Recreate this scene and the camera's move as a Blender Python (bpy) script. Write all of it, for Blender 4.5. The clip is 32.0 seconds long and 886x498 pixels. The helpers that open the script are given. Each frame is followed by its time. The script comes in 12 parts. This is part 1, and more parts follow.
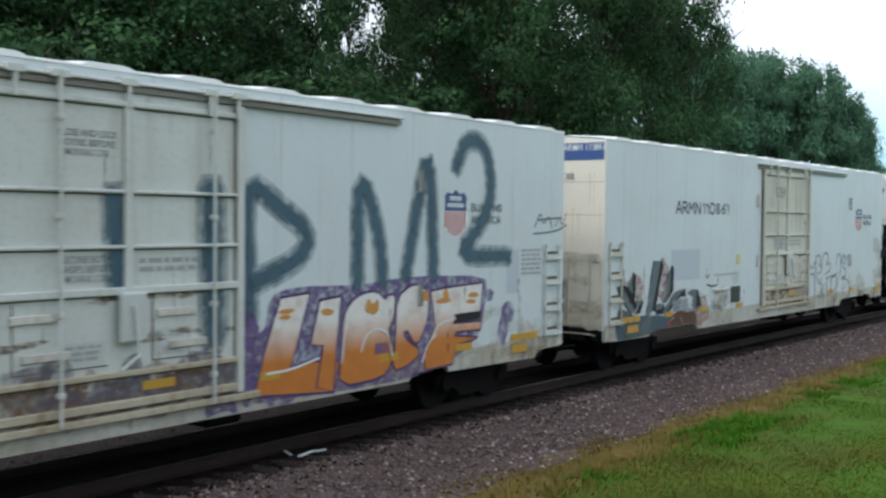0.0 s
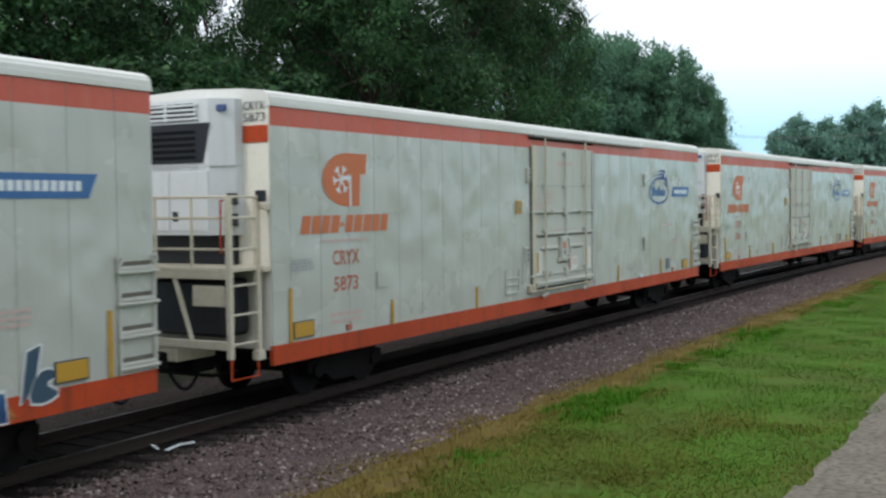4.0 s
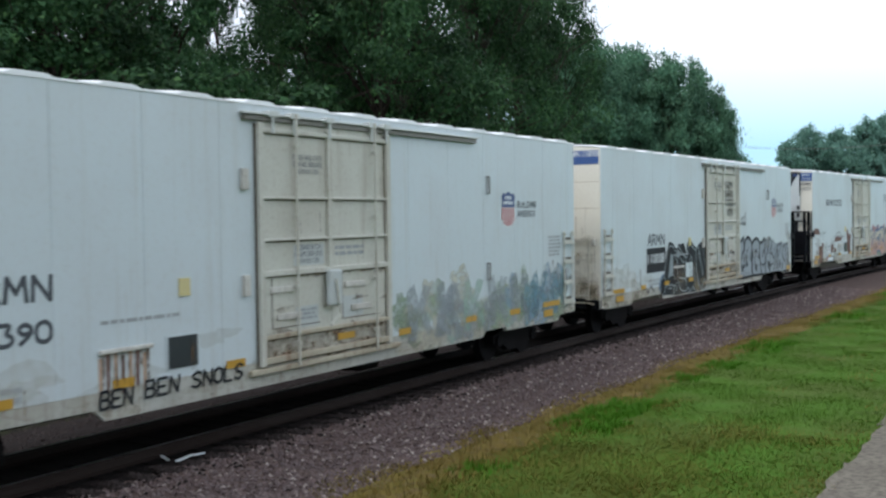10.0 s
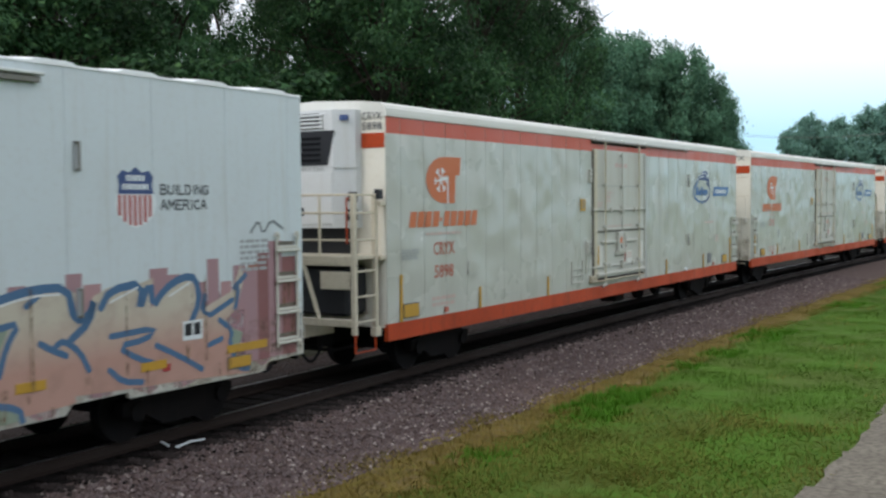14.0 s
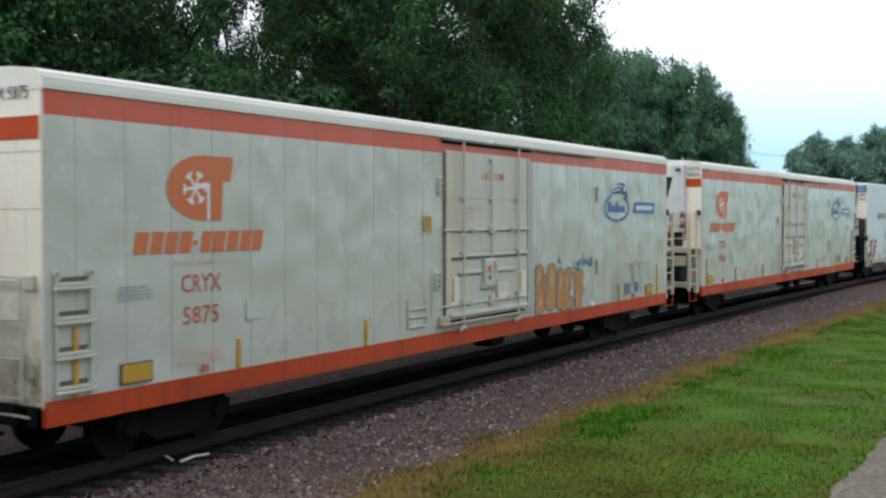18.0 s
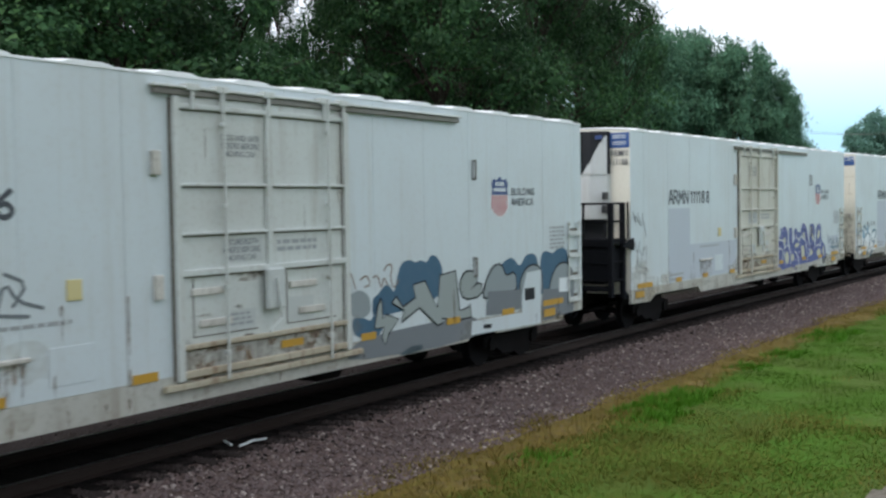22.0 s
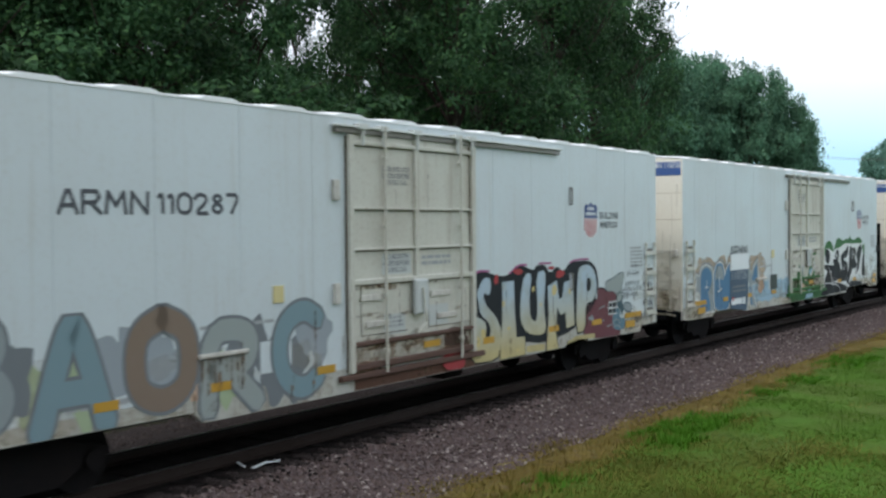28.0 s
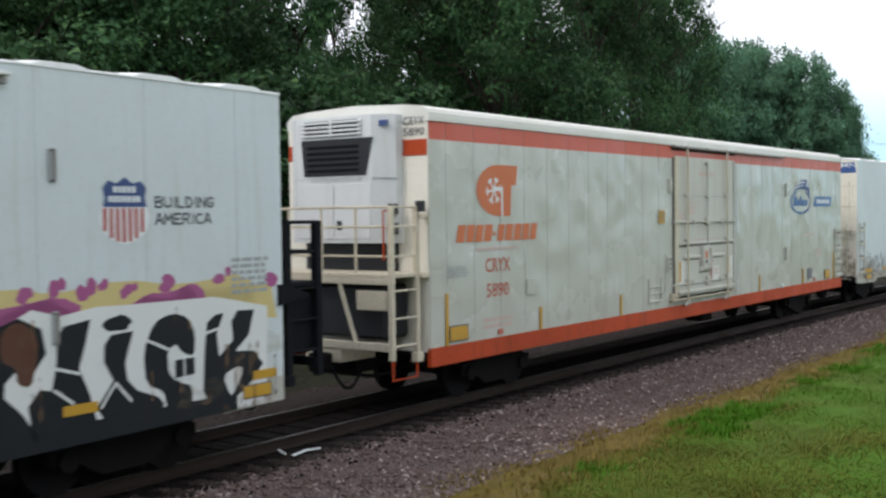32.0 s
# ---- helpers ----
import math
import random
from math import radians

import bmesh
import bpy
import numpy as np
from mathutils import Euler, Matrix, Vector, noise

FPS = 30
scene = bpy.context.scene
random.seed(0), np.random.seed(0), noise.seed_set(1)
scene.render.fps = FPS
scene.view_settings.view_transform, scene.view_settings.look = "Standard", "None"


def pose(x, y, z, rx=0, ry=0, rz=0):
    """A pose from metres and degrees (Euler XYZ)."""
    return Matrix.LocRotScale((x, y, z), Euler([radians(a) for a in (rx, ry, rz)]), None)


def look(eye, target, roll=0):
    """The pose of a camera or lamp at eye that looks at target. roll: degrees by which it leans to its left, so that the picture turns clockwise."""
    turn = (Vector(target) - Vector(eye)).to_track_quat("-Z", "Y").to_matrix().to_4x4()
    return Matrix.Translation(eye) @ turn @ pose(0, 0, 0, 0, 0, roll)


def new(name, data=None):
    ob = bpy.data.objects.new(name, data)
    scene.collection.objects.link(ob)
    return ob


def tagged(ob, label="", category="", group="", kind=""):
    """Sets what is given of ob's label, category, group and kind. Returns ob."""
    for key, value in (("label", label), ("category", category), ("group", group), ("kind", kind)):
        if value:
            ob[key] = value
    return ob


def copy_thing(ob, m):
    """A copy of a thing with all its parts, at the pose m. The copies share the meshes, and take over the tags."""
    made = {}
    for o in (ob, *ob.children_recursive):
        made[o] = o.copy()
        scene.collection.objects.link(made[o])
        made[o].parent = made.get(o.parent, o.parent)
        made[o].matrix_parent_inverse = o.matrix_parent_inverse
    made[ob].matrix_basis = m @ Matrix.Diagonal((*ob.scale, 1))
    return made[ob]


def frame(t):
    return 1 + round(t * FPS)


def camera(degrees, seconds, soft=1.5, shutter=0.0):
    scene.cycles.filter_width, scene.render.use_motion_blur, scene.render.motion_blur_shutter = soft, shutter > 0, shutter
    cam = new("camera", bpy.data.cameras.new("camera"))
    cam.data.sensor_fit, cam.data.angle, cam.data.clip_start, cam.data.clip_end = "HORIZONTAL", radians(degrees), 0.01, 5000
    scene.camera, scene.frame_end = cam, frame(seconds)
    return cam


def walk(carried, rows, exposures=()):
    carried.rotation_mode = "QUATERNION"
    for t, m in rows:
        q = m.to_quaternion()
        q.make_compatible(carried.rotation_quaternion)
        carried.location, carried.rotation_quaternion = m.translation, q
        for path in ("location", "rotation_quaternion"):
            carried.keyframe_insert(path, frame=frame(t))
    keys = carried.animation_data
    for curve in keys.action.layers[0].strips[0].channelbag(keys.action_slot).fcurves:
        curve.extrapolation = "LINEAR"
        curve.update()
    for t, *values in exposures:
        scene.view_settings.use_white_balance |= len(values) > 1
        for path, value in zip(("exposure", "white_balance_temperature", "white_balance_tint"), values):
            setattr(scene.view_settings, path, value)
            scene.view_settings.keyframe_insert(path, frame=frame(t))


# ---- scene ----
FOV = 43.55
EYE = 3.34          # camera above the rail heads
D = 12.30           # from the camera to the track's centre line
K = 0.00122         # the track's bend, 1 / metres
cam = camera(FOV, 32.0, soft=2.5, shutter=0.12)
# seconds, yaw, pitch, roll
TURNS = [(0, -55.17, -1.54, 0.51), (0.5, -58.70, -0.93, 2.07), (1, -61.87, -0.63, 1.35), (1.5, -62.54, -0.72, 0.40), (2, -61.92, -1.54, 0.18), 
         (2.5, -61.89, -1.83, -0.06), (3, -61.42, -1.64, -0.42), (3.5, -61.64, -2.04, -0.62), (5.5, -62.77, -2.48, -0.60), (6, -62.96, -2.06, -0.74), 
         (6.5, -64.14, -1.57, -0.84), (7, -65.45, -2.12, -0.98), (7.5, -62.93, -1.35, -1.05), (8, -60.85, -1.24, -0.84), (8.5, -59.76, -1.45, -0.76), 
         (9, -59.93, -1.89, -0.54), (9.5, -61.02, -1.89, -0.36), (10, -61.54, -1.78, -0.73), (10.5, -60.54, -1.94, -0.29), (11, -61.07, -2.00, -0.51), 
         (11.5, -61.01, -2.25, -0.39), (12, -61.79, -1.89, -0.60), (12.5, -61.46, -1.87, -0.72), (13, -61.51, -1.99, -1.00), (13.5, -61.55, -1.84, -1.21), 
         (14, -61.51, -2.43, -0.51), (14.5, -62.14, -2.45, -0.31), (16.5, -61.55, -1.67, -0.66), (17, -61.76, -1.72, -0.32), (17.5, -62.47, -1.63, 0.08), 
         (18, -61.21, -1.60, -0.09), (18.5, -61.24, -2.30, -0.18), (19, -61.82, -2.63, -0.20), (19.5, -61.59, -1.60, -0.14), (20, -61.07, -1.83, 0.01), 
         (20.5, -60.16, -2.08, -0.34), (21, -59.53, -1.36, -0.83), (21.5, -58.75, -2.04, -0.91), (22, -58.46, -2.38, -0.88), (22.5, -58.80, -1.91, -0.73), 
         (23, -58.69, -2.14, -0.71), (23.5, -60.04, -2.11, -0.09), (24, -60.31, -2.42, 0.01), (24.5, -59.96, -2.17, 0.35), (25, -60.15, -2.26, 0.47), 
         (25.5, -58.55, -1.96, -0.32), (26, -59.81, -1.10, -0.65), (26.5, -58.88, -1.48, -0.38), (28.5, -57.31, -1.21, -0.77), (29, -56.69, -1.39, -1.00), 
         (29.5, -56.22, -1.50, -0.85), (30, -55.53, -1.94, -1.32), (30.5, -55.58, -2.11, -1.16), (31, -55.19, -1.98, -1.25), (31.5, -55.37, -2.02, -0.93), 
         (32, -55.69, -1.76, -0.72)]
walk(cam, [(t, pose(0, 0, EYE, 90 + p, 0, y) @ pose(0, 0, 0, 0, 0, r)) for t, y, p, r in TURNS],
     [(0.0, -0.11, 6350, 10), (2.0, -0.23, 6500, 10), (3.0, -0.15, 6450, 10), (6.0, -0.09, 6550, 12), (8.0, -0.11, 6300, 12), (9.0, -0.13, 6250, 12), (12.0, -0.13, 6350, 11), (14.0, -0.13, 6550, 12), (17.0, -0.13, 6650, 12),
      (20.0, -0.09, 6650, 13), (22.0, -0.09, 6450, 11), (24.0, -0.09, 6600, 12), (26.0, -0.19, 6550, 11), (28.5, -0.11, 6450, 11), (30.0, -0.09, 6550, 12), (31.0, 0.01, 6700, 14), (32.0, 0.01, 6700, 14)])

# ---- world and sun: a bright, thinly overcast sky ----
SUN_AZ, SUN_EL = radians(-62), radians(48)      # from +y towards +x
world = bpy.data.worlds.new("sky")
scene.world = world
world.use_nodes = True
wn, wl = world.node_tree.nodes, world.node_tree.links
sky = wn.new("ShaderNodeTexSky")
sky.sky_type = "NISHITA"
sky.sun_disc = False
sky.sun_elevation, sky.sun_rotation = SUN_EL, SUN_AZ
sky.air_density, sky.dust_density, sky.ozone_density = 1.0, 0.8, 2.0
cl_map = wn.new("ShaderNodeTexNoise")
cl_map.inputs["Scale"].default_value, cl_map.inputs["Detail"].default_value = 2.2, 5
cl_ramp = wn.new("ShaderNodeValToRGB")
cl_ramp.color_ramp.elements[0].position, cl_ramp.color_ramp.elements[1].position = 0.30, 0.55
cl_ramp.color_ramp.elements[0].color = (0.85, 0.85, 0.85, 1)
cl_mix = wn.new("ShaderNodeMixRGB")
cl_mix.inputs[2].default_value = (10.0, 10.8, 11.6, 1)
wl.new(cl_map.outputs[0], cl_ramp.inputs[0])
sky_dir = wn.new("ShaderNodeTexCoord")
sky_sep = wn.new("ShaderNodeSeparateXYZ")
sky_low = wn.new("ShaderNodeMapRange")
sky_low.inputs[1].default_value, sky_low.inputs[2].default_value = 0.04, 0.16
sky_low.inputs[3].default_value, sky_low.inputs[4].default_value = 0.9, 1.0
sky_cov = wn.new("ShaderNodeMath")
sky_cov.operation = "MULTIPLY"
wl.new(sky_dir.outputs["Generated"], sky_sep.inputs[0])
wl.new(sky_sep.outputs[2], sky_low.inputs[0])
wl.new(cl_ramp.outputs[0], sky_cov.inputs[0])
wl.new(sky_low.outputs[0], sky_cov.inputs[1])
sky_hue = wn.new("ShaderNodeMapRange")
sky_hue.inputs[1].default_value, sky_hue.inputs[2].default_value = 0.055, 0.135
sky_tint = wn.new("ShaderNodeMixRGB")
sky_tint.inputs[1].default_value, sky_tint.inputs[2].default_value = (4.9, 8.3, 10.0, 1), (10.0, 10.8, 11.7, 1)
wl.new(sky_sep.outputs[2], sky_hue.inputs[0])
wl.new(sky_hue.outputs[0], sky_tint.inputs[0])
wl.new(sky_tint.outputs[0], cl_mix.inputs[2])
wl.new(sky_cov.outputs[0], cl_mix.inputs[0])
wl.new(sky.outputs[0], cl_mix.inputs[1])
wl.new(cl_mix.outputs[0], wn["Background"].inputs[0])
wn["Background"].inputs[1].default_value = 0.13
sun_data = bpy.data.lights.new("sun", "SUN")
sun_data.energy, sun_data.angle, sun_data.color = 1.3, radians(14), (1.0, 0.955, 0.89)
sun = new("sun", sun_data)
sun.matrix_basis = look((math.sin(SUN_AZ) * math.cos(SUN_EL) * 50, math.cos(SUN_AZ) * math.cos(SUN_EL) * 50, math.sin(SUN_EL) * 50), (0, 0, 0))


# ---- materials ----
def node_mat(name):
    m = bpy.data.materials.new(name)
    m.use_nodes = True
    n, l = m.node_tree.nodes, m.node_tree.links
    return m, n, l, n["Principled BSDF"]


def coords(n, l, scale=(1, 1, 1), space="Object"):
    tc = n.new("ShaderNodeTexCoord")
    mp = n.new("ShaderNodeMapping")
    mp.inputs["Scale"].default_value = scale
    l.new(tc.outputs[space], mp.inputs[0])
    return mp.outputs[0]


def noise_fac(n, l, vec, scale, detail=4, lo=0.4, hi=0.6, rough=0.55):
    t = n.new("ShaderNodeTexNoise")
    t.inputs["Scale"].default_value, t.inputs["Detail"].default_value, t.inputs["Roughness"].default_value = scale, detail, rough
    l.new(vec, t.inputs["Vector"])
    r = n.new("ShaderNodeMapRange")
    r.inputs[1].default_value, r.inputs[2].default_value = lo, hi
    l.new(t.outputs[0], r.inputs[0])
    return r.outputs[0]


def mixed(n, l, fac, a, b):
    m = n.new("ShaderNodeMixRGB")
    for i, v in ((0, fac), (1, a), (2, b)):
        if isinstance(v, tuple):
            m.inputs[i].default_value = (*v, 1)
        elif isinstance(v, (int, float)):
            m.inputs[i].default_value = v
        else:
            l.new(v, m.inputs[i])
    return m.outputs[0]


def times(n, l, a, k):
    m = n.new("ShaderNodeMath")
    m.operation = "MULTIPLY"
    l.new(a, m.inputs[0])
    if isinstance(k, (int, float)):
        m.inputs[1].default_value = k
    else:
        l.new(k, m.inputs[1])
    return m.outputs[0]


def bumped(n, l, bsdf, height, strength, dist=0.02):
    b = n.new("ShaderNodeBump")
    b.inputs["Strength"].default_value, b.inputs["Distance"].default_value = strength, dist
    l.new(height, b.inputs["Height"])
    l.new(b.outputs[0], bsdf.inputs["Normal"])


def paint(name, col, dirt=(0.22, 0.17, 0.12), amount=0.35, rough=0.45, metal=0.0, grain=14, streaks=True, wave=0.0, spec=0.5):
    """Weathered paint: broad stains, streaks that run down, fine specks."""
    m, n, l, b = node_mat(name)
    v = coords(n, l)
    broad = noise_fac(n, l, v, 0.55, 4, 0.42, 0.75)
    fine = noise_fac(n, l, v, grain, 5, 0.50, 0.80)
    c = mixed(n, l, times(n, l, broad, amount * 0.5), col, dirt)
    if streaks:
        vs = coords(n, l, (6.0, 6.0, 0.35))
        st = noise_fac(n, l, vs, 1.0, 4, 0.55, 0.80)
        c = mixed(n, l, times(n, l, st, amount), c, dirt)
    c = mixed(n, l, times(n, l, fine, amount * 0.6), c, dirt)
    l.new(c, b.inputs["Base Color"])
    r = n.new("ShaderNodeMapRange")
    r.inputs[3].default_value, r.inputs[4].default_value = rough, min(1, rough + 0.25)
    l.new(broad, r.inputs[0])
    l.new(r.outputs[0], b.inputs["Roughness"])
    b.inputs["Metallic"].default_value = metal
    b.inputs["Specular IOR Level"].default_value = spec
    if wave:
        vw = coords(n, l, (1.1, 1.1, 0.8))
        w = n.new("ShaderNodeTexNoise")
        w.inputs["Scale"].default_value, w.inputs["Detail"].default_value = 1.3, 1
        l.new(vw, w.inputs["Vector"])
        bumped(n, l, b, w.outputs[0], wave, 0.12)
    else:
        bumped(n, l, b, fine, 0.12, 0.004)
    return m


def ground_mat(name, a, b2, c2, s1, s2, rough=0.95, bump=0.6, dist=0.03, voronoi=0.0):
    m, n, l, b = node_mat(name)
    v = coords(n, l)
    f1 = noise_fac(n, l, v, s1, 5, 0.35, 0.65)
    f2 = noise_fac(n, l, v, s2, 4, 0.42, 0.62)
    c = mixed(n, l, f2, mixed(n, l, f1, a, b2), c2)
    h = f2
    if voronoi:
        vo = n.new("ShaderNodeTexVoronoi")
        vo.inputs["Scale"].default_value = voronoi
        l.new(v, vo.inputs["Vector"])
        c = mixed(n, l, 0.55, c, mixed(n, l, vo.outputs["Color"], a, c2))
        h = vo.outputs["Distance"]
    l.new(c, b.inputs["Base Color"])
    b.inputs["Roughness"].default_value = rough
    b.inputs["Specular IOR Level"].default_value = 0.12
    bumped(n, l, b, h, bump, dist)
    return m


def island_mat(name, cols, rough=0.9, trans=0.0, patch=0.0, size=0.5):
    """A colour for each loose piece out of a small range."""
    m, n, l, b = node_mat(name)
    g = n.new("ShaderNodeNewGeometry")
    r = n.new("ShaderNodeValToRGB")
    e = r.color_ramp.elements
    e[0].color, e[1].color = (*cols[0], 1), (*cols[-1], 1)
    for i, c in enumerate(cols[1:-1]):
        e.new((i + 1) / (len(cols) - 1)).color = (*c, 1)
    l.new(g.outputs["Random Per Island"], r.inputs[0])
    col = r.outputs[0]
    if patch:
        f = noise_fac(n, l, coords(n, l), size, 3, 0.38, 0.62)
        hs = n.new("ShaderNodeHueSaturation")
        hs.inputs["Value"].default_value = 1 - patch
        hs.inputs["Saturation"].default_value = 1.05
        l.new(col, hs.inputs["Color"])
        col = mixed(n, l, f, col, hs.outputs[0])
    l.new(col, b.inputs["Base Color"])
    b.inputs["Roughness"].default_value = rough
    b.inputs["Specular IOR Level"].default_value = 0.15
    if trans:
        b.inputs["Subsurface Weight"].default_value = 0
        tr = n.new("ShaderNodeBsdfTranslucent")
        mx = n.new("ShaderNodeMixShader")
        mx.inputs[0].default_value = trans
        l.new(col, tr.inputs[0])
        l.new(b.outputs[0], mx.inputs[1])
        l.new(tr.outputs[0], mx.inputs[2])
        l.new(mx.outputs[0], n["Material Output"].inputs[0])
    return m


WHITE_A = paint("white_car_paint", (0.575, 0.637, 0.665), (0.40, 0.37, 0.31), 0.28, 0.38, wave=0.08)
WHITE_C = paint("ivory_car_paint", (0.490, 0.498, 0.455), (0.37, 0.345, 0.26), 0.16, 0.20, wave=0.7)
# Cream for the ends, brightened in the colour for the sun on them.
CREAM = paint("cream_end_paint_sunlit", (0.76, 0.735, 0.655), (0.40, 0.31, 0.20), 0.28, 0.45, streaks=False)
DOOR_A = paint("worn_cream_door_paint", (0.56, 0.555, 0.49), (0.24, 0.17, 0.11), 0.5, 0.5)
SILL_A = paint("stained_sill_paint", (0.60, 0.58, 0.53), (0.12, 0.09, 0.07), 0.8, 0.55)
# Dark brown for real door seams and for painted shade under bars.
DOOR_SEAM_SHADE = paint("grimy_brown_seam_and_shade", (0.13, 0.115, 0.09), (0.04, 0.03, 0.025), 0.8, 0.7)
DOOR_RUST = paint("rusty_cream_bar_paint", (0.46, 0.42, 0.32), (0.20, 0.12, 0.07), 0.9, 0.6)
PLAT = paint("dirty_cream_platform_paint", (0.57, 0.52, 0.41), (0.20, 0.14, 0.09), 0.6, 0.55)
LABEL = paint("worn_door_label", (0.50, 0.53, 0.52), (0.40, 0.38, 0.33), 0.4, 0.6, streaks=False)
ROOF_C = paint("cream_white_roof_paint", (0.66, 0.66, 0.62), (0.42, 0.38, 0.30), 0.3, 0.45, streaks=False)
TRACK_GREY = paint("grey_door_track", (0.20, 0.19, 0.17), (0.08, 0.06, 0.05), 0.5, 0.5, streaks=False)
NOTICE = paint("dark_grey_stencil", (0.15, 0.16, 0.175), (0.4, 0.4, 0.4), 0.3, 0.6, streaks=False)
DOOR_W = paint("worn_white_door_paint", (0.57, 0.60, 0.58), (0.26, 0.21, 0.16), 0.45, 0.45)
# Sill white with rust stains, its base darkened for the shade there.
SIDE_SILL = paint("rust_stained_shaded_sill", (0.46, 0.46, 0.42), (0.20, 0.16, 0.11), 0.8, 0.5)
CARD = paint("pale_yellow_card", (0.62, 0.54, 0.27), (0.45, 0.38, 0.2), 0.3, 0.6, streaks=False)
ROOF_W = paint("white_roof_paint", (0.80, 0.82, 0.83), (0.5, 0.48, 0.44), 0.2, 0.4, streaks=False)
ORANGE = paint("orange_red_paint", (0.48, 0.058, 0.012), (0.13, 0.035, 0.018), 0.75, 0.50, spec=0.25)
ORANGE_STRIPE = paint("faded_red_stripe_paint", (0.52, 0.080, 0.042), (0.50, 0.22, 0.16), 0.25, 0.40)
ORANGE_MARK = paint("orange_decal", (0.55, 0.14, 0.045), (0.5, 0.25, 0.15), 0.2, 0.45, streaks=False)
RED_MARK = paint("dull_red_decal", (0.42, 0.10, 0.06), (0.5, 0.3, 0.25), 0.3, 0.5, streaks=False)
FAINT_RED = paint("faint_red_decal", (0.55, 0.40, 0.36), (0.6, 0.55, 0.5), 0.4, 0.5, streaks=False)
GREY_MARK = paint("grey_stencil", (0.32, 0.34, 0.35), (0.5, 0.5, 0.5), 0.4, 0.6, streaks=False)
DARK_MARK = paint("black_lettering", (0.055, 0.062, 0.075), (0.2, 0.2, 0.2), 0.25, 0.5, streaks=False)
BLUE = paint("blue_band_paint", (0.022, 0.080, 0.27), (0.10, 0.12, 0.18), 0.3, 0.45)
BLUE_L = paint("mid_blue_decal", (0.030, 0.125, 0.33), (0.15, 0.25, 0.4), 0.25, 0.45, streaks=False)
BLUE_N = paint("navy_decal", (0.028, 0.06, 0.19), (0.1, 0.15, 0.25), 0.25, 0.45, streaks=False)
PALE = paint("pale_decal", (0.72, 0.76, 0.78), (0.5, 0.5, 0.5), 0.2, 0.5, streaks=False)
SHIELD_RED = paint("red_stripe_decal", (0.40, 0.06, 0.055), (0.5, 0.3, 0.3), 0.25, 0.5, streaks=False)
YELLOW = paint("amber_strip", (0.50, 0.275, 0.022), (0.25, 0.17, 0.05), 0.35, 0.4, streaks=False)
BLACK = paint("black_frame_paint", (0.008, 0.009, 0.012), (0.017, 0.015, 0.014), 0.5, 0.7, spec=0.08)
BLACK_SOFT = paint("dark_grey_plastic", (0.016, 0.018, 0.023), (0.05, 0.045, 0.04), 0.3, 0.5, streaks=False, spec=0.3)
UNIT_W = paint("white_unit_casing", (0.62, 0.645, 0.66), (0.4, 0.36, 0.3), 0.25, 0.35)
STEEL = paint("brown_steel", (0.009, 0.0085, 0.0095), (0.020, 0.015, 0.013), 0.6, 0.8, spec=0.1)
RAIL = paint("rail_steel", (0.030, 0.021, 0.018), (0.020, 0.013, 0.011), 0.6, 0.7, streaks=False, spec=0.15)
SHINE = paint("polished_rail_head", (0.34, 0.34, 0.35), (0.16, 0.14, 0.13), 0.5, 0.30, metal=0.9, streaks=False)
GREY_PATCH = paint("grey_overpaint", (0.455, 0.50, 0.56), (0.52, 0.55, 0.57), 0.4, 0.5)
RUST = paint("rust_primer_patch", (0.16, 0.085, 0.070), (0.10, 0.05, 0.035), 0.6, 0.7)
GLASS_DARK = paint("dark_box", (0.02, 0.024, 0.03), (0.05, 0.05, 0.05), 0.3, 0.3, streaks=False)
DOOR_POST = paint("yellowed_ivory_post_paint", (0.56, 0.52, 0.40), (0.30, 0.22, 0.13), 0.5, 0.5)
# Serves door joints and the painted shade under rods, ribs and ledges.
SEAM_SHADE = paint("grey_brown_seam_and_shade", (0.165, 0.155, 0.135), (0.07, 0.06, 0.05), 0.6, 0.7, streaks=False)
GREY_STRIP = paint("bare_grey_strip", (0.38, 0.39, 0.38), (0.25, 0.24, 0.22), 0.4, 0.5)
DOOR_C = paint("ivory_door_paint", (0.505, 0.505, 0.455), (0.36, 0.30, 0.22), 0.40, 0.42)


# ---- mesh helpers ----
def link_bm(name, bm, mats, parent=None, label="", smooth=False):
    me = bpy.data.meshes.new(name)
    bm.to_mesh(me)
    bm.free()
    for m in mats if isinstance(mats, (list, tuple)) else [mats]:
        me.materials.append(m)
    if smooth:
        me.polygons.foreach_set("use_smooth", [True] * len(me.polygons))
    ob = new(name, me)
    if parent:
        ob.parent = parent
    if label:
        ob["label"] = label
    return ob


def part(name, bm, material, parent, label="", smooth=False):
    return link_bm(name, bm, material, parent, label, smooth)


def add_box(bm, x0, x1, y0, y1, z0, z1, bevel=0.0, mi=0):
    vs = [bm.verts.new((x, y, z)) for x in (x0, x1) for y in (y0, y1) for z in (z0, z1)]
    fs = [bm.faces.new([vs[i] for i in q]) for q in ((0, 1, 3, 2), (4, 6, 7, 5), (0, 4, 5, 1), (2, 3, 7, 6), (0, 2, 6, 4), (1, 5, 7, 3))]
    for f in fs:
        f.material_index = mi
    if bevel:
        es = {e for f in fs for e in f.edges}
        r = bmesh.ops.bevel(bm, geom=list(es), offset=bevel, segments=1, affect="EDGES")
        for f in r["faces"]:
            f.material_index = mi
    return vs


def box(*a, bevel=0.0):
    bm = bmesh.new()
    add_box(bm, *a, bevel=bevel)
    return bm


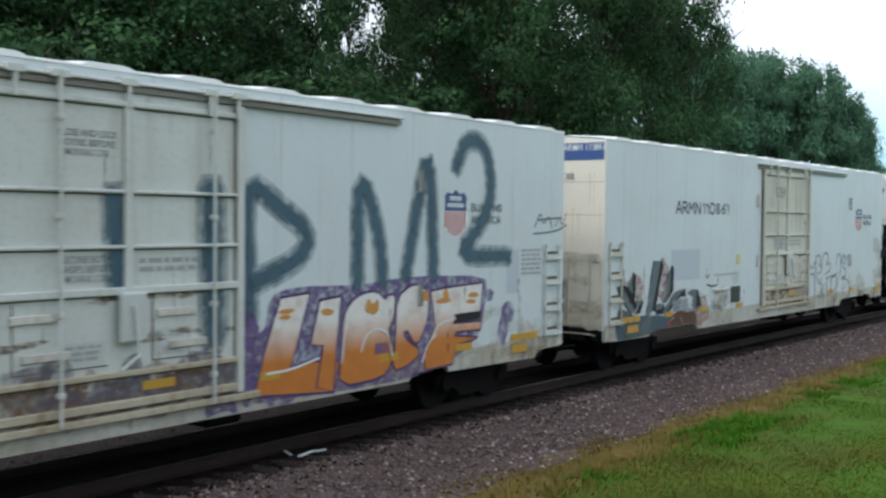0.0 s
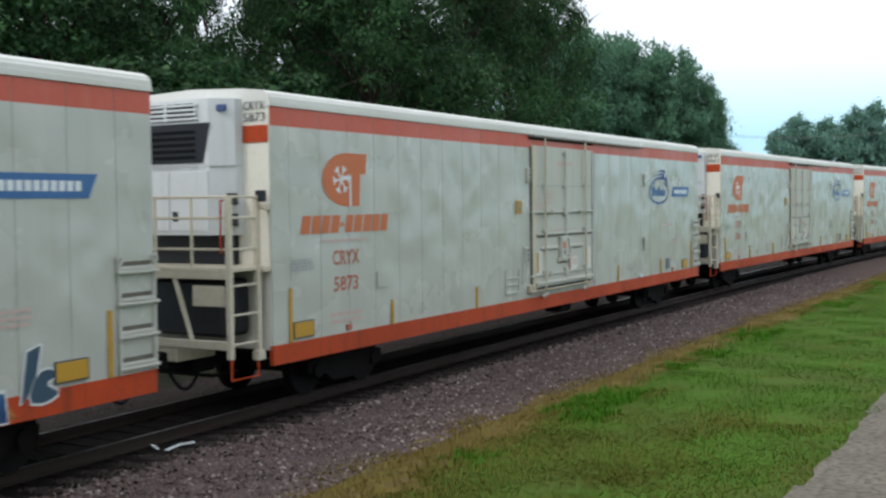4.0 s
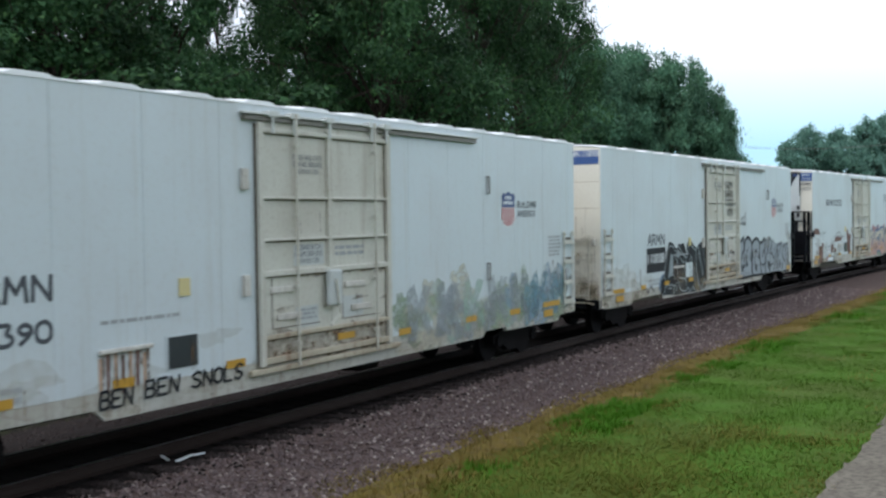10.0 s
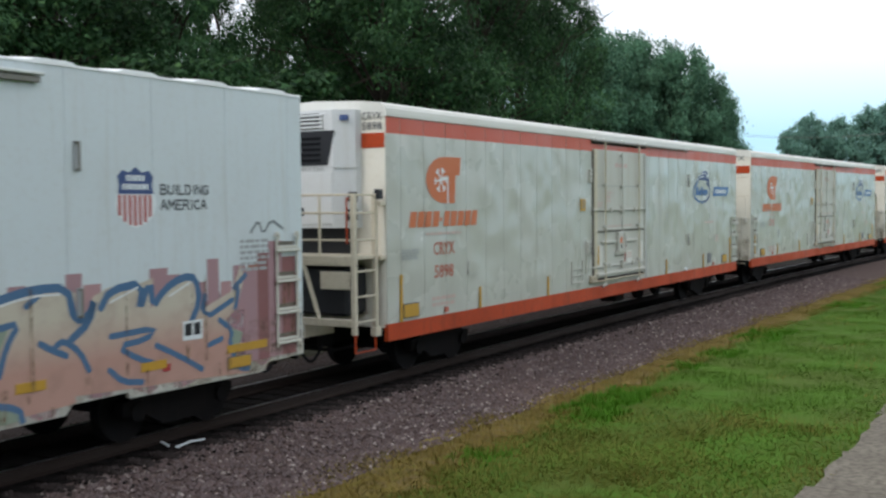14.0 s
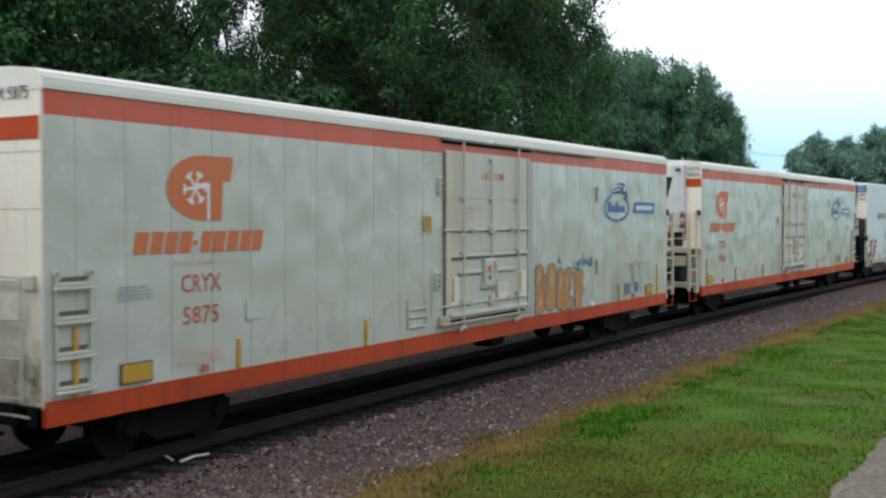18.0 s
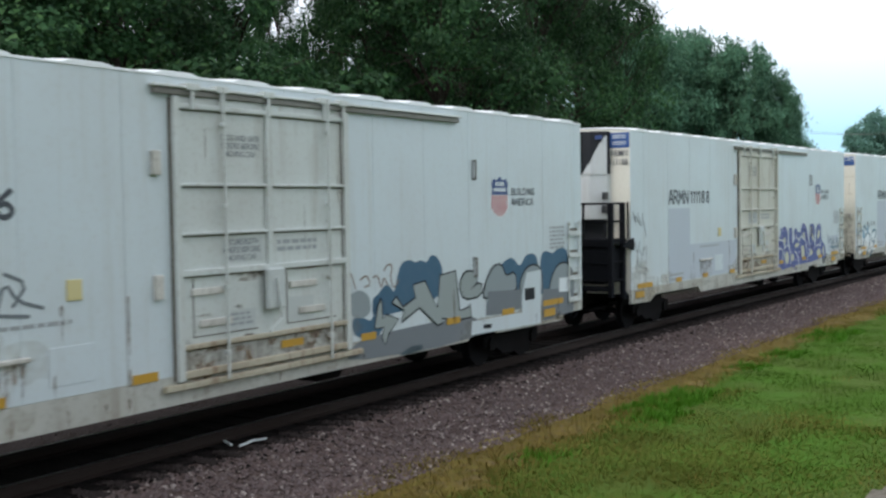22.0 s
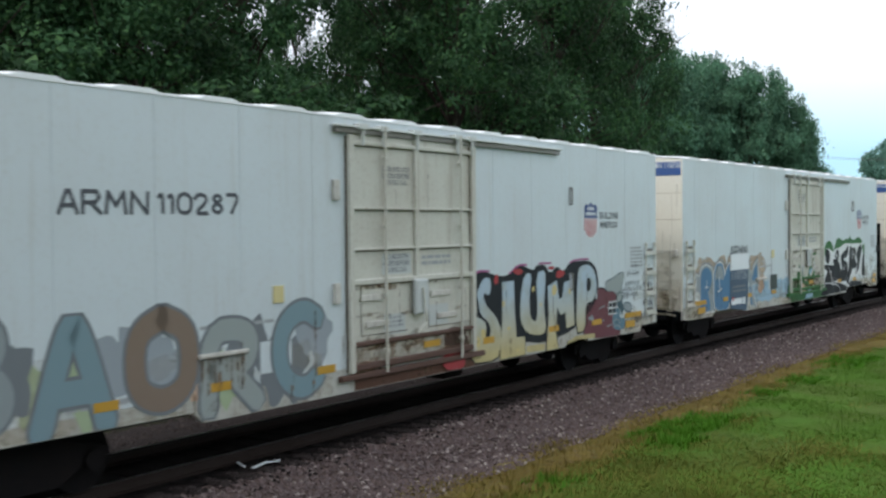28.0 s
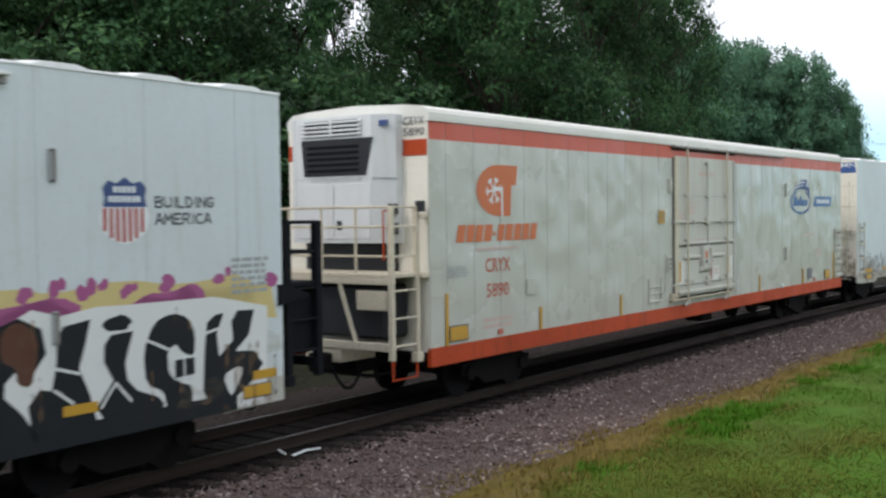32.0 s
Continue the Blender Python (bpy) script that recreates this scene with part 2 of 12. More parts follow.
def add_bar(bm, a, b, r, n=6):
    """A round bar from a to b."""
    a, b = Vector(a), Vector(b)
    d = (b - a).normalized()
    u = d.cross(Vector((0, 0, 1)) if abs(d.z) < 0.9 else Vector((1, 0, 0))).normalized()
    w = d.cross(u)
    rings = []
    for p in (a, b):
        rings.append([bm.verts.new(p + (u * math.cos(i * math.tau / n) + w * math.sin(i * math.tau / n)) * r) for i in range(n)])
    for i in range(n):
        bm.faces.new((rings[0][i], rings[0][(i + 1) % n], rings[1][(i + 1) % n], rings[1][i]))
    bm.faces.new(rings[0][::-1])
    bm.faces.new(rings[1])


def bars(r, *lines, n=6):
    """Bent round bars, one unbroken tube for each line of points."""
    bm = bmesh.new()
    for pts in lines:
        pts = [Vector(p) for p in pts]
        rings = []
        for i, p in enumerate(pts):
            d = ((pts[min(i + 1, len(pts) - 1)] - p).normalized() + (p - pts[max(i - 1, 0)]).normalized()).normalized()
            u = d.cross(Vector((0.05, 0.03, 1)) if abs(d.z) < 0.85 else Vector((0.03, 1, 0.05))).normalized()
            if rings and u.dot(last) < 0:
                u = -u
            if rings and abs(u.dot(last)) < 0.3:
                u = (last - d * last.dot(d)).normalized()
            last = u
            w = d.cross(u)
            rings.append([bm.verts.new(p + (u * math.cos(k * math.tau / n) + w * math.sin(k * math.tau / n)) * r) for k in range(n)])
        for q, t in zip(rings, rings[1:]):
            for k in range(n):
                bm.faces.new((q[k], q[(k + 1) % n], t[(k + 1) % n], t[k]))
        bm.faces.new(rings[0][::-1])
        bm.faces.new(rings[-1])
    bmesh.ops.recalc_face_normals(bm, faces=bm.faces)
    return bm


def add_prism(bm, pts, axis, lo, hi, mi=0):
    """A polygon in the plane across an axis ('x', 'y' or 'z'), pushed out from lo to hi."""
    def at(p, h):
        return {"x": (h, p[0], p[1]), "y": (p[0], h, p[1]), "z": (p[0], p[1], h)}[axis]
    a = [bm.verts.new(at(p, lo)) for p in pts]
    b = [bm.verts.new(at(p, hi)) for p in pts]
    fs = [bm.faces.new(a), bm.faces.new(b[::-1])]
    for i in range(len(pts)):
        j = (i + 1) % len(pts)
        fs.append(bm.faces.new((a[i], b[i], b[j], a[j])))
    for f in fs:
        f.material_index = mi
    bmesh.ops.recalc_face_normals(bm, faces=fs)


def prism(pts, axis, lo, hi):
    bm = bmesh.new()
    add_prism(bm, pts, axis, lo, hi)
    return bm


def add_cyl(bm, c, axis, r, lo, hi, n=16):
    pts = [(c[0] + r * math.cos(i * math.tau / n), c[1] + r * math.sin(i * math.tau / n)) for i in range(n)]
    add_prism(bm, pts, axis, lo, hi)


# ---- the track's line ----
def on_track(s, n=0.0, z=0.0):
    """A point s metres along the line (0 abreast of the camera) and n metres from its middle towards the camera."""
    th = -K * s
    x, y = math.sin(K * s) / K, D - (1 - math.cos(K * s)) / K
    return Vector((x + math.sin(th) * n, y - math.cos(th) * n, z))


BED, GRASS_Z = -0.16, -0.42


def ground_height(n):
    """Height over the rail heads, n metres from the middle of the track."""
    pts = ((-60, -0.6), (-9.5, -0.6), (-7.5, -0.75), (-5.6, -0.70), (-4.3, -0.55), (-1.9, BED - 0.06), (1.7, BED - 0.06), (3.0, -0.36), (3.8, GRASS_Z), (9.6, GRASS_Z + 0.04), (40, GRASS_Z + 0.1))
    return float(np.interp(n, [p[0] for p in pts], [p[1] for p in pts]))


# ---- ground, track bed, path ----
GRASS_M = ground_mat("mown_grass_ground", (0.05237, 0.1217, 0.01201), (0.06705, 0.1491, 0.01478), (0.07334, 0.1102, 0.02033), 0.22, 0.6, bump=0.25)
BALLAST_M = ground_mat("grey_pink_ballast", (0.1382, 0.09672, 0.0854), (0.2048, 0.1488, 0.1318), (0.0704, 0.0496, 0.04392), 7.0, 22.0, bump=1.0, dist=0.05, voronoi=17)
# Dirty bed stone, the shade under the train mixed into its colour.
SHADED_BED_M = ground_mat("dirty_shaded_ballast", (0.0085, 0.0070, 0.0066), (0.015, 0.012, 0.011), (0.006, 0.0052, 0.005), 4.0, 20.0, bump=0.8, dist=0.04, voronoi=17)
CONCRETE_M = ground_mat("worn_concrete", (0.150, 0.134, 0.108), (0.195, 0.175, 0.142), (0.108, 0.095, 0.076), 1.1, 9.0, bump=0.35, dist=0.01)
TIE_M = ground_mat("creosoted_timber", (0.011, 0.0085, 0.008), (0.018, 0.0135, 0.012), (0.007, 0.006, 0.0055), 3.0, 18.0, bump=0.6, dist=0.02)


def sheet(name, ss, ns, height, material):
    vs, fs = [], []
    for s in ss:
        for n in ns:
            p = on_track(min(s, 420.0), n)
            if s > 420.0:
                th = -K * 420.0
                p += Vector((math.cos(th), math.sin(th), 0)) * (s - 420.0)
            elif s < -420.0:
                p = on_track(-420.0, n) + Vector((math.cos(K * 420.0), math.sin(K * 420.0), 0)) * (s + 420.0)
            vs.append((p.x, p.y, height(s, n)))
    k = len(ns)
    for i in range(len(ss) - 1):
        for j in range(k - 1):
            fs.append((i * k + j, (i + 1) * k + j, (i + 1) * k + j + 1, i * k + j + 1))
    me = bpy.data.meshes.new(name)
    me.from_pydata(vs, [], fs)
    me.materials.append(material)
    me.polygons.foreach_set("use_smooth", [True] * len(fs))
    return new(name, me)


def lumpy(s, n, amp):
    return amp * noise.noise(Vector((s * 0.7, n * 0.7, 3.1)))


far_s = [-3000, -1200, -600, -300, -120, -60, -30]
s_line = far_s + [x * 1.0 for x in range(-20, 90)] + [95 + 6 * i for i in range(40)] + [420, 700, 1500, 3000]
n_line = [-3000, -1000, -300, -120, -60, -30, -20, -14, -9.5, -7.5, -5.6, -4.3, -3, -1.9, 1.7, 2.4, 3.0, 3.4, 3.8, 4.3, 5, 6, 7, 8, 9, 9.6, 10.5, 12, 15, 20, 40, 120, 400]
ground = sheet("ground", s_line, n_line,
               lambda s, n: (ground_height(n) - 0.03 if -10 < n < 4.0 else ground_height(max(-60, min(40, n)))) + (lumpy(s, n, 0.035) if n > 4 and abs(s) < 120 else 0), GRASS_M)
tagged(ground, "mown green grass beside the railway, patchy and yellowed", "ground", kind="structure")

b_s = [-60, -40, -20] + [x * 0.5 for x in range(-20, 140)] + [72 + 4 * i for i in range(60)]
b_n = [-5.2, -4.3, -3.2, -1.9, -1.4, -1.0, -0.86, 0, 0.9, 1.02, 1.35, 1.7, 2.1, 2.5, 2.9, 3.3, 3.6, 3.8, 4.0, 4.2, 4.45]
ballast_bed = sheet("ballast_bed", b_s, b_n, lambda s, n: ground_height(n) + lumpy(s * 4, n * 4, 0.03) + ((-0.05 if n < -5 else -0.075) if n < -3.8 or -0.95 < n < 0.95 else 0.012 - max(0.0, n - 3.72 - 0.5 * noise.noise(Vector((s * 0.55, 0.0, 9.0)))) * 0.16), BALLAST_M)
tagged(ballast_bed, "bank of grey and pinkish crushed stone under the track", "ballast", kind="structure")


shaded_bed = sheet("dirty_shaded_bed", b_s, [-1.02, -0.92, -0.4, 0.4, 0.9, 1.0], lambda s, n: BED - 0.06 + 0.022 + lumpy(s * 5, n * 4, 0.02) - (0.04 if abs(n) > 0.95 else 0), SHADED_BED_M)
tagged(shaded_bed, "dirty stone between the rails, darkened for the shade under the train", "ballast", kind="structure")

SHOULDER_M = ground_mat("brown_shoulder_ballast", (0.024, 0.018, 0.017), (0.038, 0.029, 0.027), (0.015, 0.0115, 0.011), 4.0, 20.0, bump=0.8, dist=0.04, voronoi=17)
for name, ns, label in (("near_shoulder", [0.88, 0.95, 1.05, 1.2, 1.3, 1.42], "brown dirty stone round the ends of the ties"), ("far_shoulder", [-4.4, -4.1, -3.2, -1.9, -1.4, -1.05, -0.90], "darker grey-brown stone beyond the far rail")):
    bed = sheet(name, b_s, ns, lambda s, n, ns=ns: ground_height(n) + 0.030 + lumpy(s * 4, n * 4, 0.03) - (0.06 if n in (ns[0], ns[-1]) else 0), SHOULDER_M)
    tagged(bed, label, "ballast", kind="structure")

VERGE_M = ground_mat("dark_verge_ground", (0.014, 0.016, 0.008), (0.024, 0.026, 0.011), (0.010, 0.009, 0.007), 0.8, 5.0, bump=0.8, dist=0.05)
verge = sheet("dark_verge", [-120, -60, -20] + [2.0 * i for i in range(60)] + [125, 160, 220, 300], [-60, -40, -25, -16, -11, -9.5, -7.5, -5.6, -4.6, -3.95], lambda s, n: ground_height(n) + 0.035 + lumpy(s, n, 0.05) - (0.08 if n > -4 else 0), VERGE_M)
tagged(verge, "dark brown-green ground behind the track", "ground", kind="structure")
DRY_GROUND = ground_mat("dry_grass_thatch", (0.1994, 0.1389, 0.0396), (0.14, 0.121, 0.0264), (0.14, 0.103, 0.0506), 1.2, 5.0, bump=0.6, dist=0.02)


def fringe(s, n):
    """Height of the dry strip: it dips under the grass and the stones along two uneven lines."""
    a = 3.85 + 0.45 * noise.noise(Vector((s * 0.55, 0.0, 9.0)))
    b = 4.50 + 0.45 * noise.noise(Vector((s * 0.35, 4.0, 2.0))) + 0.35 * noise.noise(Vector((s * 1.3, 1.0, 5.0))) + 0.30 * noise.noise(Vector((s * 4.3, n * 2.0, 5.0)))
    return ground_height(n) + lumpy(s, n, 0.035) + min(0.022, 0.022 + (n - a) * 0.12, 0.022 + (b - n) * 0.10) + 0.012 * noise.noise(Vector((s * 3.1, n * 3.1, 1.0)))


dry_strip = sheet("dry_fringe", [x * 0.25 for x in range(10, 240)] + [60 + 2 * i for i in range(40)], [3.3 + 0.1 * i for i in range(26)], fringe, DRY_GROUND)
tagged(dry_strip, "yellowed dry grass strip between stones and lawn", "grass", kind="structure")


def stones(name, count, s_of, n_of, lo, hi, mat, seed, lift=0.0):
    """Loose broken stones as one heap of small lumps."""
    rnd = np.random.RandomState(seed)
    base = np.array([(1, 0, 0), (-1, 0, 0), (0, 1, 0), (0, -1, 0), (0, 0, 1), (0, 0, -0.6)], float)
    tri = np.array([(0, 2, 4), (2, 1, 4), (1, 3, 4), (3, 0, 4), (2, 0, 5), (1, 2, 5), (3, 1, 5), (0, 3, 5)])
    vs, fs = np.zeros((count * 6, 3)), np.zeros((count * 8, 3), int)
    for i in range(count):
        s, n = s_of(rnd), n_of(rnd)
        p = on_track(s, n)
        r = rnd.uniform(lo, hi)
        a = rnd.uniform(0, math.tau)
        ca, sa = math.cos(a), math.sin(a)
        v = base * rnd.uniform(0.65, 1.25, (6, 3)) * r * np.array((1.2, 0.9, 0.75))
        v = np.stack([v[:, 0] * ca - v[:, 1] * sa, v[:, 0] * sa + v[:, 1] * ca, v[:, 2] + v[:, 0] * rnd.uniform(-0.5, 0.5)], 1)
        vs[i * 6:i * 6 + 6] = v + np.array((p.x, p.y, ground_height(n) + 0.012 + r * 0.25 + lift))
        fs[i * 8:i * 8 + 8] = tri + i * 6
    me = bpy.data.meshes.new(name)
    me.from_pydata(vs.tolist(), [], fs.tolist())
    me.materials.append(mat)
    return new(name, me)


STONE_M = island_mat("broken_stone", [(0.07424, 0.05456, 0.05124), (0.1254, 0.09052, 0.0854), (0.1562, 0.1116, 0.1049), (0.096, 0.07192, 0.06954), (0.1766, 0.1389, 0.1318), (0.1203, 0.08432, 0.0793), (0.1472, 0.1141, 0.1122), (0.09216, 0.06448, 0.06222), (0.1344, 0.0992, 0.09516), (0.3712, 0.3162, 0.2867)])
DARK_STONE = island_mat("blackish_stone", [(0.012, 0.009, 0.008), (0.022, 0.017, 0.015), (0.032, 0.024, 0.021)])
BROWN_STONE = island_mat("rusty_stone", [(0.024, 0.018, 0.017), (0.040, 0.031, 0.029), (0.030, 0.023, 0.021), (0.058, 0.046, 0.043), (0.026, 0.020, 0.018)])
st = stones("ballast_stones", 30000, lambda r: 4 + 50 * r.rand() ** 1.7, lambda r: 1.5 + 2.5 * r.rand() ** 0.9, 0.022, 0.050, STONE_M, 3)
tagged(st, "loose crushed stones in grey, pink and pale tones", "stones", kind="stuff")
st = stones("far_side_stones", 8000, lambda r: 2 + 45 * r.rand() ** 1.5, lambda r: -5.0 + 4.05 * r.rand(), 0.025, 0.055, BROWN_STONE, 5)
tagged(st, "loose brown-grey crushed stones beyond the far rail", "stones", kind="stuff")
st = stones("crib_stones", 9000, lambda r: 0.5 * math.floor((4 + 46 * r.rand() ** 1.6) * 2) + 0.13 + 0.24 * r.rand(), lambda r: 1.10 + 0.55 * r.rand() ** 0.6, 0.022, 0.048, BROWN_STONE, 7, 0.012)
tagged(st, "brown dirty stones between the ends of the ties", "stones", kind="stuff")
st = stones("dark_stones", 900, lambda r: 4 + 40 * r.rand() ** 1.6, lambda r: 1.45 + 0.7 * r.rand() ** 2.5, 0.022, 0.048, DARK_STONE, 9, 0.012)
tagged(st, "dark stones strewn past the ends of the ties", "stones", kind="stuff")

# the path: separate slabs
path = tagged(new("concrete_path"), "old grey concrete path along the grass, in worn slabs", "path", kind="structure")
rnd = random.Random(8)
s0 = -24.0
while s0 < 75:
    ln = rnd.uniform(2.3, 3.4)
    n0 = 9.56 + rnd.uniform(-0.08, 0.10)
    bm = bmesh.new()
    z1 = GRASS_Z + 0.075 + rnd.uniform(-0.012, 0.012)
    k = 7
    lo = [on_track(s0 + (ln - 0.025) * i / k, n0 + rnd.uniform(-0.05, 0.05)) for i in range(k + 1)]
    hi = [on_track(s0 + (ln - 0.025) * i / k, 13.6) for i in range(k + 1)]
    tv = [[bm.verts.new((p.x, p.y, z)) for p in row] for row, z in ((lo, z1), (hi, z1), (lo, z1 - 0.25), (hi, z1 - 0.25))]
    for i in range(k):
        bm.faces.new((tv[0][i], tv[0][i + 1], tv[1][i + 1], tv[1][i]))
        bm.faces.new((tv[2][i], tv[2][i + 1], tv[0][i + 1], tv[0][i]))
        bm.faces.new((tv[1][i], tv[1][i + 1], tv[3][i + 1], tv[3][i]))
    for i in (0, k):
        bm.faces.new((tv[0][i], tv[1][i], tv[3][i], tv[2][i]))
    bmesh.ops.recalc_face_normals(bm, faces=bm.faces)
    part("slab", bm, CONCRETE_M, path)
    s0 += ln

# rails and ties
track = tagged(new("railway_track"), "single railway track with worn rails on dark timber ties", "railway track", kind="structure")
for n0 in (0.7525, -0.7525):
    prof = [(-0.075, -0.172), (0.075, -0.172), (0.075, -0.160), (0.012, -0.14), (0.010, -0.05), (0.036, -0.038), (0.036, -0.004), (0.030, 0.0), (-0.030, 0.0), (-0.036, -0.004), (-0.036, -0.038), (-0.010, -0.05), (-0.012, -0.14), (-0.075, -0.160)]
    bm = bmesh.new()
    prev = None
    for s in [-420, -200, -100, -50] + list(range(-40, 140, 2)) + list(range(140, 421, 10)):
        row = [bm.verts.new(on_track(s, n0 + a, z)) for a, z in prof]
        if prev:
            for i in range(len(prof)):
                f = bm.faces.new((prev[i], prev[(i + 1) % 14], row[(i + 1) % 14], row[i]))
                f.material_index = 1 if i == 7 else 0
        prev = row
    bmesh.ops.recalc_face_normals(bm, faces=bm.faces)
    part("rail", bm, [RAIL, SHINE], track)
tie_me = []
for v in range(4):
    bm = box(-0.115, 0.115, -1.30 - 0.02 * v, 1.30, -0.40, -0.172, bevel=0.012)
    me = bpy.data.meshes.new("tie")
    bm.to_mesh(me)
    bm.free()
    me.materials.append(TIE_M)
    tie_me.append(me)
for i in range(300):
    s = -12 + i * 0.5
    ob = new("tie", tie_me[i % 4])
    p = on_track(s + rnd.uniform(-0.03, 0.03), rnd.uniform(-0.05, 0.05), rnd.uniform(-0.012, 0.0))
    ob.matrix_basis = pose(p.x, p.y, p.z, 0, 0, math.degrees(-K * s) + rnd.uniform(-1.2, 1.2))
    ob.parent = track

# the broken white strip beside the rail
bm = bmesh.new()
for pts, w in (((12.22, 0.86), (12.02, 1.18)), 0.020), (((12.06, 1.30), (12.46, 1.24), (12.62, 1.33)), 0.024):
    for (sa, na), (sb, nb) in zip(pts, pts[1:]):
        p, q = on_track(sa, na, -0.150), on_track(sb, nb, -0.138)
        d = (q - p).normalized()
        sd = Vector((-d.y, d.x, 0)) * w
        f = bm.faces.new([bm.verts.new(v) for v in (p + sd, p - sd, q - sd, q + sd)])
        r = bmesh.ops.extrude_face_region(bm, geom=[f])
        bmesh.ops.translate(bm, verts=[v for v in r["geom"] if isinstance(v, bmesh.types.BMVert)], vec=(0, 0, 0.018))
bmesh.ops.recalc_face_normals(bm, faces=bm.faces)
strip = link_bm("plastic_strip", bm, PALE)
tagged(strip, "broken bent white plastic strip lying on the tie ends", "litter")


# ---- grass and weeds ----
BLADE_M = island_mat("grass_blades", [(0.07032, 0.144, 0.0175), (0.08487, 0.1688, 0.02), (0.0776, 0.1552, 0.01875), (0.09215, 0.1755, 0.0225), (0.08245, 0.1631, 0.02)], 0.8, 0.35, 0.36, 0.22)
DRY_M = island_mat("dry_grass_blades", [(0.2072, 0.1456, 0.0374), (0.2408, 0.168, 0.0506), (0.14, 0.1344, 0.0264), (0.2016, 0.1434, 0.0418)], 0.85, 0.2, 0.3, 0.9)
WEED_M = island_mat("weed_leaves", [(0.045, 0.15, 0.007), (0.07, 0.19, 0.012), (0.055, 0.165, 0.009)], 0.75, 0.3)


def blades(name, spots, mat, lo, hi, w, seed):
    """Upright blades at (s, n) spots."""
    rnd = np.random.RandomState(seed)
    vs, fs = [], []
    for s, n in spots:
        p = on_track(s, n)
        h, a, lean = rnd.uniform(lo, hi), rnd.uniform(0, math.tau), rnd.uniform(0.1, 0.9)
        dx, dy = math.cos(a) * w, math.sin(a) * w
        lx, ly = math.cos(a + 1.7) * h * lean, math.sin(a + 1.7) * h * lean
        z = ground_height(n) + lumpy(s, n, 0.035) - 0.006
        k = len(vs)
        vs += [(p.x - dx, p.y - dy, z), (p.x + dx, p.y + dy, z), (p.x + lx, p.y + ly, z + h)]
        fs.append((k, k + 1, k + 2))
    me = bpy.data.meshes.new(name)
    me.from_pydata(vs, [], fs)
    me.materials.append(mat)
    up = np.zeros((len(vs), 3))
    up[:, 2] = 1.0
    up[:, :2] = rnd.normal(0, 0.12, (len(vs), 2))
    me.normals_split_custom_set_from_vertices((up / np.linalg.norm(up, axis=1)[:, None]).tolist())
    return new(name, me)


rnd = np.random.RandomState(21)
spots, dry, thin = [], [], []
while len(spots) < 170000:
    s, n = 5 + 70 * rnd.rand() ** 2.0, 3.3 + 6.5 * rnd.rand()
    d = noise.noise(Vector((s * 0.45, n * 0.9, 0.0)))
    edge = 4.0 + 0.55 * noise.noise(Vector((s * 0.5, 2.0, 7.0)))
    if n < edge - 0.25:
        continue
    if n < edge + 1.15 * rnd.rand() ** 0.8 or (d > 0.35 and rnd.rand() < 0.15) or (rnd.rand() < 0.50 * min(1.0, max(0.0, (7.3 - 0.09 * s - n) / 2.0))):
        dry.append((s, n))
    elif rnd.rand() < 0.9 * min(1.0, max(0.0, (21.0 + 3.0 * d - s) / 5.0)) * min(1.0, max(0.25, (9.6 + d - n) / 2.5)):
        thin.append((s, n))
    else:
        spots.append((s, n))
tagged(blades("grass", spots, BLADE_M, 0.020, 0.042, 0.011, 22), "short mown green grass", "grass", kind="stuff")
THIN_M = island_mat("thin_olive_blades", [(0.1209, 0.1464, 0.02704), (0.156, 0.1653, 0.0338), (0.1131, 0.1653, 0.02366), (0.186, 0.1624, 0.04394)], 0.85, 0.25, 0.3, 0.5)
tagged(blades("thin_grass", thin + [(s + 0.03, n + 0.02) for s, n in thin] + [(s - 0.02, n + 0.04) for s, n in thin], THIN_M, 0.020, 0.042, 0.011, 26), "thin olive patch in the mown grass", "grass", kind="stuff")
tagged(blades("dry_grass", dry + [(s + 0.1, n - 0.20) for s, n in dry[::2]] + [(s - 0.07, n + 0.08) for s, n in dry if n < 5.0], DRY_M, 0.03, 0.09, 0.008, 23), "yellowed dry grass along the stones", "grass", kind="stuff")
clumps = []
for cs, cn, r, k in ((19.2, 4.95, 0.6, 2200), (20.3, 5.0, 0.5, 1500), (18.2, 5.3, 0.35, 600), (24.5, 4.9, 0.3, 500), (27.0, 5.0, 0.4, 700), (31.0, 5.0, 0.75, 1700), (41.0, 5.2, 0.7, 900), (52.0, 5.0, 0.8, 900), (14.5, 4.9, 0.3, 300)):
    for i in range(k):
        a, q = rnd.uniform(0, math.tau), r * math.sqrt(rnd.rand())
        clumps.append((cs + 2.4 * q * math.cos(a) * rnd.rand() ** 0.4, cn + q * math.sin(a) * 0.9 + 0.25 * math.sin(3 * a)))
tagged(blades("weed_clumps", clumps, WEED_M, 0.05, 0.15, 0.011, 25), "taller bright green weeds at the edge of the grass", "weeds", kind="stuff")

# ---- trees ----
BARK = ground_mat("tree_bark", (0.055, 0.043, 0.034), (0.09, 0.072, 0.058), (0.03, 0.024, 0.02), 2.0, 12.0, bump=0.8, dist=0.03)
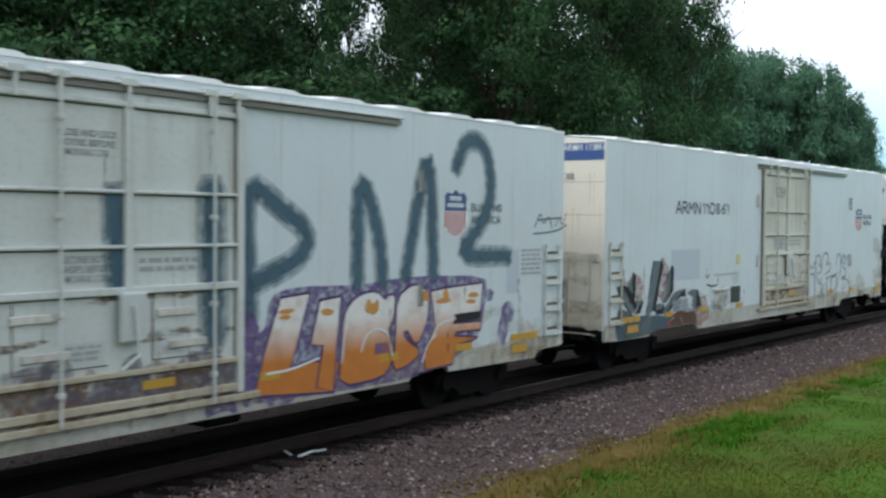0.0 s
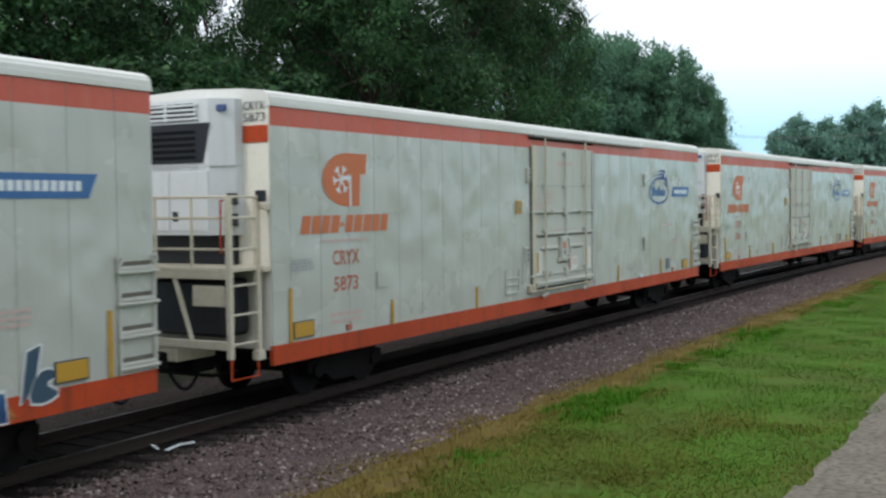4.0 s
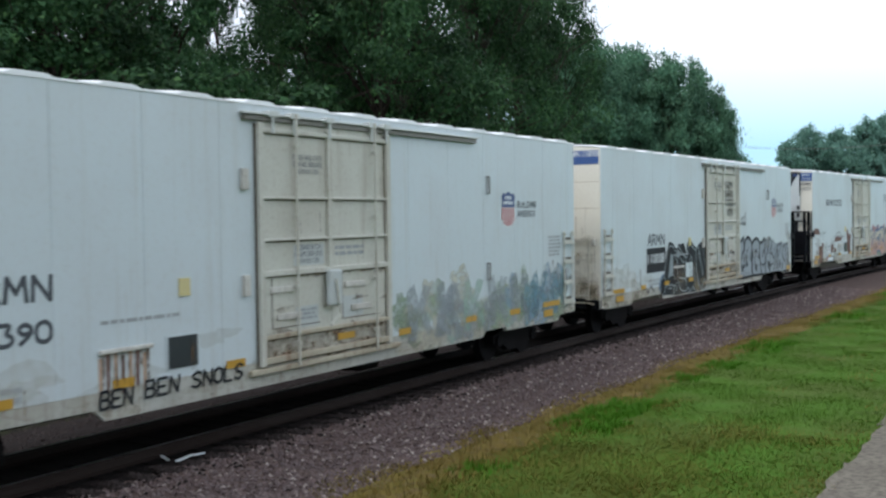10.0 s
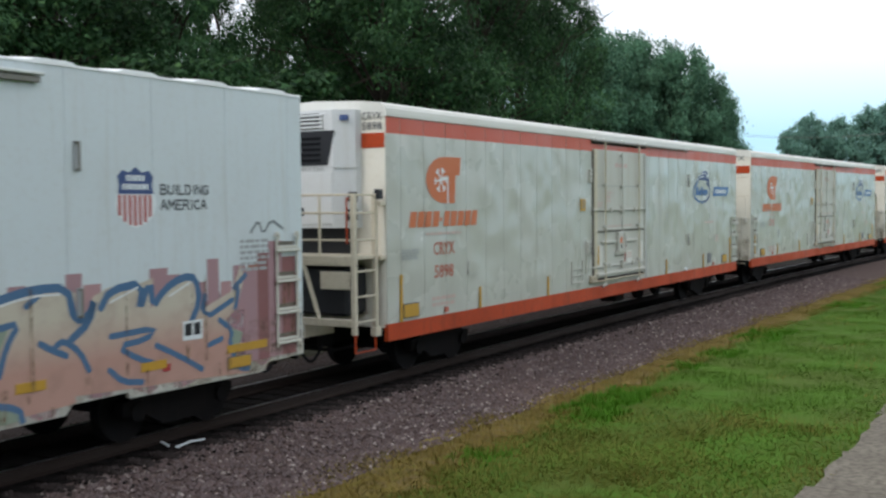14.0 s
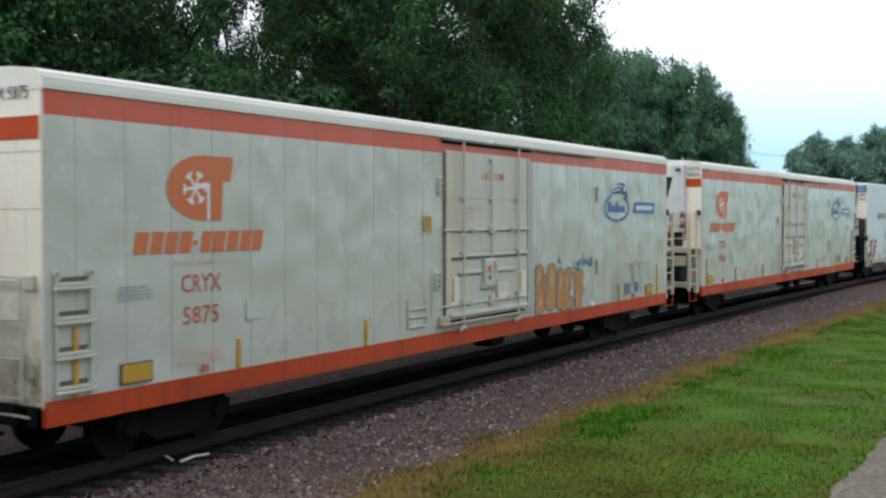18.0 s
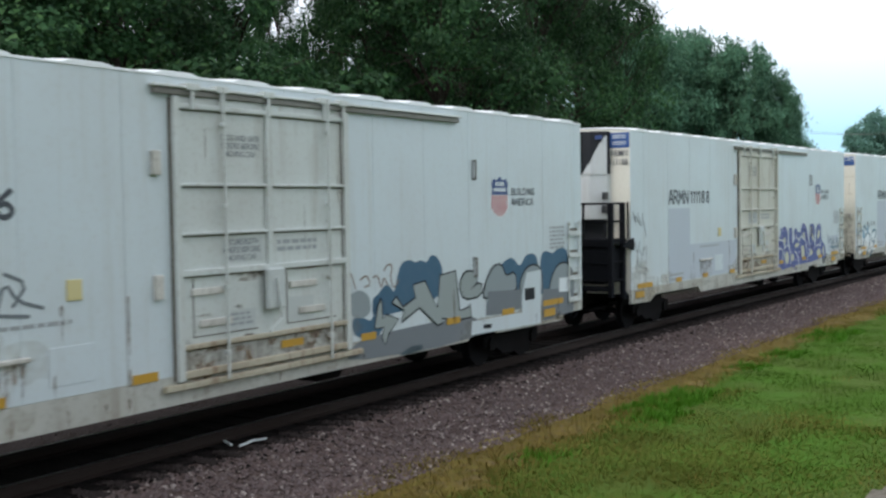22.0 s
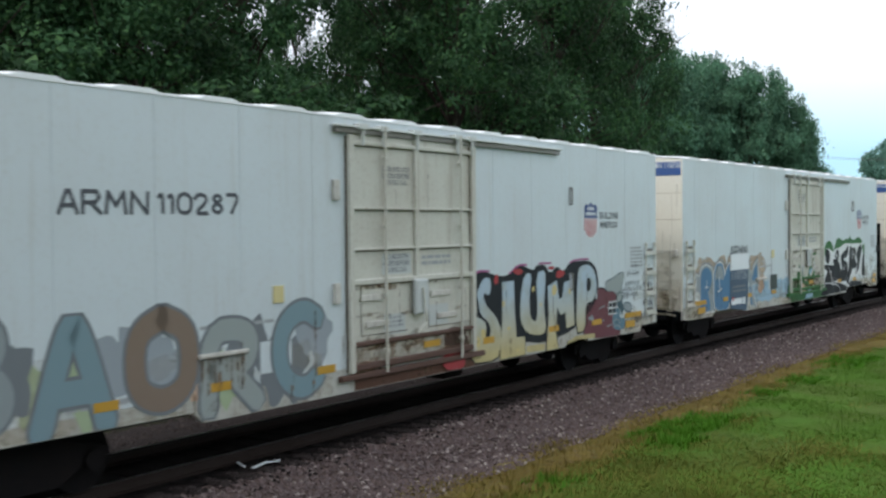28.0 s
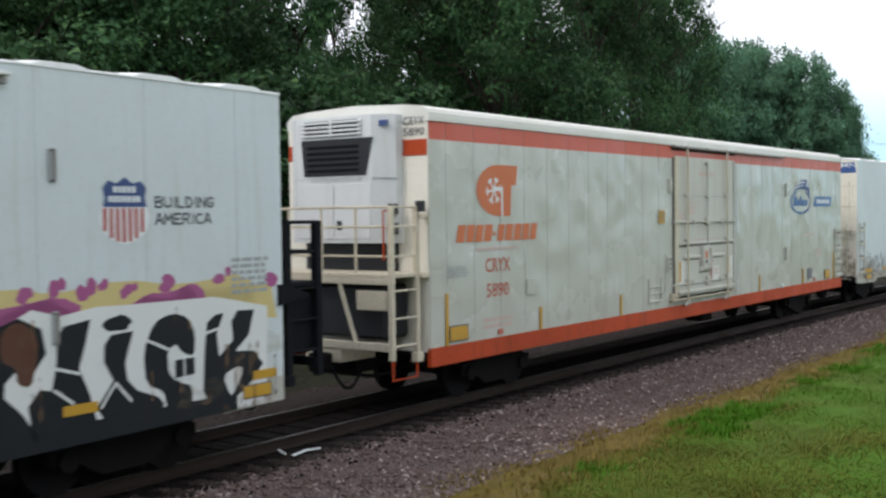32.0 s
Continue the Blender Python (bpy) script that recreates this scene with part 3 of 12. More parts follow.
# Mid and far leaf colours carry distance haze: paler and bluer with range.
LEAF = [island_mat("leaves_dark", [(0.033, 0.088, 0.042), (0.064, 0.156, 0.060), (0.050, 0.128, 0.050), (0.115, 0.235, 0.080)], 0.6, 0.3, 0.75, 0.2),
        island_mat("leaves_mid_hazed", [(0.09108, 0.2175, 0.1417), (0.1417, 0.2935, 0.1771), (0.1164, 0.253, 0.1599), (0.1822, 0.3441, 0.1973)], 0.6, 0.3, 0.55, 0.16),
        island_mat("leaves_far_hazed", [(0.1408, 0.2816, 0.2309), (0.1746, 0.3267, 0.2591), (0.2084, 0.3661, 0.2816)], 0.6, 0.3, 0.30, 0.2)]


def tree_mesh(seed, clumps, leaves, leaf, base=0.12, droop=0.0, puff=2.0, top=0.55):
    """A tree 20 m high and 7 m from trunk to edge: trunk, limbs, and a crown of leaf clumps with gaps between them."""
    rnd = np.random.RandomState(seed)
    bm = bmesh.new()

    def taper(a, b, ra, rb, k=6):
        d = (b - a).normalized()
        u = d.cross(Vector((0.3, 1, 0.2))).normalized()
        w = d.cross(u)
        rs = [[bm.verts.new(p + (u * math.cos(i * math.tau / k) + w * math.sin(i * math.tau / k)) * r) for i in range(k)] for p, r in ((a, ra), (b, rb))]
        for i in range(k):
            bm.faces.new((rs[0][i], rs[0][(i + 1) % k], rs[1][(i + 1) % k], rs[1][i]))

    stem = [Vector((0, 0, -0.4))]
    for i in range(7):
        stem.append(Vector((rnd.uniform(-0.35, 0.35) * i / 3, rnd.uniform(-0.35, 0.35) * i / 3, 2.5 * (i + 1))))
    for i in range(7):
        taper(stem[i], stem[i + 1], 0.42 * (1 - i / 7.6), 0.42 * (1 - (i + 1) / 7.6))
    vs, fs = [], []
    per = leaves // clumps
    for c in range(clumps):
        f = base + (1 - base) * (c + rnd.rand()) / clumps
        a = rnd.uniform(0, math.tau)
        prof = max(0.12, math.sin(math.pi * min(1, (f - base) / (1 - base) * 0.80 + 0.17)) ** 0.7)
        q = 7 * prof * rnd.uniform(0.35, 0.92)
        z = 20 * f - 1.2
        centre = Vector((math.cos(a) * q, math.sin(a) * q, z))
        k = min(6, max(1, int((z - q * 0.6) / 2.5)))
        mid = (stem[k] + centre) / 2 + Vector((0, 0, 0.5 + rnd.uniform(-0.3, 0.5)))
        taper(stem[k], mid, 0.11, 0.07, 5)
        taper(mid, centre, 0.07, 0.02, 5)
        for _ in range(3):
            taper(mid, centre + Vector(rnd.normal(0, 1.0, 3)), 0.05, 0.015, 4)
        # small sprays of leaves round each limb's end, with air between them
        r = puff * rnd.uniform(0.6, 1.3)
        subs = 9
        sc = rnd.normal(0, 1, (subs, 3)) * r * np.array((0.55, 0.55, 0.34))
        sc[:, 2] -= 0.10 * (sc[:, 0] ** 2 + sc[:, 1] ** 2) / r
        size = rnd.uniform(0.20, 0.42, subs) * r
        pick = rnd.randint(0, subs, per)
        o = np.clip(rnd.normal(0, 1, (per, 3)), -2.1, 2.1) * size[pick][:, None] * np.array((1.0, 1.0, 0.55))
        nr = o * np.array((0.6, 0.6, 1.0)) / (size[pick][:, None] + 1e-6) + np.array((0, 0, 0.6)) + rnd.normal(0, 0.5, (per, 3))
        nr /= np.linalg.norm(nr, axis=1)[:, None] + 1e-9
        if droop:
            o[:, 2] -= np.abs(rnd.normal(0, droop, per))
        p = o + sc[pick] + np.array(centre)
        s = leaf * rnd.uniform(0.5, 1.4, per)
        d1 = np.cross(nr, rnd.normal(0, 1, (per, 3)))
        d1 /= np.linalg.norm(d1, axis=1)[:, None] + 1e-9
        d2 = np.cross(nr, d1)
        tri = np.stack([p - d1 * s[:, None], p + d1 * s[:, None] * 0.7 + d2 * s[:, None] * 0.65, p + d1 * s[:, None] * 0.7 - d2 * s[:, None] * 0.65], 1).reshape(-1, 3)
        b0 = len(vs)
        vs += tri.tolist()
        fs += [(b0 + 3 * i, b0 + 3 * i + 1, b0 + 3 * i + 2) for i in range(per)]
    trunk = bpy.data.meshes.new("trunk")
    bm.to_mesh(trunk)
    bm.free()
    trunk.materials.append(BARK)
    crown = bpy.data.meshes.new("crown")
    crown.from_pydata(vs, [], fs)
    return trunk, crown


TREE_KINDS = [tree_mesh(31, 64, 62000, 0.115, puff=1.9), tree_mesh(32, 70, 62000, 0.115, base=0.08, puff=1.8), tree_mesh(33, 66, 52000, 0.12, droop=0.5, puff=1.5),
              tree_mesh(34, 44, 30000, 0.21, base=0.05, puff=2.2), tree_mesh(35, 40, 14000, 0.36, base=0.03, puff=2.4), tree_mesh(36, 40, 11000, 0.36, base=0.0, puff=2.4)]
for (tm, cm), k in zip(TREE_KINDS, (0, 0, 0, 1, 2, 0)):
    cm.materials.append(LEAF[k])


def tree(kind, az, dist, high, wide, turn, label, name="tree"):
    """A tree in the direction az (degrees from +y towards +x), so high, and so wide from trunk to edge."""
    t = tagged(new(name), label, name, group="trees behind the track" if name == "tree" else "shrubs behind the track")
    t.matrix_basis = pose(math.sin(radians(az)) * dist, math.cos(radians(az)) * dist, -0.7, 0, 0, turn)
    for nm, me in (("trunk", TREE_KINDS[kind][0]), ("crown", TREE_KINDS[kind][1])):
        ob = new(nm, me)
        ob.parent = t
        ob.scale = (wide / 7, wide / 7, high / 20)
    return t


rnd = random.Random(4)
BIG = "tall broad-leaved tree, dense dark green, behind the train"
for az, dist, kind, high, wide in ((32, 44, 0, 21, 8), (37, 50, 1, 22, 8), (42.5, 46, 0, 21, 7.5), (47.6, 52, 1, 23, 5.2), (55.8, 60, 1, 25, 6.0), (58.4, 54, 0, 23, 6.5),
                                   (59.4, 66, 1, 26, 5.8), (63.2, 74, 0, 27, 6.5), (65.4, 84, 2, 29, 6.0), (67.2, 92, 2, 29, 4.6), (36, 66, 0, 24, 9), (44, 74, 1, 26, 9), (53.4, 84, 2, 23, 4.5), (50.2, 92, 2, 24, 4.0), (57, 96, 1, 28, 6), (64, 100, 0, 29, 7)):
    tree(kind, az, dist, high, wide, rnd.uniform(0, 360), BIG)
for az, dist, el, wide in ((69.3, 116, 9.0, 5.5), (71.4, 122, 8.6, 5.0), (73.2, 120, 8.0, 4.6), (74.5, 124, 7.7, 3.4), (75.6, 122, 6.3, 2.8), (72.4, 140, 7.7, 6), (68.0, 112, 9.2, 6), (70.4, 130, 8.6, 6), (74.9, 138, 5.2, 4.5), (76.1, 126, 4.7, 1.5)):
    tree(3, az, dist, dist * math.tan(radians(el)) + 4.0, wide, rnd.uniform(0, 360), "full round tree in the tree line, green paled for haze")
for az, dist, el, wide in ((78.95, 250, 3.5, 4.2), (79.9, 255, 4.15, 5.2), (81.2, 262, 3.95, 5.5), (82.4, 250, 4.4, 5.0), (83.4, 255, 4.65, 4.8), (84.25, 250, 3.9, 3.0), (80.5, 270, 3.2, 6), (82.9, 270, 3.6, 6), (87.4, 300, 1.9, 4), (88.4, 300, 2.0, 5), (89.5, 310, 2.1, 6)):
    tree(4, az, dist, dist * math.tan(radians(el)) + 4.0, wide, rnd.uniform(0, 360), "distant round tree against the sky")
# added trees behind the path, out of view, to shade the nearest cars
for az, dist, high, wide in ((-163, 13.6, 13, 5.5), (165, 15.5, 14, 6.0), (141, 19.0, 13, 5.5), (-135, 18.0, 13, 5.0)):
    tree(3, az, dist, high, wide, rnd.uniform(0, 360), "round tree added out of view to shade the cars")
for i in range(30):
    az = 31 + 1.5 * i
    tree(5, az, (25 + rnd.uniform(0, 7)) / max(0.24, math.cos(radians(az))), rnd.uniform(5.5, 9.5), rnd.uniform(3.2, 4.6), rnd.uniform(0, 360), "dense green shrub under the trees", "shrub")

# ---- a house behind the trees, the pole and its wires ----
BRICK = paint("pale_siding", (0.40, 0.36, 0.31), (0.25, 0.2, 0.16), 0.4, 0.7)
ROOF_RED = paint("red_brown_shingle", (0.20, 0.085, 0.06), (0.12, 0.07, 0.06), 0.5, 0.85)
house = tagged(new("house"), "small house with pale walls and red-brown roof", "house")
house.matrix_basis = pose(math.sin(radians(37.4)) * 54, math.cos(radians(37.4)) * 54, -0.7, 0, 0, -20)
part("wall", prism([(-4.5, 0), (-4.5, 2.9), (0, 5.0), (4.5, 2.9), (4.5, 0)], "y", 0, 9), BRICK, house)
for sg in (-1, 1):
    part("roof", prism([(0, 5.22), (0, 5.05), (sg * 5.0, 2.72), (sg * 5.0, 2.90)], "y", -0.4, 9.4), ROOF_RED, house)
for x in (-2.6, 1.4):
    w = part("window", box(x, x + 1.2, -0.06, 0.0, 1.0, 2.3), PALE, house)
    part("pane", box(x + 0.1, x + 1.1, -0.075, -0.061, 1.1, 2.2), GLASS_DARK, w)
POLE_M = ground_mat("pole_timber", (0.13, 0.105, 0.085), (0.19, 0.16, 0.13), (0.08, 0.065, 0.055), 1.5, 14.0, bump=0.4, dist=0.01)
tops = []
for az, dist, zt in ((85.27, 145, 12.1), (72.5, 150, 13.9)):
    x, y = math.sin(radians(az)) * dist, math.cos(radians(az)) * dist
    pole = tagged(new("utility_pole"), "wooden utility pole with a crossarm", "pole", group="utility poles")
    pole.matrix_basis = pose(x, y, -0.7, 0, 0, -12)
    bm = bmesh.new()
    add_cyl(bm, (0, 0), "z", 0.16, 0, zt + 0.7, 10)
    part("shaft", bm, POLE_M, pole)
    part("crossarm", box(-0.08, 0.08, -1.2, 1.2, zt - 0.1, zt + 0.05), POLE_M, pole)
    for dy in (-1.0, 0.0, 1.0):
        bm = bmesh.new()
        add_cyl(bm, (0, dy), "z", 0.06, zt + 0.05, zt + 0.25, 8)
        part("insulator", bm, STEEL, pole)
    bm = bmesh.new()
    add_cyl(bm, (0.35, 0), "z", 0.22, zt - 2.4, zt - 1.4, 12)
    part("transformer", bm, SILL_A, pole)
    tops.append([pole.matrix_basis @ Vector((0, dy, zt + 0.25)) for dy in (-1.0, 1.0)])
for a, b in zip(*tops):
    pts = [a.lerp(b, k / 14) - Vector((0, 0, 1.5 * 4 * (k / 14) * (1 - k / 14))) for k in range(15)]
    bm = bmesh.new()
    prev = None
    for p in pts:
        row = [bm.verts.new(p + Vector((dx * 0.016, 0, dz * 0.016))) for dx, dz in ((1, 0), (0, 1), (-1, 0), (0, -1))]
        for j in range(4 if prev else 0):
            bm.faces.new((prev[j], prev[(j + 1) % 4], row[(j + 1) % 4], row[j]))
        prev = row
    wire = link_bm("overhead_wire", bm, TRACK_GREY)
    tagged(wire, "thin grey overhead wire between the poles", "wire", group="overhead wires")


# ---- the refrigerator cars ----
W = 1.58            # half the width
L_A, L_C = 20.12, 22.74


def side_plate(x0, x1, z0, z1, y=-W, bulge=0.0, nx=1, nz=1, stripe=None, thick=0.03):
    """A plate on the near side, a little pillowed between its joints."""
    bm = bmesh.new()
    zs = [z0 + (z1 - z0) * j / nz for j in range(nz + 1)]
    if stripe:
        zs = sorted(set([z for z in zs if abs(z - stripe) > 0.12] + [stripe]))
    rows = []
    for z in zs:
        row = []
        for i in range(nx + 1):
            f = i / nx
            top = min(1.0, (z - z0) / 0.25, (z1 - z) / 0.25)
            row.append(bm.verts.new((x0 + (x1 - x0) * f, y - thick - bulge * (math.sin(math.pi * f) ** 0.7) * max(0, top), z)))
        rows.append(row)
    for a, b, z in zip(rows, rows[1:], zs):
        for i in range(nx):
            q = bm.faces.new((a[i], a[i + 1], b[i + 1], b[i]))
            q.material_index = 1 if stripe and z >= stripe - 1e-4 else 0
            q.smooth = bulge > 0
    rim = rows[0] + [r[-1] for r in rows[1:-1]] + rows[-1][::-1] + [r[0] for r in rows[-2:0:-1]]
    rim = [bm.verts.new(v.co) for v in rim]
    back = [bm.verts.new((v.co.x, y, v.co.z)) for v in rim]
    for i in range(len(rim)):
        j = (i + 1) % len(rim)
        bm.faces.new((rim[j], rim[i], back[i], back[j]))
    return bm


def truck(car, x, name="truck"):
    """Two wheelsets in a cast frame."""
    t = new(name)
    t.parent = car
    t.location = (x, 0, 0)
    for sy in (-1, 1):
        y0 = sy * 1.00
        pts = [(-1.15, 0.42), (-1.15, 0.60), (-0.80, 0.66), (-0.35, 0.78), (0.35, 0.78), (0.80, 0.66), (1.15, 0.60), (1.15, 0.42), (0.72, 0.40), (0.38, 0.20), (-0.38, 0.20), (-0.72, 0.40)]
        part("side_frame", prism(pts, "y", y0 - 0.09, y0 + 0.09), STEEL, t)
        bm = bmesh.new()
        for k in (-0.14, 0.0, 0.14):
            add_cyl(bm, (k, y0), "z", 0.06, 0.30, 0.64, 8)
        part("spring_set", bm, STEEL, t)
    for x0 in (-0.89, 0.89):
        bm = bmesh.new()
        for sy in (-1, 1):
            add_cyl(bm, (x0, 0.457), "y", 0.457, sy * 0.78 - 0.06, sy * 0.78 + 0.06, 24)
            add_cyl(bm, (x0, 0.457), "y", 0.485, sy * 0.695 - 0.015, sy * 0.695 + 0.015, 24)
            add_cyl(bm, (x0, 0.457), "y", 0.14, sy * 1.10 - 0.04, sy * 1.10 + 0.04, 10)
        add_cyl(bm, (x0, 0.457), "y", 0.085, -1.1, 1.1, 8)
        part("wheelset", bm, STEEL, t)
    part("bolster", box(-0.2, 0.2, -0.95, 0.95, 0.5, 0.8, bevel=0.02), STEEL, t)
    return t


def coupler(car, x, d):
    bm = box(min(x, x + d * 0.95), max(x, x + d * 0.95), -0.14, 0.14, 0.78, 1.0, bevel=0.02)
    add_box(bm, *sorted((x + d * 0.80, x + d * 1.12)), -0.20, 0.16, 0.74, 1.06, bevel=0.03)
    part("coupler", bm, STEEL, car)
    part("draft_gear", box(*sorted((x - d * 0.1, x + d * 0.42)), -0.36, 0.36, 0.66, 1.10, bevel=0.05), STEEL, car)
    part("brake_rigging", bars(0.035, [(x + d * 0.10, -0.95, 0.70), (x + d * 0.30, -0.60, 0.62), (x + d * 0.30, 0.60, 0.62), (x + d * 0.10, 0.95, 0.70)]), STEEL, car)
    pts = []
    for i in range(9):
        f = i / 8
        pts.append((x + d * (0.2 + 0.85 * f), -0.32, 0.85 - 0.42 * math.sin(math.pi * f)))
    part("air_hose", bars(0.028, pts), BLACK, car)


def ladder_on_side(car, x0, x1, z0, z1, mat, treads):
    """Two flat uprights hooked over at the top, with broad folded treads."""
    lad = new("ladder")
    lad.parent = car
    y = -W - 0.022
    for x in (x0, x1):
        slab_box("upright", lad, mat, x - 0.022, x + 0.022, y - 0.050, y - 0.024, z0, z1, 0.006)
        bm = bmesh.new()
        ring = [(x + 0.045 * math.cos(a), y - 0.04, z1 + 0.02 + 0.06 * math.sin(a)) for a in np.linspace(math.pi, -0.9, 8)]
        for p, q in zip(ring, ring[1:]):
            add_bar(bm, p, q, 0.022, 6)
        part("hook", bm, mat, lad)
    for z in treads:
        bm = box(x0 - 0.05, x1 + 0.05, y - 0.085, y - 0.045, z - 0.022, z + 0.022, bevel=0.008)
        add_box(bm, x0 + 0.02, x1 - 0.02, y - 0.05, y - 0.012, z + 0.03, z + 0.075, bevel=0.006)
        part("tread", bm, mat, lad)
        # Flat dark patch above the tread stands for the shade in its slot.
        slab_box("tread_slot_shade", lad, DOOR_SEAM_SHADE, x0 + 0.03, x1 - 0.03, y - 0.006, y + 0.004, z + 0.080, z + 0.140, 0)
    return lad


def ladder_on_end(car, x, d, y0, y1, z0, z1, mat, rungs=4):
    xe = x + d * 0.09
    lad = part("end_ladder", bars(0.022, [(xe, y0, z0), (xe, y0, z1), (x, y0, z1 + 0.05)], [(xe, y1, z0), (xe, y1, z1), (x, y1, z1 + 0.05)]), mat, car)
    for i in range(rungs):
        z = z0 + 0.04 + (z1 - z0 - 0.08) * i / (rungs - 1)
        part("rung", bars(0.018, [(xe, y0, z), (xe, y1, z)]), mat, lad)


def slab_box(name, car, mat, x0, x1, y0, y1, z0, z1, bevel=0.01, label=""):
    return part(name, box(min(x0, x1), max(x0, x1), y0, y1, z0, z1, bevel=bevel), mat, car, label)


def cooling_unit(car, x, d, dark_top):
    """The cooling machine on the end wall: casing with a slatted grille, sloped flank, lower doors."""
    f = x + d * 0.42
    unit = new("cooling_unit")
    unit.parent = car
    pts = [(f, -0.72), (f, 1.00), (x + d * 0.30, 1.20), (x - d * 0.02, 1.20), (x - d * 0.02, -1.06), (x + d * 0.16, -1.04)]
    part("casing", prism(pts, "z", 2.88, 3.98), UNIT_W, unit)
    part("upper_casing", prism([(p[0], p[1]) for p in pts], "z", 3.985, 5.04), BLACK_SOFT if dark_top else UNIT_W, unit)
    # white flank that rises beside the grille
    def on_flank(q, z, out):
        return (f - d * 0.26 * q + d * 0.78 * out, -0.72 - 0.32 * q - 0.63 * out, z)
    bm = bmesh.new()
    shape = [(0, 3.978), (1, 3.978), (1, 4.94), (0.8, 4.88), (0.5, 4.70), (0.22, 4.50), (0, 4.30)]
    va, vb = [bm.verts.new(on_flank(q, z, 0.022)) for q, z in shape], [bm.verts.new(on_flank(q, z, 0.0)) for q, z in shape]
    bm.faces.new(va)
    bm.faces.new(vb[::-1])
    for i in range(7):
        bm.faces.new((va[i], vb[i], vb[(i + 1) % 7], va[(i + 1) % 7]))
    bmesh.ops.recalc_face_normals(bm, faces=bm.faces)
    part("flank", bm, UNIT_W, unit)
    if dark_top:
        part("flank_front", prism([(-0.735, 3.978), (-0.50, 3.978), (-0.56, 4.08), (-0.66, 4.22), (-0.735, 4.30)], "x", *sorted((f, f + d * 0.022))), UNIT_W, unit)
    xo = f + d * 0.015
    if dark_top:
        for i in range(9):
            z = 4.05 + i * 0.105
            slab_box("slat", unit, BLACK, f, f + d * 0.035, -0.50, 0.88, z, z + 0.06, 0.008)
    else:
        part("dark_panel", prism([(-0.76, 4.66), (0.86, 4.66), (0.80, 4.03), (-0.60, 4.03)], "x", min(f, xo), max(f, xo)), BLACK_SOFT, unit, "dark slatted lower grille")
        for i in range(5):
            z = 4.10 + i * 0.10
            slab_box("slat", unit, BLACK, f, f + d * 0.03, -0.45, 0.72, z, z + 0.05, 0.006)
        part("grille_recess", box(*sorted((f, f + d * 0.008)), -0.42, 0.78, 4.70, 4.98), BLACK_SOFT, unit)
        for i in range(4):
            z = 4.71 + i * 0.072
            slab_box("slat", unit, UNIT_W, f, f + d * 0.04, -0.52, 0.86, z, z + 0.038, 0.006)
        slab_box("slat_post", unit, UNIT_W, f, f + d * 0.045, 0.14, 0.19, 4.70, 4.98)
    slab_box("badge", unit, BLUE_N, f - d * 0.12, f - d * 0.10 + d * 0.02, -1.0, -0.80, 4.84, 4.94, 0.004)
    for y in (-0.70, 0.13):
        slab_box("casing_door", unit, UNIT_W, f, f + d * 0.015, y, y + 0.80, 2.94, 3.90, 0.01)
    slab_box("vent_box", unit, GLASS_DARK, f, f + d * 0.02, -0.06, 0.06, 3.10, 3.26, 0.004)
    slab_box("control_box", unit, GLASS_DARK, x + d * 0.16, x + d * 0.36, -1.08, -0.98, 3.02, 3.22, 0.004)
    slab_box("control_box", unit, GLASS_DARK, x + d * 0.16, x + d * 0.36, -1.08, -1.0, 3.36, 3.54, 0.004)
    slab_box("under_recess", unit, BLACK_SOFT, x, x + d * 0.10, -0.95, 1.1, 2.32, 2.87)


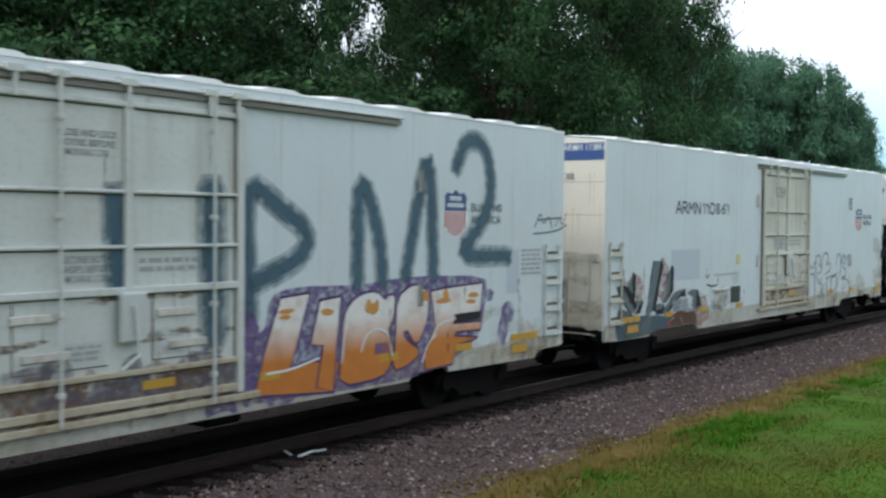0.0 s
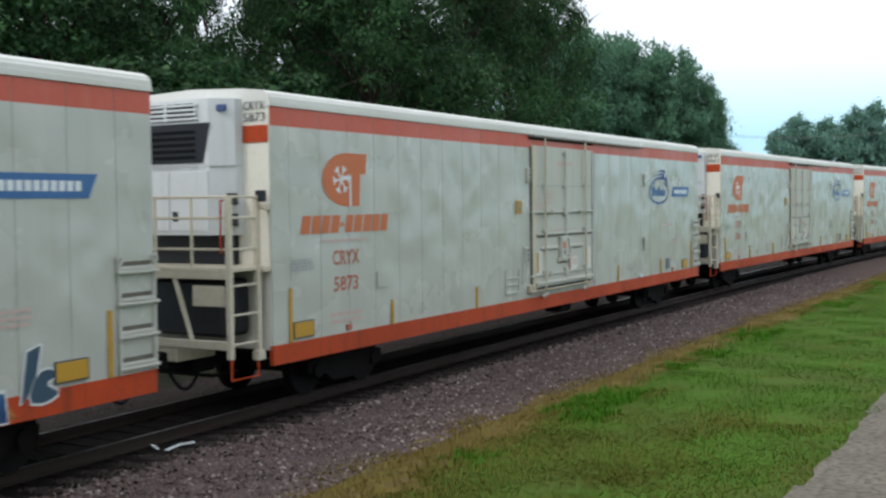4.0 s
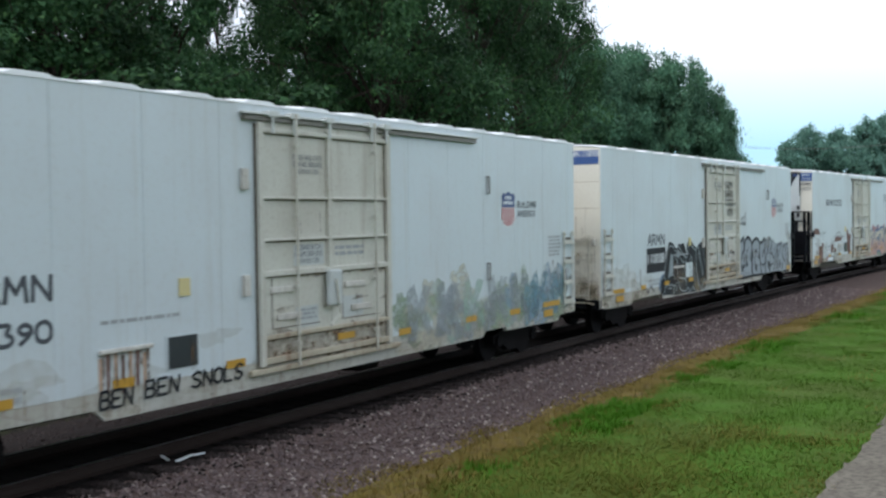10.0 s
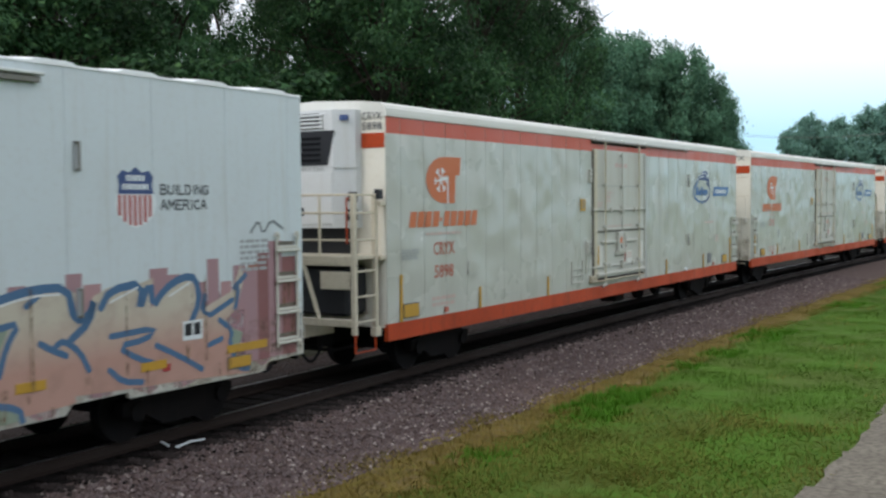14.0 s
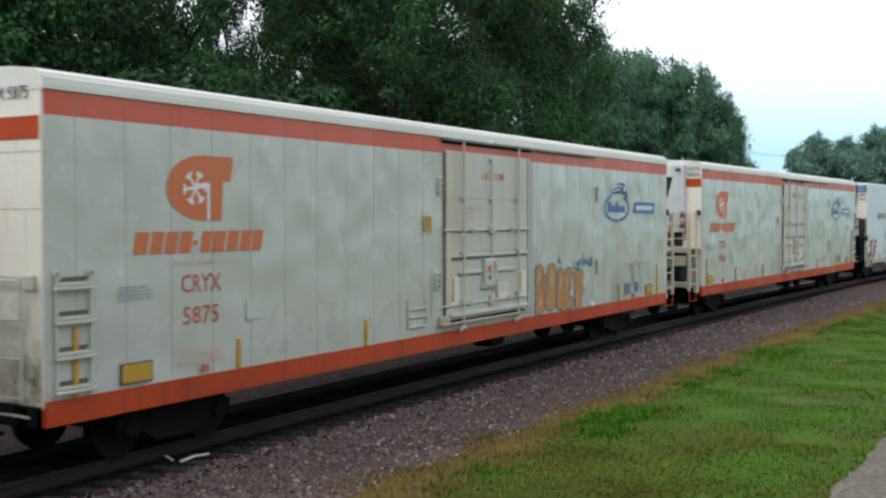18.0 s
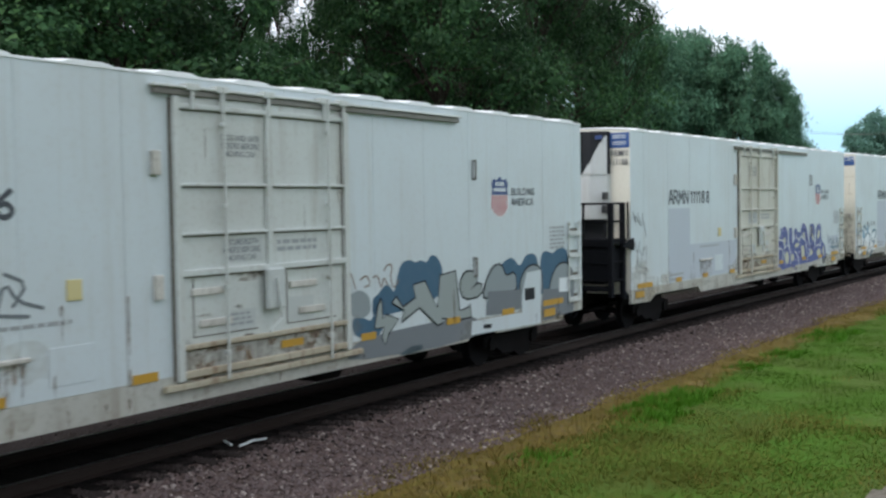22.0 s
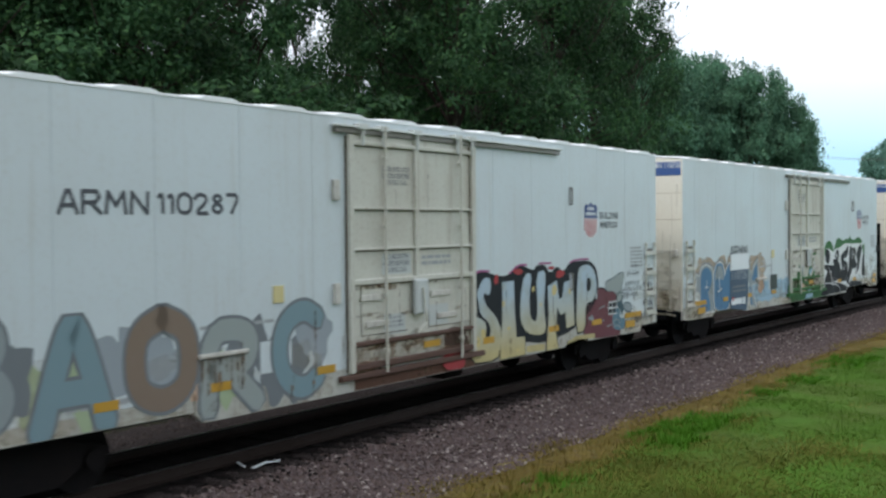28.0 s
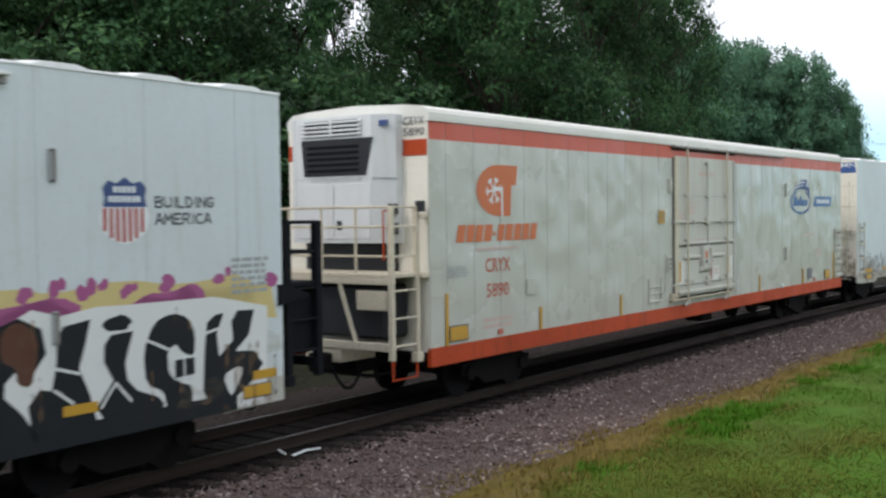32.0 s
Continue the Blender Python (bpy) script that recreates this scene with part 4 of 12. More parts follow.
def platform(car, x, d, mat, light):
    """Service platform, railing and ladder in front of the cooling unit."""
    p = new("platform")
    p.parent = car
    o = x + d * 0.92
    slab_box("deck", p, mat, x + d * 0.02, o, -1.50, 1.50, 2.33, 2.40)
    slab_box("lower_beam", p, mat, x + d * 0.80, o, -1.50, 1.50, 1.14, 1.27)
    slab_box("deck_beam", p, mat, o - d * 0.06, o, -1.50, 1.50, 2.22, 2.335)
    slab_box("fuel_tank", p, BLACK_SOFT, x + d * 0.05, x + d * 0.70, -1.20, 1.20, 1.30, 2.20, 0.06, "dark fuel tank under the platform")
    slab_box("sill_beam", p, mat if light else BLACK, x, x + d * 0.9, -0.4, 0.4, 0.9, 1.13)
    zt = 3.50 if light else 3.28
    t = 0.045 if light else 0.06
    for xx in (x + d * 0.22, o - d * 0.04):
        slab_box("post", p, mat, xx - t, xx + t, -1.53, -1.53 + 2 * t, 1.0, zt)
    for y in (-0.75, 0.0, 0.75, 1.46):
        part("railing_post", bars(0.024 if light else 0.03, [(o - d * 0.03, y, 2.38), (o - d * 0.03, y, zt - 0.02)]), mat, p)
    for z in ((zt - 0.02, 3.16, 2.68) if light else (zt - 0.02, 2.83)):
        part("railing", bars(0.022 if light else 0.03, [(x + d * 0.22, -1.49, z), (o - d * 0.03, -1.49, z), (o - d * 0.03, 1.49, z), (x + d * 0.1, 1.49, z)]), mat, p)
    for z in ((2.12, 1.67, 1.22) if light else (2.30, 1.85, 1.40)):
        part("step", bars(0.02, [(x + d * 0.22, -1.50, z), (o - d * 0.04, -1.50, z)]), mat, p)
    part("brace", bars(0.05, [(o - d * 0.04, -0.35, 2.30), (o - d * 0.04, -0.72, 1.25)], n=4), mat, p)
    slab_box("guard_panel", p, mat if light else BLACK, o - d * 0.05, o - d * 0.02, -1.40, -0.75, 1.80, 2.12)
    slab_box("post_foot", p, mat, x + d * 0.12, x + d * 0.30, -1.55, -1.42, 0.92, 1.08)
    if light:
        part("red_stirrup", bars(0.02, [(o - d * 0.04, -1.50, 1.0), (o - d * 0.04, -1.50, 0.68), (x + d * 0.25, -1.50, 0.68), (x + d * 0.25, -1.50, 1.0)]), ORANGE, p)
        part("red_grab", bars(0.016, [(o + d * 0.02, -1.38, 2.62), (o + d * 0.02, -1.38, 3.42), (o - d * 0.05, -1.38, 3.42)]), ORANGE, p)
        slab_box("bracket", p, mat, x + d * 0.02, x + d * 0.2, -1.60, -1.50, 3.28, 3.36)
        slab_box("bracket", p, mat, x + d * 0.02, x + d * 0.2, -1.60, -1.50, 2.30, 2.38)
        slab_box("marker_box", p, BLACK_SOFT, x + d * 0.10, x + d * 0.24, -1.60, -1.48, 3.40, 3.58)
    else:
        pts = [(x + d * 0.55, 2.22), (x - d * 0.10, 2.10), (x - d * 0.10, 2.40), (x + d * 0.1, 2.38)]
        part("gusset", prism(pts, "y", -1.64, -1.60), mat, p)
        part("grab_bar", bars(0.022, [(x + d * 0.10, -1.56, 2.38), (x + d * 0.10, -1.56, 3.30)]), mat, p)
        slab_box("mesh_box", p, BLACK, x + d * 0.05, x + d * 0.86, -1.42, -0.55, 1.35, 2.22, 0.03)
    slab_box("number_board", p, GREY_MARK, o, o + d * 0.01, 0.35, 0.70, 1.42, 1.68)


def plain_end(car, x, d, mat):
    """The end without a machine: ladder, hand brake, grab rails, dark board, corner steps."""
    ladder_on_end(car, x, d, -1.27, -0.76, 1.10, 2.62, DOOR_A)
    part("grab_rail", bars(0.018, [(x, -1.40, 2.62), (x + d * 0.09, -1.40, 2.62), (x + d * 0.09, 1.15, 2.66), (x, 1.15, 2.66)]), DOOR_A, car)
    slab_box("marker_bracket", car, SILL_A, x, x + d * 0.12, -1.46, -1.36, 2.46, 2.66, 0.02)
    slab_box("rail_clip", car, SILL_A, x, x + d * 0.10, 0.20, 0.28, 2.55, 2.70, 0.02)
    board = slab_box("dark_board", car, GLASS_DARK, x, x + d * 0.03, -0.62, 0.06, 1.66, 2.05)
    part("board_frame", bars(0.018, [(x + d * 0.03, -0.63, 1.65), (x + d * 0.03, 0.07, 1.65), (x + d * 0.03, 0.07, 2.06), (x + d * 0.03, -0.63, 2.06), (x + d * 0.03, -0.63, 1.65)], n=4), SILL_A, board)
    slab_box("number_board", car, GLASS_DARK, x, x + d * 0.015, -0.60, -0.22, 1.38, 1.58)
    slab_box("board_number", car, GREY_MARK, x, x + d * 0.017, -0.55, -0.42, 1.42, 1.54, 0)
    slab_box("board_number", car, GREY_MARK, x, x + d * 0.017, -0.38, -0.27, 1.42, 1.54, 0)
    part("bent_grab", bars(0.022, [(x, 0.32, 2.26), (x + d * 0.14, 0.32, 2.26), (x + d * 0.14, 0.32, 1.86), (x + d * 0.04, 0.46, 1.78)]), BLACK_SOFT, car)
    bm = bmesh.new()
    n = 14
    ring = [(x + d * 0.22, 1.02 + 0.27 * math.cos(i * math.tau / n), 2.25 + 0.27 * math.sin(i * math.tau / n)) for i in range(n + 1)]
    for a, b in zip(ring, ring[1:]):
        add_bar(bm, a, b, 0.018, 5)
    for i in range(0, n, 4):
        add_bar(bm, (x + d * 0.2, 1.02, 2.25), ring[i], 0.014, 5)
    part("brake_wheel", bm, DOOR_A, car)
    slab_box("brake_housing", car, DOOR_A, x, x + d * 0.18, 0.80, 1.26, 1.55, 2.40, 0.03)
    slab_box("end_sill", car, BLACK, x, x + d * 0.16, -0.75, 1.1, 0.85, 1.08)
    slab_box("corner_step", car, BLACK, x, x + d * 0.10, -1.14, -0.80, 0.80, 1.06)
    slab_box("corner_step", car, BLACK, x, x + d * 0.06, -1.46, -1.32, 0.80, 1.04)
    part("uncoupling_lever", bars(0.016, [(x + d * 0.10, -1.42, 0.92), (x + d * 0.20, -1.30, 0.96), (x + d * 0.30, -0.40, 0.98), (x + d * 0.55, -0.16, 1.02)]), DOOR_RUST, car)
    for z in (3.45, 4.15):
        slab_box("end_seam", car, DOOR_RUST, x, x + d * 0.004, -1.55, 1.55, z, z + 0.012, 0)
    for y in (-1.575, 1.545):
        slab_box("corner_post", car, mat, x, x + d * 0.015, y, y + 0.03, 1.02, 5.02, 0.004)


def shell(car, L, mat, roof_z, eave, z0):
    """The closed box: side walls, ends and an arched roof."""
    h = L / 2
    pts = [(-W, z0), (-W, eave)] + [(-W + 2 * W * i / 8, eave + (roof_z - eave) * math.sin(math.pi * i / 8)) for i in range(1, 8)] + [(W, eave), (W, z0)]
    part("body", prism(pts, "x", -h, h), mat, car)


# lower edge of the white cars' sills from end to end, machine end first or last
SILL_EDGE = {False: ((0, 0.78), (1.15, 0.76), (1.5, 0.92), (4.45, 0.90), (4.65, 0.74), (15.15, 0.74), (15.27, 0.86), (16.22, 0.87), (16.26, 0.78), (18.98, 0.75), (19.10, 0.77), (19.20, 0.88), (20.12, 0.90)),
             True: ((0, 0.80), (0.5, 0.77), (1.97, 0.76), (2.08, 0.79), (2.22, 0.88), (4.45, 0.89), (4.65, 0.74), (15.47, 0.70), (15.67, 0.88), (18.62, 0.92), (18.97, 0.76), (20.12, 0.78))}


def white_reefer(flip):
    """White car with a riveted door, black platform at the machine end."""
    car = new("refrigerator_car")
    L, h = L_A, L_A / 2
    o = 0.97 if flip else 0.0
    X = lambda u: u - h
    shell(car, L, CREAM, 5.13, 5.04, 1.02)
    # side panels with fine joints
    us = [0.0] + ([0.77 + 1.54 * i for i in range(13)] if flip else [0.77 + 1.54 * i for i in range(7)] + [10.7 + 1.51 * i for i in range(1, 7)]) + [L]
    for a, b in zip(us, us[1:]):
        if b - a > 0.05:
            part("side_panel", side_plate(X(a) + 0.003, X(b) - 0.003, 1.122, 5.06, thick=0.02), WHITE_A, car)
    # sill, cut up over the wheels
    pts = [(X(0), 1.118)] + [(X(u), z) for u, z in SILL_EDGE[flip]] + [(X(L), 1.118)]
    part("side_sill", prism(pts, "y", -W - 0.020, -W + 0.05), SIDE_SILL, car, "rust-stained white side sill, darkened for its shade")
    part("far_sill", prism(pts, "y", W - 0.05, W + 0.02), SILL_A, car)
    slab_box("eave_strip", car, ROOF_W, X(0) - 0.01, X(L) + 0.01, -W - 0.032, -W + 0.06, 5.035, 5.07, 0.010)
    # roof panels, each with a raised rib across it
    n = 14
    for i in range(n):
        a, b = X(L * i / n) + 0.004, X(L * (i + 1) / n) - 0.004
        bm = bmesh.new()
        rows = []
        for f, up in ((0, 0), (0.22, 0.006), (0.28, 0.036), (0.34, 0.050), (0.64, 0.050), (0.70, 0.036), (0.76, 0.006), (1, 0)):
            rows.append([bm.verts.new((a + (b - a) * f, y, 5.064 + 0.085 * (1 - (y / W) ** 2) + up)) for y in (-W - 0.03, -1.2, -0.6, 0, 0.6, 1.2, W + 0.03)])
            rows[-1].insert(0, bm.verts.new((a + (b - a) * f, -W - 0.034, 5.04)))
        for r, q in zip(rows, rows[1:]):
            for j in range(7):
                bm.faces.new((r[j], q[j], q[j + 1], r[j + 1]))
        part("roof_panel", bm, ROOF_W, car)
    # door
    d0, d1 = 7.78 + o, 11.38 + o
    door = part("door", box(X(d0), X(d1), -W - 0.055, -W - 0.015, 1.04, 4.80, bevel=0.01), DOOR_A, car, "cream plug door with raised ribs")
    for u, wd, z0 in ((d0, 0.06, 1.04), (9.57 + o, 0.06, 2.46), (d1, 0.06, 1.04)):
        slab_box("upright", door, DOOR_A, X(u) - wd, X(u) + wd, -W - 0.12, -W - 0.05, z0, 4.78, 0.012)
    for u in (d0 - 0.075, d0 + 0.065, d1 - 0.085, d1 + 0.062):
        slab_box("door_seam", door, DOOR_SEAM_SHADE, X(u), X(u) + 0.02, -W - 0.058, -W - 0.02, 1.06, 4.76, 0)
    for z, w in ((4.66, 0.035), (3.63, 0.022), (2.98, 0.022), (2.46, 0.045), (1.48, 0.035), (1.12, 0.05)):
        slab_box("crossbar", door, DOOR_A if z > 2.1 else DOOR_RUST, X(d0), X(d1), -W - 0.115, -W - 0.05, z - w, z + w, 0.012)
        # Dark strip painted under each crossbar as its shadow.
        slab_box("bar_shade", door, DOOR_SEAM_SHADE, X(d0) + 0.09, X(d1) - 0.09, -W - 0.059, -W - 0.05, z - w - 0.022, z - w - 0.002, 0)
    for a, b in ((8.05, 9.3), (9.95, 11.1)):
        part("panel_line", bars(0.010, [(X(a + o), -W - 0.056, 2.38), (X(a + o), -W - 0.056, 1.60), (X(b + o), -W - 0.056, 1.60)]), DOOR_SEAM_SHADE, door)
    for u in (8.53 + o, 10.80 + o):
        part("lock_rod", bars(0.024, [(X(u) + 0.07, -W - 0.16, 0.98), (X(u) + 0.07, -W - 0.16, 4.95)]), DOOR_A, door)
        for z in (1.3, 2.2, 3.3, 4.4):
            slab_box("rod_bracket", door, DOOR_A, X(u) + 0.03, X(u) + 0.11, -W - 0.19, -W - 0.10, z, z + 0.07, 0.01)
    gear = slab_box("gear_box", door, LABEL, X(9.40 + o), X(9.78 + o), -W - 0.20, -W - 0.10, 1.85, 2.45, 0.03)
    part("handle", bars(0.022, [(X(9.55 + o), -W - 0.22, 2.3), (X(9.62 + o), -W - 0.25, 1.72), (X(9.35 + o), -W - 0.25, 1.55)]), DOOR_A, gear)
    for u, z in ((8.0, 2.15), (10.0, 2.12), (8.15, 1.72), (10.2, 1.72)):
        slab_box("pocket", door, SILL_A, X(u + o), X(u + o) + 0.62, -W - 0.09, -W - 0.055, z, z + 0.10, 0.01)
    slab_box("amber_plate", door, YELLOW, X(9.8 + o), X(10.3 + o), -W - 0.068, -W - 0.056, 1.25, 1.36, 0)
    slab_box("door_track", car, DOOR_W, X(7.38 + o), X(14.85 + o), -W - 0.14, -W - 0.02, 4.885, 4.925, 0.010)
    slab_box("track_rail", car, TRACK_GREY, X(7.42 + o), X(14.82 + o), -W - 0.10, -W - 0.02, 4.80, 4.875, 0.008)
    for u in (8.05, 8.60, 9.55, 10.82, 11.3):
        slab_box("track_bracket", car, DOOR_W, X(u + o) - 0.12, X(u + o) + 0.12, -W - 0.16, -W - 0.02, 4.87, 4.96, 0.006)
        part("hanger", bars(0.03, [(X(u + o), -W - 0.13, 4.90), (X(u + o), -W - 0.13, 4.62)]), DOOR_W, car)
    slab_box("lower_track", car, DOOR_RUST, X(7.5 + o), X(11.75 + o), -W - 0.11, -W - 0.02, 0.93, 1.02, 0.012)
    for z in (3.75, 2.15):
        slab_box("hinge_block", car, SILL_A, X(7.38 + o), X(7.52 + o), -W - 0.09, -W - 0.02, z, z + 0.32, 0.012)
    # grab irons and fittings
    for u, z in ((15.40 + o, 3.78), (15.40 + o, 1.95)):
        slab_box("grab_plate", car, GREY_MARK, X(u) - 0.04, X(u) + 0.06, -W - 0.034, -W - 0.018, z - 0.02, z + 0.36, 0.005)
        part("grab_iron", bars(0.020, [(X(u), -W, z), (X(u), -W - 0.09, z), (X(u), -W - 0.09, z + 0.34), (X(u), -W, z + 0.34)]), TRACK_GREY, car)
    slab_box("card_board", car, CARD, X(6.03 + o), X(6.25 + o), -W - 0.045, -W - 0.02, 2.25, 2.50, 0.006)
    slab_box("ledge", car, SILL_A, X(4.55 + o), X(5.48 + o), -W - 0.08, -W - 0.02, 1.60, 1.66, 0.012)
    fr = slab_box("access_hatch", car, WHITE_A, X(5.75 + o), X(6.42 + o), -W - 0.028, -W - 0.018, 1.26, 1.72, 0.004)
    # amber strips along the sill
    for u, w, z in ((0.66 if flip else 0.36, 0.90, 1.17), (2.84, 0.38, 1.17), (4.78, 0.38, 1.17), (7.0, 0.42, 1.15), (11.8, 0.4, 1.16), (14.4, 0.45, 1.16), (16.45, 0.48, 1.14), (L - 0.62, 0.46, 1.17) if flip else (L - 1.91, 0.94, 1.17)):
        slab_box("amber_strip", car, YELLOW, X(u), X(u + w), -W - 0.036, -W - 0.026, z - 0.04, z + 0.08, 0)
    for u in (0.96 if flip else 0.22, L - 0.80 if flip else L - 1.89):
        slab_box("yellow_plate", car, YELLOW, X(u), X(u + 0.52), -W - 0.040, -W - 0.028, 0.90, 1.06, 0.003)
        slab_box("plate_frame", car, DARK_MARK, X(u) - 0.015, X(u + 0.52) + 0.015, -W - 0.034, -W - 0.0285, 0.885, 1.075, 0)
    # ends
    xm, dm = (X(L), 1) if flip else (X(0), -1)
    xp, dp = (X(0), -1) if flip else (X(L), 1)
    cooling_unit(car, xm, dm, True)
    platform(car, xm, dm, BLACK, False)
    plain_end(car, xp, dp, CREAM)
    ladder_on_side(car, *((X(0.14), X(0.64)) if flip else (X(L - 0.72), X(L - 0.2))), 1.08, 2.80, DOOR_A, (1.15, 1.62, 2.12, 2.60))
    for sg in (-1, 1):
        if flip:
            slab_box("blue_band", car, BLUE, X(0) - 0.012, X(0), -1.55, 1.55, 4.62, 4.98, 0) if sg < 0 else None
        else:
            slab_box("blue_band", car, BLUE, X(0) - 0.012, X(0), *((-1.57, -1.02) if sg < 0 else (1.24, 1.57)), 4.63, 5.0, 0)
    finish_under(car, L, 2.35)
    return car


def finish_under(car, L, tc):
    h = L / 2
    part("floor_plate", box(-h + 0.02, h - 0.02, -1.5, 1.5, 1.00, 1.10), STEEL, car)
    part("centre_sill", box(-h, h, -0.25, 0.25, 0.70, 1.02, bevel=0.02), STEEL, car)
    for x in np.linspace(-h + 5.0, h - 5.0, 4):
        part("crossbearer", box(x - 0.06, x + 0.06, -1.5, 1.5, 0.86, 1.02), STEEL, car)
    bm = bmesh.new()
    add_cyl(bm, (0.9, 0.62), "x", 0.20, -1.0, 0.0, 12)
    part("air_reservoir", bm, STEEL, car)
    part("brake_cylinder", box(1.4, 2.1, -0.95, -0.45, 0.45, 0.95, bevel=0.06), STEEL, car)
    part("brake_pipe", bars(0.035, [(-h + 0.5, -0.7, 0.72), (h - 0.5, -0.7, 0.72)]), STEEL, car)
    coupler(car, -h, -1)
    coupler(car, h, 1)
    truck(car, -h + tc)
    truck(car, h - tc)


def ivory_reefer(flip):
    """Ivory car with orange stripe and sill, pillowed side panels, ivory platform at the machine end."""
    car = new("refrigerator_car")
    L, h = L_C, L_C / 2
    o = 0.68 if flip else 0.0
    X = lambda u: u - h
    shell(car, L, CREAM, 5.24, 5.10, 1.05)
    us = [0.0] + [0.48 + 0.83 * i for i in range(27)] + [L]
    for a, b in zip(us, us[1:]):
        if b - a > 0.06:
            part("side_panel", side_plate(X(a) + 0.005, X(b) - 0.005, 1.11, 4.90, bulge=0.010, nx=6, nz=8, stripe=4.60, thick=0.018), [WHITE_C, ORANGE_STRIPE], car)
    # rounded eave with fine steps
    pts = [(-W - 0.02, 4.905), (-W - 0.045, 4.91), (-W - 0.045, 4.985), (-W - 0.03, 4.99), (-W - 0.028, 5.05), (-W + 0.02, 5.12), (-W + 0.12, 5.165), (-W + 0.5, 5.205), (0, 5.25), (W - 0.5, 5.205), (W - 0.12, 5.165), (W + 0.028, 5.05), (W + 0.02, 4.905)]
    part("roof", prism(pts, "x", X(0) - 0.012, X(L) + 0.012), ROOF_C, car)
    part("orange_sill", prism([(X(0), 1.115), (X(0), 0.80), (X(L), 0.80), (X(L), 1.115)], "y", -W - 0.03, -W + 0.05), ORANGE, car, "orange side sill, grimy along its lower edge")
    part("far_sill", prism([(X(0), 1.115), (X(0), 0.80), (X(L), 0.80), (X(L), 1.115)], "y", W - 0.05, W + 0.02), ORANGE, car)
    # door
    d0, d1 = 9.66, 13.24
    y = -W - 0.065
    door = part("door", box(X(d0), X(d1), y, -W - 0.02, 1.30, 4.66, bevel=0.012), DOOR_C, car, "ivory plug door with lock rods")
    slab_box("upright", door, DOOR_POST, X(9.56), X(9.74), y - 0.03, -W - 0.02, 1.26, 4.66, 0.012)
    slab_box("upright", door, DOOR_C, X(d1) - 0.02, X(d1) + 0.05, y - 0.02, -W - 0.02, 1.30, 4.66, 0.010)
    slab_box("side_strip", car, GREY_STRIP, X(13.42), X(13.56), -W - 0.030, -W - 0.02, 1.14, 4.60, 0.003)
    for u, w in ((9.535, 0.022), (9.745, 0.03), (13.185, 0.024), (13.30, 0.02)):
        slab_box("door_seam", door, SEAM_SHADE, X(u), X(u + w), y - 0.004, -W - 0.02, 1.32, 4.62, 0)
    slab_box("panel_joint", door, GREY_MARK, X(9.78), X(13.16), y - 0.003, y, 3.715, 3.730, 0)
    for u in (10.17, 12.63):
        part("lock_rod", bars(0.024, [(X(u), y - 0.075, 1.16), (X(u), y - 0.075, 4.84)]), DOOR_POST, door)
        for z in (1.66, 2.62, 3.70):
            slab_box("rod_bracket", door, DOOR_C, X(u) - 0.05, X(u) + 0.05, y - 0.10, y, z, z + 0.08, 0.012)
        part("rod_hook", bars(0.03, [(X(u) - 0.14, y - 0.06, 1.10), (X(u), y - 0.08, 1.17), (X(u) + 0.12, y - 0.06, 1.13)]), SILL_A, door)
    part("lock_rod", bars(0.020, [(X(11.43), y - 0.05, 2.5), (X(11.43), y - 0.05, 4.62)]), DOOR_C, door)
    for z in (3.68, 4.50):
        slab_box("rod_bracket", door, DOOR_C, X(11.36), X(11.50), y - 0.08, y, z, z + 0.07, 0.012)
    part("cross_rod", bars(0.022, [(X(9.43), y - 0.04, 3.10), (X(13.25), y - 0.04, 3.10)]), DOOR_C, door)
    # Strip painted below the cross rod as its shadow.
    slab_box("rod_shade", door, SEAM_SHADE, X(9.78), X(13.16), y - 0.003, y, 3.045, 3.062, 0)
    slab_box("rod_block", door, DOOR_C, X(11.34), X(11.54), y - 0.09, y, 3.0, 3.20, 0.02)
    for u in (10.55, 12.30):
        slab_box("rod_bracket", door, DOOR_C, X(u), X(u) + 0.08, y - 0.09, y, 3.04, 3.15, 0.012)
    # lower panel under a folded edge; the dark strip below is painted shade
    slab_box("panel_edge", door, DOOR_C, X(9.76), X(13.16), y - 0.045, y, 2.555, 2.605, 0.010)
    slab_box("panel_edge_shade", door, SEAM_SHADE, X(9.76), X(13.16), y - 0.012, y, 2.50, 2.55, 0)
    for a, b in ((10.02, 11.02), (11.66, 12.52)):
        slab_box("door_rib", door, DOOR_C, X(a), X(b), y - 0.05, y, 2.20, 2.29, 0.022)
        # Painted shadow line along the foot of the rib.
        slab_box("rib_shade", door, SEAM_SHADE, X(a) + 0.03, X(b) - 0.03, y - 0.004, y, 2.178, 2.196, 0)
    gear = slab_box("gear_box", door, DOOR_C, X(11.06), X(11.54), y - 0.10, y, 1.92, 2.50, 0.02, "ivory door gear box with a red mark")
    slab_box("gear_foot", gear, DOOR_C, X(10.97), X(11.56), y - 0.07, y, 1.88, 1.98, 0.012)
    slab_box("red_mark", gear, ORANGE_MARK, X(11.13), X(11.28), y - 0.105, y - 0.10, 2.20, 2.36, 0)
    slab_box("dark_mark", gear, GLASS_DARK, X(11.18), X(11.26), y - 0.105, y - 0.10, 2.06, 2.16, 0)
    part("handle", bars(0.020, [(X(11.42), y - 0.12, 2.44), (X(11.46), y - 0.15, 2.10), (X(11.34), y - 0.13, 2.02)]), SILL_A, gear)
    # Shadow of the gear box foot, painted on the door.
    slab_box("gear_shadow", door, SEAM_SHADE, X(10.99), X(11.60), y - 0.004, y, 1.845, 1.878, 0)
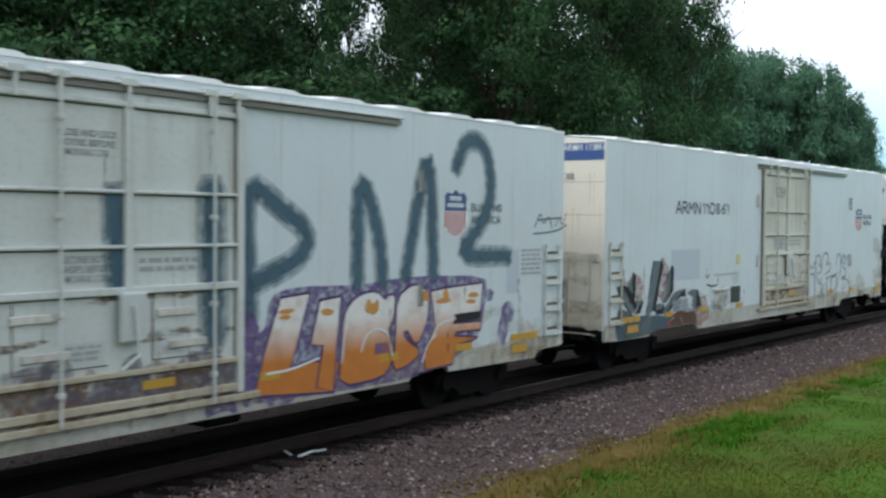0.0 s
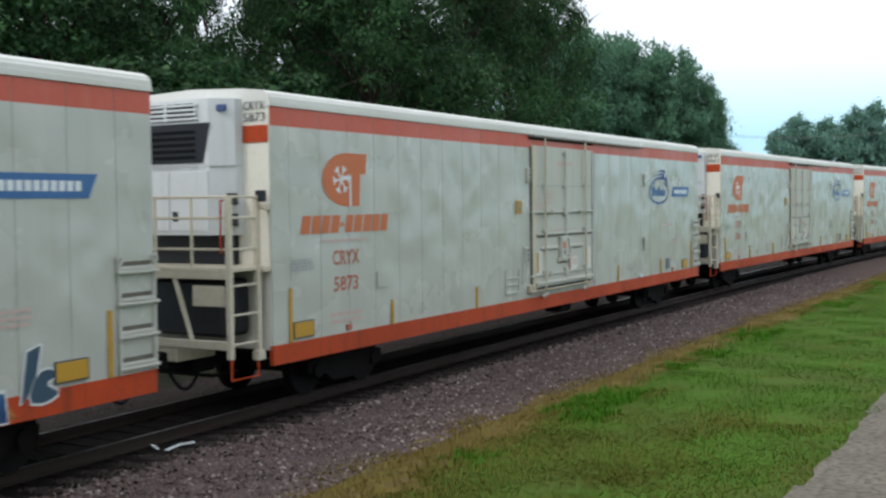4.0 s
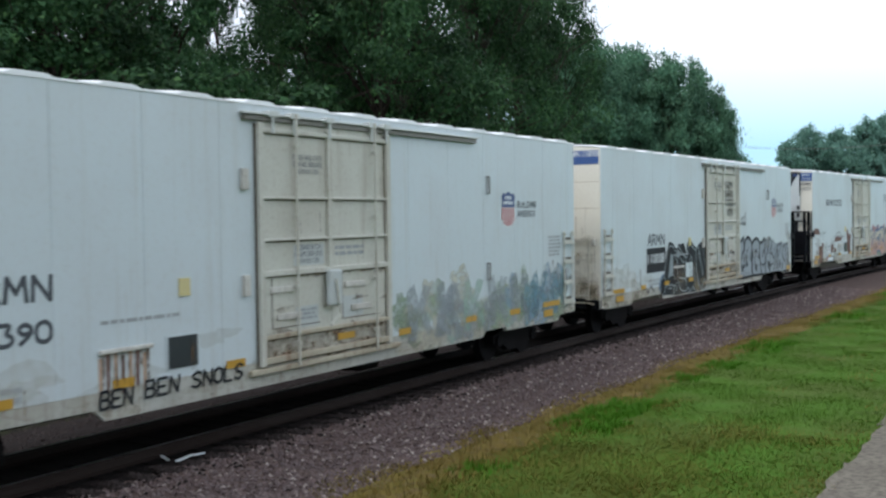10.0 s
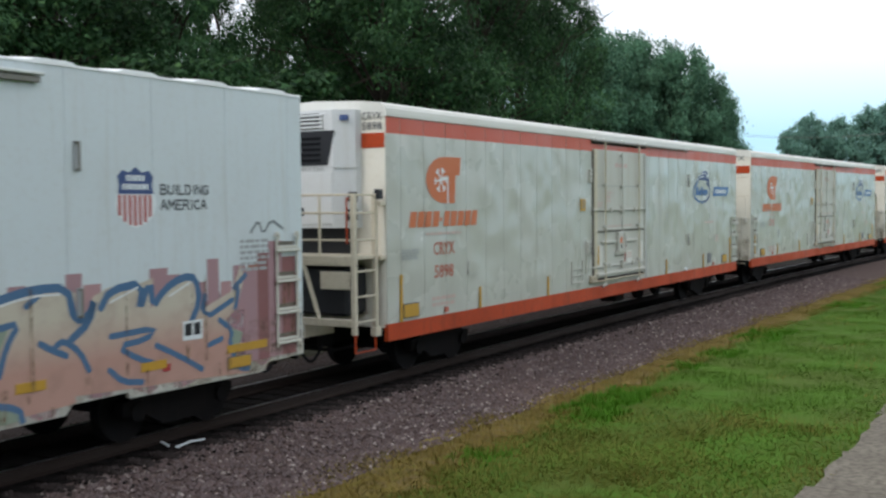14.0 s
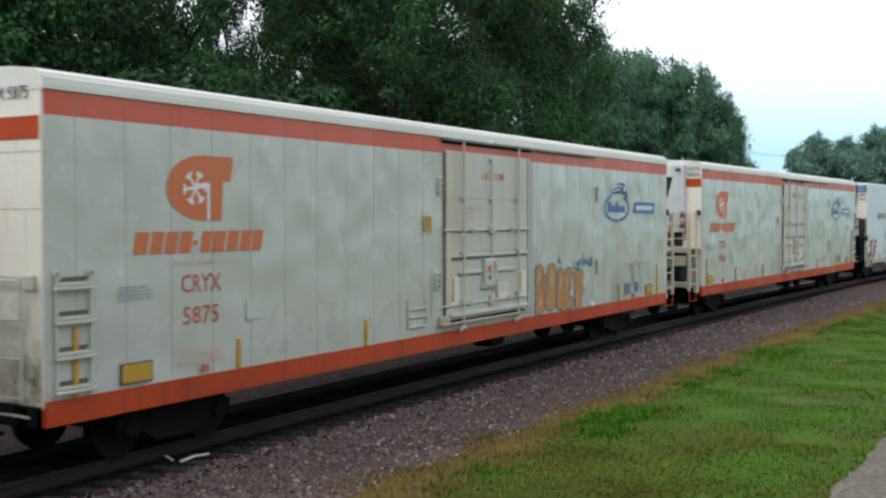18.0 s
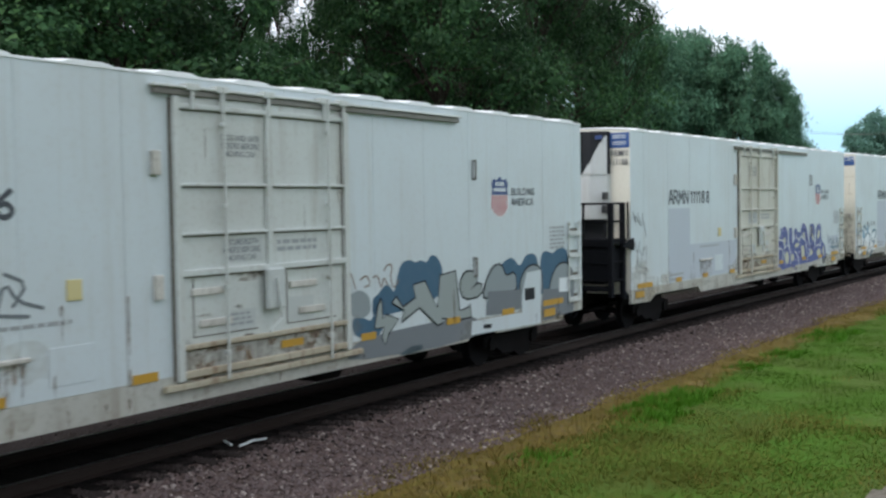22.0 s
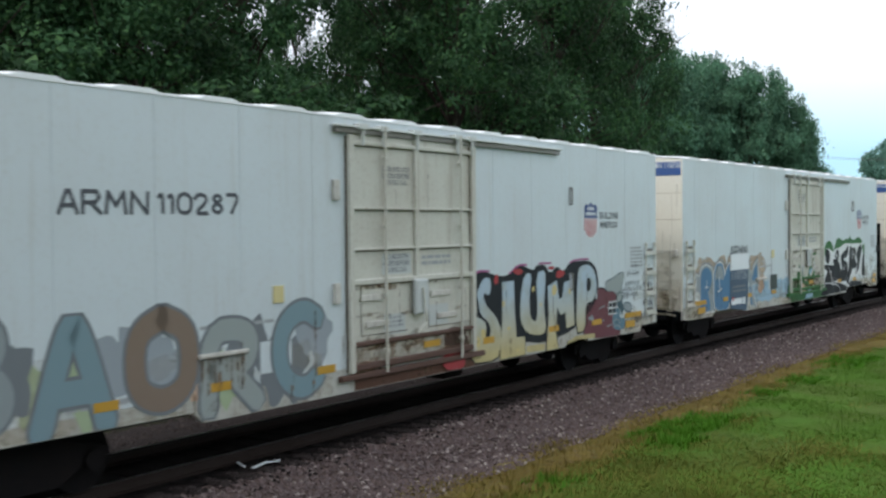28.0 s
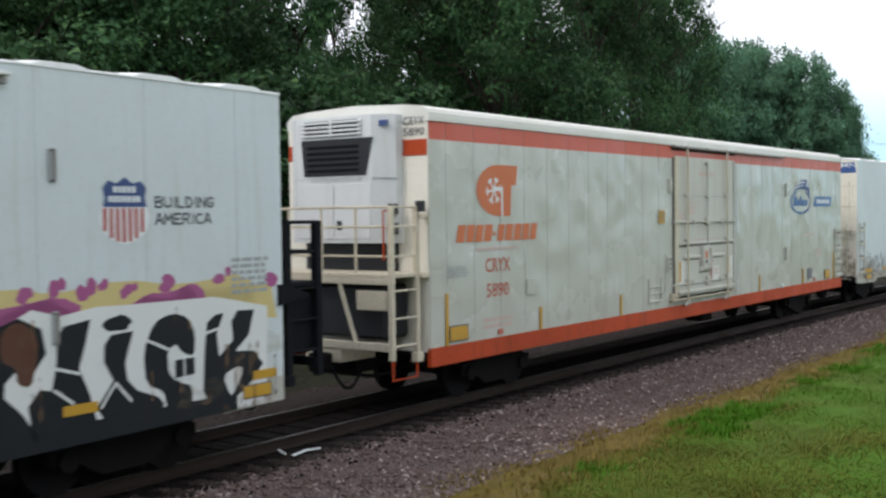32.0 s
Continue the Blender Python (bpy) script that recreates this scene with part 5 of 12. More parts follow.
    part("red_lever", bars(0.018, [(X(11.60), y - 0.06, 2.36), (X(11.58), y - 0.06, 1.66)]), SHIELD_RED, gear)
    for u in (9.80, 12.80):
        slab_box("sticker_panel", door, ROOF_C, X(u) - 0.06, X(u) + 0.34, y - 0.004, y, 1.62, 2.18, 0)
        slab_box("amber_strip", door, YELLOW, X(u), X(u) + 0.09, y - 0.009, y, 1.68, 2.16, 0)
    slab_box("door_label", door, ROOF_C, X(11.84), X(12.24), y - 0.005, y, 1.64, 1.97, 0)
    for k in range(3):
        slab_box("label_bar", door, FAINT_RED, X(11.88), X(12.20), y - 0.007, y, 1.89 - 0.06 * k, 1.92 - 0.06 * k, 0)
    part("cross_rod", bars(0.018, [(X(9.34), y - 0.04, 1.62), (X(13.12), y - 0.04, 1.62)]), DOOR_C, door)
    # Grey strip painted as the lower rod's shadow.
    slab_box("rod_shade", door, GREY_MARK, X(9.78), X(13.16), y - 0.003, y, 1.57, 1.588, 0)
    for u in (10.5, 12.2):
        slab_box("rod_bracket", door, DOOR_C, X(u), X(u) + 0.06, y - 0.07, y, 1.57, 1.68, 0.010)
    slab_box("centre_lug", door, DOOR_C, X(11.36), X(11.54), y - 0.08, y, 1.52, 1.74, 0.02)
    slab_box("lower_bar", door, DOOR_C, X(9.66), X(13.1), y - 0.08, y, 1.38, 1.46, 0.014)
    slab_box("lower_track", door, DOOR_RUST, X(9.32), X(13.08), y - 0.10, -W - 0.02, 1.245, 1.285, 0.010)
    slab_box("sill_gap", door, STEEL, X(9.62), X(13.04), y - 0.03, -W - 0.02, 1.29, 1.325, 0)
    slab_box("door_foot", door, DOOR_RUST, X(9.33), X(9.58), y - 0.05, -W - 0.02, 1.22, 1.42, 0.02)
    slab_box("door_track", car, TRACK_GREY, X(9.45), X(17.08), -W - 0.12, -W - 0.02, 4.85, 4.905, 0.012)
    slab_box("track_gap", car, STEEL, X(9.50), X(13.40), -W - 0.05, -W - 0.02, 4.80, 4.846, 0)
    for u in (9.5, 10.17, 11.43, 12.63, 13.3, 17.0):
        slab_box("track_bracket", car, ROOF_C, X(u), X(u + 0.16), -W - 0.135, -W - 0.02, 4.895, 4.935, 0.006)
    for u, z in ((9.29, 3.79), (9.17, 1.96)):
        block = slab_box("hinge_block", car, DOOR_C, X(u), X(u + 0.13), -W - 0.10, -W - 0.02, z, z + 0.34, 0.012)
        for k in range(3):
            slab_box("block_slot", block, SEAM_SHADE, X(u) + 0.05, X(u) + 0.135, -W - 0.105, -W - 0.03, z + 0.03 + 0.105 * k, z + 0.10 + 0.105 * k, 0)
    part("drop_rod", bars(0.018, [(X(9.13), -W - 0.05, 2.36), (X(9.08), -W - 0.08, 2.28), (X(9.05), -W - 0.06, 1.48)]), DOOR_C, car)
    card = slab_box("card_board", car, YELLOW, X(8.78), X(9.08), -W - 0.045, -W - 0.03, 3.08, 3.38, 0.004)
    for k in range(4):
        slab_box("card_bar", card, NOTICE, X(8.83) + 0.03 * (k % 2), X(9.04) - 0.02 * (k % 2), -W - 0.048, -W - 0.04, 3.31 - 0.055 * k, 3.335 - 0.055 * k, 0)
    # grab irons, panels, strips
    for z in (3.77, 1.92):
        part("grab_iron", bars(0.024, [(X(17.24), -W, z), (X(17.24), -W - 0.10, z), (X(17.24), -W - 0.10, z + 0.33), (X(17.24), -W, z + 0.33)]), DOOR_C, car)
        slab_box("grab_slot", car, DARK_MARK, X(17.27), X(17.33), -W - 0.034, -W - 0.02, z - 0.02, z + 0.35, 0)
    for u, z0, z1 in ((0.44, 1.12, 2.0), (3.50, 1.12, 1.56), (6.85, 1.12, 1.56), (15.2, 1.12, 1.56), (18.84, 1.12, 1.56), (L - 0.87, 1.12, 2.0)):
        slab_box("amber_strip", car, YELLOW, X(u) - 0.035, X(u) + 0.035, -W - 0.052, -W - 0.03, z0, z1, 0)
    for u in (0.52 + o, L - 1.80 + o * 0):
        slab_box("plate_frame", car, DARK_MARK, X(u) - 0.02, X(u + 0.52) + 0.02, -W - 0.050, -W - 0.03, 1.165, 1.445, 0)
        slab_box("yellow_plate", car, YELLOW, X(u), X(u + 0.52), -W - 0.056, -W - 0.04, 1.185, 1.425, 0.003)
    slab_box("dark_plate", car, NOTICE, X(19.32), X(19.66), -W - 0.055, -W - 0.03, 1.24, 1.56, 0.003)
    slab_box("red_plate", car, RED_MARK, X(19.85), X(19.97), -W - 0.055, -W - 0.03, 1.14, 1.24, 0)
    slab_box("red_plate", car, RED_MARK, X(2.02 + o), X(2.16 + o), -W - 0.055, -W - 0.03, 1.16, 1.26, 0)
    slab_box("card_frame", car, WHITE_C, X(3.0 + o), X(3.35 + o), -W - 0.050, -W - 0.03, 1.82, 2.12, 0.003)
    slab_box("sill_light", car, PALE, X(16.9), X(17.05), -W - 0.09, -W - 0.03, 1.11, 1.20, 0.02)
    frame_ = slab_box("low_bracket", car, DOOR_C, X(8.20), X(8.90), -W - 0.06, -W - 0.03, 1.29, 1.33, 0.006)
    for z in (1.47, 1.62):
        slab_box("bracket_ledge", frame_, DOOR_C, X(8.25), X(8.88), -W - 0.055, -W - 0.03, z, z + 0.03, 0.006)
        # Painted shade line beneath the ledge.
        slab_box("bracket_shade", frame_, SEAM_SHADE, X(8.25), X(8.88), -W - 0.034, -W - 0.03, z - 0.014, z - 0.002, 0)
    for u in (8.20, 8.86):
        slab_box("bracket_post", frame_, DOOR_C, X(u), X(u + 0.035), -W - 0.055, -W - 0.03, 1.33, 1.84, 0.006)
    xm, dm = (X(L), 1) if flip else (X(0), -1)
    xp, dp = (X(0), -1) if flip else (X(L), 1)
    cooling_unit(car, xm, dm, False)
    platform(car, xm, dm, PLAT, True)
    plain_end(car, xp, dp, CREAM)
    ladder_on_side(car, *((X(0.14), X(0.68)) if flip else (X(L - 0.70), X(L - 0.04))), 1.12, 2.62, DOOR_C, (1.20, 1.62, 2.06, 2.48))
    if flip:
        slab_box("end_stripe", car, ORANGE, X(0) - 0.012, X(0), -1.57, 1.57, 4.31, 4.59, 0)
    else:
        slab_box("end_stripe", car, ORANGE, X(0) - 0.012, X(0), -1.57, -1.07, 4.34, 4.61, 0)
        slab_box("end_stripe", car, ORANGE, X(0) - 0.012, X(0), 1.21, 1.57, 4.34, 4.61, 0)
    finish_under(car, L, 2.75)
    return car

# end of cars


# ---- the train ----
TYPES = "rARRRRrArRPPRrrAArAARA"      # r, A: white cars, machine end first or last; R, P: ivory and orange cars, likewise
GAPS = {"A": (0.91, 1.89), "r": (1.89, 0.91), "R": (1.69, 0.97), "P": (0.97, 1.69)}
LABELS = {"r": "white refrigerator car with black platform and cooling unit", "A": "white refrigerator car with a blue end band",
          "R": "ivory refrigerator car with orange stripe and sill", "P": "ivory refrigerator car with an orange end stripe"}
masters = {"A": white_reefer(True), "r": white_reefer(False), "R": ivory_reefer(False), "P": ivory_reefer(True)}
CARS, STARTS = [], []
at = 0.0
used = set()
for i, k in enumerate(TYPES):
    if i:
        at += (L_A if TYPES[i - 1] in "Ar" else L_C) + GAPS[TYPES[i - 1]][1] + GAPS[k][0]
    c = masters[k] if k not in used else copy_thing(masters[k], Matrix())
    used.add(k)
    CARS.append(tagged(c, LABELS[k], "railway car", group="cars of the passing freight train"))
    STARTS.append(at)


# ---- lettering, emblems and spray paint on the cars ----
def text_mesh(txt, fat=None):
    cu = bpy.data.curves.new("lettering", "FONT")
    cu.body, cu.resolution_u, cu.offset = txt, 2, fat if fat else 0.002 if "M" in txt else 0.012
    ob = bpy.data.objects.new("lettering", cu)
    scene.collection.objects.link(ob)
    me = bpy.data.meshes.new_from_object(ob)
    bpy.data.objects.remove(ob)
    co = np.array([v.co[:] for v in me.vertices])
    return me, co.min(0), co.max(0)


def letters(car, txt, u, z, w, h, mat, name="lettering", lean=0.0, lift=0.0, bold=0.0):
    """Words on the near side: left end at u metres from the front end, foot at z, w wide and h high."""
    me, lo, hi = text_mesh(txt)
    sx, sz = w / (hi[0] - lo[0]), h / (hi[1] - lo[1])
    half = car["half"]
    for v in me.vertices:
        x, y = (v.co.x - lo[0]) * sx, (v.co.y - lo[1]) * sz
        v.co = (u - half + x + lean * y, -W - car["skin"] - 0.003 - lift, z + y)
    me.materials.append(mat)
    ob = new(name, me)
    ob.parent = car
    return ob


def end_letters(car, txt, y, z, w, h, mat, name="end_lettering", out=0.016):
    """Words on the front end wall, from y towards the near side."""
    me, lo, hi = text_mesh(txt, 0.004)
    sx, sz = w / (hi[0] - lo[0]), h / (hi[1] - lo[1])
    for v in me.vertices:
        v.co = (-car["half"] - out, y - (v.co.x - lo[0]) * sx, z + (v.co.y - lo[1]) * sz)
    me.materials.append(mat)
    ob = new(name, me)
    ob.parent = car
    return ob


def low_edge(car, u):
    """The lower edge of the side at u."""
    if car["skin"] > 0.025:
        return 0.81
    pts = SILL_EDGE[bool(car["flip"])]
    return 0.01 + float(np.interp(u, [p[0] for p in pts], [p[1] for p in pts]))


def flat(car, name, polys, mat, layer=0, label="", step=0.00015, deep=0.0):
    """Painted shapes on the near side; each polygon in (u, z). A few large shapes become parts of their own."""
    if 1 < len(polys) <= 10 and name in ("sprayed_cloud", "white_patch", "grey_overpaint", "brown_block", "white_panel"):
        return [flat(car, name, [p], mat, layer, label, step, deep + step * k) for k, p in enumerate(polys)][0]
    bm = bmesh.new()
    half, y = car["half"], -W - car["skin"] - 0.0025 - 0.0012 * layer - deep
    for k, p in enumerate(polys):
        vs = [bm.verts.new((min(max(a, 0.01), 2 * half - 0.01) - half, y - step * k, max(b, low_edge(car, a)))) for a, b in p]
        f = bm.faces.new(vs)
        f.normal_update()
        if f.normal.y > 0:
            f.normal_flip()
    bmesh.ops.triangulate(bm, faces=bm.faces)
    return part(name, bm, mat, car, label)


def rect(u, z, w, h, lean=0.0):
    return [(u, z), (u + w, z), (u + w + lean * h, z + h), (u + lean * h, z + h)]


def blob(u, z, ru, rz, seed, n=26, rough=0.22, square=1.0):
    r = random.Random(seed)
    ph = [r.uniform(0, 6.28) for _ in range(4)]
    out = []
    for i in range(n):
        a = i * math.tau / n
        k = 1 + rough * (0.5 * math.sin(2 * a + ph[0]) + 0.35 * math.sin(3 * a + ph[1]) + 0.35 * math.sin(5 * a + ph[2]) + 0.25 * math.sin(8 * a + ph[3]))
        out.append((u + ru * k * math.copysign(abs(math.cos(a)) ** square, math.cos(a)), z + rz * k * math.copysign(abs(math.sin(a)) ** square, math.sin(a))))
    return out


def rounded(pts, times_=2):
    for _ in range(times_):
        q = [pts[0]]
        for a, b in zip(pts, pts[1:]):
            q += [(a[0] * 0.75 + b[0] * 0.25, a[1] * 0.75 + b[1] * 0.25), (a[0] * 0.25 + b[0] * 0.75, a[1] * 0.25 + b[1] * 0.75)]
        pts = q + [pts[-1]]
    return pts


def ribbon(bm, pts, w, y, half, cap=0.35, car=None):
    """A painted stroke as one strip."""
    n = len(pts)
    rows = []
    for i in range(n):
        a, b = pts[max(0, i - 1)], pts[min(n - 1, i + 1)]
        dx, dz = b[0] - a[0], b[1] - a[1]
        d = math.hypot(dx, dz) or 1
        rows.append((pts[i], (-dz / d * w / 2, dx / d * w / 2), (dx / d, dz / d)))
    ext = []
    (p, nrm, d) = rows[0]
    ext.append(((p[0] - d[0] * w * cap, p[1] - d[1] * w * cap), (nrm[0] * 0.6, nrm[1] * 0.6)))
    ext += [(p, nrm) for p, nrm, _ in rows]
    (p, nrm, d) = rows[-1]
    ext.append(((p[0] + d[0] * w * cap, p[1] + d[1] * w * cap), (nrm[0] * 0.6, nrm[1] * 0.6)))
    vs = [(bm.verts.new((p[0] + q[0] - half, y, max(low_edge(car, p[0] + q[0]), p[1] + q[1]))), bm.verts.new((p[0] - q[0] - half, y, max(low_edge(car, p[0] - q[0]), p[1] - q[1])))) for p, q in ext]
    for (a, b), (c, e) in zip(vs, vs[1:]):
        bm.faces.new((a, b, e, c))


def strokes(car, name, lines, w, mat, layer, round_=2, label="", deep=0.0):
    bm = bmesh.new()
    y = -W - car["skin"] - 0.0025 - 0.0012 * layer - deep
    for k, pts in enumerate(lines):
        ribbon(bm, rounded(pts, round_), w, y - 0.00012 * k, car["half"], car=car)
    return part(name, bm, mat, car, label)


GLYPHS = {
    "A": [[(0, 0), (0.42, 1), (0.58, 1), (1, 0)], [(0.2, 0.35), (0.8, 0.35)]],
    "B": [[(0, 0), (0, 1), (0.7, 1), (0.9, 0.78), (0.7, 0.54), (0.1, 0.52)], [(0.1, 0.52), (0.8, 0.5), (1, 0.25), (0.8, 0), (0, 0)]],
    "C": [[(0.95, 0.85), (0.6, 1), (0.15, 0.85), (0, 0.5), (0.15, 0.15), (0.6, 0), (0.95, 0.15)]],
    "D": [[(0, 0), (0, 1), (0.6, 0.95), (1, 0.5), (0.6, 0.05), (0, 0)]],
    "E": [[(0.95, 1), (0, 1), (0, 0), (0.95, 0)], [(0, 0.5), (0.75, 0.5)]],
    "F": [[(0.95, 1), (0, 1), (0, 0)], [(0, 0.5), (0.75, 0.5)]],
    "G": [[(0.95, 0.85), (0.6, 1), (0.1, 0.8), (0, 0.4), (0.3, 0), (0.9, 0.1), (0.95, 0.45), (0.55, 0.45)]],
    "H": [[(0, 0), (0, 1)], [(1, 0), (1, 1)], [(0, 0.5), (1, 0.5)]],
    "I": [[(0.5, 0), (0.5, 1)]],
    "K": [[(0, 0), (0, 1)], [(0.95, 1), (0.1, 0.45), (1, 0)]],
    "L": [[(0, 1), (0, 0), (0.9, 0)]],
    "M": [[(0, 0), (0.1, 1), (0.5, 0.35), (0.9, 1), (1, 0)]],
    "N": [[(0, 0), (0.05, 1), (0.95, 0), (1, 1)]],
    "O": [[(0.5, 1), (0.08, 0.85), (0, 0.5), (0.08, 0.15), (0.5, 0), (0.92, 0.15), (1, 0.5), (0.92, 0.85), (0.5, 1)]],
    "P": [[(0, 0), (0, 1), (0.75, 1), (0.95, 0.72), (0.75, 0.45), (0, 0.42)]],
    "R": [[(0, 0), (0, 1), (0.75, 1), (0.9, 0.75), (0.7, 0.5), (0.1, 0.48)], [(0.4, 0.5), (1, 0)]],
    "S": [[(0.95, 0.88), (0.5, 1), (0.05, 0.8), (0.25, 0.55), (0.8, 0.42), (0.95, 0.2), (0.5, 0), (0, 0.12)]],
    "T": [[(0, 1), (1, 1)], [(0.5, 1), (0.5, 0)]],
    "U": [[(0, 1), (0.05, 0.15), (0.5, 0), (0.95, 0.15), (1, 1)]],
    "V": [[(0, 1), (0.45, 0), (0.55, 0), (1, 1)]],
    "W": [[(0, 1), (0.2, 0), (0.5, 0.6), (0.8, 0), (1, 1)]],
    "X": [[(0, 1), (1, 0)], [(1, 1), (0, 0)]],
    "J": [[(0.3, 1), (0.9, 1), (0.8, 0.2), (0.45, 0), (0, 0.2)]],
    "Y": [[(0, 1), (0.5, 0.5), (1, 1)], [(0.5, 0.5), (0.45, 0)]],
    "Z": [[(0, 1), (1, 1), (0, 0), (1, 0)]],
    "0": [[(0.5, 1), (0.1, 0.88), (0, 0.5), (0.1, 0.12), (0.5, 0), (0.9, 0.12), (1, 0.5), (0.9, 0.88), (0.5, 1)]],
    "1": [[(0.0, 0.78), (0.6, 1), (0.6, 0)]],
    "3": [[(0.05, 1), (0.9, 1), (0.45, 0.58), (0.9, 0.45), (0.95, 0.2), (0.6, 0), (0.05, 0.05)]],
    "4": [[(0.75, 0), (0.75, 1), (0, 0.28), (1, 0.28)]],
    "5": [[(0.9, 1), (0.15, 1), (0.1, 0.55), (0.6, 0.62), (0.95, 0.35), (0.6, 0), (0.05, 0.05)]],
    "6": [[(0.85, 1), (0.2, 0.6), (0.02, 0.3), (0.45, 0), (0.95, 0.25), (0.6, 0.58), (0.1, 0.42)]],
    "7": [[(0, 1), (1, 1), (0.35, 0)]],
    "8": [[(0.5, 0.55), (0.12, 0.78), (0.5, 1), (0.88, 0.78), (0.5, 0.55), (0.05, 0.28), (0.5, 0), (0.95, 0.28), (0.5, 0.55)]],
    "9": [[(0.15, 0), (0.8, 0.4), (0.98, 0.7), (0.55, 1), (0.05, 0.75), (0.4, 0.42), (0.9, 0.58)]],
    "2": [[(0, 0.72), (0.3, 1), (0.85, 0.9), (0.9, 0.6), (0, 0), (1, 0.02)]],
}


def graffiti(car, word, u0, u1, z0, z1, fill, line, w=0.22, edge=0.07, lean=0.0, seed=0, halo=None, back=None, layer=2, wild=0.05, gap=0.3, deep=0.0, label=""):
    """A sprayed word: a cloud behind, dark outlines, filled letters over them."""
    r = random.Random(seed)
    n = len(word)
    cell = (u1 - u0) / n
    lw = max(0.1, cell - w - gap * w)
    if back:
        polys = []
        for i in range(n + 1):
            polys.append(blob(u0 + (u1 - u0) * i / n, (z0 + z1) / 2 + r.uniform(-0.08, 0.15), cell * 0.75, (z1 - z0) * r.uniform(0.48, 0.62), seed + i))
        flat(car, "sprayed_cloud", polys, back, layer - 2, deep=deep)
    outl = bmesh.new()
    yb = -W - car["skin"] - 0.0025 - deep
    half = car["half"]
    k = 0
    for i, ch in enumerate(word):
        if ch == " ":
            continue
        cu = u0 + cell * i + w / 2 + r.uniform(-0.3, 0.3) * wild
        dz0, dz1 = r.uniform(-1, 1) * wild, r.uniform(-1, 1) * wild
        bm = bmesh.new()
        for s in GLYPHS[ch]:
            pts = [(cu + lw * a + lean * b * (z1 - z0), z0 + w / 2 + dz0 + (z1 - z0 - w + dz1) * b) for a, b in s]
            pts = rounded(pts, 2)
            if halo:
                ribbon(outl, pts, w + 2 * edge + 0.10, yb - 0.0012 * (layer - 1) - 0.00008 * k, half, car=car)
                for f in list(outl.faces)[-(len(pts) + 1):]:
                    f.material_index = 1
            ribbon(outl, pts, w + 2 * edge, yb - 0.0012 * layer - 0.00008 * k, half, car=car)
            ribbon(bm, pts, w, yb - 0.0012 * (layer + 2) - 0.00008 * k, half, car=car)
            k += 1
        part("sprayed_letter", bm, fill[i % len(fill)] if isinstance(fill, list) else fill, car)
    part("sprayed_outline", outl, [line, halo or line], car, label)


def slab_poly(a, b, w, ext):
    """A square-ended bar from a to b, as a polygon."""
    dx, dz = b[0] - a[0], b[1] - a[1]
    d = math.hypot(dx, dz) or 1
    dx, dz = dx / d, dz / d
    a, b = (a[0] - dx * ext, a[1] - dz * ext), (b[0] + dx * ext, b[1] + dz * ext)
    nx, nz = -dz * w / 2, dx * w / 2
    return [(a[0] - nx, a[1] - nz), (b[0] - nx, b[1] - nz), (b[0] + nx, b[1] + nz), (a[0] + nx, a[1] + nz)]


def tag_word(car, word, u, z, w, h, thick, mat, layer=2, lean=0.0, deep=0.0, name="thin_tag", round_=0, label=""):
    """A word in single strokes."""
    size = [0.55 if ch in "1I" else 1.12 if ch in "MW" else 1.0 for ch in word]
    cell, at, small = w / sum(size), u, []
    for ch, k in zip(word, size):
        at += cell * k
        if ch == " ":
            continue
        polys = []
        for st in GLYPHS[ch]:
            pts = [(at - cell * k + cell * k * (0.84 if round_ else 0.78) * a + lean * h * b, z + h * b) for a, b in st]
            if round_:
                pts = rounded(pts, round_)
            for a, b in zip(pts, pts[1:]):
                polys.append(slab_poly(a, b, thick, thick * (0.08 if round_ else 0.30)))
        if name == "slogan":
            small += polys
        else:
            flat(car, name, polys, mat, layer, label, step=0.000006, deep=deep)
    if small:
        tagged(flat(car, name, small, mat, layer, label, step=0.000003, deep=deep), kind="stuff")


def mist_mat(name, col, most, lo=0.25, hi=0.6):
    """Thin sprayed paint that lets the wall show through."""
    m, n, l, b = node_mat(name)
    v = coords(n, l)
    f = times(n, l, noise_fac(n, l, v, 7.0, 6, lo, hi, 0.7), most)
    l.new(mixed(n, l, noise_fac(n, l, v, 2.0, 3), col, tuple(0.85 * q for q in col)), b.inputs["Base Color"])
    b.inputs["Roughness"].default_value = 0.7
    tr = n.new("ShaderNodeBsdfTransparent")
    mx = n.new("ShaderNodeMixShader")
    l.new(f, mx.inputs[0])
    l.new(tr.outputs[0], mx.inputs[1])
    l.new(b.outputs[0], mx.inputs[2])
    l.new(mx.outputs[0], n["Material Output"].inputs[0])
    return m


def soft_strokes(car, lines, w, core, mist, layer, label="", deep=0.0):
    """A wide spray-can line with a misty edge."""
    for k, ln in enumerate(lines):
        strokes(car, "spray_mist", [ln], w * 1.9, mist, layer, 2, deep=deep + 0.0002 * k)
        strokes(car, "spray_mist", [ln], w * 1.35, mist, layer + 1, 2, deep=deep + 0.0002 * k)
        strokes(car, "scrawl", [ln], w * 0.85, core, layer + 2, 2, label, deep=deep + 0.0002 * k)


def closed_curve(pts, k):
    """A closed outline with its corners cut k times."""
    for _ in range(k):
        pts = [(a[0] * f + b[0] * (1 - f), a[1] * f + b[1] * (1 - f)) for a, b in zip(pts, pts[1:] + pts[:1]) for f in (0.78, 0.22)]
    return pts


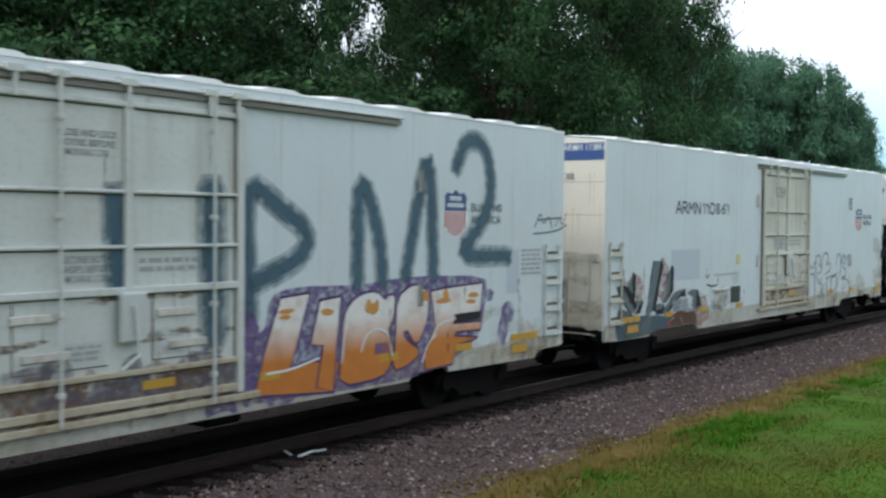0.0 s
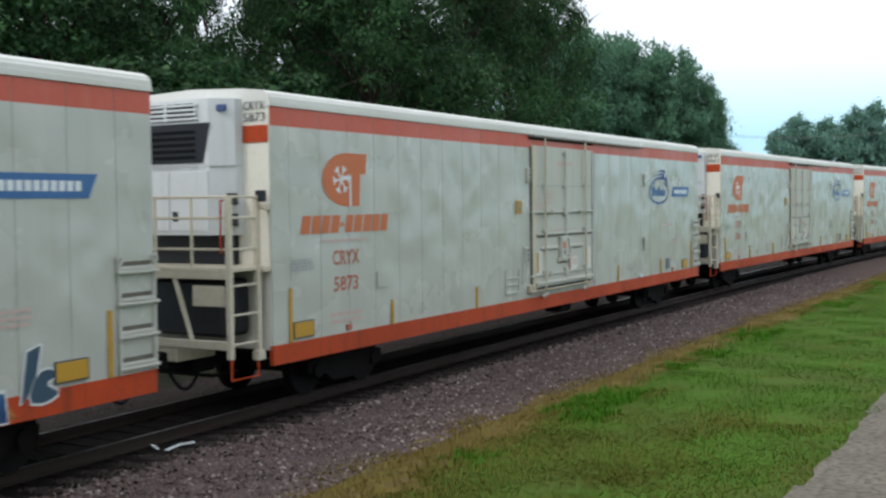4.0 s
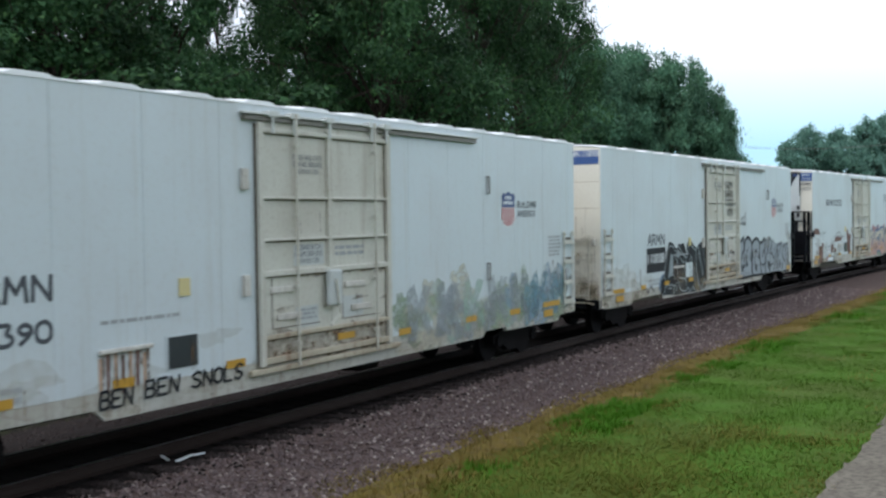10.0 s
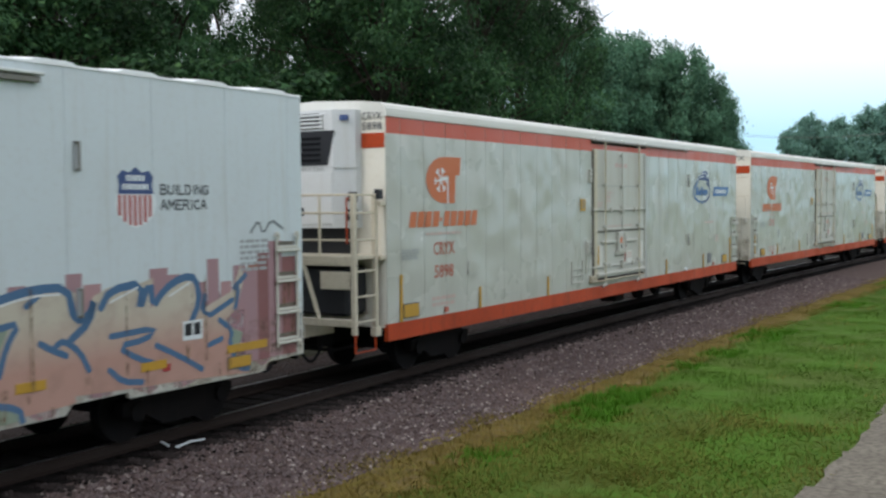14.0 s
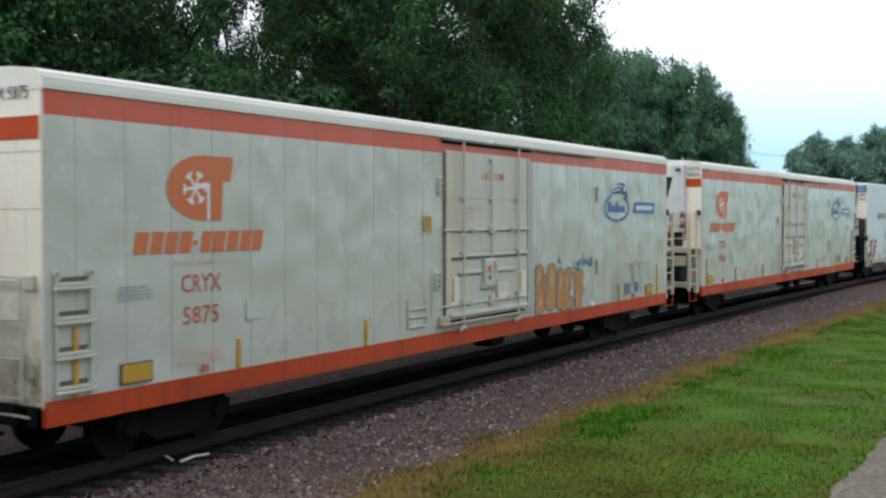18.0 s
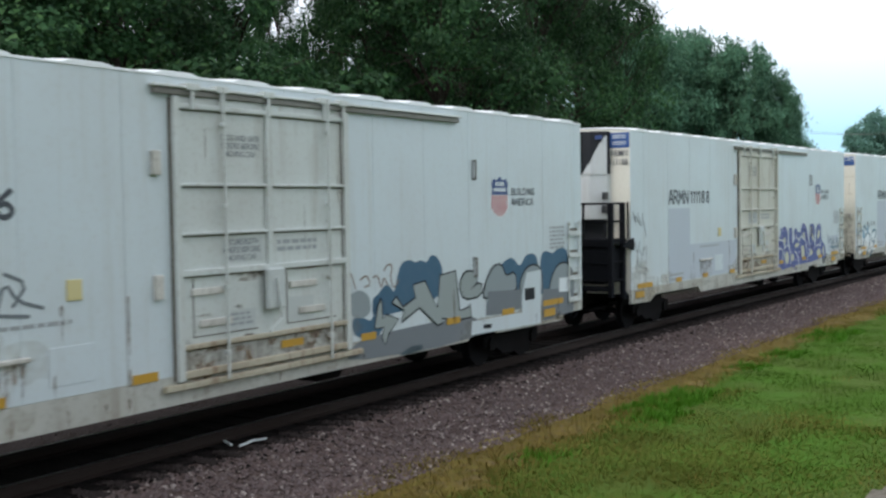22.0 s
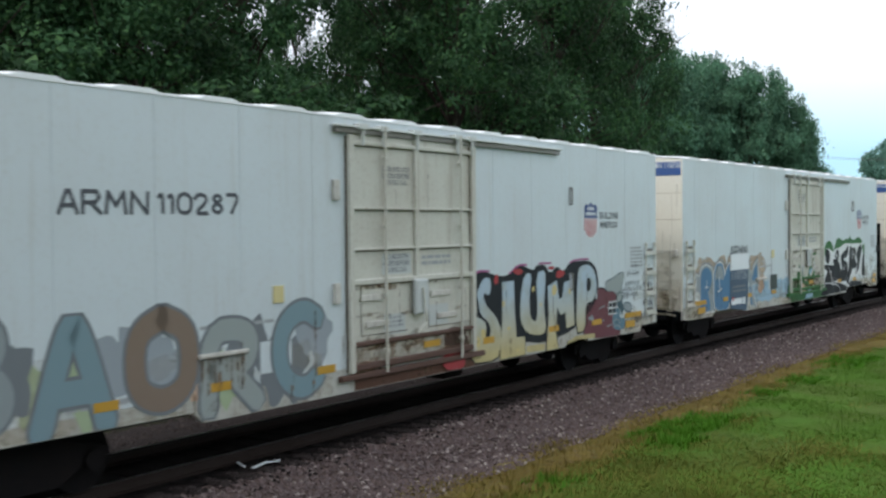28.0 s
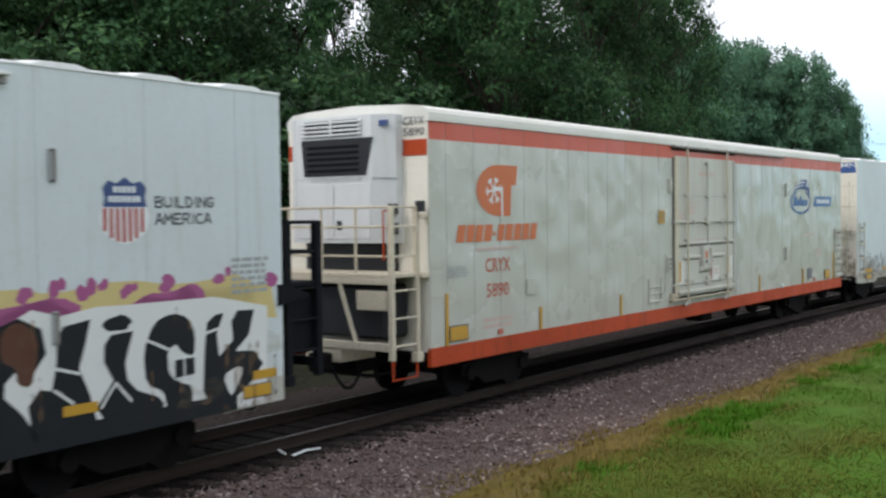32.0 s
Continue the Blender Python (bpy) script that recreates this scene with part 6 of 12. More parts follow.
def daub(car, name, pts, mat, layer, smooth_=1, edge=None, wide=0.05, label="", deep=0.0):
    """One painted shape, with a sprayed line round it where it has one."""
    pts = closed_curve(pts, smooth_)
    if edge:
        strokes(car, "sprayed_outline", [pts + pts[:2]], wide * 2, edge, layer - 1, 0, deep=deep)
    flat(car, name, [pts], mat, layer, label, deep=deep)


def lines(car, name, paths, w, mat, layer, round_=1, label="", deep=0.0):
    """Single sprayed strokes, each a part of its own."""
    for k, p in enumerate(paths):
        strokes(car, name, [p], w, mat, layer, round_, label, deep=deep + 0.00015 * k)


def dots(car, name, spots, mat, layer, deep=0.0):
    """Small uneven spots of paint, each (u, z, half width, half height)."""
    for k, (u, z, a, b) in enumerate(spots):
        flat(car, name, [blob(u, z, a, b, round(u * 97 + z * 31), 14, 0.18)], mat, layer, deep=deep + 0.00003 * k)


def two_tone(name, low, high, z0, z1):
    """Sprayed paint that fades from one colour to another with height."""
    m, n, l, b = node_mat(name)
    tc = n.new("ShaderNodeTexCoord")
    sp = n.new("ShaderNodeSeparateXYZ")
    l.new(tc.outputs["Object"], sp.inputs[0])
    r = n.new("ShaderNodeMapRange")
    r.inputs[1].default_value, r.inputs[2].default_value = z0, z1
    l.new(sp.outputs[2], r.inputs[0])
    v = coords(n, l)
    c = mixed(n, l, r.outputs[0], low, high)
    c = mixed(n, l, times(n, l, noise_fac(n, l, v, 3.5, 4, 0.45, 0.7), 0.35), c, tuple(0.6 * q for q in low))
    l.new(c, b.inputs["Base Color"])
    b.inputs["Roughness"].default_value = 0.5
    return m


def spray(name, col, amt=0.3):
    return paint("spray_" + name, col, tuple(0.6 * q + 0.12 for q in col), amt, 0.55, streaks=False, grain=5, spec=0.2)


SP_BLACK, SP_NAVY, SP_TEAL = spray("black", (0.015, 0.0165, 0.020), 0.08), spray("blue_grey", (0.045, 0.085, 0.125)), spray("teal", (0.10, 0.19, 0.24))
SP_WHITE, SP_SILVER, SP_GREY = spray("white", (0.68, 0.70, 0.70)), spray("silver", (0.30, 0.34, 0.37)), spray("grey", (0.17, 0.19, 0.205))
SP_PINK, SP_PURPLE, SP_MAG = spray("pink", (0.55, 0.36, 0.34)), spray("purple", (0.19, 0.15, 0.33)), spray("magenta", (0.36, 0.10, 0.24))
SP_YELLOW, SP_GREEN, SP_LIME = spray("yellow", (0.58, 0.48, 0.22)), spray("green", (0.035, 0.135, 0.042)), spray("pale_green", (0.36, 0.44, 0.28))
SP_ORANGE, SP_SKY = spray("orange", (0.55, 0.26, 0.07)), spray("sky_blue", (0.28, 0.42, 0.52))
SP_BLUEGREY = spray("slate_blue", (0.055, 0.125, 0.195))
SP_BROWN, SP_RED, SP_PEACH, SP_CREAM = spray("brown", (0.10, 0.055, 0.042)), spray("red", (0.36, 0.045, 0.05)), spray("peach", (0.52, 0.36, 0.26)), spray("cream", (0.55, 0.55, 0.42))
FADE_OR = two_tone("spray_orange_fade", (0.52, 0.17, 0.02), (0.72, 0.70, 0.68), 1.35, 1.85)
FADE_BLUE = two_tone("spray_blue_fade", (0.010, 0.045, 0.16), (0.06, 0.30, 0.50), 0.9, 2.0)
FADE_ICE = two_tone("spray_ice_fade", (0.20, 0.36, 0.47), (0.56, 0.60, 0.62), 0.9, 1.7)
FADE_PINK = two_tone("spray_pink_fade", (0.46, 0.265, 0.215), (0.52, 0.47, 0.38), 1.35, 1.95)
FADE_SLUMP = two_tone("spray_yellow_fade", (0.50, 0.42, 0.20), (0.38, 0.48, 0.56), 0.9, 2.0)

SP_STEEL, SP_INK = spray("steel_grey", (0.125, 0.155, 0.168)), spray("ink", (0.011, 0.014, 0.018), 0.05)
SP_TEALD, FOG_TEAL = spray("dark_teal", (0.055, 0.095, 0.115)), mist_mat("grey_teal_mist", (0.17, 0.22, 0.24), 0.9, 0.25, 0.55)
TAN_MIST = mist_mat("tan_mist", (0.50, 0.38, 0.26), 0.8, 0.25, 0.6)
SP_DBROWN = spray("dark_brown", (0.095, 0.042, 0.026))
DOOR_MIST = mist_mat("grey_purple_mist", (0.16, 0.14, 0.19), 0.6)
SP_TEALL = spray("pale_teal", (0.19, 0.285, 0.32))
SP_STONE, SP_MUD, SP_SAGE = spray("stone_grey", (0.26, 0.30, 0.31)), spray("mud", (0.22, 0.165, 0.125)), spray("sage", (0.25, 0.31, 0.24))
SP_ROSE = spray("dusty_rose", (0.42, 0.25, 0.26))
SP_CLAY = spray("clay_red", (0.33, 0.155, 0.115))
SP_PEACHP = spray("pale_peach", (0.58, 0.42, 0.34))
SP_SLATEB = spray("steel_blue", (0.07, 0.15, 0.27))
SP_MAROON = spray("dark_purple", (0.07, 0.035, 0.11))
SP_STEELB, SP_STEELN = spray("steel_blue_letter", (0.075, 0.185, 0.31)), spray("dark_steel_blue", (0.065, 0.105, 0.155))
SP_MAUVE, SP_CLAYD = spray("dull_mauve", (0.36, 0.22, 0.24)), spray("brown_rose", (0.24, 0.105, 0.105))
SP_VIOLET_L = spray("pale_violet", (0.24, 0.25, 0.44))
SP_VIOLET, SP_VIOLET_D = spray("violet_blue", (0.10, 0.128, 0.30)), spray("dark_violet", (0.06, 0.06, 0.18))
SCRAWL, SCRAWL_MIST = mist_mat("blue_grey_spray", (0.055, 0.12, 0.165), 0.93, 0.15, 0.45), mist_mat("blue_grey_mist", (0.09, 0.17, 0.22), 0.45)
PURPLE_MIST, ORANGE_MIST, PINK_MIST = mist_mat("purple_mist", (0.15, 0.10, 0.27), 0.85, 0.3, 0.6), mist_mat("orange_mist", (0.60, 0.24, 0.06), 0.8, 0.3, 0.65), mist_mat("pink_mist", (0.46, 0.25, 0.28), 0.6)
SLATE_MIST = mist_mat("slate_mist", (0.05, 0.065, 0.075), 0.9, 0.25, 0.55)

for c, k in zip(CARS, TYPES):
    c["half"] = (L_A if k in "Ar" else L_C) / 2
    c["flip"] = int(k in "AP")
    c["skin"] = 0.021 if k in "Ar" else 0.030


def emblem(car, u, z):
    """Shield with a blue head over red and white stripes, plain bars for its words."""
    pts = [(-0.27, 0.25), (-0.20, 0.33), (-0.10, 0.30), (0, 0.37), (0.10, 0.30), (0.20, 0.33), (0.27, 0.25)]
    low = [(0.27, 0.08), (0.31, -0.08), (0.26, -0.24), (0.14, -0.33), (0, -0.38), (-0.14, -0.33), (-0.26, -0.24), (-0.31, -0.08), (-0.27, 0.08)]
    pts, low = [(a * 1.22, b * 1.08) for a, b in pts], [(a * 1.22, b * 1.08) for a, b in low]
    sh = flat(car, "shield", [[(u + a, z + b) for a, b in low]], PALE, 1, "railway shield emblem, blue head, red stripes")
    flat(car, "shield_head", [[(u + a, z + b) for a, b in pts + [(0.30, 0.15), (0.33, 0.04), (-0.33, 0.04), (-0.30, 0.15)]]], BLUE_N, 2)
    for i in range(7):
        a = -0.325 + i * 0.0925
        c = 0.40 * math.sqrt(max(0.02, 1 - ((a + 0.037) / 0.378) ** 2))
        flat(car, "stripe", [[(u + a, z + 0.03), (u + a + 0.056, z + 0.03), (u + a + 0.056, z - c + 0.02), (u + a, z - c + 0.02)]], SHIELD_RED, 2)
    for k in range(5):
        flat(car, "emblem_bar", [rect(u - 0.17 + 0.07 * k, z + 0.215, 0.05, 0.075)], PALE, 3)
    for k in range(7):
        flat(car, "emblem_bar", [rect(u - 0.24 + 0.07 * k, z + 0.10, 0.05, 0.075)], PALE, 3)


def small_print(car, u, z, w, rows, h, mat, seed=1, deep=0.0):
    """Writing too small to read: rows of short bars."""
    r = random.Random(seed)
    polys = []
    for i in range(rows):
        x = 0.0
        while x < w - 0.05:
            b = r.uniform(0.06, 0.22)
            polys.append(rect(u + x, z - i * h * 1.7, min(b, w - x), h))
            x += b + 0.035
    return tagged(flat(car, "small_print", polys, mat, 1, deep=deep), kind="stuff")


def white_marks(i, number, low=False, shade=DARK_MARK, split=False):
    """What every white car carries, with its own number."""
    c, flip = CARS[i], TYPES[i] == "A"
    o = 0.97 if flip else 0.0
    if low:
        tag_word(c, "ARMN", 2.44 + o, 2.37, 1.46, 0.29, 0.062, shade, 1, name="lettering")
        if number and not split:
            tag_word(c, number, 2.44 + o, 1.86, 1.42, 0.25, 0.058, shade, 1, name="lettering", round_=1)
    else:
        tall = i in (13, 14, 15)
        zb, hh, tk = (3.21, 0.33, 0.068) if tall else (3.51, 0.26, 0.055)
        tag_word(c, "ARMN", 2.39 + o, zb + 0.02, (1.34 if not split else 1.27) * 1.06, hh, tk, shade, 1, name="lettering")
        if number:
            tag_word(c, number, (4.86 if flip else 3.90) + (0.18 if split else 0), zb + 0.02, 1.66 if flip else 1.52, hh, tk, shade, 1, name="lettering", round_=1)
    emblem(c, 16.42 + o, 3.44)
    tag_word(c, "BUILDING", 16.89 + o, 3.48, 1.0, 0.125, 0.026, DARK_MARK, 1, name="slogan")
    tag_word(c, "AMERICA", 16.89 + o, 3.27, 0.95, 0.125, 0.026, DARK_MARK, 1, name="slogan")
    small_print(c, 18.55 + o * 0.6, 2.75, 0.7, 6, 0.05, GREY_MARK, i)
    small_print(c, 4.6 + o, 1.98, 1.5, 1, 0.05, GREY_MARK, i + 3)
    small_print(c, 2.45 + o, 1.30, 0.95, 2, 0.07, GREY_MARK, i + 5)
    # notices on the door
    for k, (txt, u, z, w) in enumerate((("CLOSE AND LOCK", 8.62, 4.24, 0.80), ("DOORS BEFORE", 8.64, 4.13, 0.76), ("MOVING CAR", 8.72, 4.02, 0.60), ("SECURE BOTH", 8.66, 2.80, 0.68), ("HASPS BEFORE", 8.64, 2.69, 0.74), ("MOVING CAR", 8.72, 2.58, 0.58))):
        letters(c, txt, u + o, z, w, 0.085, NOTICE, "door_notice", lift=0.036)
    flat(c, "door_label", [rect(8.62 + o, 2.55, 0.82, 0.34)], LABEL, 0, deep=0.033)
    small_print(c, 9.75 + o, 2.78, 0.9, 2, 0.06, GREY_MARK, i + 8, deep=0.036)
    flat(c, "door_label", [rect(8.66 + o, 1.56, 0.60, 0.34)], LABEL, 0, deep=0.033)
    flat(c, "door_label", [rect(9.95 + o, 1.62, 0.62, 0.36)], LABEL, 0, deep=0.033)
    small_print(c, 8.70 + o, 1.82, 0.5, 3, 0.04, GREY_MARK, i + 9, deep=0.038)
    if flip:
        end_letters(c, "ARMN " + number, -0.56, 4.815, 0.99, 0.15, PALE, out=0.022)
        end_letters(c, "EXCESS HEIGHT CAR", 0.72, 4.20, 1.55, 0.15, DARK_MARK, out=0.013)
        bm = bmesh.new()
        for k, (a, b) in enumerate(((0.62, 1.1), (0.4, 0.7), (0.38, 0.6), (0.5, 0.85), (0.36, 0.6), (0.28, 0.4))):
            add_box(bm, -c["half"] - 0.013, -c["half"], -0.1 - b * 0.4, -0.1 + b * 0.4, 3.84 - k * 0.06, 3.862 - k * 0.06)
        part("small_print", bm, GREY_MARK, c)
    else:
        end_letters(c, "ARMN", -1.07, 4.42, 0.46, 0.16, DARK_MARK, out=0.020)
        if number:
            end_letters(c, number, -1.07, 4.20, 0.46, 0.16, DARK_MARK, out=0.020)
        bm = bmesh.new()
        for z in (4.92, 4.87, 4.76, 4.71):
            add_box(bm, -c["half"] - 0.017, -c["half"] - 0.01, -1.48, -1.12, z, z + 0.02)
        part("small_print", bm, PALE, c)


def ivory_marks(i, number):
    """What every ivory car carries: orange emblem, bars for the firm's name, blue oval and banner."""
    c, flip = CARS[i], TYPES[i] == "P"
    o = 0.68 if flip else 0.0
    P = lambda pts: [(1.37 + o + a, 3.31 + b) for a, b in pts]
    arc = [(0.70 - 0.70 * math.sin(a), 0.46 + 0.46 * math.cos(a)) for a in np.linspace(0, math.pi, 13)]
    flat(c, "orange_emblem", [P([(0.78, 0.92)] + arc + [(0.80, 0.0), (0.80, 0.52), (0.86, 0.58), (0.86, 0.92)]),
                              P([(0.86, 0.92), (1.36, 0.92), (1.30, 0.56), (1.14, 0.56), (1.10, 0.0), (0.86, 0.0)])], ORANGE_MARK, 1, "orange rounded emblem with a white snow star")
    star = []
    for a in range(3):
        t = a * math.pi / 3 + 0.1
        star.append([(1.37 + o + 0.55 - 0.24 * math.cos(t), 3.77 - 0.24 * math.sin(t)), (1.37 + o + 0.55 + 0.24 * math.cos(t), 3.77 + 0.24 * math.sin(t))])
        for e in (-1, 1):
            cx, cz = 1.37 + o + 0.55 + e * 0.17 * math.cos(t), 3.77 + e * 0.17 * math.sin(t)
            for s in (0.9, -0.9):
                star.append([(cx, cz), (cx + e * 0.08 * math.cos(t + s), cz + e * 0.08 * math.sin(t + s))])
    strokes(c, "snow_star", star, 0.035, PALE, 3, 0)
    flat(c, "emblem_slit", [rect(1.37 + o + 0.80, 3.31, 0.05, 0.52), rect(1.37 + o + 0.58, 3.80, 0.27, 0.035)], PALE, 3)
    # slanted blocks in place of the firm's name
    x = 0.0
    for k, w in enumerate((0.27, 0.26, 0.25, 0.27, 0.12, 0.24, 0.27, 0.27, 0.26, 0.25)):
        h0, h1 = (0.10, 0.07) if k == 4 else (0.0, 0.30)
        flat(c, "name_block", [rect(0.74 + o + x, 2.86 + h0, w - 0.03, h1, 0.22)], ORANGE_MARK, 1)
        x += w + 0.02
    small_print(c, 1.35 + o, 2.70, 1.35, 1, 0.05, FAINT_RED, i)
    letters(c, "CRYX", 1.63 + o, 2.30, 0.82, 0.26, RED_MARK)
    if number:
        letters(c, number, 1.66 + o, 1.85, 0.74, 0.26, RED_MARK)
    small_print(c, 1.55 + o, 1.42, 0.95, 2, 0.07, FAINT_RED, i + 2)
    small_print(c, 0.48 + o, 2.42, 0.6, 4, 0.03, GREY_MARK, i + 4)
    town = {2: ("SANTIAGO", 11.0), 10: ("YUMA", 11.2), 12: ("SMITHTOWN", 11.0)}.get(i)
    if town:
        letters(c, town[0], town[1] - 0.1, 4.14, 1.28 if len(town[0]) > 4 else 0.8, 0.17, RED_MARK, lift=0.037)
    elif i != 11:
        small_print(c, 11.0, 4.22, 0.9, 1, 0.11, FAINT_RED, i + 6, deep=0.036)
    letters(c, "OPENING", 10.37, 3.50, 0.46, 0.075, FAINT_RED, lift=0.037)
    small_print(c, 10.37, 3.40, 0.36, 2, 0.06, FAINT_RED, i + 7, deep=0.036)
    small_print(c, 9.80, 3.25, 0.36, 2, 0.045, FAINT_RED, i + 1, deep=0.036)
    small_print(c, 10.40, 2.64, 1.85, 1, 0.035, FAINT_RED, i + 5, deep=0.036)
    # oval emblem with a train's nose, and a banner
    cu, cz, ru, rz = 18.70, 3.60, 0.86, 0.34
    el = lambda a0, a1, k=14: [(cu + ru * math.cos(a), cz + rz * math.sin(a)) for a in np.linspace(a0, a1, k)]
    strokes(c, "oval_ring", [el(-1.35, 1.0)], 0.075, BLUE_N, 1, 0)
    dash = [el(a, a + 0.19, 4) for a in np.linspace(2.1, 4.6, 9)]
    tagged(strokes(c, "oval_dash", dash, 0.085, BLUE_L, 1, 0), kind="stuff")
    flat(c, "train_nose", [[(17.98, 3.92), (18.45, 4.14), (18.85, 4.27), (19.15, 4.28), (19.28, 4.24), (19.45, 4.05), (19.52, 3.86), (19.44, 3.83), (19.30, 3.93), (18.95, 3.98), (18.45, 3.97)]], BLUE_N, 1, "blue train emblem over an oval")
    strokes(c, "nose_line", [[(18.05, 3.95), (18.5, 4.07), (18.95, 4.10)], [(18.3, 4.10), (18.7, 4.18), (19.05, 4.19)]], 0.03, PALE, 2, 1)
    flat(c, "nose_window", [[(19.18, 4.20), (19.28, 4.18), (19.38, 4.04), (19.20, 4.06)]], PALE, 2)
    polys, x = [], 18.05
    for k, (w, h) in enumerate(((0.26, 0.28), (0.20, 0.18), (0.08, 0.26), (0.08, 0.28), (0.22, 0.18), (0.22, 0.18))):
        flat(c, "oval_block", [rect(x, 3.48, w, h)], BLUE_L, 1)
        x += w + 0.035
    flat(c, "banner", [[(19.86, 3.46), (21.56, 3.46), (21.72, 3.77), (20.02, 3.77)]], BLUE_L, 1, "slanted blue banner")
    tagged(flat(c, "banner_print", [rect(20.15 + k * 0.132, 3.55, 0.10, 0.13) for k in range(10)], PALE, 2), kind="stuff")
    small_print(c, 20.1, 2.1, 0.5, 3, 0.05, FAINT_RED, i + 9)
    flat(c, "faded_bar", [rect(18.97, 2.57, 1.0, 0.05)], FAINT_RED, 1)
    if flip:
        end_letters(c, "CRYX" + (" " + number if number else ""), -0.44, 4.80, 0.92, 0.16, DARK_MARK, out=0.020)
        end_letters(c, "EXCESS HEIGHT CAR", 0.75, 4.97, 1.2, 0.08, GREY_MARK, out=0.020)
    else:
        end_letters(c, "CRYX", -1.10, 4.85, 0.43, 0.14, DARK_MARK, out=0.020)
        if number:
            end_letters(c, number, -1.10, 4.67, 0.43, 0.14, DARK_MARK, out=0.020)
        end_letters(c, "EXCESS HEIGHT CAR", 0.62, 3.93, 1.15, 0.07, GREY_MARK, out=0.44)


for i, num, kw in ((0, "", {}), (1, "110861", {}), (6, "110390", dict(low=True)), (7, "110008", dict(low=True, split=True)), (8, "110553", {}), (13, "111446", {}), (14, "111188", {}),
                   (15, "110204", {}), (16, "110428", dict(split=True)), (17, "110287", {}), (18, "110726", dict(low=True, split=True)), (19, "110142", dict(split=True)), (21, "", {})):
    white_marks(i, num, **kw)
for i, num in ((2, "5859"), (3, "5873"), (4, "5861"), (5, "5863"), (9, "5898"), (10, ""), (11, "5875"), (12, "5856"), (20, "5890")):
    ivory_marks(i, num)

# the first car: blue-grey scrawl and an orange word
c = CARS[0]
c["skin"] = 0.021
soft_strokes(c, [[(9.38, 3.6), (9.45, 2.5)]], 0.22, SCRAWL, SCRAWL_MIST, 1, deep=0.036)
soft_strokes(c, [[(10.9, 3.7), (10.95, 1.8)]], 0.28, SCRAWL, SCRAWL_MIST, 1, deep=0.036)
soft_strokes(c, [[(11.62, 2.0), (11.50, 3.9), (12.17, 3.5), (12.84, 3.1), (12.6, 2.75), (11.65, 2.45)], [(13.86, 2.35), (13.86, 4.15), (14.36, 3.2), (14.46, 2.35)],
                 [(15.05, 2.45), (15.35, 3.6), (15.66, 4.6), (15.80, 2.4)], [(16.42, 4.2), (16.70, 4.72), (17.35, 4.66), (17.56, 3.8), (17.2, 3.2), (16.40, 2.72), (18.1, 2.68)]], 0.21, SCRAWL, SCRAWL_MIST, 1, "blue-grey sprayed scrawl")
for k, (u, z, a, b) in enumerate(((11.5, 1.75, 0.28, 0.5), (11.45, 1.2, 0.36, 0.4), (12.1, 0.95, 0.6, 0.16), (11.2, 1.0, 0.3, 0.25))):
    flat(c, "sprayed_cloud", [blob(u, z, a, b, 40 + k, rough=0.5)], PURPLE_MIST, 4)
daub(c, "sprayed_halo", [(11.99, 2.27), (12.45, 2.38), (13.93, 2.34), (15.2, 2.43), (17.38, 2.36), (17.38, 2.02), (17.18, 1.24), (15.68, 0.79), (13.43, 0.78), (11.67, 0.85), (11.46, 1.26), (11.38, 1.72), (11.9, 1.76)], PURPLE_MIST, 2, 1, label="purple sprayed haze round the letters")
daub(c, "sprayed_letter", [(12.21, 2.22), (12.78, 2.26), (12.55, 1.62), (12.39, 1.24), (12.77, 1.28), (13.43, 1.23), (13.33, 0.81), (11.72, 0.94), (11.92, 1.54)], FADE_OR, 6, 0, edge=SP_MAROON, wide=0.04, label="orange and white sprayed letter with a purple edge")
daub(c, "sprayed_letter", [(13.02, 2.14), (13.46, 2.18), (13.42, 1.88), (13.3, 0.81), (12.96, 0.91), (13.1, 1.5), (12.83, 1.54)], FADE_OR, 8, 0, edge=SP_MAROON, wide=0.04)
daub(c, "sprayed_letter", [(13.55, 1.88), (13.7, 2.08), (13.94, 2.19), (14.31, 2.22), (14.54, 2.06), (14.59, 2.14), (14.77, 2.14), (14.73, 1.8), (14.57, 1.59), (14.73, 1.34), (14.66, 1.05), (14.44, 0.89), (13.46, 0.86), (13.5, 1.38)], FADE_OR, 6, 1, edge=SP_MAROON, wide=0.04)
daub(c, "sprayed_letter", [(14.82, 2.11), (15.28, 2.3), (15.63, 2.16), (15.64, 1.74), (15.43, 1.38), (15.29, 1.34), (15.09, 1.59), (14.96, 1.53), (15.1, 1.37), (15.46, 1.2), (15.16, 1.03), (14.72, 0.95), (14.8, 1.44)], FADE_OR, 8, 1, edge=SP_MAROON, wide=0.04)
daub(c, "sprayed_letter", [(15.74, 2.15), (16.31, 2.19), (17.25, 2.22), (17.17, 1.71), (16.41, 1.66), (16.35, 1.57), (17.21, 1.55), (17.18, 1.43), (16.45, 1.45), (16.39, 1.36), (17.11, 1.28), (16.52, 1.23), (16.33, 0.91), (15.59, 0.89), (15.55, 1.17), (15.86, 1.57)], FADE_OR, 6, 0, edge=SP_MAROON, wide=0.04)
daub(c, "letter_gap", [(14.27, 1.43), (14.57, 1.42), (14.63, 1.26), (14.26, 1.26)], PURPLE_MIST, 11, 0)
daub(c, "letter_gap", [(16.41, 1.74), (17.21, 1.75), (17.19, 1.61), (16.4, 1.59)], SP_BLACK, 11, 0)
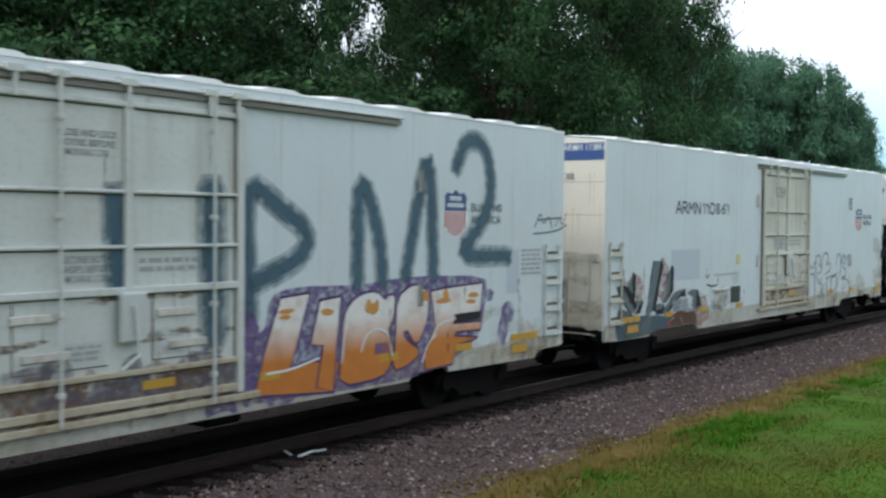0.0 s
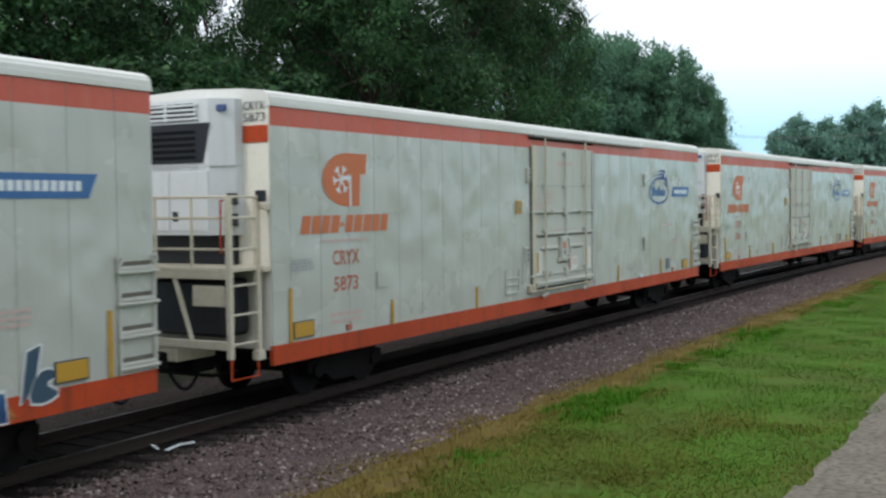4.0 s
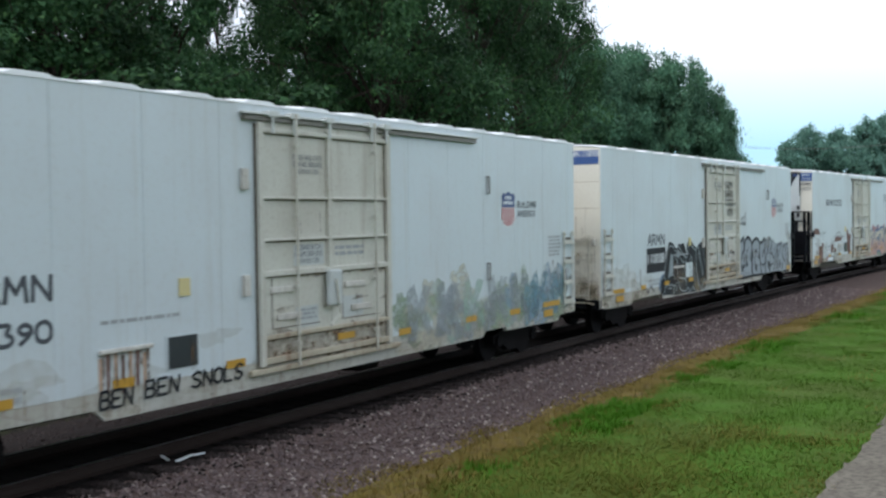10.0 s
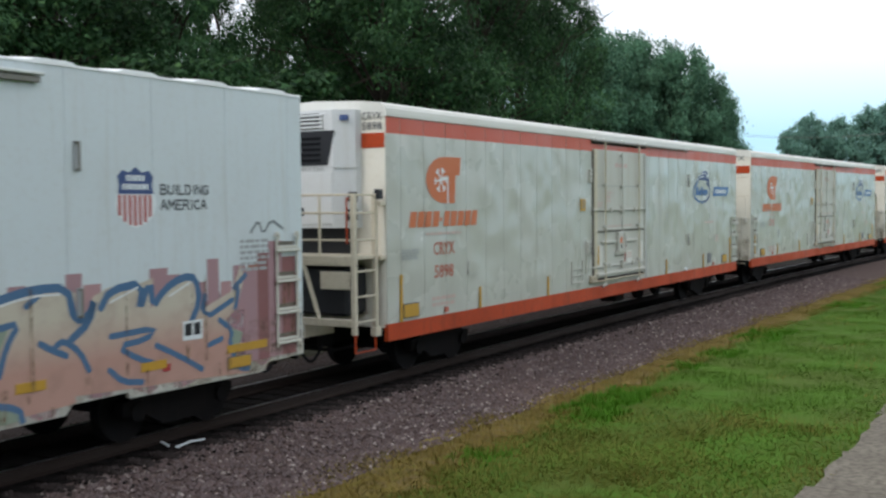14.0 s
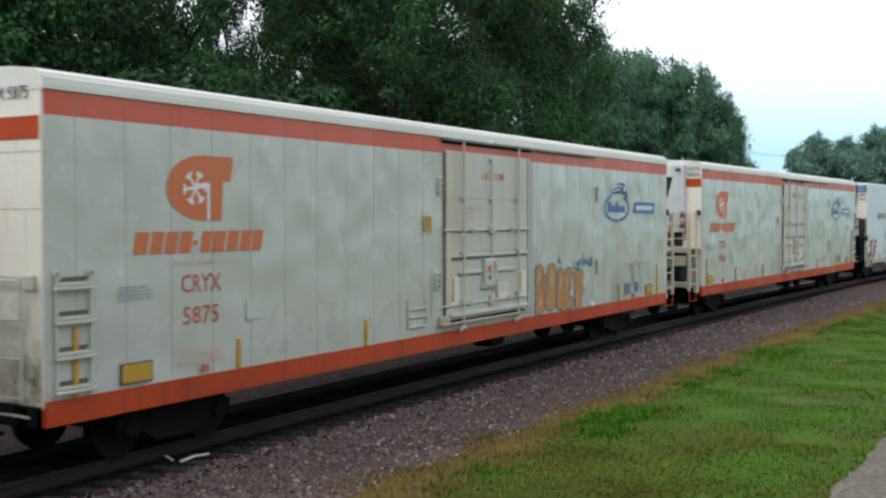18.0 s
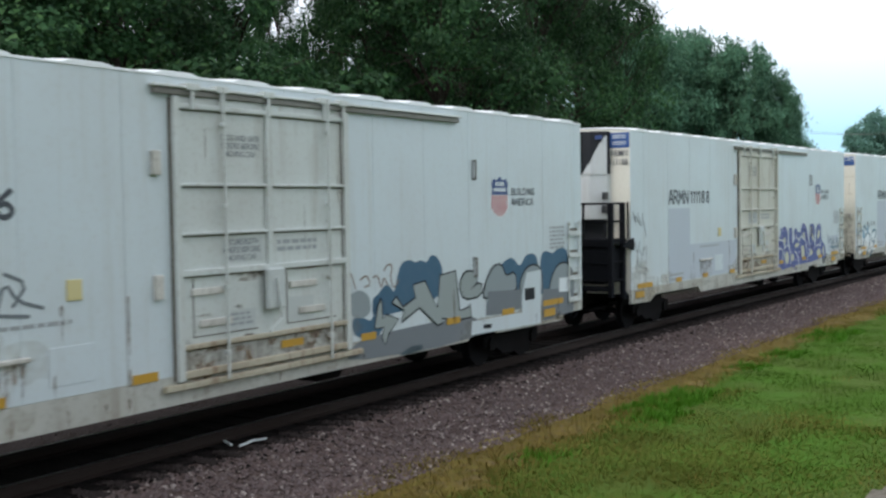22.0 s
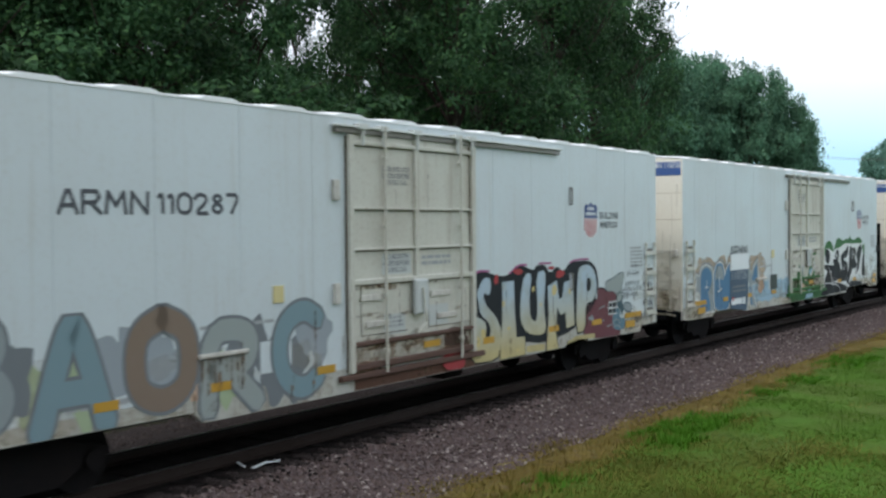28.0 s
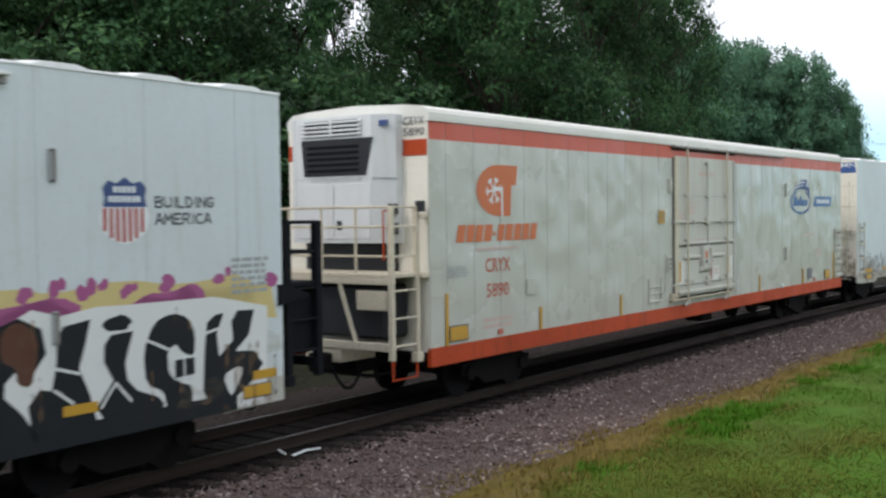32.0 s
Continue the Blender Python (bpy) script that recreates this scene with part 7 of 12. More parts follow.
lines(c, "sprayed_line", [[(11.93, 1.21), (12.42, 1.22), (13, 1.33)], [(13.5, 1.21), (13.55, 1.74), (13.94, 2.09)], [(13.94, 1.34), (14.05, 1.58), (14.32, 1.67), (14.63, 1.54), (14.69, 1.21)], [(15.74, 1.36), (15.93, 1.62), (16.41, 1.66)]], 0.035, SP_WHITE, 12, 1)
lines(c, "sprayed_line", [[(15.49, 1.01), (15.61, 1.28), (15.86, 1.44)]], 0.035, SP_WHITE, 12, 1)
dots(c, "paint_dot", [(12.32, 2.04, 0.15, 0.04), (12.29, 1.96, 0.13, 0.03), (13.17, 1.98, 0.15, 0.05), (14.1, 2.01, 0.07, 0.1), (14.21, 1.96, 0.08, 0.09), (14.3, 2, 0.06, 0.1), (15.54, 2.11, 0.13, 0.06), (15.54, 2.04, 0.13, 0.04), (16.08, 1.99, 0.2, 0.05), (16.14, 2.06, 0.09, 0.11), (16.96, 2.04, 0.15, 0.05), (16.89, 1.93, 0.14, 0.04)], SP_ORANGE, 12)
dots(c, "sprayed_cloud", [(18.1, 1.67, 0.23, 0.19), (17.95, 1.38, 0.16, 0.3), (17.49, 2.01, 0.15, 0.1)], PURPLE_MIST, 2)
lines(c, "thin_tag", [[(19.02, 3.21), (19.23, 3.51), (19.32, 3.23), (19.53, 3.45), (19.66, 3.19)], [(19.81, 3.23), (19.92, 3.43), (20.1, 3.21), (20.21, 3.48)], [(18.97, 3.08), (19.82, 3.12), (20.24, 3.25)], [(19.17, 3.34), (20.03, 3.39)]], 0.035, SP_GREY, 3, 1)
flat(c, "grey_overpaint", [rect(18.05, 2.0, 0.42, 0.8)], GREY_PATCH, 1)
letters(c, "ASD  YSD", 9.85, 1.86, 0.6, 0.09, GREY_MARK, "door_notice", lift=0.037)
letters(c, "SEAL", 10.1, 1.66, 0.35, 0.09, GREY_MARK, "door_notice", lift=0.037)

# silver blocks and a black tag
c = CARS[1]
flat(c, "sprayed_cloud", [blob(2.65, 2.0, 0.42, 0.5, 83)], PINK_MIST, 0)
flat(c, "sprayed_cloud", [blob(4.75, 1.15, 0.5, 0.4, 82)], PINK_MIST, 0)
flat(c, "sprayed_cloud", [blob(1.3, 1.75, 0.5, 0.4, 84)], PINK_MIST, 0)
daub(c, "sprayed_cloud", [(0.49, 1.41), (0.81, 1.44), (1.24, 1.26), (2.26, 1.22), (3.21, 1.12), (3.65, 1.31), (4.51, 1.23), (4.58, 0.89), (4.53, 0.75), (3.22, 0.76), (2.28, 0.77), (1.34, 0.79), (0.5, 0.75)], SP_TEALD, 1, 1, label="dark slate sprayed shadow")
daub(c, "sprayed_cloud", [(3.31, 1.25), (4.51, 1.21), (4.58, 0.84), (4.4, 0.75), (3.56, 0.78), (2.91, 0.92)], SP_DBROWN, 2, 1)
daub(c, "sprayed_beam", [(0.47, 1.93), (0.71, 1.95), (0.97, 1.7), (1.32, 1.39), (1.15, 1.28), (0.64, 1.66)], SP_STEEL, 4, 0, label="grey sprayed beam with a dark side")
daub(c, "beam_shade", [(0.71, 1.95), (0.98, 1.92), (1.23, 1.73), (1.43, 1.46), (1.32, 1.39), (0.97, 1.7)], SP_INK, 5, 0)
daub(c, "sprayed_beam", [(1.01, 1.97), (1.06, 2.04), (1.18, 2.11), (1.23, 1.59), (1.08, 1.55), (1.04, 1.76)], SP_STEEL, 4, 0)
daub(c, "beam_shade", [(1.18, 2.11), (1.2, 2.19), (1.23, 2.23), (1.36, 2.14), (1.32, 1.57), (1.23, 1.59)], SP_INK, 5, 0)
daub(c, "sprayed_beam", [(2.21, 2.44), (2.59, 2.44), (2.48, 2.08), (2.33, 1.73), (2.18, 1.33), (1.99, 1.18), (1.86, 1.26), (2.02, 1.61), (2.06, 2.08), (2.12, 2.19)], SP_STEEL, 4, 0)
daub(c, "beam_shade", [(2.59, 2.44), (2.72, 2.33), (2.6, 2.06), (2.56, 1.94), (2.47, 1.78), (2.43, 1.58), (2.31, 1.29), (2.18, 1.33), (2.33, 1.73), (2.48, 2.08)], SP_INK, 5, 0)
daub(c, "sprayed_beam", [(2.93, 2.14), (3.08, 2.25), (3.08, 1.75), (2.83, 1.47), (2.66, 1.47), (2.88, 1.69)], SP_STEEL, 4, 0)
daub(c, "beam_shade", [(3.08, 2.25), (3.14, 2.34), (3.26, 2.24), (3.25, 1.74), (2.89, 1.48), (2.83, 1.47), (3.08, 1.75)], SP_INK, 5, 0)
daub(c, "sprayed_beam", [(2.67, 1.25), (2.98, 1.45), (3.41, 1.7), (3.87, 1.75), (3.31, 1.5), (2.9, 1.26), (2.77, 1.16)], SP_STEEL, 4, 0)
daub(c, "beam_shade", [(3.87, 1.75), (3.95, 1.55), (3.64, 1.57), (3.31, 1.42), (2.9, 1.15), (2.9, 1.26), (3.31, 1.5)], SP_INK, 5, 0)
daub(c, "sprayed_beam", [(3.97, 1.63), (4.21, 1.71), (4.51, 1.7), (4.53, 1.4), (4.46, 1.24), (4.3, 1.32), (4.32, 1.53)], SP_STEEL, 4, 0)
daub(c, "beam_shade", [(4.51, 1.7), (4.64, 1.68), (4.81, 1.29), (4.61, 1.27), (4.53, 1.2), (4.53, 1.4)], SP_INK, 5, 0)
daub(c, "sprayed_beam", [(1.29, 1.48), (1.48, 1.59), (1.68, 1.58), (1.5, 1.44), (1.36, 1.32)], SP_STEEL, 4, 0)
daub(c, "beam_shade", [(1.68, 1.58), (1.74, 1.55), (1.58, 1.29), (1.36, 1.32), (1.5, 1.44)], SP_INK, 5, 0)
daub(c, "sprayed_beam", [(2.32, 1.41), (2.48, 1.48), (2.77, 1.44), (2.66, 1.34), (2.32, 1.32)], SP_STEEL, 4, 0)
daub(c, "beam_shade", [(2.32, 1.32), (2.66, 1.34), (2.77, 1.44), (2.81, 1.38), (2.67, 1.22), (2.36, 1.21)], SP_INK, 5, 0)
lines(c, "beam_line", [[(1.01, 1.97), (1.08, 1.55)], [(2.21, 2.44), (1.88, 1.26)], [(2.93, 2.14), (2.66, 1.47)], [(0.47, 1.93), (1.15, 1.28)]], 0.03, SP_INK, 6, 0)
lines(c, "beam_line", [[(3.41, 1.7), (2.67, 1.25)], [(2.59, 2.44), (2.18, 1.33)]], 0.03, SP_INK, 6, 0)
lines(c, "beam_line", [[(1.29, 1.32), (1.5, 1.46)], [(1.78, 1.27), (2.06, 1.61)], [(2.32, 1.21), (2.77, 1.21)], [(2.95, 0.99), (3.32, 1.11)]], 0.025, SP_SILVER, 6, 0)
lines(c, "beam_line", [[(3.66, 1.07), (3.79, 0.81)]], 0.025, SP_SILVER, 6, 0)
daub(c, "sprayed_cloud", [(0.49, 1.41), (0.81, 1.47), (0.87, 1.16), (0.8, 0.77), (0.5, 0.75)], SP_TEALD, 3, 1)
dots(c, "paint_dot", [(3.03, 0.97, 0.09, 0.06)], SP_RED, 8)
lines(c, "thin_tag", [[(5.08, 2.03), (5.16, 1.94), (5.27, 2.03)], [(5.12, 1.8), (5.42, 1.73), (5.7, 1.75)], [(5.81, 1.94), (5.79, 1.76)], [(5.49, 1.35), (5.58, 1.13), (5.72, 1.3), (5.87, 1.09), (6.01, 1.27), (6.11, 1.08)]], 0.04, SP_BLACK, 3, 1)
lines(c, "thin_tag", [[(12.69, 2.07), (12.76, 1.9), (13.15, 2.16), (13.12, 2.29), (13.39, 2.35), (13.61, 2.27), (13.64, 2.16), (13.39, 2.02), (13.75, 2), (13.67, 1.83), (13.37, 1.77)], [(12.71, 1.78), (13.02, 1.79), (13.05, 1.45), (13.08, 0.77)], [(13.15, 2.16), (13.15, 1.87), (13.07, 1.79)], [(13.26, 1.67), (13.56, 1.4), (13.67, 1.74), (13.81, 1.03), (13.9, 0.84)]], 0.05, SP_GREY, 3, 1, label="thin dark sprayed tag")
lines(c, "thin_tag", [[(13.75, 2), (13.75, 2.26), (13.97, 2.41), (14.24, 2.38), (14.33, 2.23), (14.09, 1.98), (14.48, 2.12), (14.54, 1.86), (14.1, 1.75)], [(14.24, 1.59), (14.22, 1.25), (14.28, 1.05), (14.55, 1.09), (14.64, 1.3), (14.54, 1.57), (15.01, 1.68), (15.17, 1.53), (15.02, 1.08), (14.92, 0.86)], [(14.13, 1.6), (14.7, 1.66), (15.17, 1.72)], [(15.1, 2.01), (15.17, 2.28), (15.43, 2.37), (15.6, 2.17), (15.5, 1.98), (15.83, 2.25)]], 0.05, SP_GREY, 3, 1)
lines(c, "thin_tag", [[(15.43, 1.61), (15.5, 1.79), (15.73, 2.16), (15.83, 2.35), (16.11, 2.14), (15.73, 1.91), (16.12, 1.83), (16.08, 1.59), (15.67, 1.59)], [(15.67, 1.53), (16.26, 1.52), (16.59, 1.21), (16.49, 0.98), (16.13, 0.92)], [(16.18, 2.26), (16.37, 2.13), (16.33, 1.93)], [(15.3, 1.62), (15.18, 1.25)]], 0.05, SP_GREY, 3, 1)
flat(c, "weight_board", [[(3.21, 1.23), (4.05, 1.26), (4.05, 1.52), (3.21, 1.49)]], SP_SILVER, 7)
letters(c, "LD LMT", 3.25, 1.39, 0.40, 0.09, DARK_MARK, lift=0.012)
letters(c, "LT WT", 3.25, 1.26, 0.34, 0.09, DARK_MARK, lift=0.012)
flat(c, "grey_overpaint", [rect(3.12, 1.95, 1.6, 0.72)], GREY_PATCH, 1)
flat(c, "dark_hatch", [rect(6.62, 1.26, 0.62, 0.42)], GLASS_DARK, 4, deep=0.010)

# blue block word on the first ivory car
c = CARS[2]
daub(c, "sprayed_flame", [(13.12, 0.96), (13.51, 1.95), (13.58, 2.48), (13.66, 2.29), (14.44, 2.29), (14.53, 2.47), (14.65, 2.28), (14.99, 2.28), (15.16, 2.42), (15.28, 2.29), (15.62, 2.33), (15.75, 2.51), (15.99, 2.44), (16.35, 2.47), (16.45, 2.32), (16.78, 2.33), (17.24, 2.47), (17.48, 2.31), (17.76, 2.36), (18.13, 2.39), (18.34, 2.33), (19.27, 2.4), (19.98, 2.49), (19.98, 2.26), (19.78, 1.81), (20.11, 1.21), (20.35, 0.84), (13.14, 0.79)], ORANGE_MIST, 0, 0, label="orange sprayed flames behind the blue letters")
daub(c, "sprayed_letter", [(13.68, 2.15), (14.47, 2.17), (14.52, 1.8), (13.93, 1.78), (13.67, 1.41), (13.58, 1.18), (14.15, 1.11), (14.27, 1.24), (13.78, 1.26), (13.87, 1.48), (13.99, 1.72), (14.49, 1.73), (14.69, 1.4), (14.26, 0.99), (14.05, 0.8), (13.01, 0.84), (13.28, 1.28), (13.46, 1.78)], FADE_BLUE, 4, 0, edge=SP_WHITE, wide=0.05, label="large blue sprayed letter with a white edge")
daub(c, "sprayed_letter", [(15.09, 2.2), (15.65, 2.23), (15.82, 2.37), (16.31, 2.43), (16.23, 2.14), (15.74, 1.59), (15.53, 1.26), (15.73, 1.2), (16.22, 1.62), (16.51, 1.56), (16.21, 1.15), (16.39, 0.75), (15.52, 0.78), (15.79, 1), (15.59, 1.16), (15.13, 1.09), (14.88, 1.29), (14.75, 0.93), (14.14, 0.81), (14.26, 0.99), (14.69, 1.4), (14.89, 1.79), (15.47, 1.86), (15.51, 1.91), (15.08, 1.92)], FADE_BLUE, 7, 0, edge=SP_WHITE, wide=0.05)
daub(c, "sprayed_letter", [(16.82, 2.16), (17.36, 2.17), (17.68, 2.18), (17.87, 1.83), (17.59, 1.89), (16.89, 1.89), (16.59, 1.71), (16.73, 1.48), (17.15, 1.34), (17.46, 1.38), (17.58, 1.53), (17.43, 1.69), (17.79, 1.68), (17.74, 1.31), (17.34, 1.14), (16.73, 1.2), (17.14, 0.99), (17.17, 0.84), (16.39, 0.75), (16.21, 1.15), (16.51, 1.56), (16.37, 1.73), (16.52, 1.96)], FADE_BLUE, 10, 0, edge=SP_WHITE, wide=0.05)
daub(c, "sprayed_letter", [(18.25, 2.21), (19.46, 2.28), (19.4, 1.88), (18.5, 1.85), (18.24, 1.69), (18.32, 1.36), (18.93, 0.89), (17.81, 0.94), (17.9, 1.12), (18.07, 1.39), (17.91, 1.4), (17.49, 1), (17.14, 0.99), (17.58, 1.43), (18, 1.86)], FADE_BLUE, 13, 0, edge=SP_WHITE, wide=0.05)
daub(c, "sprayed_letter", [(18.94, 1.71), (19.31, 1.71), (19.26, 1.51), (18.94, 1.4), (19.3, 1.19), (20.16, 1.18), (20.2, 0.83), (19.02, 0.86), (18.33, 1.45), (18.41, 1.64)], FADE_BLUE, 7, 0, edge=SP_WHITE, wide=0.05)
daub(c, "sprayed_letter", [(14.8, 2.2), (14.9, 2.21), (14.86, 1.85), (14.73, 1.82), (14.68, 2.04)], FADE_BLUE, 4, 0, edge=SP_WHITE, wide=0.04)
daub(c, "sprayed_letter", [(19.6, 2.25), (19.79, 2.29), (19.73, 1.86), (19.5, 1.85)], FADE_BLUE, 4, 0, edge=SP_WHITE, wide=0.04)
lines(c, "light_line", [[(13.74, 2.11), (14.41, 2.14)], [(15.15, 2.14), (15.71, 2.19), (16.2, 2.35)], [(16.89, 2.12), (17.59, 2.14)], [(18.34, 2.16), (19.36, 2.22)]], 0.04, SP_SKY, 16, 0)
lines(c, "light_line", [[(18.46, 1.61), (19.17, 1.65)]], 0.04, SP_SKY, 16, 0)
dots(c, "paint_dot", [(14.65, 1.68, 0.08, 0.09), (15.04, 1.23, 0.11, 0.08), (16.05, 1.75, 0.09, 0.08), (17.03, 1.15, 0.15, 0.04), (18.75, 1.11, 0.11, 0.04), (14.27, 1.19, 0.12, 0.05)], SP_RED, 16)
daub(c, "small_letter", [(20.51, 1.62), (20.72, 1.68), (20.61, 1.17), (20.4, 1)], SP_NAVY, 4, 0, edge=SP_WHITE, wide=0.03)
daub(c, "small_letter", [(20.66, 1.35), (20.87, 1.38), (20.97, 1.28), (20.76, 1.2), (21.02, 1.06), (20.76, 0.96), (20.5, 1.01)], SP_NAVY, 5, 1, edge=SP_WHITE, wide=0.03)

# faded colours, door to end, on the first black-platform car
c = CARS[6]
MISTS = [mist_mat("faded_" + nm, col, 0.70, 0.3, 0.62) for nm, col in (("green", (0.32, 0.41, 0.28)), ("teal", (0.17, 0.32, 0.38)), ("sky", (0.30, 0.42, 0.52)), ("cream", (0.62, 0.60, 0.48)), ("grey", (0.34, 0.38, 0.40)), ("mint", (0.38, 0.52, 0.44)))]
for k in range(30):
    r = random.Random(200 + k)
    u = 11.75 + k * 0.27
    col = MISTS[r.choice((0, 0, 5, 3, 4, 2) if u < 16.5 else (1, 1, 2, 2, 4, 0))]
    flat(c, "faded_paint", [blob(u + r.uniform(-0.2, 0.2), r.uniform(0.95, 1.75), r.uniform(0.25, 0.55), r.uniform(0.25, 0.5), 210 + k, rough=0.5)], col, 1 + k % 8)
for k in range(7):
    r = random.Random(270 + k)
    u = 12.1 + k * 1.1
    flat(c, "faded_letter", [[(u, 0.95), (u + 0.3, 0.95), (u + 0.42, 1.4), (u + 0.75, 1.0), (u + 0.95, 1.1), (u + 0.62, 1.55), (u + 0.9, 1.95), (u + 0.6, 2.0), (u + 0.4, 1.65), (u + 0.25, 2.05), (u - 0.02, 1.9)]], MISTS[(4, 4, 5, 4, 4, 1, 1)[k]], 10)
for k in range(7):
    flat(c, "rust_streak", [rect(4.55 + k * 0.13, 1.05 + 0.04 * (k % 3), 0.06, 0.50)], RUST if k % 2 else SP_PEACH, k % 3)
tag_word(c, "BEN", 4.55, 0.90, 0.6, 0.22, 0.04, SP_INK, 12, 0.1)
tag_word(c, "BEN SNOLS", 5.34, 0.94, 2.05, 0.22, 0.04, SP_INK, 12, 0.12)
flat(c, "dark_hatch", [rect(5.80, 1.26, 0.58, 0.44)], GLASS_DARK, 4, deep=0.010)
strokes(c, "thin_tag", [[(0.3, 1.75), (0.6, 1.95), (0.8, 1.7), (1.1, 2.0), (1.4, 1.75)], [(0.4, 1.5), (0.9, 1.6), (1.5, 1.55)]], 0.04, SP_SILVER, 2, 1)

# black and silver words
c = CARS[7]
flat(c, "dark_panel", [rect(3.30, 1.56, 1.58, 0.72)], SP_BLACK, 1, "black painted panel behind the number")
letters(c, "110008", 3.38, 1.82, 1.38, 0.29, PALE, lift=0.004)
daub(c, "sprayed_mass", [(4.75, 1.43), (4.93, 1.98), (5.11, 2.33), (5.24, 2.44), (5.58, 2.36), (5.86, 2.18), (6.08, 2.36), (6.27, 2.3), (6.48, 2.37), (6.65, 2.26), (6.78, 2), (6.84, 2.29), (7.05, 2.44), (7.35, 2.38), (7.57, 2.24), (7.77, 2.16), (7.98, 2.27), (8.22, 2.33), (8.46, 2.37), (8.65, 2.24), (8.7, 1.54), (9.09, 1.45), (9.05, 1.11), (8.65, 0.79), (8.25, 0.75), (7.57, 0.75), (6.88, 0.77), (6.49, 0.78), (5.87, 0.75), (5.08, 0.83), (4.42, 0.83), (4.39, 1.18), (4.52, 1.39)], SP_INK, 1, 1, label="black sprayed word edged in silver")
lines(c, "sprayed_line", [[(4.75, 1.42), (4.93, 1.89), (5.11, 2.25), (5.31, 2.31), (5.62, 2.25), (5.86, 2.07), (5.96, 2.27), (6.1, 2.24), (6.52, 1.95), (6.8, 1.88)], [(6.8, 1.88), (6.99, 2.29), (7.18, 2.3), (7.68, 2.06), (7.86, 2.15), (7.92, 2.22), (8.06, 2.07), (8.48, 1.28)], [(5.09, 1.35), (5.54, 1.44), (5.74, 1.27)], [(5.92, 1.83), (5.96, 1.36), (6.08, 1.28), (6.76, 1.22), (6.76, 1.03)]], 0.045, SP_STONE, 4, 1, label="silver line of the black word")
lines(c, "sprayed_line", [[(6.06, 1.64), (6.77, 1.63)], [(6.21, 1.88), (6.51, 1.73), (6.77, 1.78)], [(7.26, 1.93), (7.04, 1.72), (7.39, 1.74), (7.26, 1.93)], [(6.98, 1.73), (7.19, 1.46), (7.16, 1.17), (7.5, 1.65), (7.61, 1.1)]], 0.04, SP_STONE, 4, 1)
lines(c, "sprayed_line", [[(7.74, 2.05), (7.73, 1.63), (7.81, 1.26), (8.01, 1), (8.25, 0.75)], [(7.97, 2), (8.17, 1.59), (8.44, 1.19)], [(8.49, 2.11), (8.58, 1.74), (8.67, 1.49)], [(5.86, 2.07), (5.73, 1.9), (5.92, 1.83)]], 0.04, SP_STONE, 4, 1)
lines(c, "sprayed_line", [[(4.44, 0.85), (4.4, 1.2), (4.56, 1.4), (4.83, 1.35), (4.93, 1.21), (4.86, 1.02), (4.65, 0.84)], [(4.93, 1.1), (5.1, 1.12), (5.53, 1.1), (5.71, 1.03)], [(5.59, 0.77), (5.6, 1.01), (5.74, 1.12)], [(5.96, 1.25), (6.15, 1.02), (6.27, 0.87), (6.75, 0.83)]], 0.035, SP_STONE, 4, 1)
lines(c, "sprayed_line", [[(6.62, 0.83), (6.97, 0.97), (7.02, 0.77), (7.29, 0.88), (7.43, 0.95), (7.66, 0.77)], [(8.34, 0.78), (8.41, 1.05), (8.72, 1.11), (9.04, 0.88), (8.94, 0.75), (8.56, 0.75), (8.34, 0.78)], [(5.08, 1.01), (5.41, 1.01)], [(5.83, 0.9), (5.91, 1.14)]], 0.035, SP_STONE, 4, 1)
daub(c, "silver_fill", [(5.35, 2.07), (5.53, 2.01), (5.56, 1.47), (5.11, 1.36), (5.23, 1.69)], SP_STONE, 3, 0)
daub(c, "silver_fill", [(5.98, 2.17), (6.27, 2.05), (6.02, 1.88), (5.85, 1.96)], SP_STONE, 3, 0)
daub(c, "blue_fill", [(4.31, 1.19), (4.48, 1.42), (4.75, 1.51), (4.56, 1.3), (4.36, 0.92)], SP_SLATEB, 1, 1)
daub(c, "sprayed_band", [(12.37, 2.22), (12.86, 2.24), (13.17, 2.4), (13.22, 2.21), (13.4, 2.35), (13.72, 2.38), (14.1, 2.24), (14.23, 2.13), (14.4, 2.24), (14.82, 2.31), (15.19, 2.22), (15.32, 2.12), (15.64, 2.1), (16.01, 2.32), (16.08, 2.19), (16.46, 2.18), (16.67, 2.29), (17.04, 2.13), (17.27, 2.2), (17.55, 2.05), (17.9, 2.02), (18.36, 2.08), (18.83, 1.98), (19.27, 2.02), (19.55, 1.97), (19.72, 1.84), (19.76, 0.85), (18.81, 0.82), (17.87, 0.84), (17.01, 0.82), (16.48, 0.87), (15.61, 0.88), (14.61, 0.89), (13.71, 0.88), (13.25, 0.89), (12.33, 0.95)], SP_SILVER, 2, 0, label="silver bubble letters with black edges")
lines(c, "sprayed_line", [[(12.37, 2.22), (12.69, 2.22), (12.95, 2.28), (13.17, 2.41), (13.18, 1.89)], [(13.21, 1.9), (13.25, 2.14), (13.4, 2.31), (13.72, 2.37), (14.06, 2.26), (14.22, 2.09), (14.25, 1.72), (14.2, 1.04)], [(14.24, 2.09), (14.4, 2.22), (14.82, 2.3), (15.14, 2.22), (15.28, 2.08), (15.26, 1.66)], [(15.32, 2.12), (15.64, 2.1), (16.01, 2.35), (16.03, 1.85)]], 0.12, SP_INK, 4, 1)
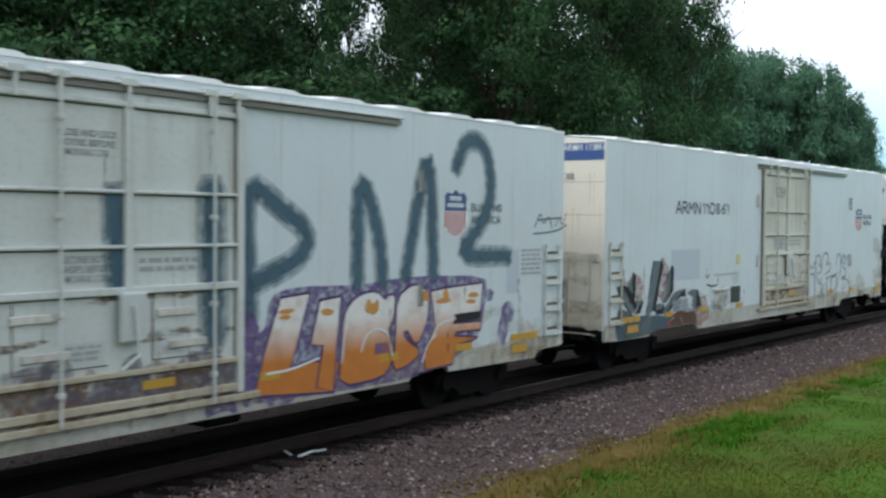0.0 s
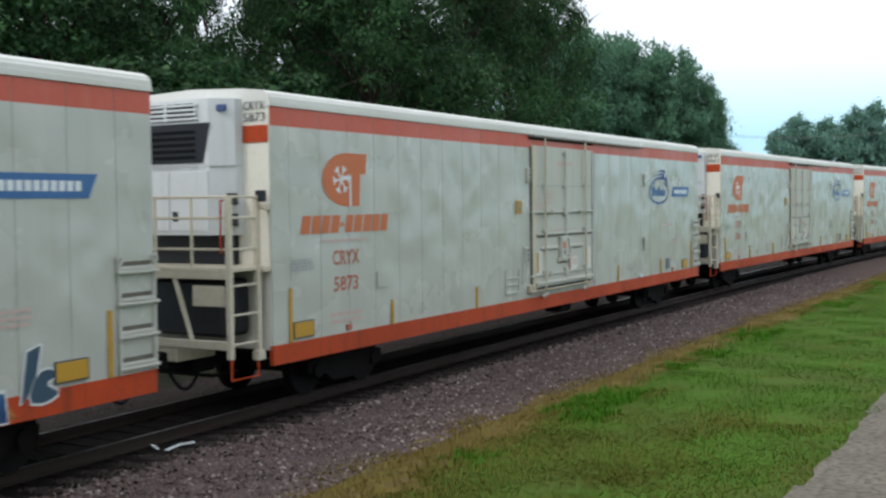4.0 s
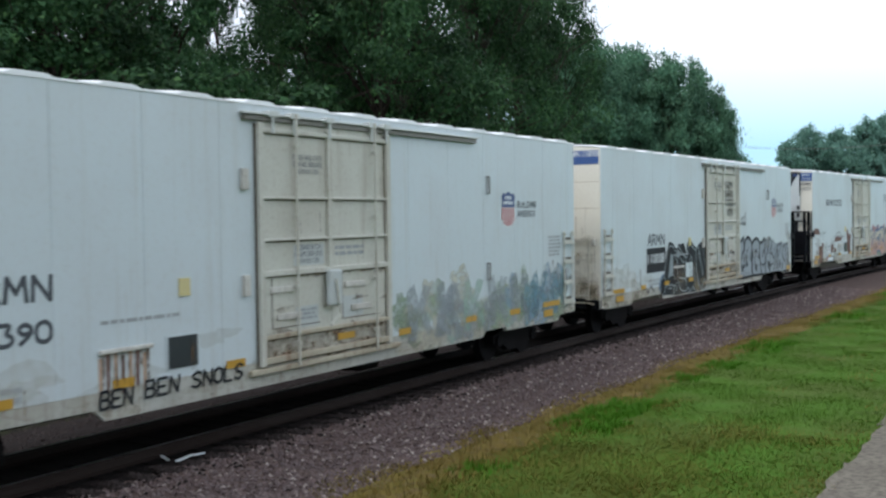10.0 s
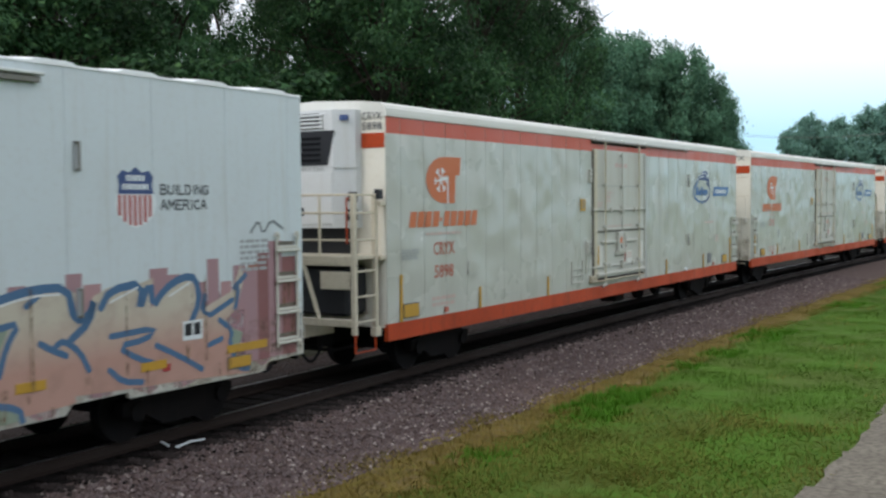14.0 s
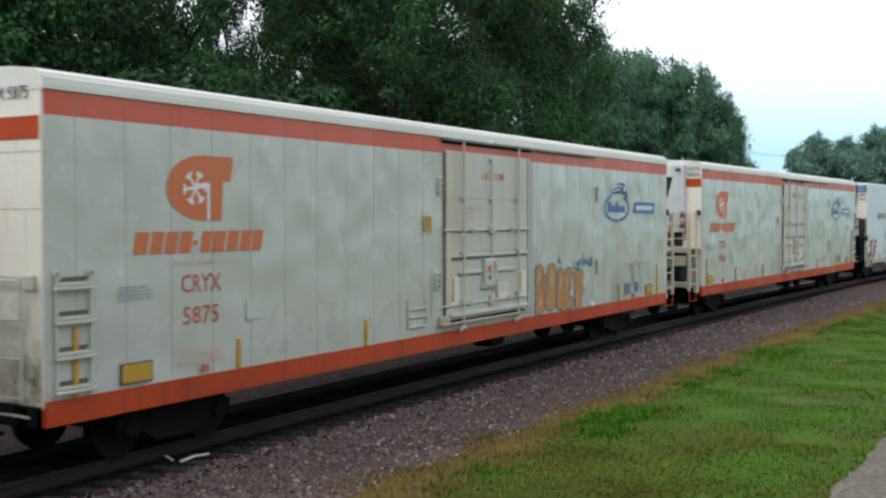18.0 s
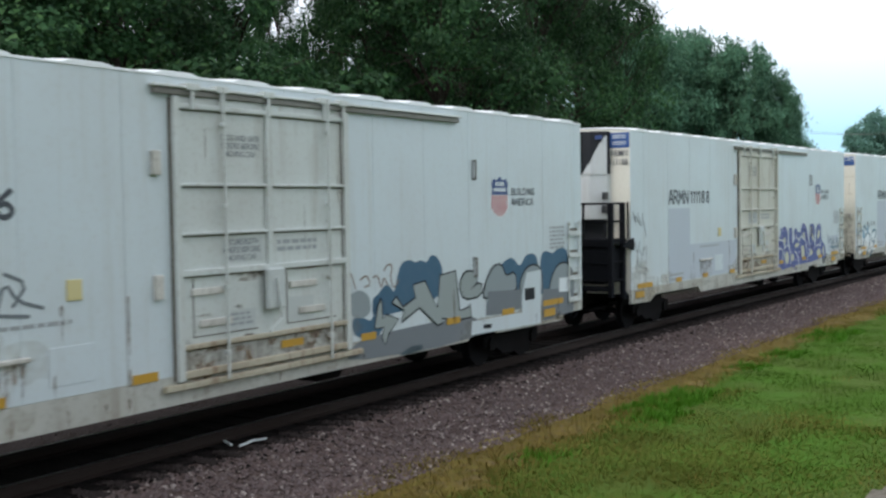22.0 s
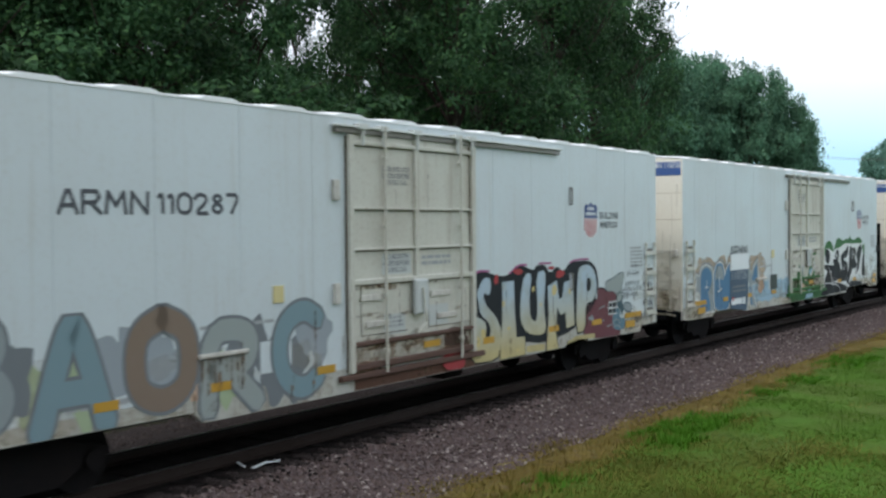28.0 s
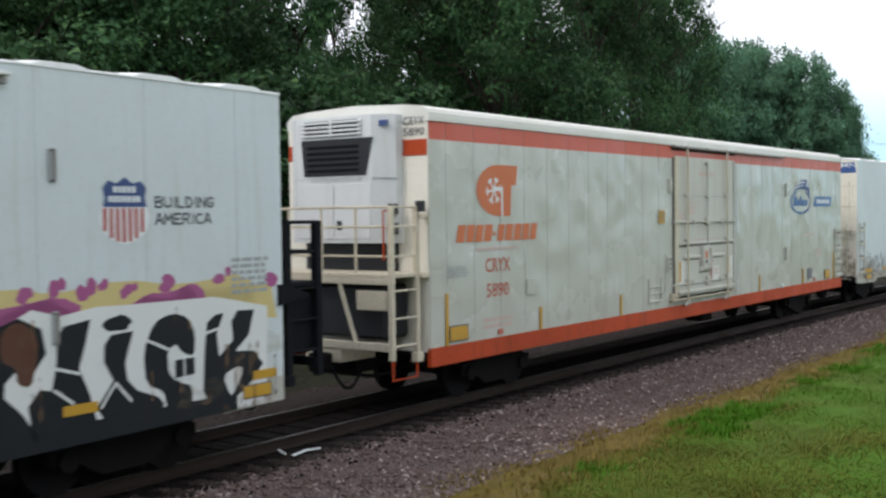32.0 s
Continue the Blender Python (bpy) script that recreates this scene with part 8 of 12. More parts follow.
lines(c, "sprayed_line", [[(13.18, 1.89), (12.86, 1.74), (12.8, 1.41), (12.93, 1.15)], [(13.19, 1.87), (13.25, 1.27)], [(12.36, 1.79), (12.68, 1.8)], [(15.26, 1.66), (15.06, 1.6), (15.3, 1.52), (15.46, 1.27), (15.49, 0.91)]], 0.085, SP_INK, 4, 1)
lines(c, "sprayed_line", [[(14.28, 1.79), (14.38, 1.75), (14.28, 1.51), (14.28, 1.01)], [(16.03, 1.85), (15.7, 1.74), (15.7, 1.56)], [(15.3, 1.68), (15.35, 1.38), (15.56, 0.95)], [(16.03, 1.85), (16.05, 1.21), (16.17, 0.82)]], 0.085, SP_INK, 4, 1)
lines(c, "sprayed_line", [[(16.16, 2.19), (16.46, 2.17), (16.48, 1.7), (16.19, 1.61), (16.13, 1.27)], [(16.67, 2.29), (16.59, 2.07), (16.54, 1.72)], [(16.67, 2.29), (17.01, 2.13), (17.05, 1.99), (16.71, 1.73), (16.97, 1.61), (17.11, 1.69)], [(16.44, 1.36), (16.51, 1.15), (16.9, 0.8), (17.03, 0.75)]], 0.075, SP_INK, 4, 1)
lines(c, "sprayed_line", [[(17.18, 1.25), (16.77, 1.16)], [(17.01, 1.99), (17.05, 1.73), (17.19, 1.51), (17.39, 1.43), (17.53, 1.56), (17.5, 1.87)], [(17.76, 1.93), (17.78, 1.63), (17.46, 1.12), (17.23, 0.75)], [(17.27, 2.2), (17.19, 2.1)]], 0.075, SP_INK, 4, 1)
lines(c, "sprayed_line", [[(17.82, 1.51), (17.9, 1.92), (18.14, 2), (18.37, 1.89), (18.21, 1.59), (17.97, 1.46), (17.98, 1.77)], [(17.82, 1.24), (17.81, 0.87), (18.03, 1.4)], [(18.37, 1.89), (18.45, 2.06), (18.61, 2.02), (18.67, 1.45), (19, 1.27)], [(18.85, 1.85), (19.18, 1.98), (19.08, 1.31), (19.03, 1.17)]], 0.068, SP_INK, 4, 1)
lines(c, "sprayed_line", [[(19.27, 1.91), (19.44, 2.01), (19.61, 1.89), (19.68, 0.86)], [(19.44, 1.8), (19.5, 1.08)], [(18.18, 1.04), (18.28, 1.4), (18.49, 1)], [(18.65, 0.98), (18.75, 1.2)]], 0.068, SP_INK, 4, 1)
lines(c, "sprayed_line", [[(12.33, 0.94), (12.91, 0.9), (13.25, 0.89), (13.71, 0.88), (14.2, 0.92), (14.61, 0.91), (15.61, 0.88), (16.48, 0.88)], [(16.48, 0.88), (17.01, 0.75), (17.87, 0.82), (18.8, 0.81), (19.76, 0.85)]], 0.10, SP_INK, 4, 1)
daub(c, "letter_gap", [(14.63, 1.84), (14.88, 1.89), (14.88, 1.74), (14.63, 1.75)], SP_INK, 4, 0)
daub(c, "letter_gap", [(13.74, 1.96), (13.82, 1.95), (13.57, 1.8), (13.49, 1.46), (13.63, 1.41), (13.75, 1.42), (13.61, 1.26), (13.41, 1.29), (13.43, 1.54), (13.57, 1.87)], SP_INK, 4, 1)
daub(c, "letter_gap", [(14.07, 1.93), (14.12, 1.67), (14.18, 1.52), (14.07, 1.4), (14, 1.57), (14.03, 1.8)], SP_INK, 4, 1)
daub(c, "letter_gap", [(14.55, 1.65), (14.59, 1.69), (14.6, 1.39), (14.68, 1.12), (14.75, 1.33), (14.9, 1.32), (14.94, 1.18), (14.8, 1), (14.62, 1.15), (14.52, 1.46)], SP_INK, 4, 1)
daub(c, "letter_gap", [(15.58, 1.35), (15.74, 1.25), (16.01, 1.35), (15.88, 1.18), (15.76, 1.17), (15.6, 1.25)], SP_INK, 4, 1)
daub(c, "letter_gap", [(16.51, 1.32), (16.65, 1.39), (16.8, 1.29), (16.72, 1.13), (16.87, 0.92), (17.09, 0.75), (16.74, 0.9), (16.51, 1.14)], SP_INK, 4, 1)
daub(c, "letter_gap", [(12.95, 1.32), (13.08, 1.41), (13.23, 1.28), (13.12, 1.27), (13.08, 1.1), (12.97, 1.21)], SP_INK, 4, 1)
dots(c, "sprayed_blob", [(12.06, 2.1, 0.17, 0.16), (12.06, 1.37, 0.13, 0.28), (12.15, 1.67, 0.09, 0.19)], SP_INK, 1)
for word, u, z, w in (("YAZM", 10.62, 4.12, 1.0), ("SARO", 10.72, 3.82, 0.95), ("FOREK", 10.76, 3.52, 1.0), ("YOIA", 10.95, 3.18, 0.7)):
    tag_word(c, word, u, z, w, 0.22, 0.036, SP_BLACK, 2, 0.15, 0.05)
lines(c, "thin_tag", [[(12.62, 3.1), (12.64, 2.86), (12.8, 2.86)], [(13.0, 3.1), (12.86, 3.0), (12.9, 2.86), (13.04, 2.9)], [(13.2, 3.1), (13.06, 3.06), (13.16, 3.0), (13.08, 2.9), (13.3, 2.88)], [(13.34, 3.28), (13.4, 2.82), (13.06, 2.84)]], 0.05, SP_BLACK, 2, 0)
tag_word(c, "SARO", 11.27, 1.74, 0.62, 0.15, 0.04, SP_BLACK, 2, 0.1, 0.05)
strokes(c, "thin_tag", [[(3.0, 1.0), (3.2, 1.2), (3.4, 0.95), (3.6, 1.2), (3.9, 1.0)]], 0.05, SP_BLACK, 3, 1)

for ob in [q for q in c.children if q.name.startswith("amber_strip") and sum(v.co.x for v in q.data.vertices) / len(q.data.vertices) + c["half"] > 11.5]:
    bpy.data.objects.remove(ob)

# bare primer patches and a pale pink word
c = CARS[8]
for u, z, ru, rz, s in ((0.70, 2.34, 0.48, 0.14, 1), (1.40, 1.32, 0.42, 0.34, 2), (3.47, 1.50, 0.26, 0.22, 3), (4.70, 1.93, 0.62, 0.13, 4), (6.90, 1.65, 0.36, 0.50, 5), (4.1, 1.42, 0.14, 0.12, 6), (1.75, 1.7, 0.2, 0.1, 7), (6.6, 2.1, 0.2, 0.2, 8)):
    flat(c, "bare_patch", [blob(u, z, ru, rz, 400 + s, 34, rough=0.2, square=0.5)], RUST, 1, "brown patch where the paint is gone")
strokes(c, "thin_tag", [[(1.2, 2.2), (1.35, 2.3), (1.5, 2.15)], [(1.6, 2.2), (1.7, 2.4), (1.8, 2.2), (2.0, 2.3), (2.25, 2.25)], [(3.85, 1.95), (4.0, 2.15), (4.05, 1.9)], [(4.3, 2.1), (4.8, 2.3), (5.2, 2.1), (5.6, 2.05), (5.7, 1.9)], [(0.85, 1.8), (0.95, 1.5), (1.1, 1.75)], [(1.7, 1.75), (1.85, 1.6)]], 0.045, SP_GREY, 2, 1)
flat(c, "weight_frame", [rect(2.28, 1.16, 1.0, 0.46)], SP_NAVY, 2)
flat(c, "weight_panel", [rect(2.33, 1.20, 0.90, 0.38)], PALE, 3)
letters(c, "LD LMT", 2.37, 1.42, 0.42, 0.10, DARK_MARK, lift=0.006)
letters(c, "LT WT", 2.37, 1.24, 0.36, 0.10, DARK_MARK, lift=0.006)
small_print(c, 2.86, 1.43, 0.34, 1, 0.09, GREY_MARK, 2, deep=0.004)
small_print(c, 2.86, 1.25, 0.34, 1, 0.09, GREY_MARK, 3, deep=0.004)
flat(c, "weight_frame", [rect(2.62, 0.92, 1.15, 0.20)], SP_NAVY, 2)
flat(c, "weight_panel", [rect(2.70, 0.95, 1.0, 0.14)], PALE, 3)
flat(c, "red_mark", [rect(2.52, 0.98, 0.14, 0.14)], SP_RED, 4)
flat(c, "dark_hatch", [rect(5.80, 1.26, 0.62, 0.46)], GLASS_DARK, 4, deep=0.010)
for k in range(24):
    r = random.Random(430 + k)
    flat(c, "pink_block", [rect(12.0 + k * 0.29, 1.75, 0.24 + r.uniform(0, 0.14), 0.40 + r.uniform(0, 0.42))], SP_MAUVE if k % 3 else SP_ROSE, 1, deep=0.00004 * k)
for k, (u, w, top) in enumerate(((18.62, 0.35, 2.36), (18.95, 0.30, 2.58), (19.22, 0.34, 2.76), (19.56, 0.36, 2.50))):
    flat(c, "red_block", [rect(u, 0.95, w, top - 0.95)], SP_CLAYD if k % 2 else SP_MAUVE, 2, deep=0.00004 * k)
for k in range(9):
    flat(c, "sprayed_cloud", [blob(12.4 + k * 0.82, 1.45, 0.65, 0.6, 440 + k)], PINK_MIST, 1, deep=0.0001 * k)
daub(c, "sprayed_band", [(12.76, 1.83), (12.93, 2.12), (13.26, 2.26), (13.48, 2.17), (13.65, 2.12), (13.74, 2.18), (13.56, 2.44), (13.78, 2.47), (13.79, 2.18), (14.24, 2.25), (14.63, 2.34), (15.19, 2.33), (15.35, 2.24), (15.33, 1.9), (15.56, 1.95), (15.63, 2.18), (15.91, 2.28), (16.51, 2.3), (16.71, 2.35), (16.65, 1.94), (16.89, 2.17), (17.29, 2.36), (17.53, 2.28), (17.55, 2.04), (17.68, 1.84), (18.35, 2.05), (18.54, 2.42), (18.63, 2.23), (18.44, 1.79), (18.19, 1.63), (18.33, 1.26), (18.56, 0.86), (18.78, 0.78), (17.11, 0.88), (16.47, 0.9), (15.31, 0.96), (15.31, 0.8), (13.55, 0.8), (12.73, 0.85)], FADE_PINK, 2, 0, label="faded pink and cream sprayed letters with blue edges")
daub(c, "sprayed_band", [(10.56, 1.78), (10.75, 2.21), (10.98, 2.24), (11.16, 2.11), (11.36, 2.26), (11.62, 2.26), (11.82, 2.1), (12.03, 2.29), (12.32, 2.3), (12.54, 2.15), (12.77, 2.13), (12.73, 0.85), (11.64, 0.84), (10.53, 0.89)], FADE_PINK, 2, 0)
lines(c, "sprayed_line", [[(12.76, 1.73), (12.93, 2.08), (13.22, 2.22), (13.39, 2.18), (13.61, 2.12), (13.7, 2.18), (13.54, 2.43), (13.78, 2.47), (13.77, 2.14)], [(13.77, 2.14), (14.2, 2.25), (14.69, 2.34), (15.21, 2.33), (15.3, 1.98)], [(15.3, 1.98), (15.41, 1.89), (15.56, 1.95), (15.66, 2.18), (15.56, 1.86), (15.25, 1.67)], [(15.75, 2.02), (15.92, 2.24), (16.51, 2.3), (16.41, 1.88), (16.65, 2.34), (16.69, 1.94), (16.9, 2.17), (17.28, 2.33), (17.56, 2.3), (17.63, 1.95), (17.4, 1.62)]], 0.11, SP_SLATEB, 5, 1)
lines(c, "sprayed_line", [[(13.14, 2.06), (13.25, 1.85), (12.93, 1.59)], [(13.5, 1.71), (13.91, 1.82), (13.85, 1.57), (13.51, 1.71)], [(13.97, 1.91), (13.89, 1.28), (13.84, 1.47)], [(14.19, 1.92), (14.48, 1.96), (14.28, 1.7), (14.17, 1.36)]], 0.085, SP_SLATEB, 5, 1)
lines(c, "sprayed_line", [[(14.58, 2.14), (14.79, 2.28)], [(14.77, 1.68), (14.93, 1.59), (15.18, 1.48)], [(15.91, 1.64), (16.77, 1.67), (16.56, 1.53), (16.02, 1.5), (16.37, 1.3), (16.75, 1.17)], [(17.68, 1.84), (17.77, 2.14), (17.69, 1.68), (18.35, 1.92)]], 0.085, SP_SLATEB, 5, 1)
lines(c, "sprayed_line", [[(18.05, 1.65), (18.34, 1.47), (18.26, 1.27), (18.47, 0.88), (18.7, 0.85)], [(13.24, 1.21), (13.07, 1.09)], [(13.4, 0.83), (13.57, 1.05), (14.02, 1.05), (14.45, 0.95), (14.49, 0.79)], [(15.01, 1.62), (15.14, 1.68), (15.4, 1.5), (15.54, 1.25)]], 0.085, SP_SLATEB, 5, 1)
lines(c, "sprayed_line", [[(15.88, 1.21), (16.11, 1.02), (16.47, 0.97)], [(18.41, 1.79), (18.51, 2.15), (18.32, 2.05), (18.66, 2.27)], [(16.74, 1.43), (17.25, 1.2), (17.66, 0.98)], [(17.81, 1.31), (18.1, 1.37)]], 0.085, SP_SLATEB, 5, 1)
lines(c, "sprayed_line", [[(10.61, 1.66), (10.77, 2.15), (10.97, 2.21), (11.14, 2.05), (11.08, 1.48)], [(11.16, 2.05), (11.36, 2.23), (11.58, 2.23), (11.75, 2.04), (11.65, 1.27)], [(11.81, 2.04), (12.03, 2.25), (12.29, 2.25), (12.46, 2.1), (12.29, 1.35)], [(11.28, 1.8), (11.54, 1.83), (11.49, 1.47)]], 0.085, SP_SLATEB, 5, 1)
lines(c, "sprayed_line", [[(10.74, 1.87), (10.96, 1.84)], [(12.02, 1.83), (12.23, 1.87), (12.26, 1.55)]], 0.085, SP_SLATEB, 5, 1)
lines(c, "sprayed_line", [[(12.92, 1.85), (13.17, 2.1), (13.51, 2.09)], [(13.95, 2.13), (14.63, 2.26), (15.1, 2.25)], [(15.91, 2.08), (16.41, 2.24)], [(17.01, 2.08), (17.44, 2.24)]], 0.03, SP_WHITE, 6, 1)
lines(c, "sprayed_line", [[(10.8, 1.97), (10.97, 2.13)], [(11.38, 2.08), (11.58, 2.15)]], 0.03, SP_WHITE, 6, 1)
daub(c, "green_patch", [(13.38, 0.83), (13.58, 0.99), (14.09, 1.03), (14.45, 0.91), (14.5, 0.78)], SP_SAGE, 4, 1)
daub(c, "green_patch", [(18.31, 1.51), (18.58, 1.41), (18.42, 1.14), (18.78, 0.84), (18.32, 0.88)], SP_SAGE, 4, 0)
daub(c, "green_patch", [(14.13, 1.92), (14.34, 1.93), (14.18, 1.63)], SP_SAGE, 4, 0)
daub(c, "sprayed_cloud", [(18.61, 1.59), (18.73, 2.41), (18.98, 2.45), (19.13, 1.92), (19.7, 2.26), (19.9, 2.06), (19.77, 1), (19, 0.94), (18.54, 1.16)], SP_CLAY, 1, 0)
daub(c, "white_label", [(17.27, 1.7), (17.68, 1.7), (17.67, 1.42), (17.26, 1.43)], PALE, 8, 0)
daub(c, "label_block", [(17.31, 1.66), (17.45, 1.67), (17.45, 1.49), (17.3, 1.49)], SP_BLACK, 9, 0)
daub(c, "label_block", [(17.5, 1.66), (17.63, 1.67), (17.63, 1.49), (17.49, 1.49)], SP_BLACK, 9, 0)
daub(c, "red_mark", [(16.86, 1.15), (17.01, 1.15), (17.01, 1.05), (16.85, 1.05)], SP_RED, 8, 0)
strokes(c, "thin_tag", [[(18.8, 2.9), (19.0, 3.1), (19.1, 2.85), (19.3, 3.1), (19.6, 2.95)]], 0.04, SP_GREY, 2, 1)

# orange letters on an ivory car
c = CARS[11]
SP_OCHRE = paint("spray_ochre_orange", (0.43, 0.185, 0.04), (0.52, 0.34, 0.16), 0.5, 0.5, streaks=False, grain=9)
for k, p in enumerate(([(13.66, 2.14), (13.81, 2.24), (14.0, 2.24), (14.11, 2.16), (14.13, 1.98), (14.22, 2.01), (14.32, 1.95), (14.33, 2.13), (14.42, 2.24), (14.64, 2.25), (14.79, 2.2), (14.83, 2.03), (14.76, 1.56), (14.78, 1.29), (14.66, 1.2), (14.41, 1.18), (14.25, 1.26), (14.21, 1.48), (14.16, 1.21), (14.01, 1.13), (13.77, 1.13), (13.69, 1.24), (13.75, 1.65)],
                       [(14.91, 2.06), (15.03, 2.14), (15.19, 2.11), (15.27, 2.0), (15.24, 1.52), (15.28, 1.24), (15.13, 1.16), (14.92, 1.2), (14.83, 1.29), (14.88, 1.69)],
                       [(15.29, 2.0), (15.44, 2.12), (15.64, 2.12), (15.77, 2.04), (15.82, 1.9), (15.64, 1.83), (15.76, 1.69), (15.58, 1.58), (15.61, 1.41), (15.84, 1.39), (15.81, 1.19), (15.5, 1.14), (15.31, 1.24), (15.26, 1.52)],
                       [(15.87, 1.97), (16.05, 2.06), (16.37, 2.04), (16.45, 1.93), (16.37, 1.72), (16.48, 1.53), (16.29, 1.43), (16.34, 1.1), (15.94, 1.12), (15.92, 1.47)])):
    daub(c, "sprayed_letter", p, SP_OCHRE, 3 + 2 * (k % 2), 1, edge=SP_SLATEB, wide=0.035, label="ochre orange bubble letter with a dull blue edge")
lines(c, "sprayed_line", [[(14.13, 1.98), (14.10, 1.72), (14.2, 1.42)], [(14.32, 1.95), (14.30, 1.7), (14.2, 1.42)], [(14.0, 2.1), (13.98, 1.7)], [(15.58, 1.9), (15.5, 1.62), (15.6, 1.41)], [(16.12, 1.9), (16.2, 1.75), (16.1, 1.62)]], 0.035, SP_SLATEB, 8, 1)
dots(c, "paint_dot", [(13.9, 2.0, 0.06, 0.13), (14.55, 1.9, 0.06, 0.2), (15.08, 1.8, 0.05, 0.2), (15.42, 1.8, 0.04, 0.15), (16.03, 1.4, 0.04, 0.14), (13.95, 1.4, 0.06, 0.12)], SP_PEACH, 9)
lines(c, "thin_tag", [[(15.82, 2.25), (15.86, 2.12), (16.07, 2.08)], [(16.08, 2.28), (16.12, 2.1)], [(16.01, 2.2), (16.22, 2.25)], [(16.17, 2.15), (16.27, 2.33), (16.36, 2.14), (16.42, 2.45), (16.49, 2.16)], [(16.51, 2.18), (16.66, 2.34), (16.56, 2.26), (16.71, 2.2)],
                      [(16.76, 2.17), (16.86, 2.3), (17.0, 2.32)], [(16.81, 2.25), (16.96, 2.24)], [(16.76, 2.15), (17.04, 2.18)], [(14.93, 2.36), (14.97, 2.29), (15.1, 2.26)], [(15.02, 2.42), (15.0, 2.29)]], 0.06, SP_SLATEB, 3, 0, "small blue sprayed tag")
lines(c, "sprayed_outline", [[(18.45, 1.14), (18.43, 2.0), (18.72, 2.04), (18.81, 1.86), (18.69, 1.55), (18.57, 1.53), (18.57, 1.13)], [(18.72, 1.55), (18.84, 1.14)], [(19.02, 1.12), (18.96, 2.0), (19.39, 2.05)], [(19.0, 1.65), (19.29, 1.69), (19.26, 1.16)], [(19.39, 2.05), (19.58, 2.09), (19.62, 1.96)],
                             [(19.77, 1.17), (19.77, 2.08), (19.88, 2.08), (19.97, 1.95), (20.03, 1.13)], [(19.77, 2.08), (20.14, 1.13)], [(20.03, 2.08), (21.15, 2.06), (20.57, 1.6), (20.5, 1.33), (21.26, 1.37)], [(20.5, 2.04), (20.56, 1.29)]], 0.035, SP_STONE, 2, 0, "thin grey outlined letter")
flat(c, "blue_patch", [rect(20.05, 1.28, 0.28, 0.28)], SP_SLATEB, 3)
lines(c, "thin_tag", [[(16.71, 1.8), (16.96, 1.84), (17.17, 1.72), (16.95, 1.25)]], 0.03, SP_CREAM, 2, 1)
letters(c, "LATHAM", 11.05, 4.12, 0.97, 0.17, RED_MARK, lift=0.037)

# brown letters and a blue-grey word
c = CARS[13]
SP_OXBLOOD = paint("spray_oxblood", (0.215, 0.070, 0.066), (0.34, 0.16, 0.15), 0.4, 0.5, streaks=False, grain=5)
daub(c, "brown_letter", [(0.04, 1.84), (0.63, 1.92), (0.74, 2.13), (1.4, 2.2), (1.33, 2.0), (1.09, 1.89), (1.07, 1.28), (0.1, 1.25), (0.03, 1.55)], SP_OXBLOOD, 2, 0, label="oxblood brown slanted letter")
daub(c, "brown_letter", [(1.57, 2.14), (2.2, 2.21), (2.19, 1.76), (1.88, 1.69), (1.97, 1.39), (1.43, 1.25), (1.39, 1.62)], SP_OXBLOOD, 2, 0)
daub(c, "letter_gap", [(0.24, 1.81), (0.65, 1.83), (0.59, 1.5), (0.21, 1.51)], PALE, 4, 0)
daub(c, "letter_gap", [(1.80, 2.04), (1.98, 2.05), (1.96, 1.84), (1.78, 1.84)], PALE, 4, 0)
daub(c, "green_patch", [(0.67, 1.13), (1.23, 1.12), (1.17, 0.75), (0.62, 0.74)], SP_GREEN, 3, 0)
daub(c, "green_patch", [(1.38, 1.4), (1.68, 1.41), (1.62, 1.2), (1.38, 1.18)], SP_GREEN, 4, 0)
daub(c, "orange_mark", [(0.1, 1.27), (1.19, 1.27), (1.23, 1.08), (0.09, 1.11)], SP_MUD, 5, 0)
lines(c, "thin_tag", [[(3.99, 2.66), (4.15, 2.35), (4.3, 2.18), (4.45, 2.45), (4.52, 2.24), (4.66, 2.48)], [(4.05, 2.42), (4.4, 2.58)], [(4.7, 2.22), (4.8, 2.52), (4.95, 2.2), (5.0, 2.44), (4.72, 2.4)], [(5.08, 2.2), (5.2, 2.54), (5.36, 2.3), (5.7, 2.2)], [(5.2, 2.62), (5.5, 2.5), (5.3, 2.25)], [(4.1, 2.14), (4.9, 2.18), (5.5, 2.12)], [(3.95, 2.3), (4.25, 2.5), (4.2, 2.2)]], 0.045, SP_GREY, 2, 1, "dark scribbled tag")
letters(c, "LD LMT", 2.36, 1.42, 0.4, 0.09, GREY_MARK)
letters(c, "LT WT", 2.36, 1.22, 0.34, 0.09, GREY_MARK)
SP_SAGE = spray("sage_grey", (0.30, 0.34, 0.33))
daub(c, "sprayed_cloud", [(12.12, 1.78), (12.26, 1.83), (12.46, 1.97), (12.59, 2), (12.76, 1.82), (12.89, 2.21), (13.03, 2.35), (13.24, 2.37), (13.42, 2.31), (13.56, 2.35), (13.78, 2.29), (13.89, 2.42), (14.12, 2.39), (14.32, 2.11), (14.19, 1.58), (12.13, 1.45)], SP_BLUEGREY, 0, 1, label="blue sprayed cloud behind the letters")
daub(c, "sprayed_cloud", [(11.59, 1.51), (11.79, 1.52), (12.13, 1.41), (12.22, 1.77), (12.5, 1.74), (12.36, 1.1), (11.66, 1.19), (11.56, 1.36)], SP_BLUEGREY, 0, 1)
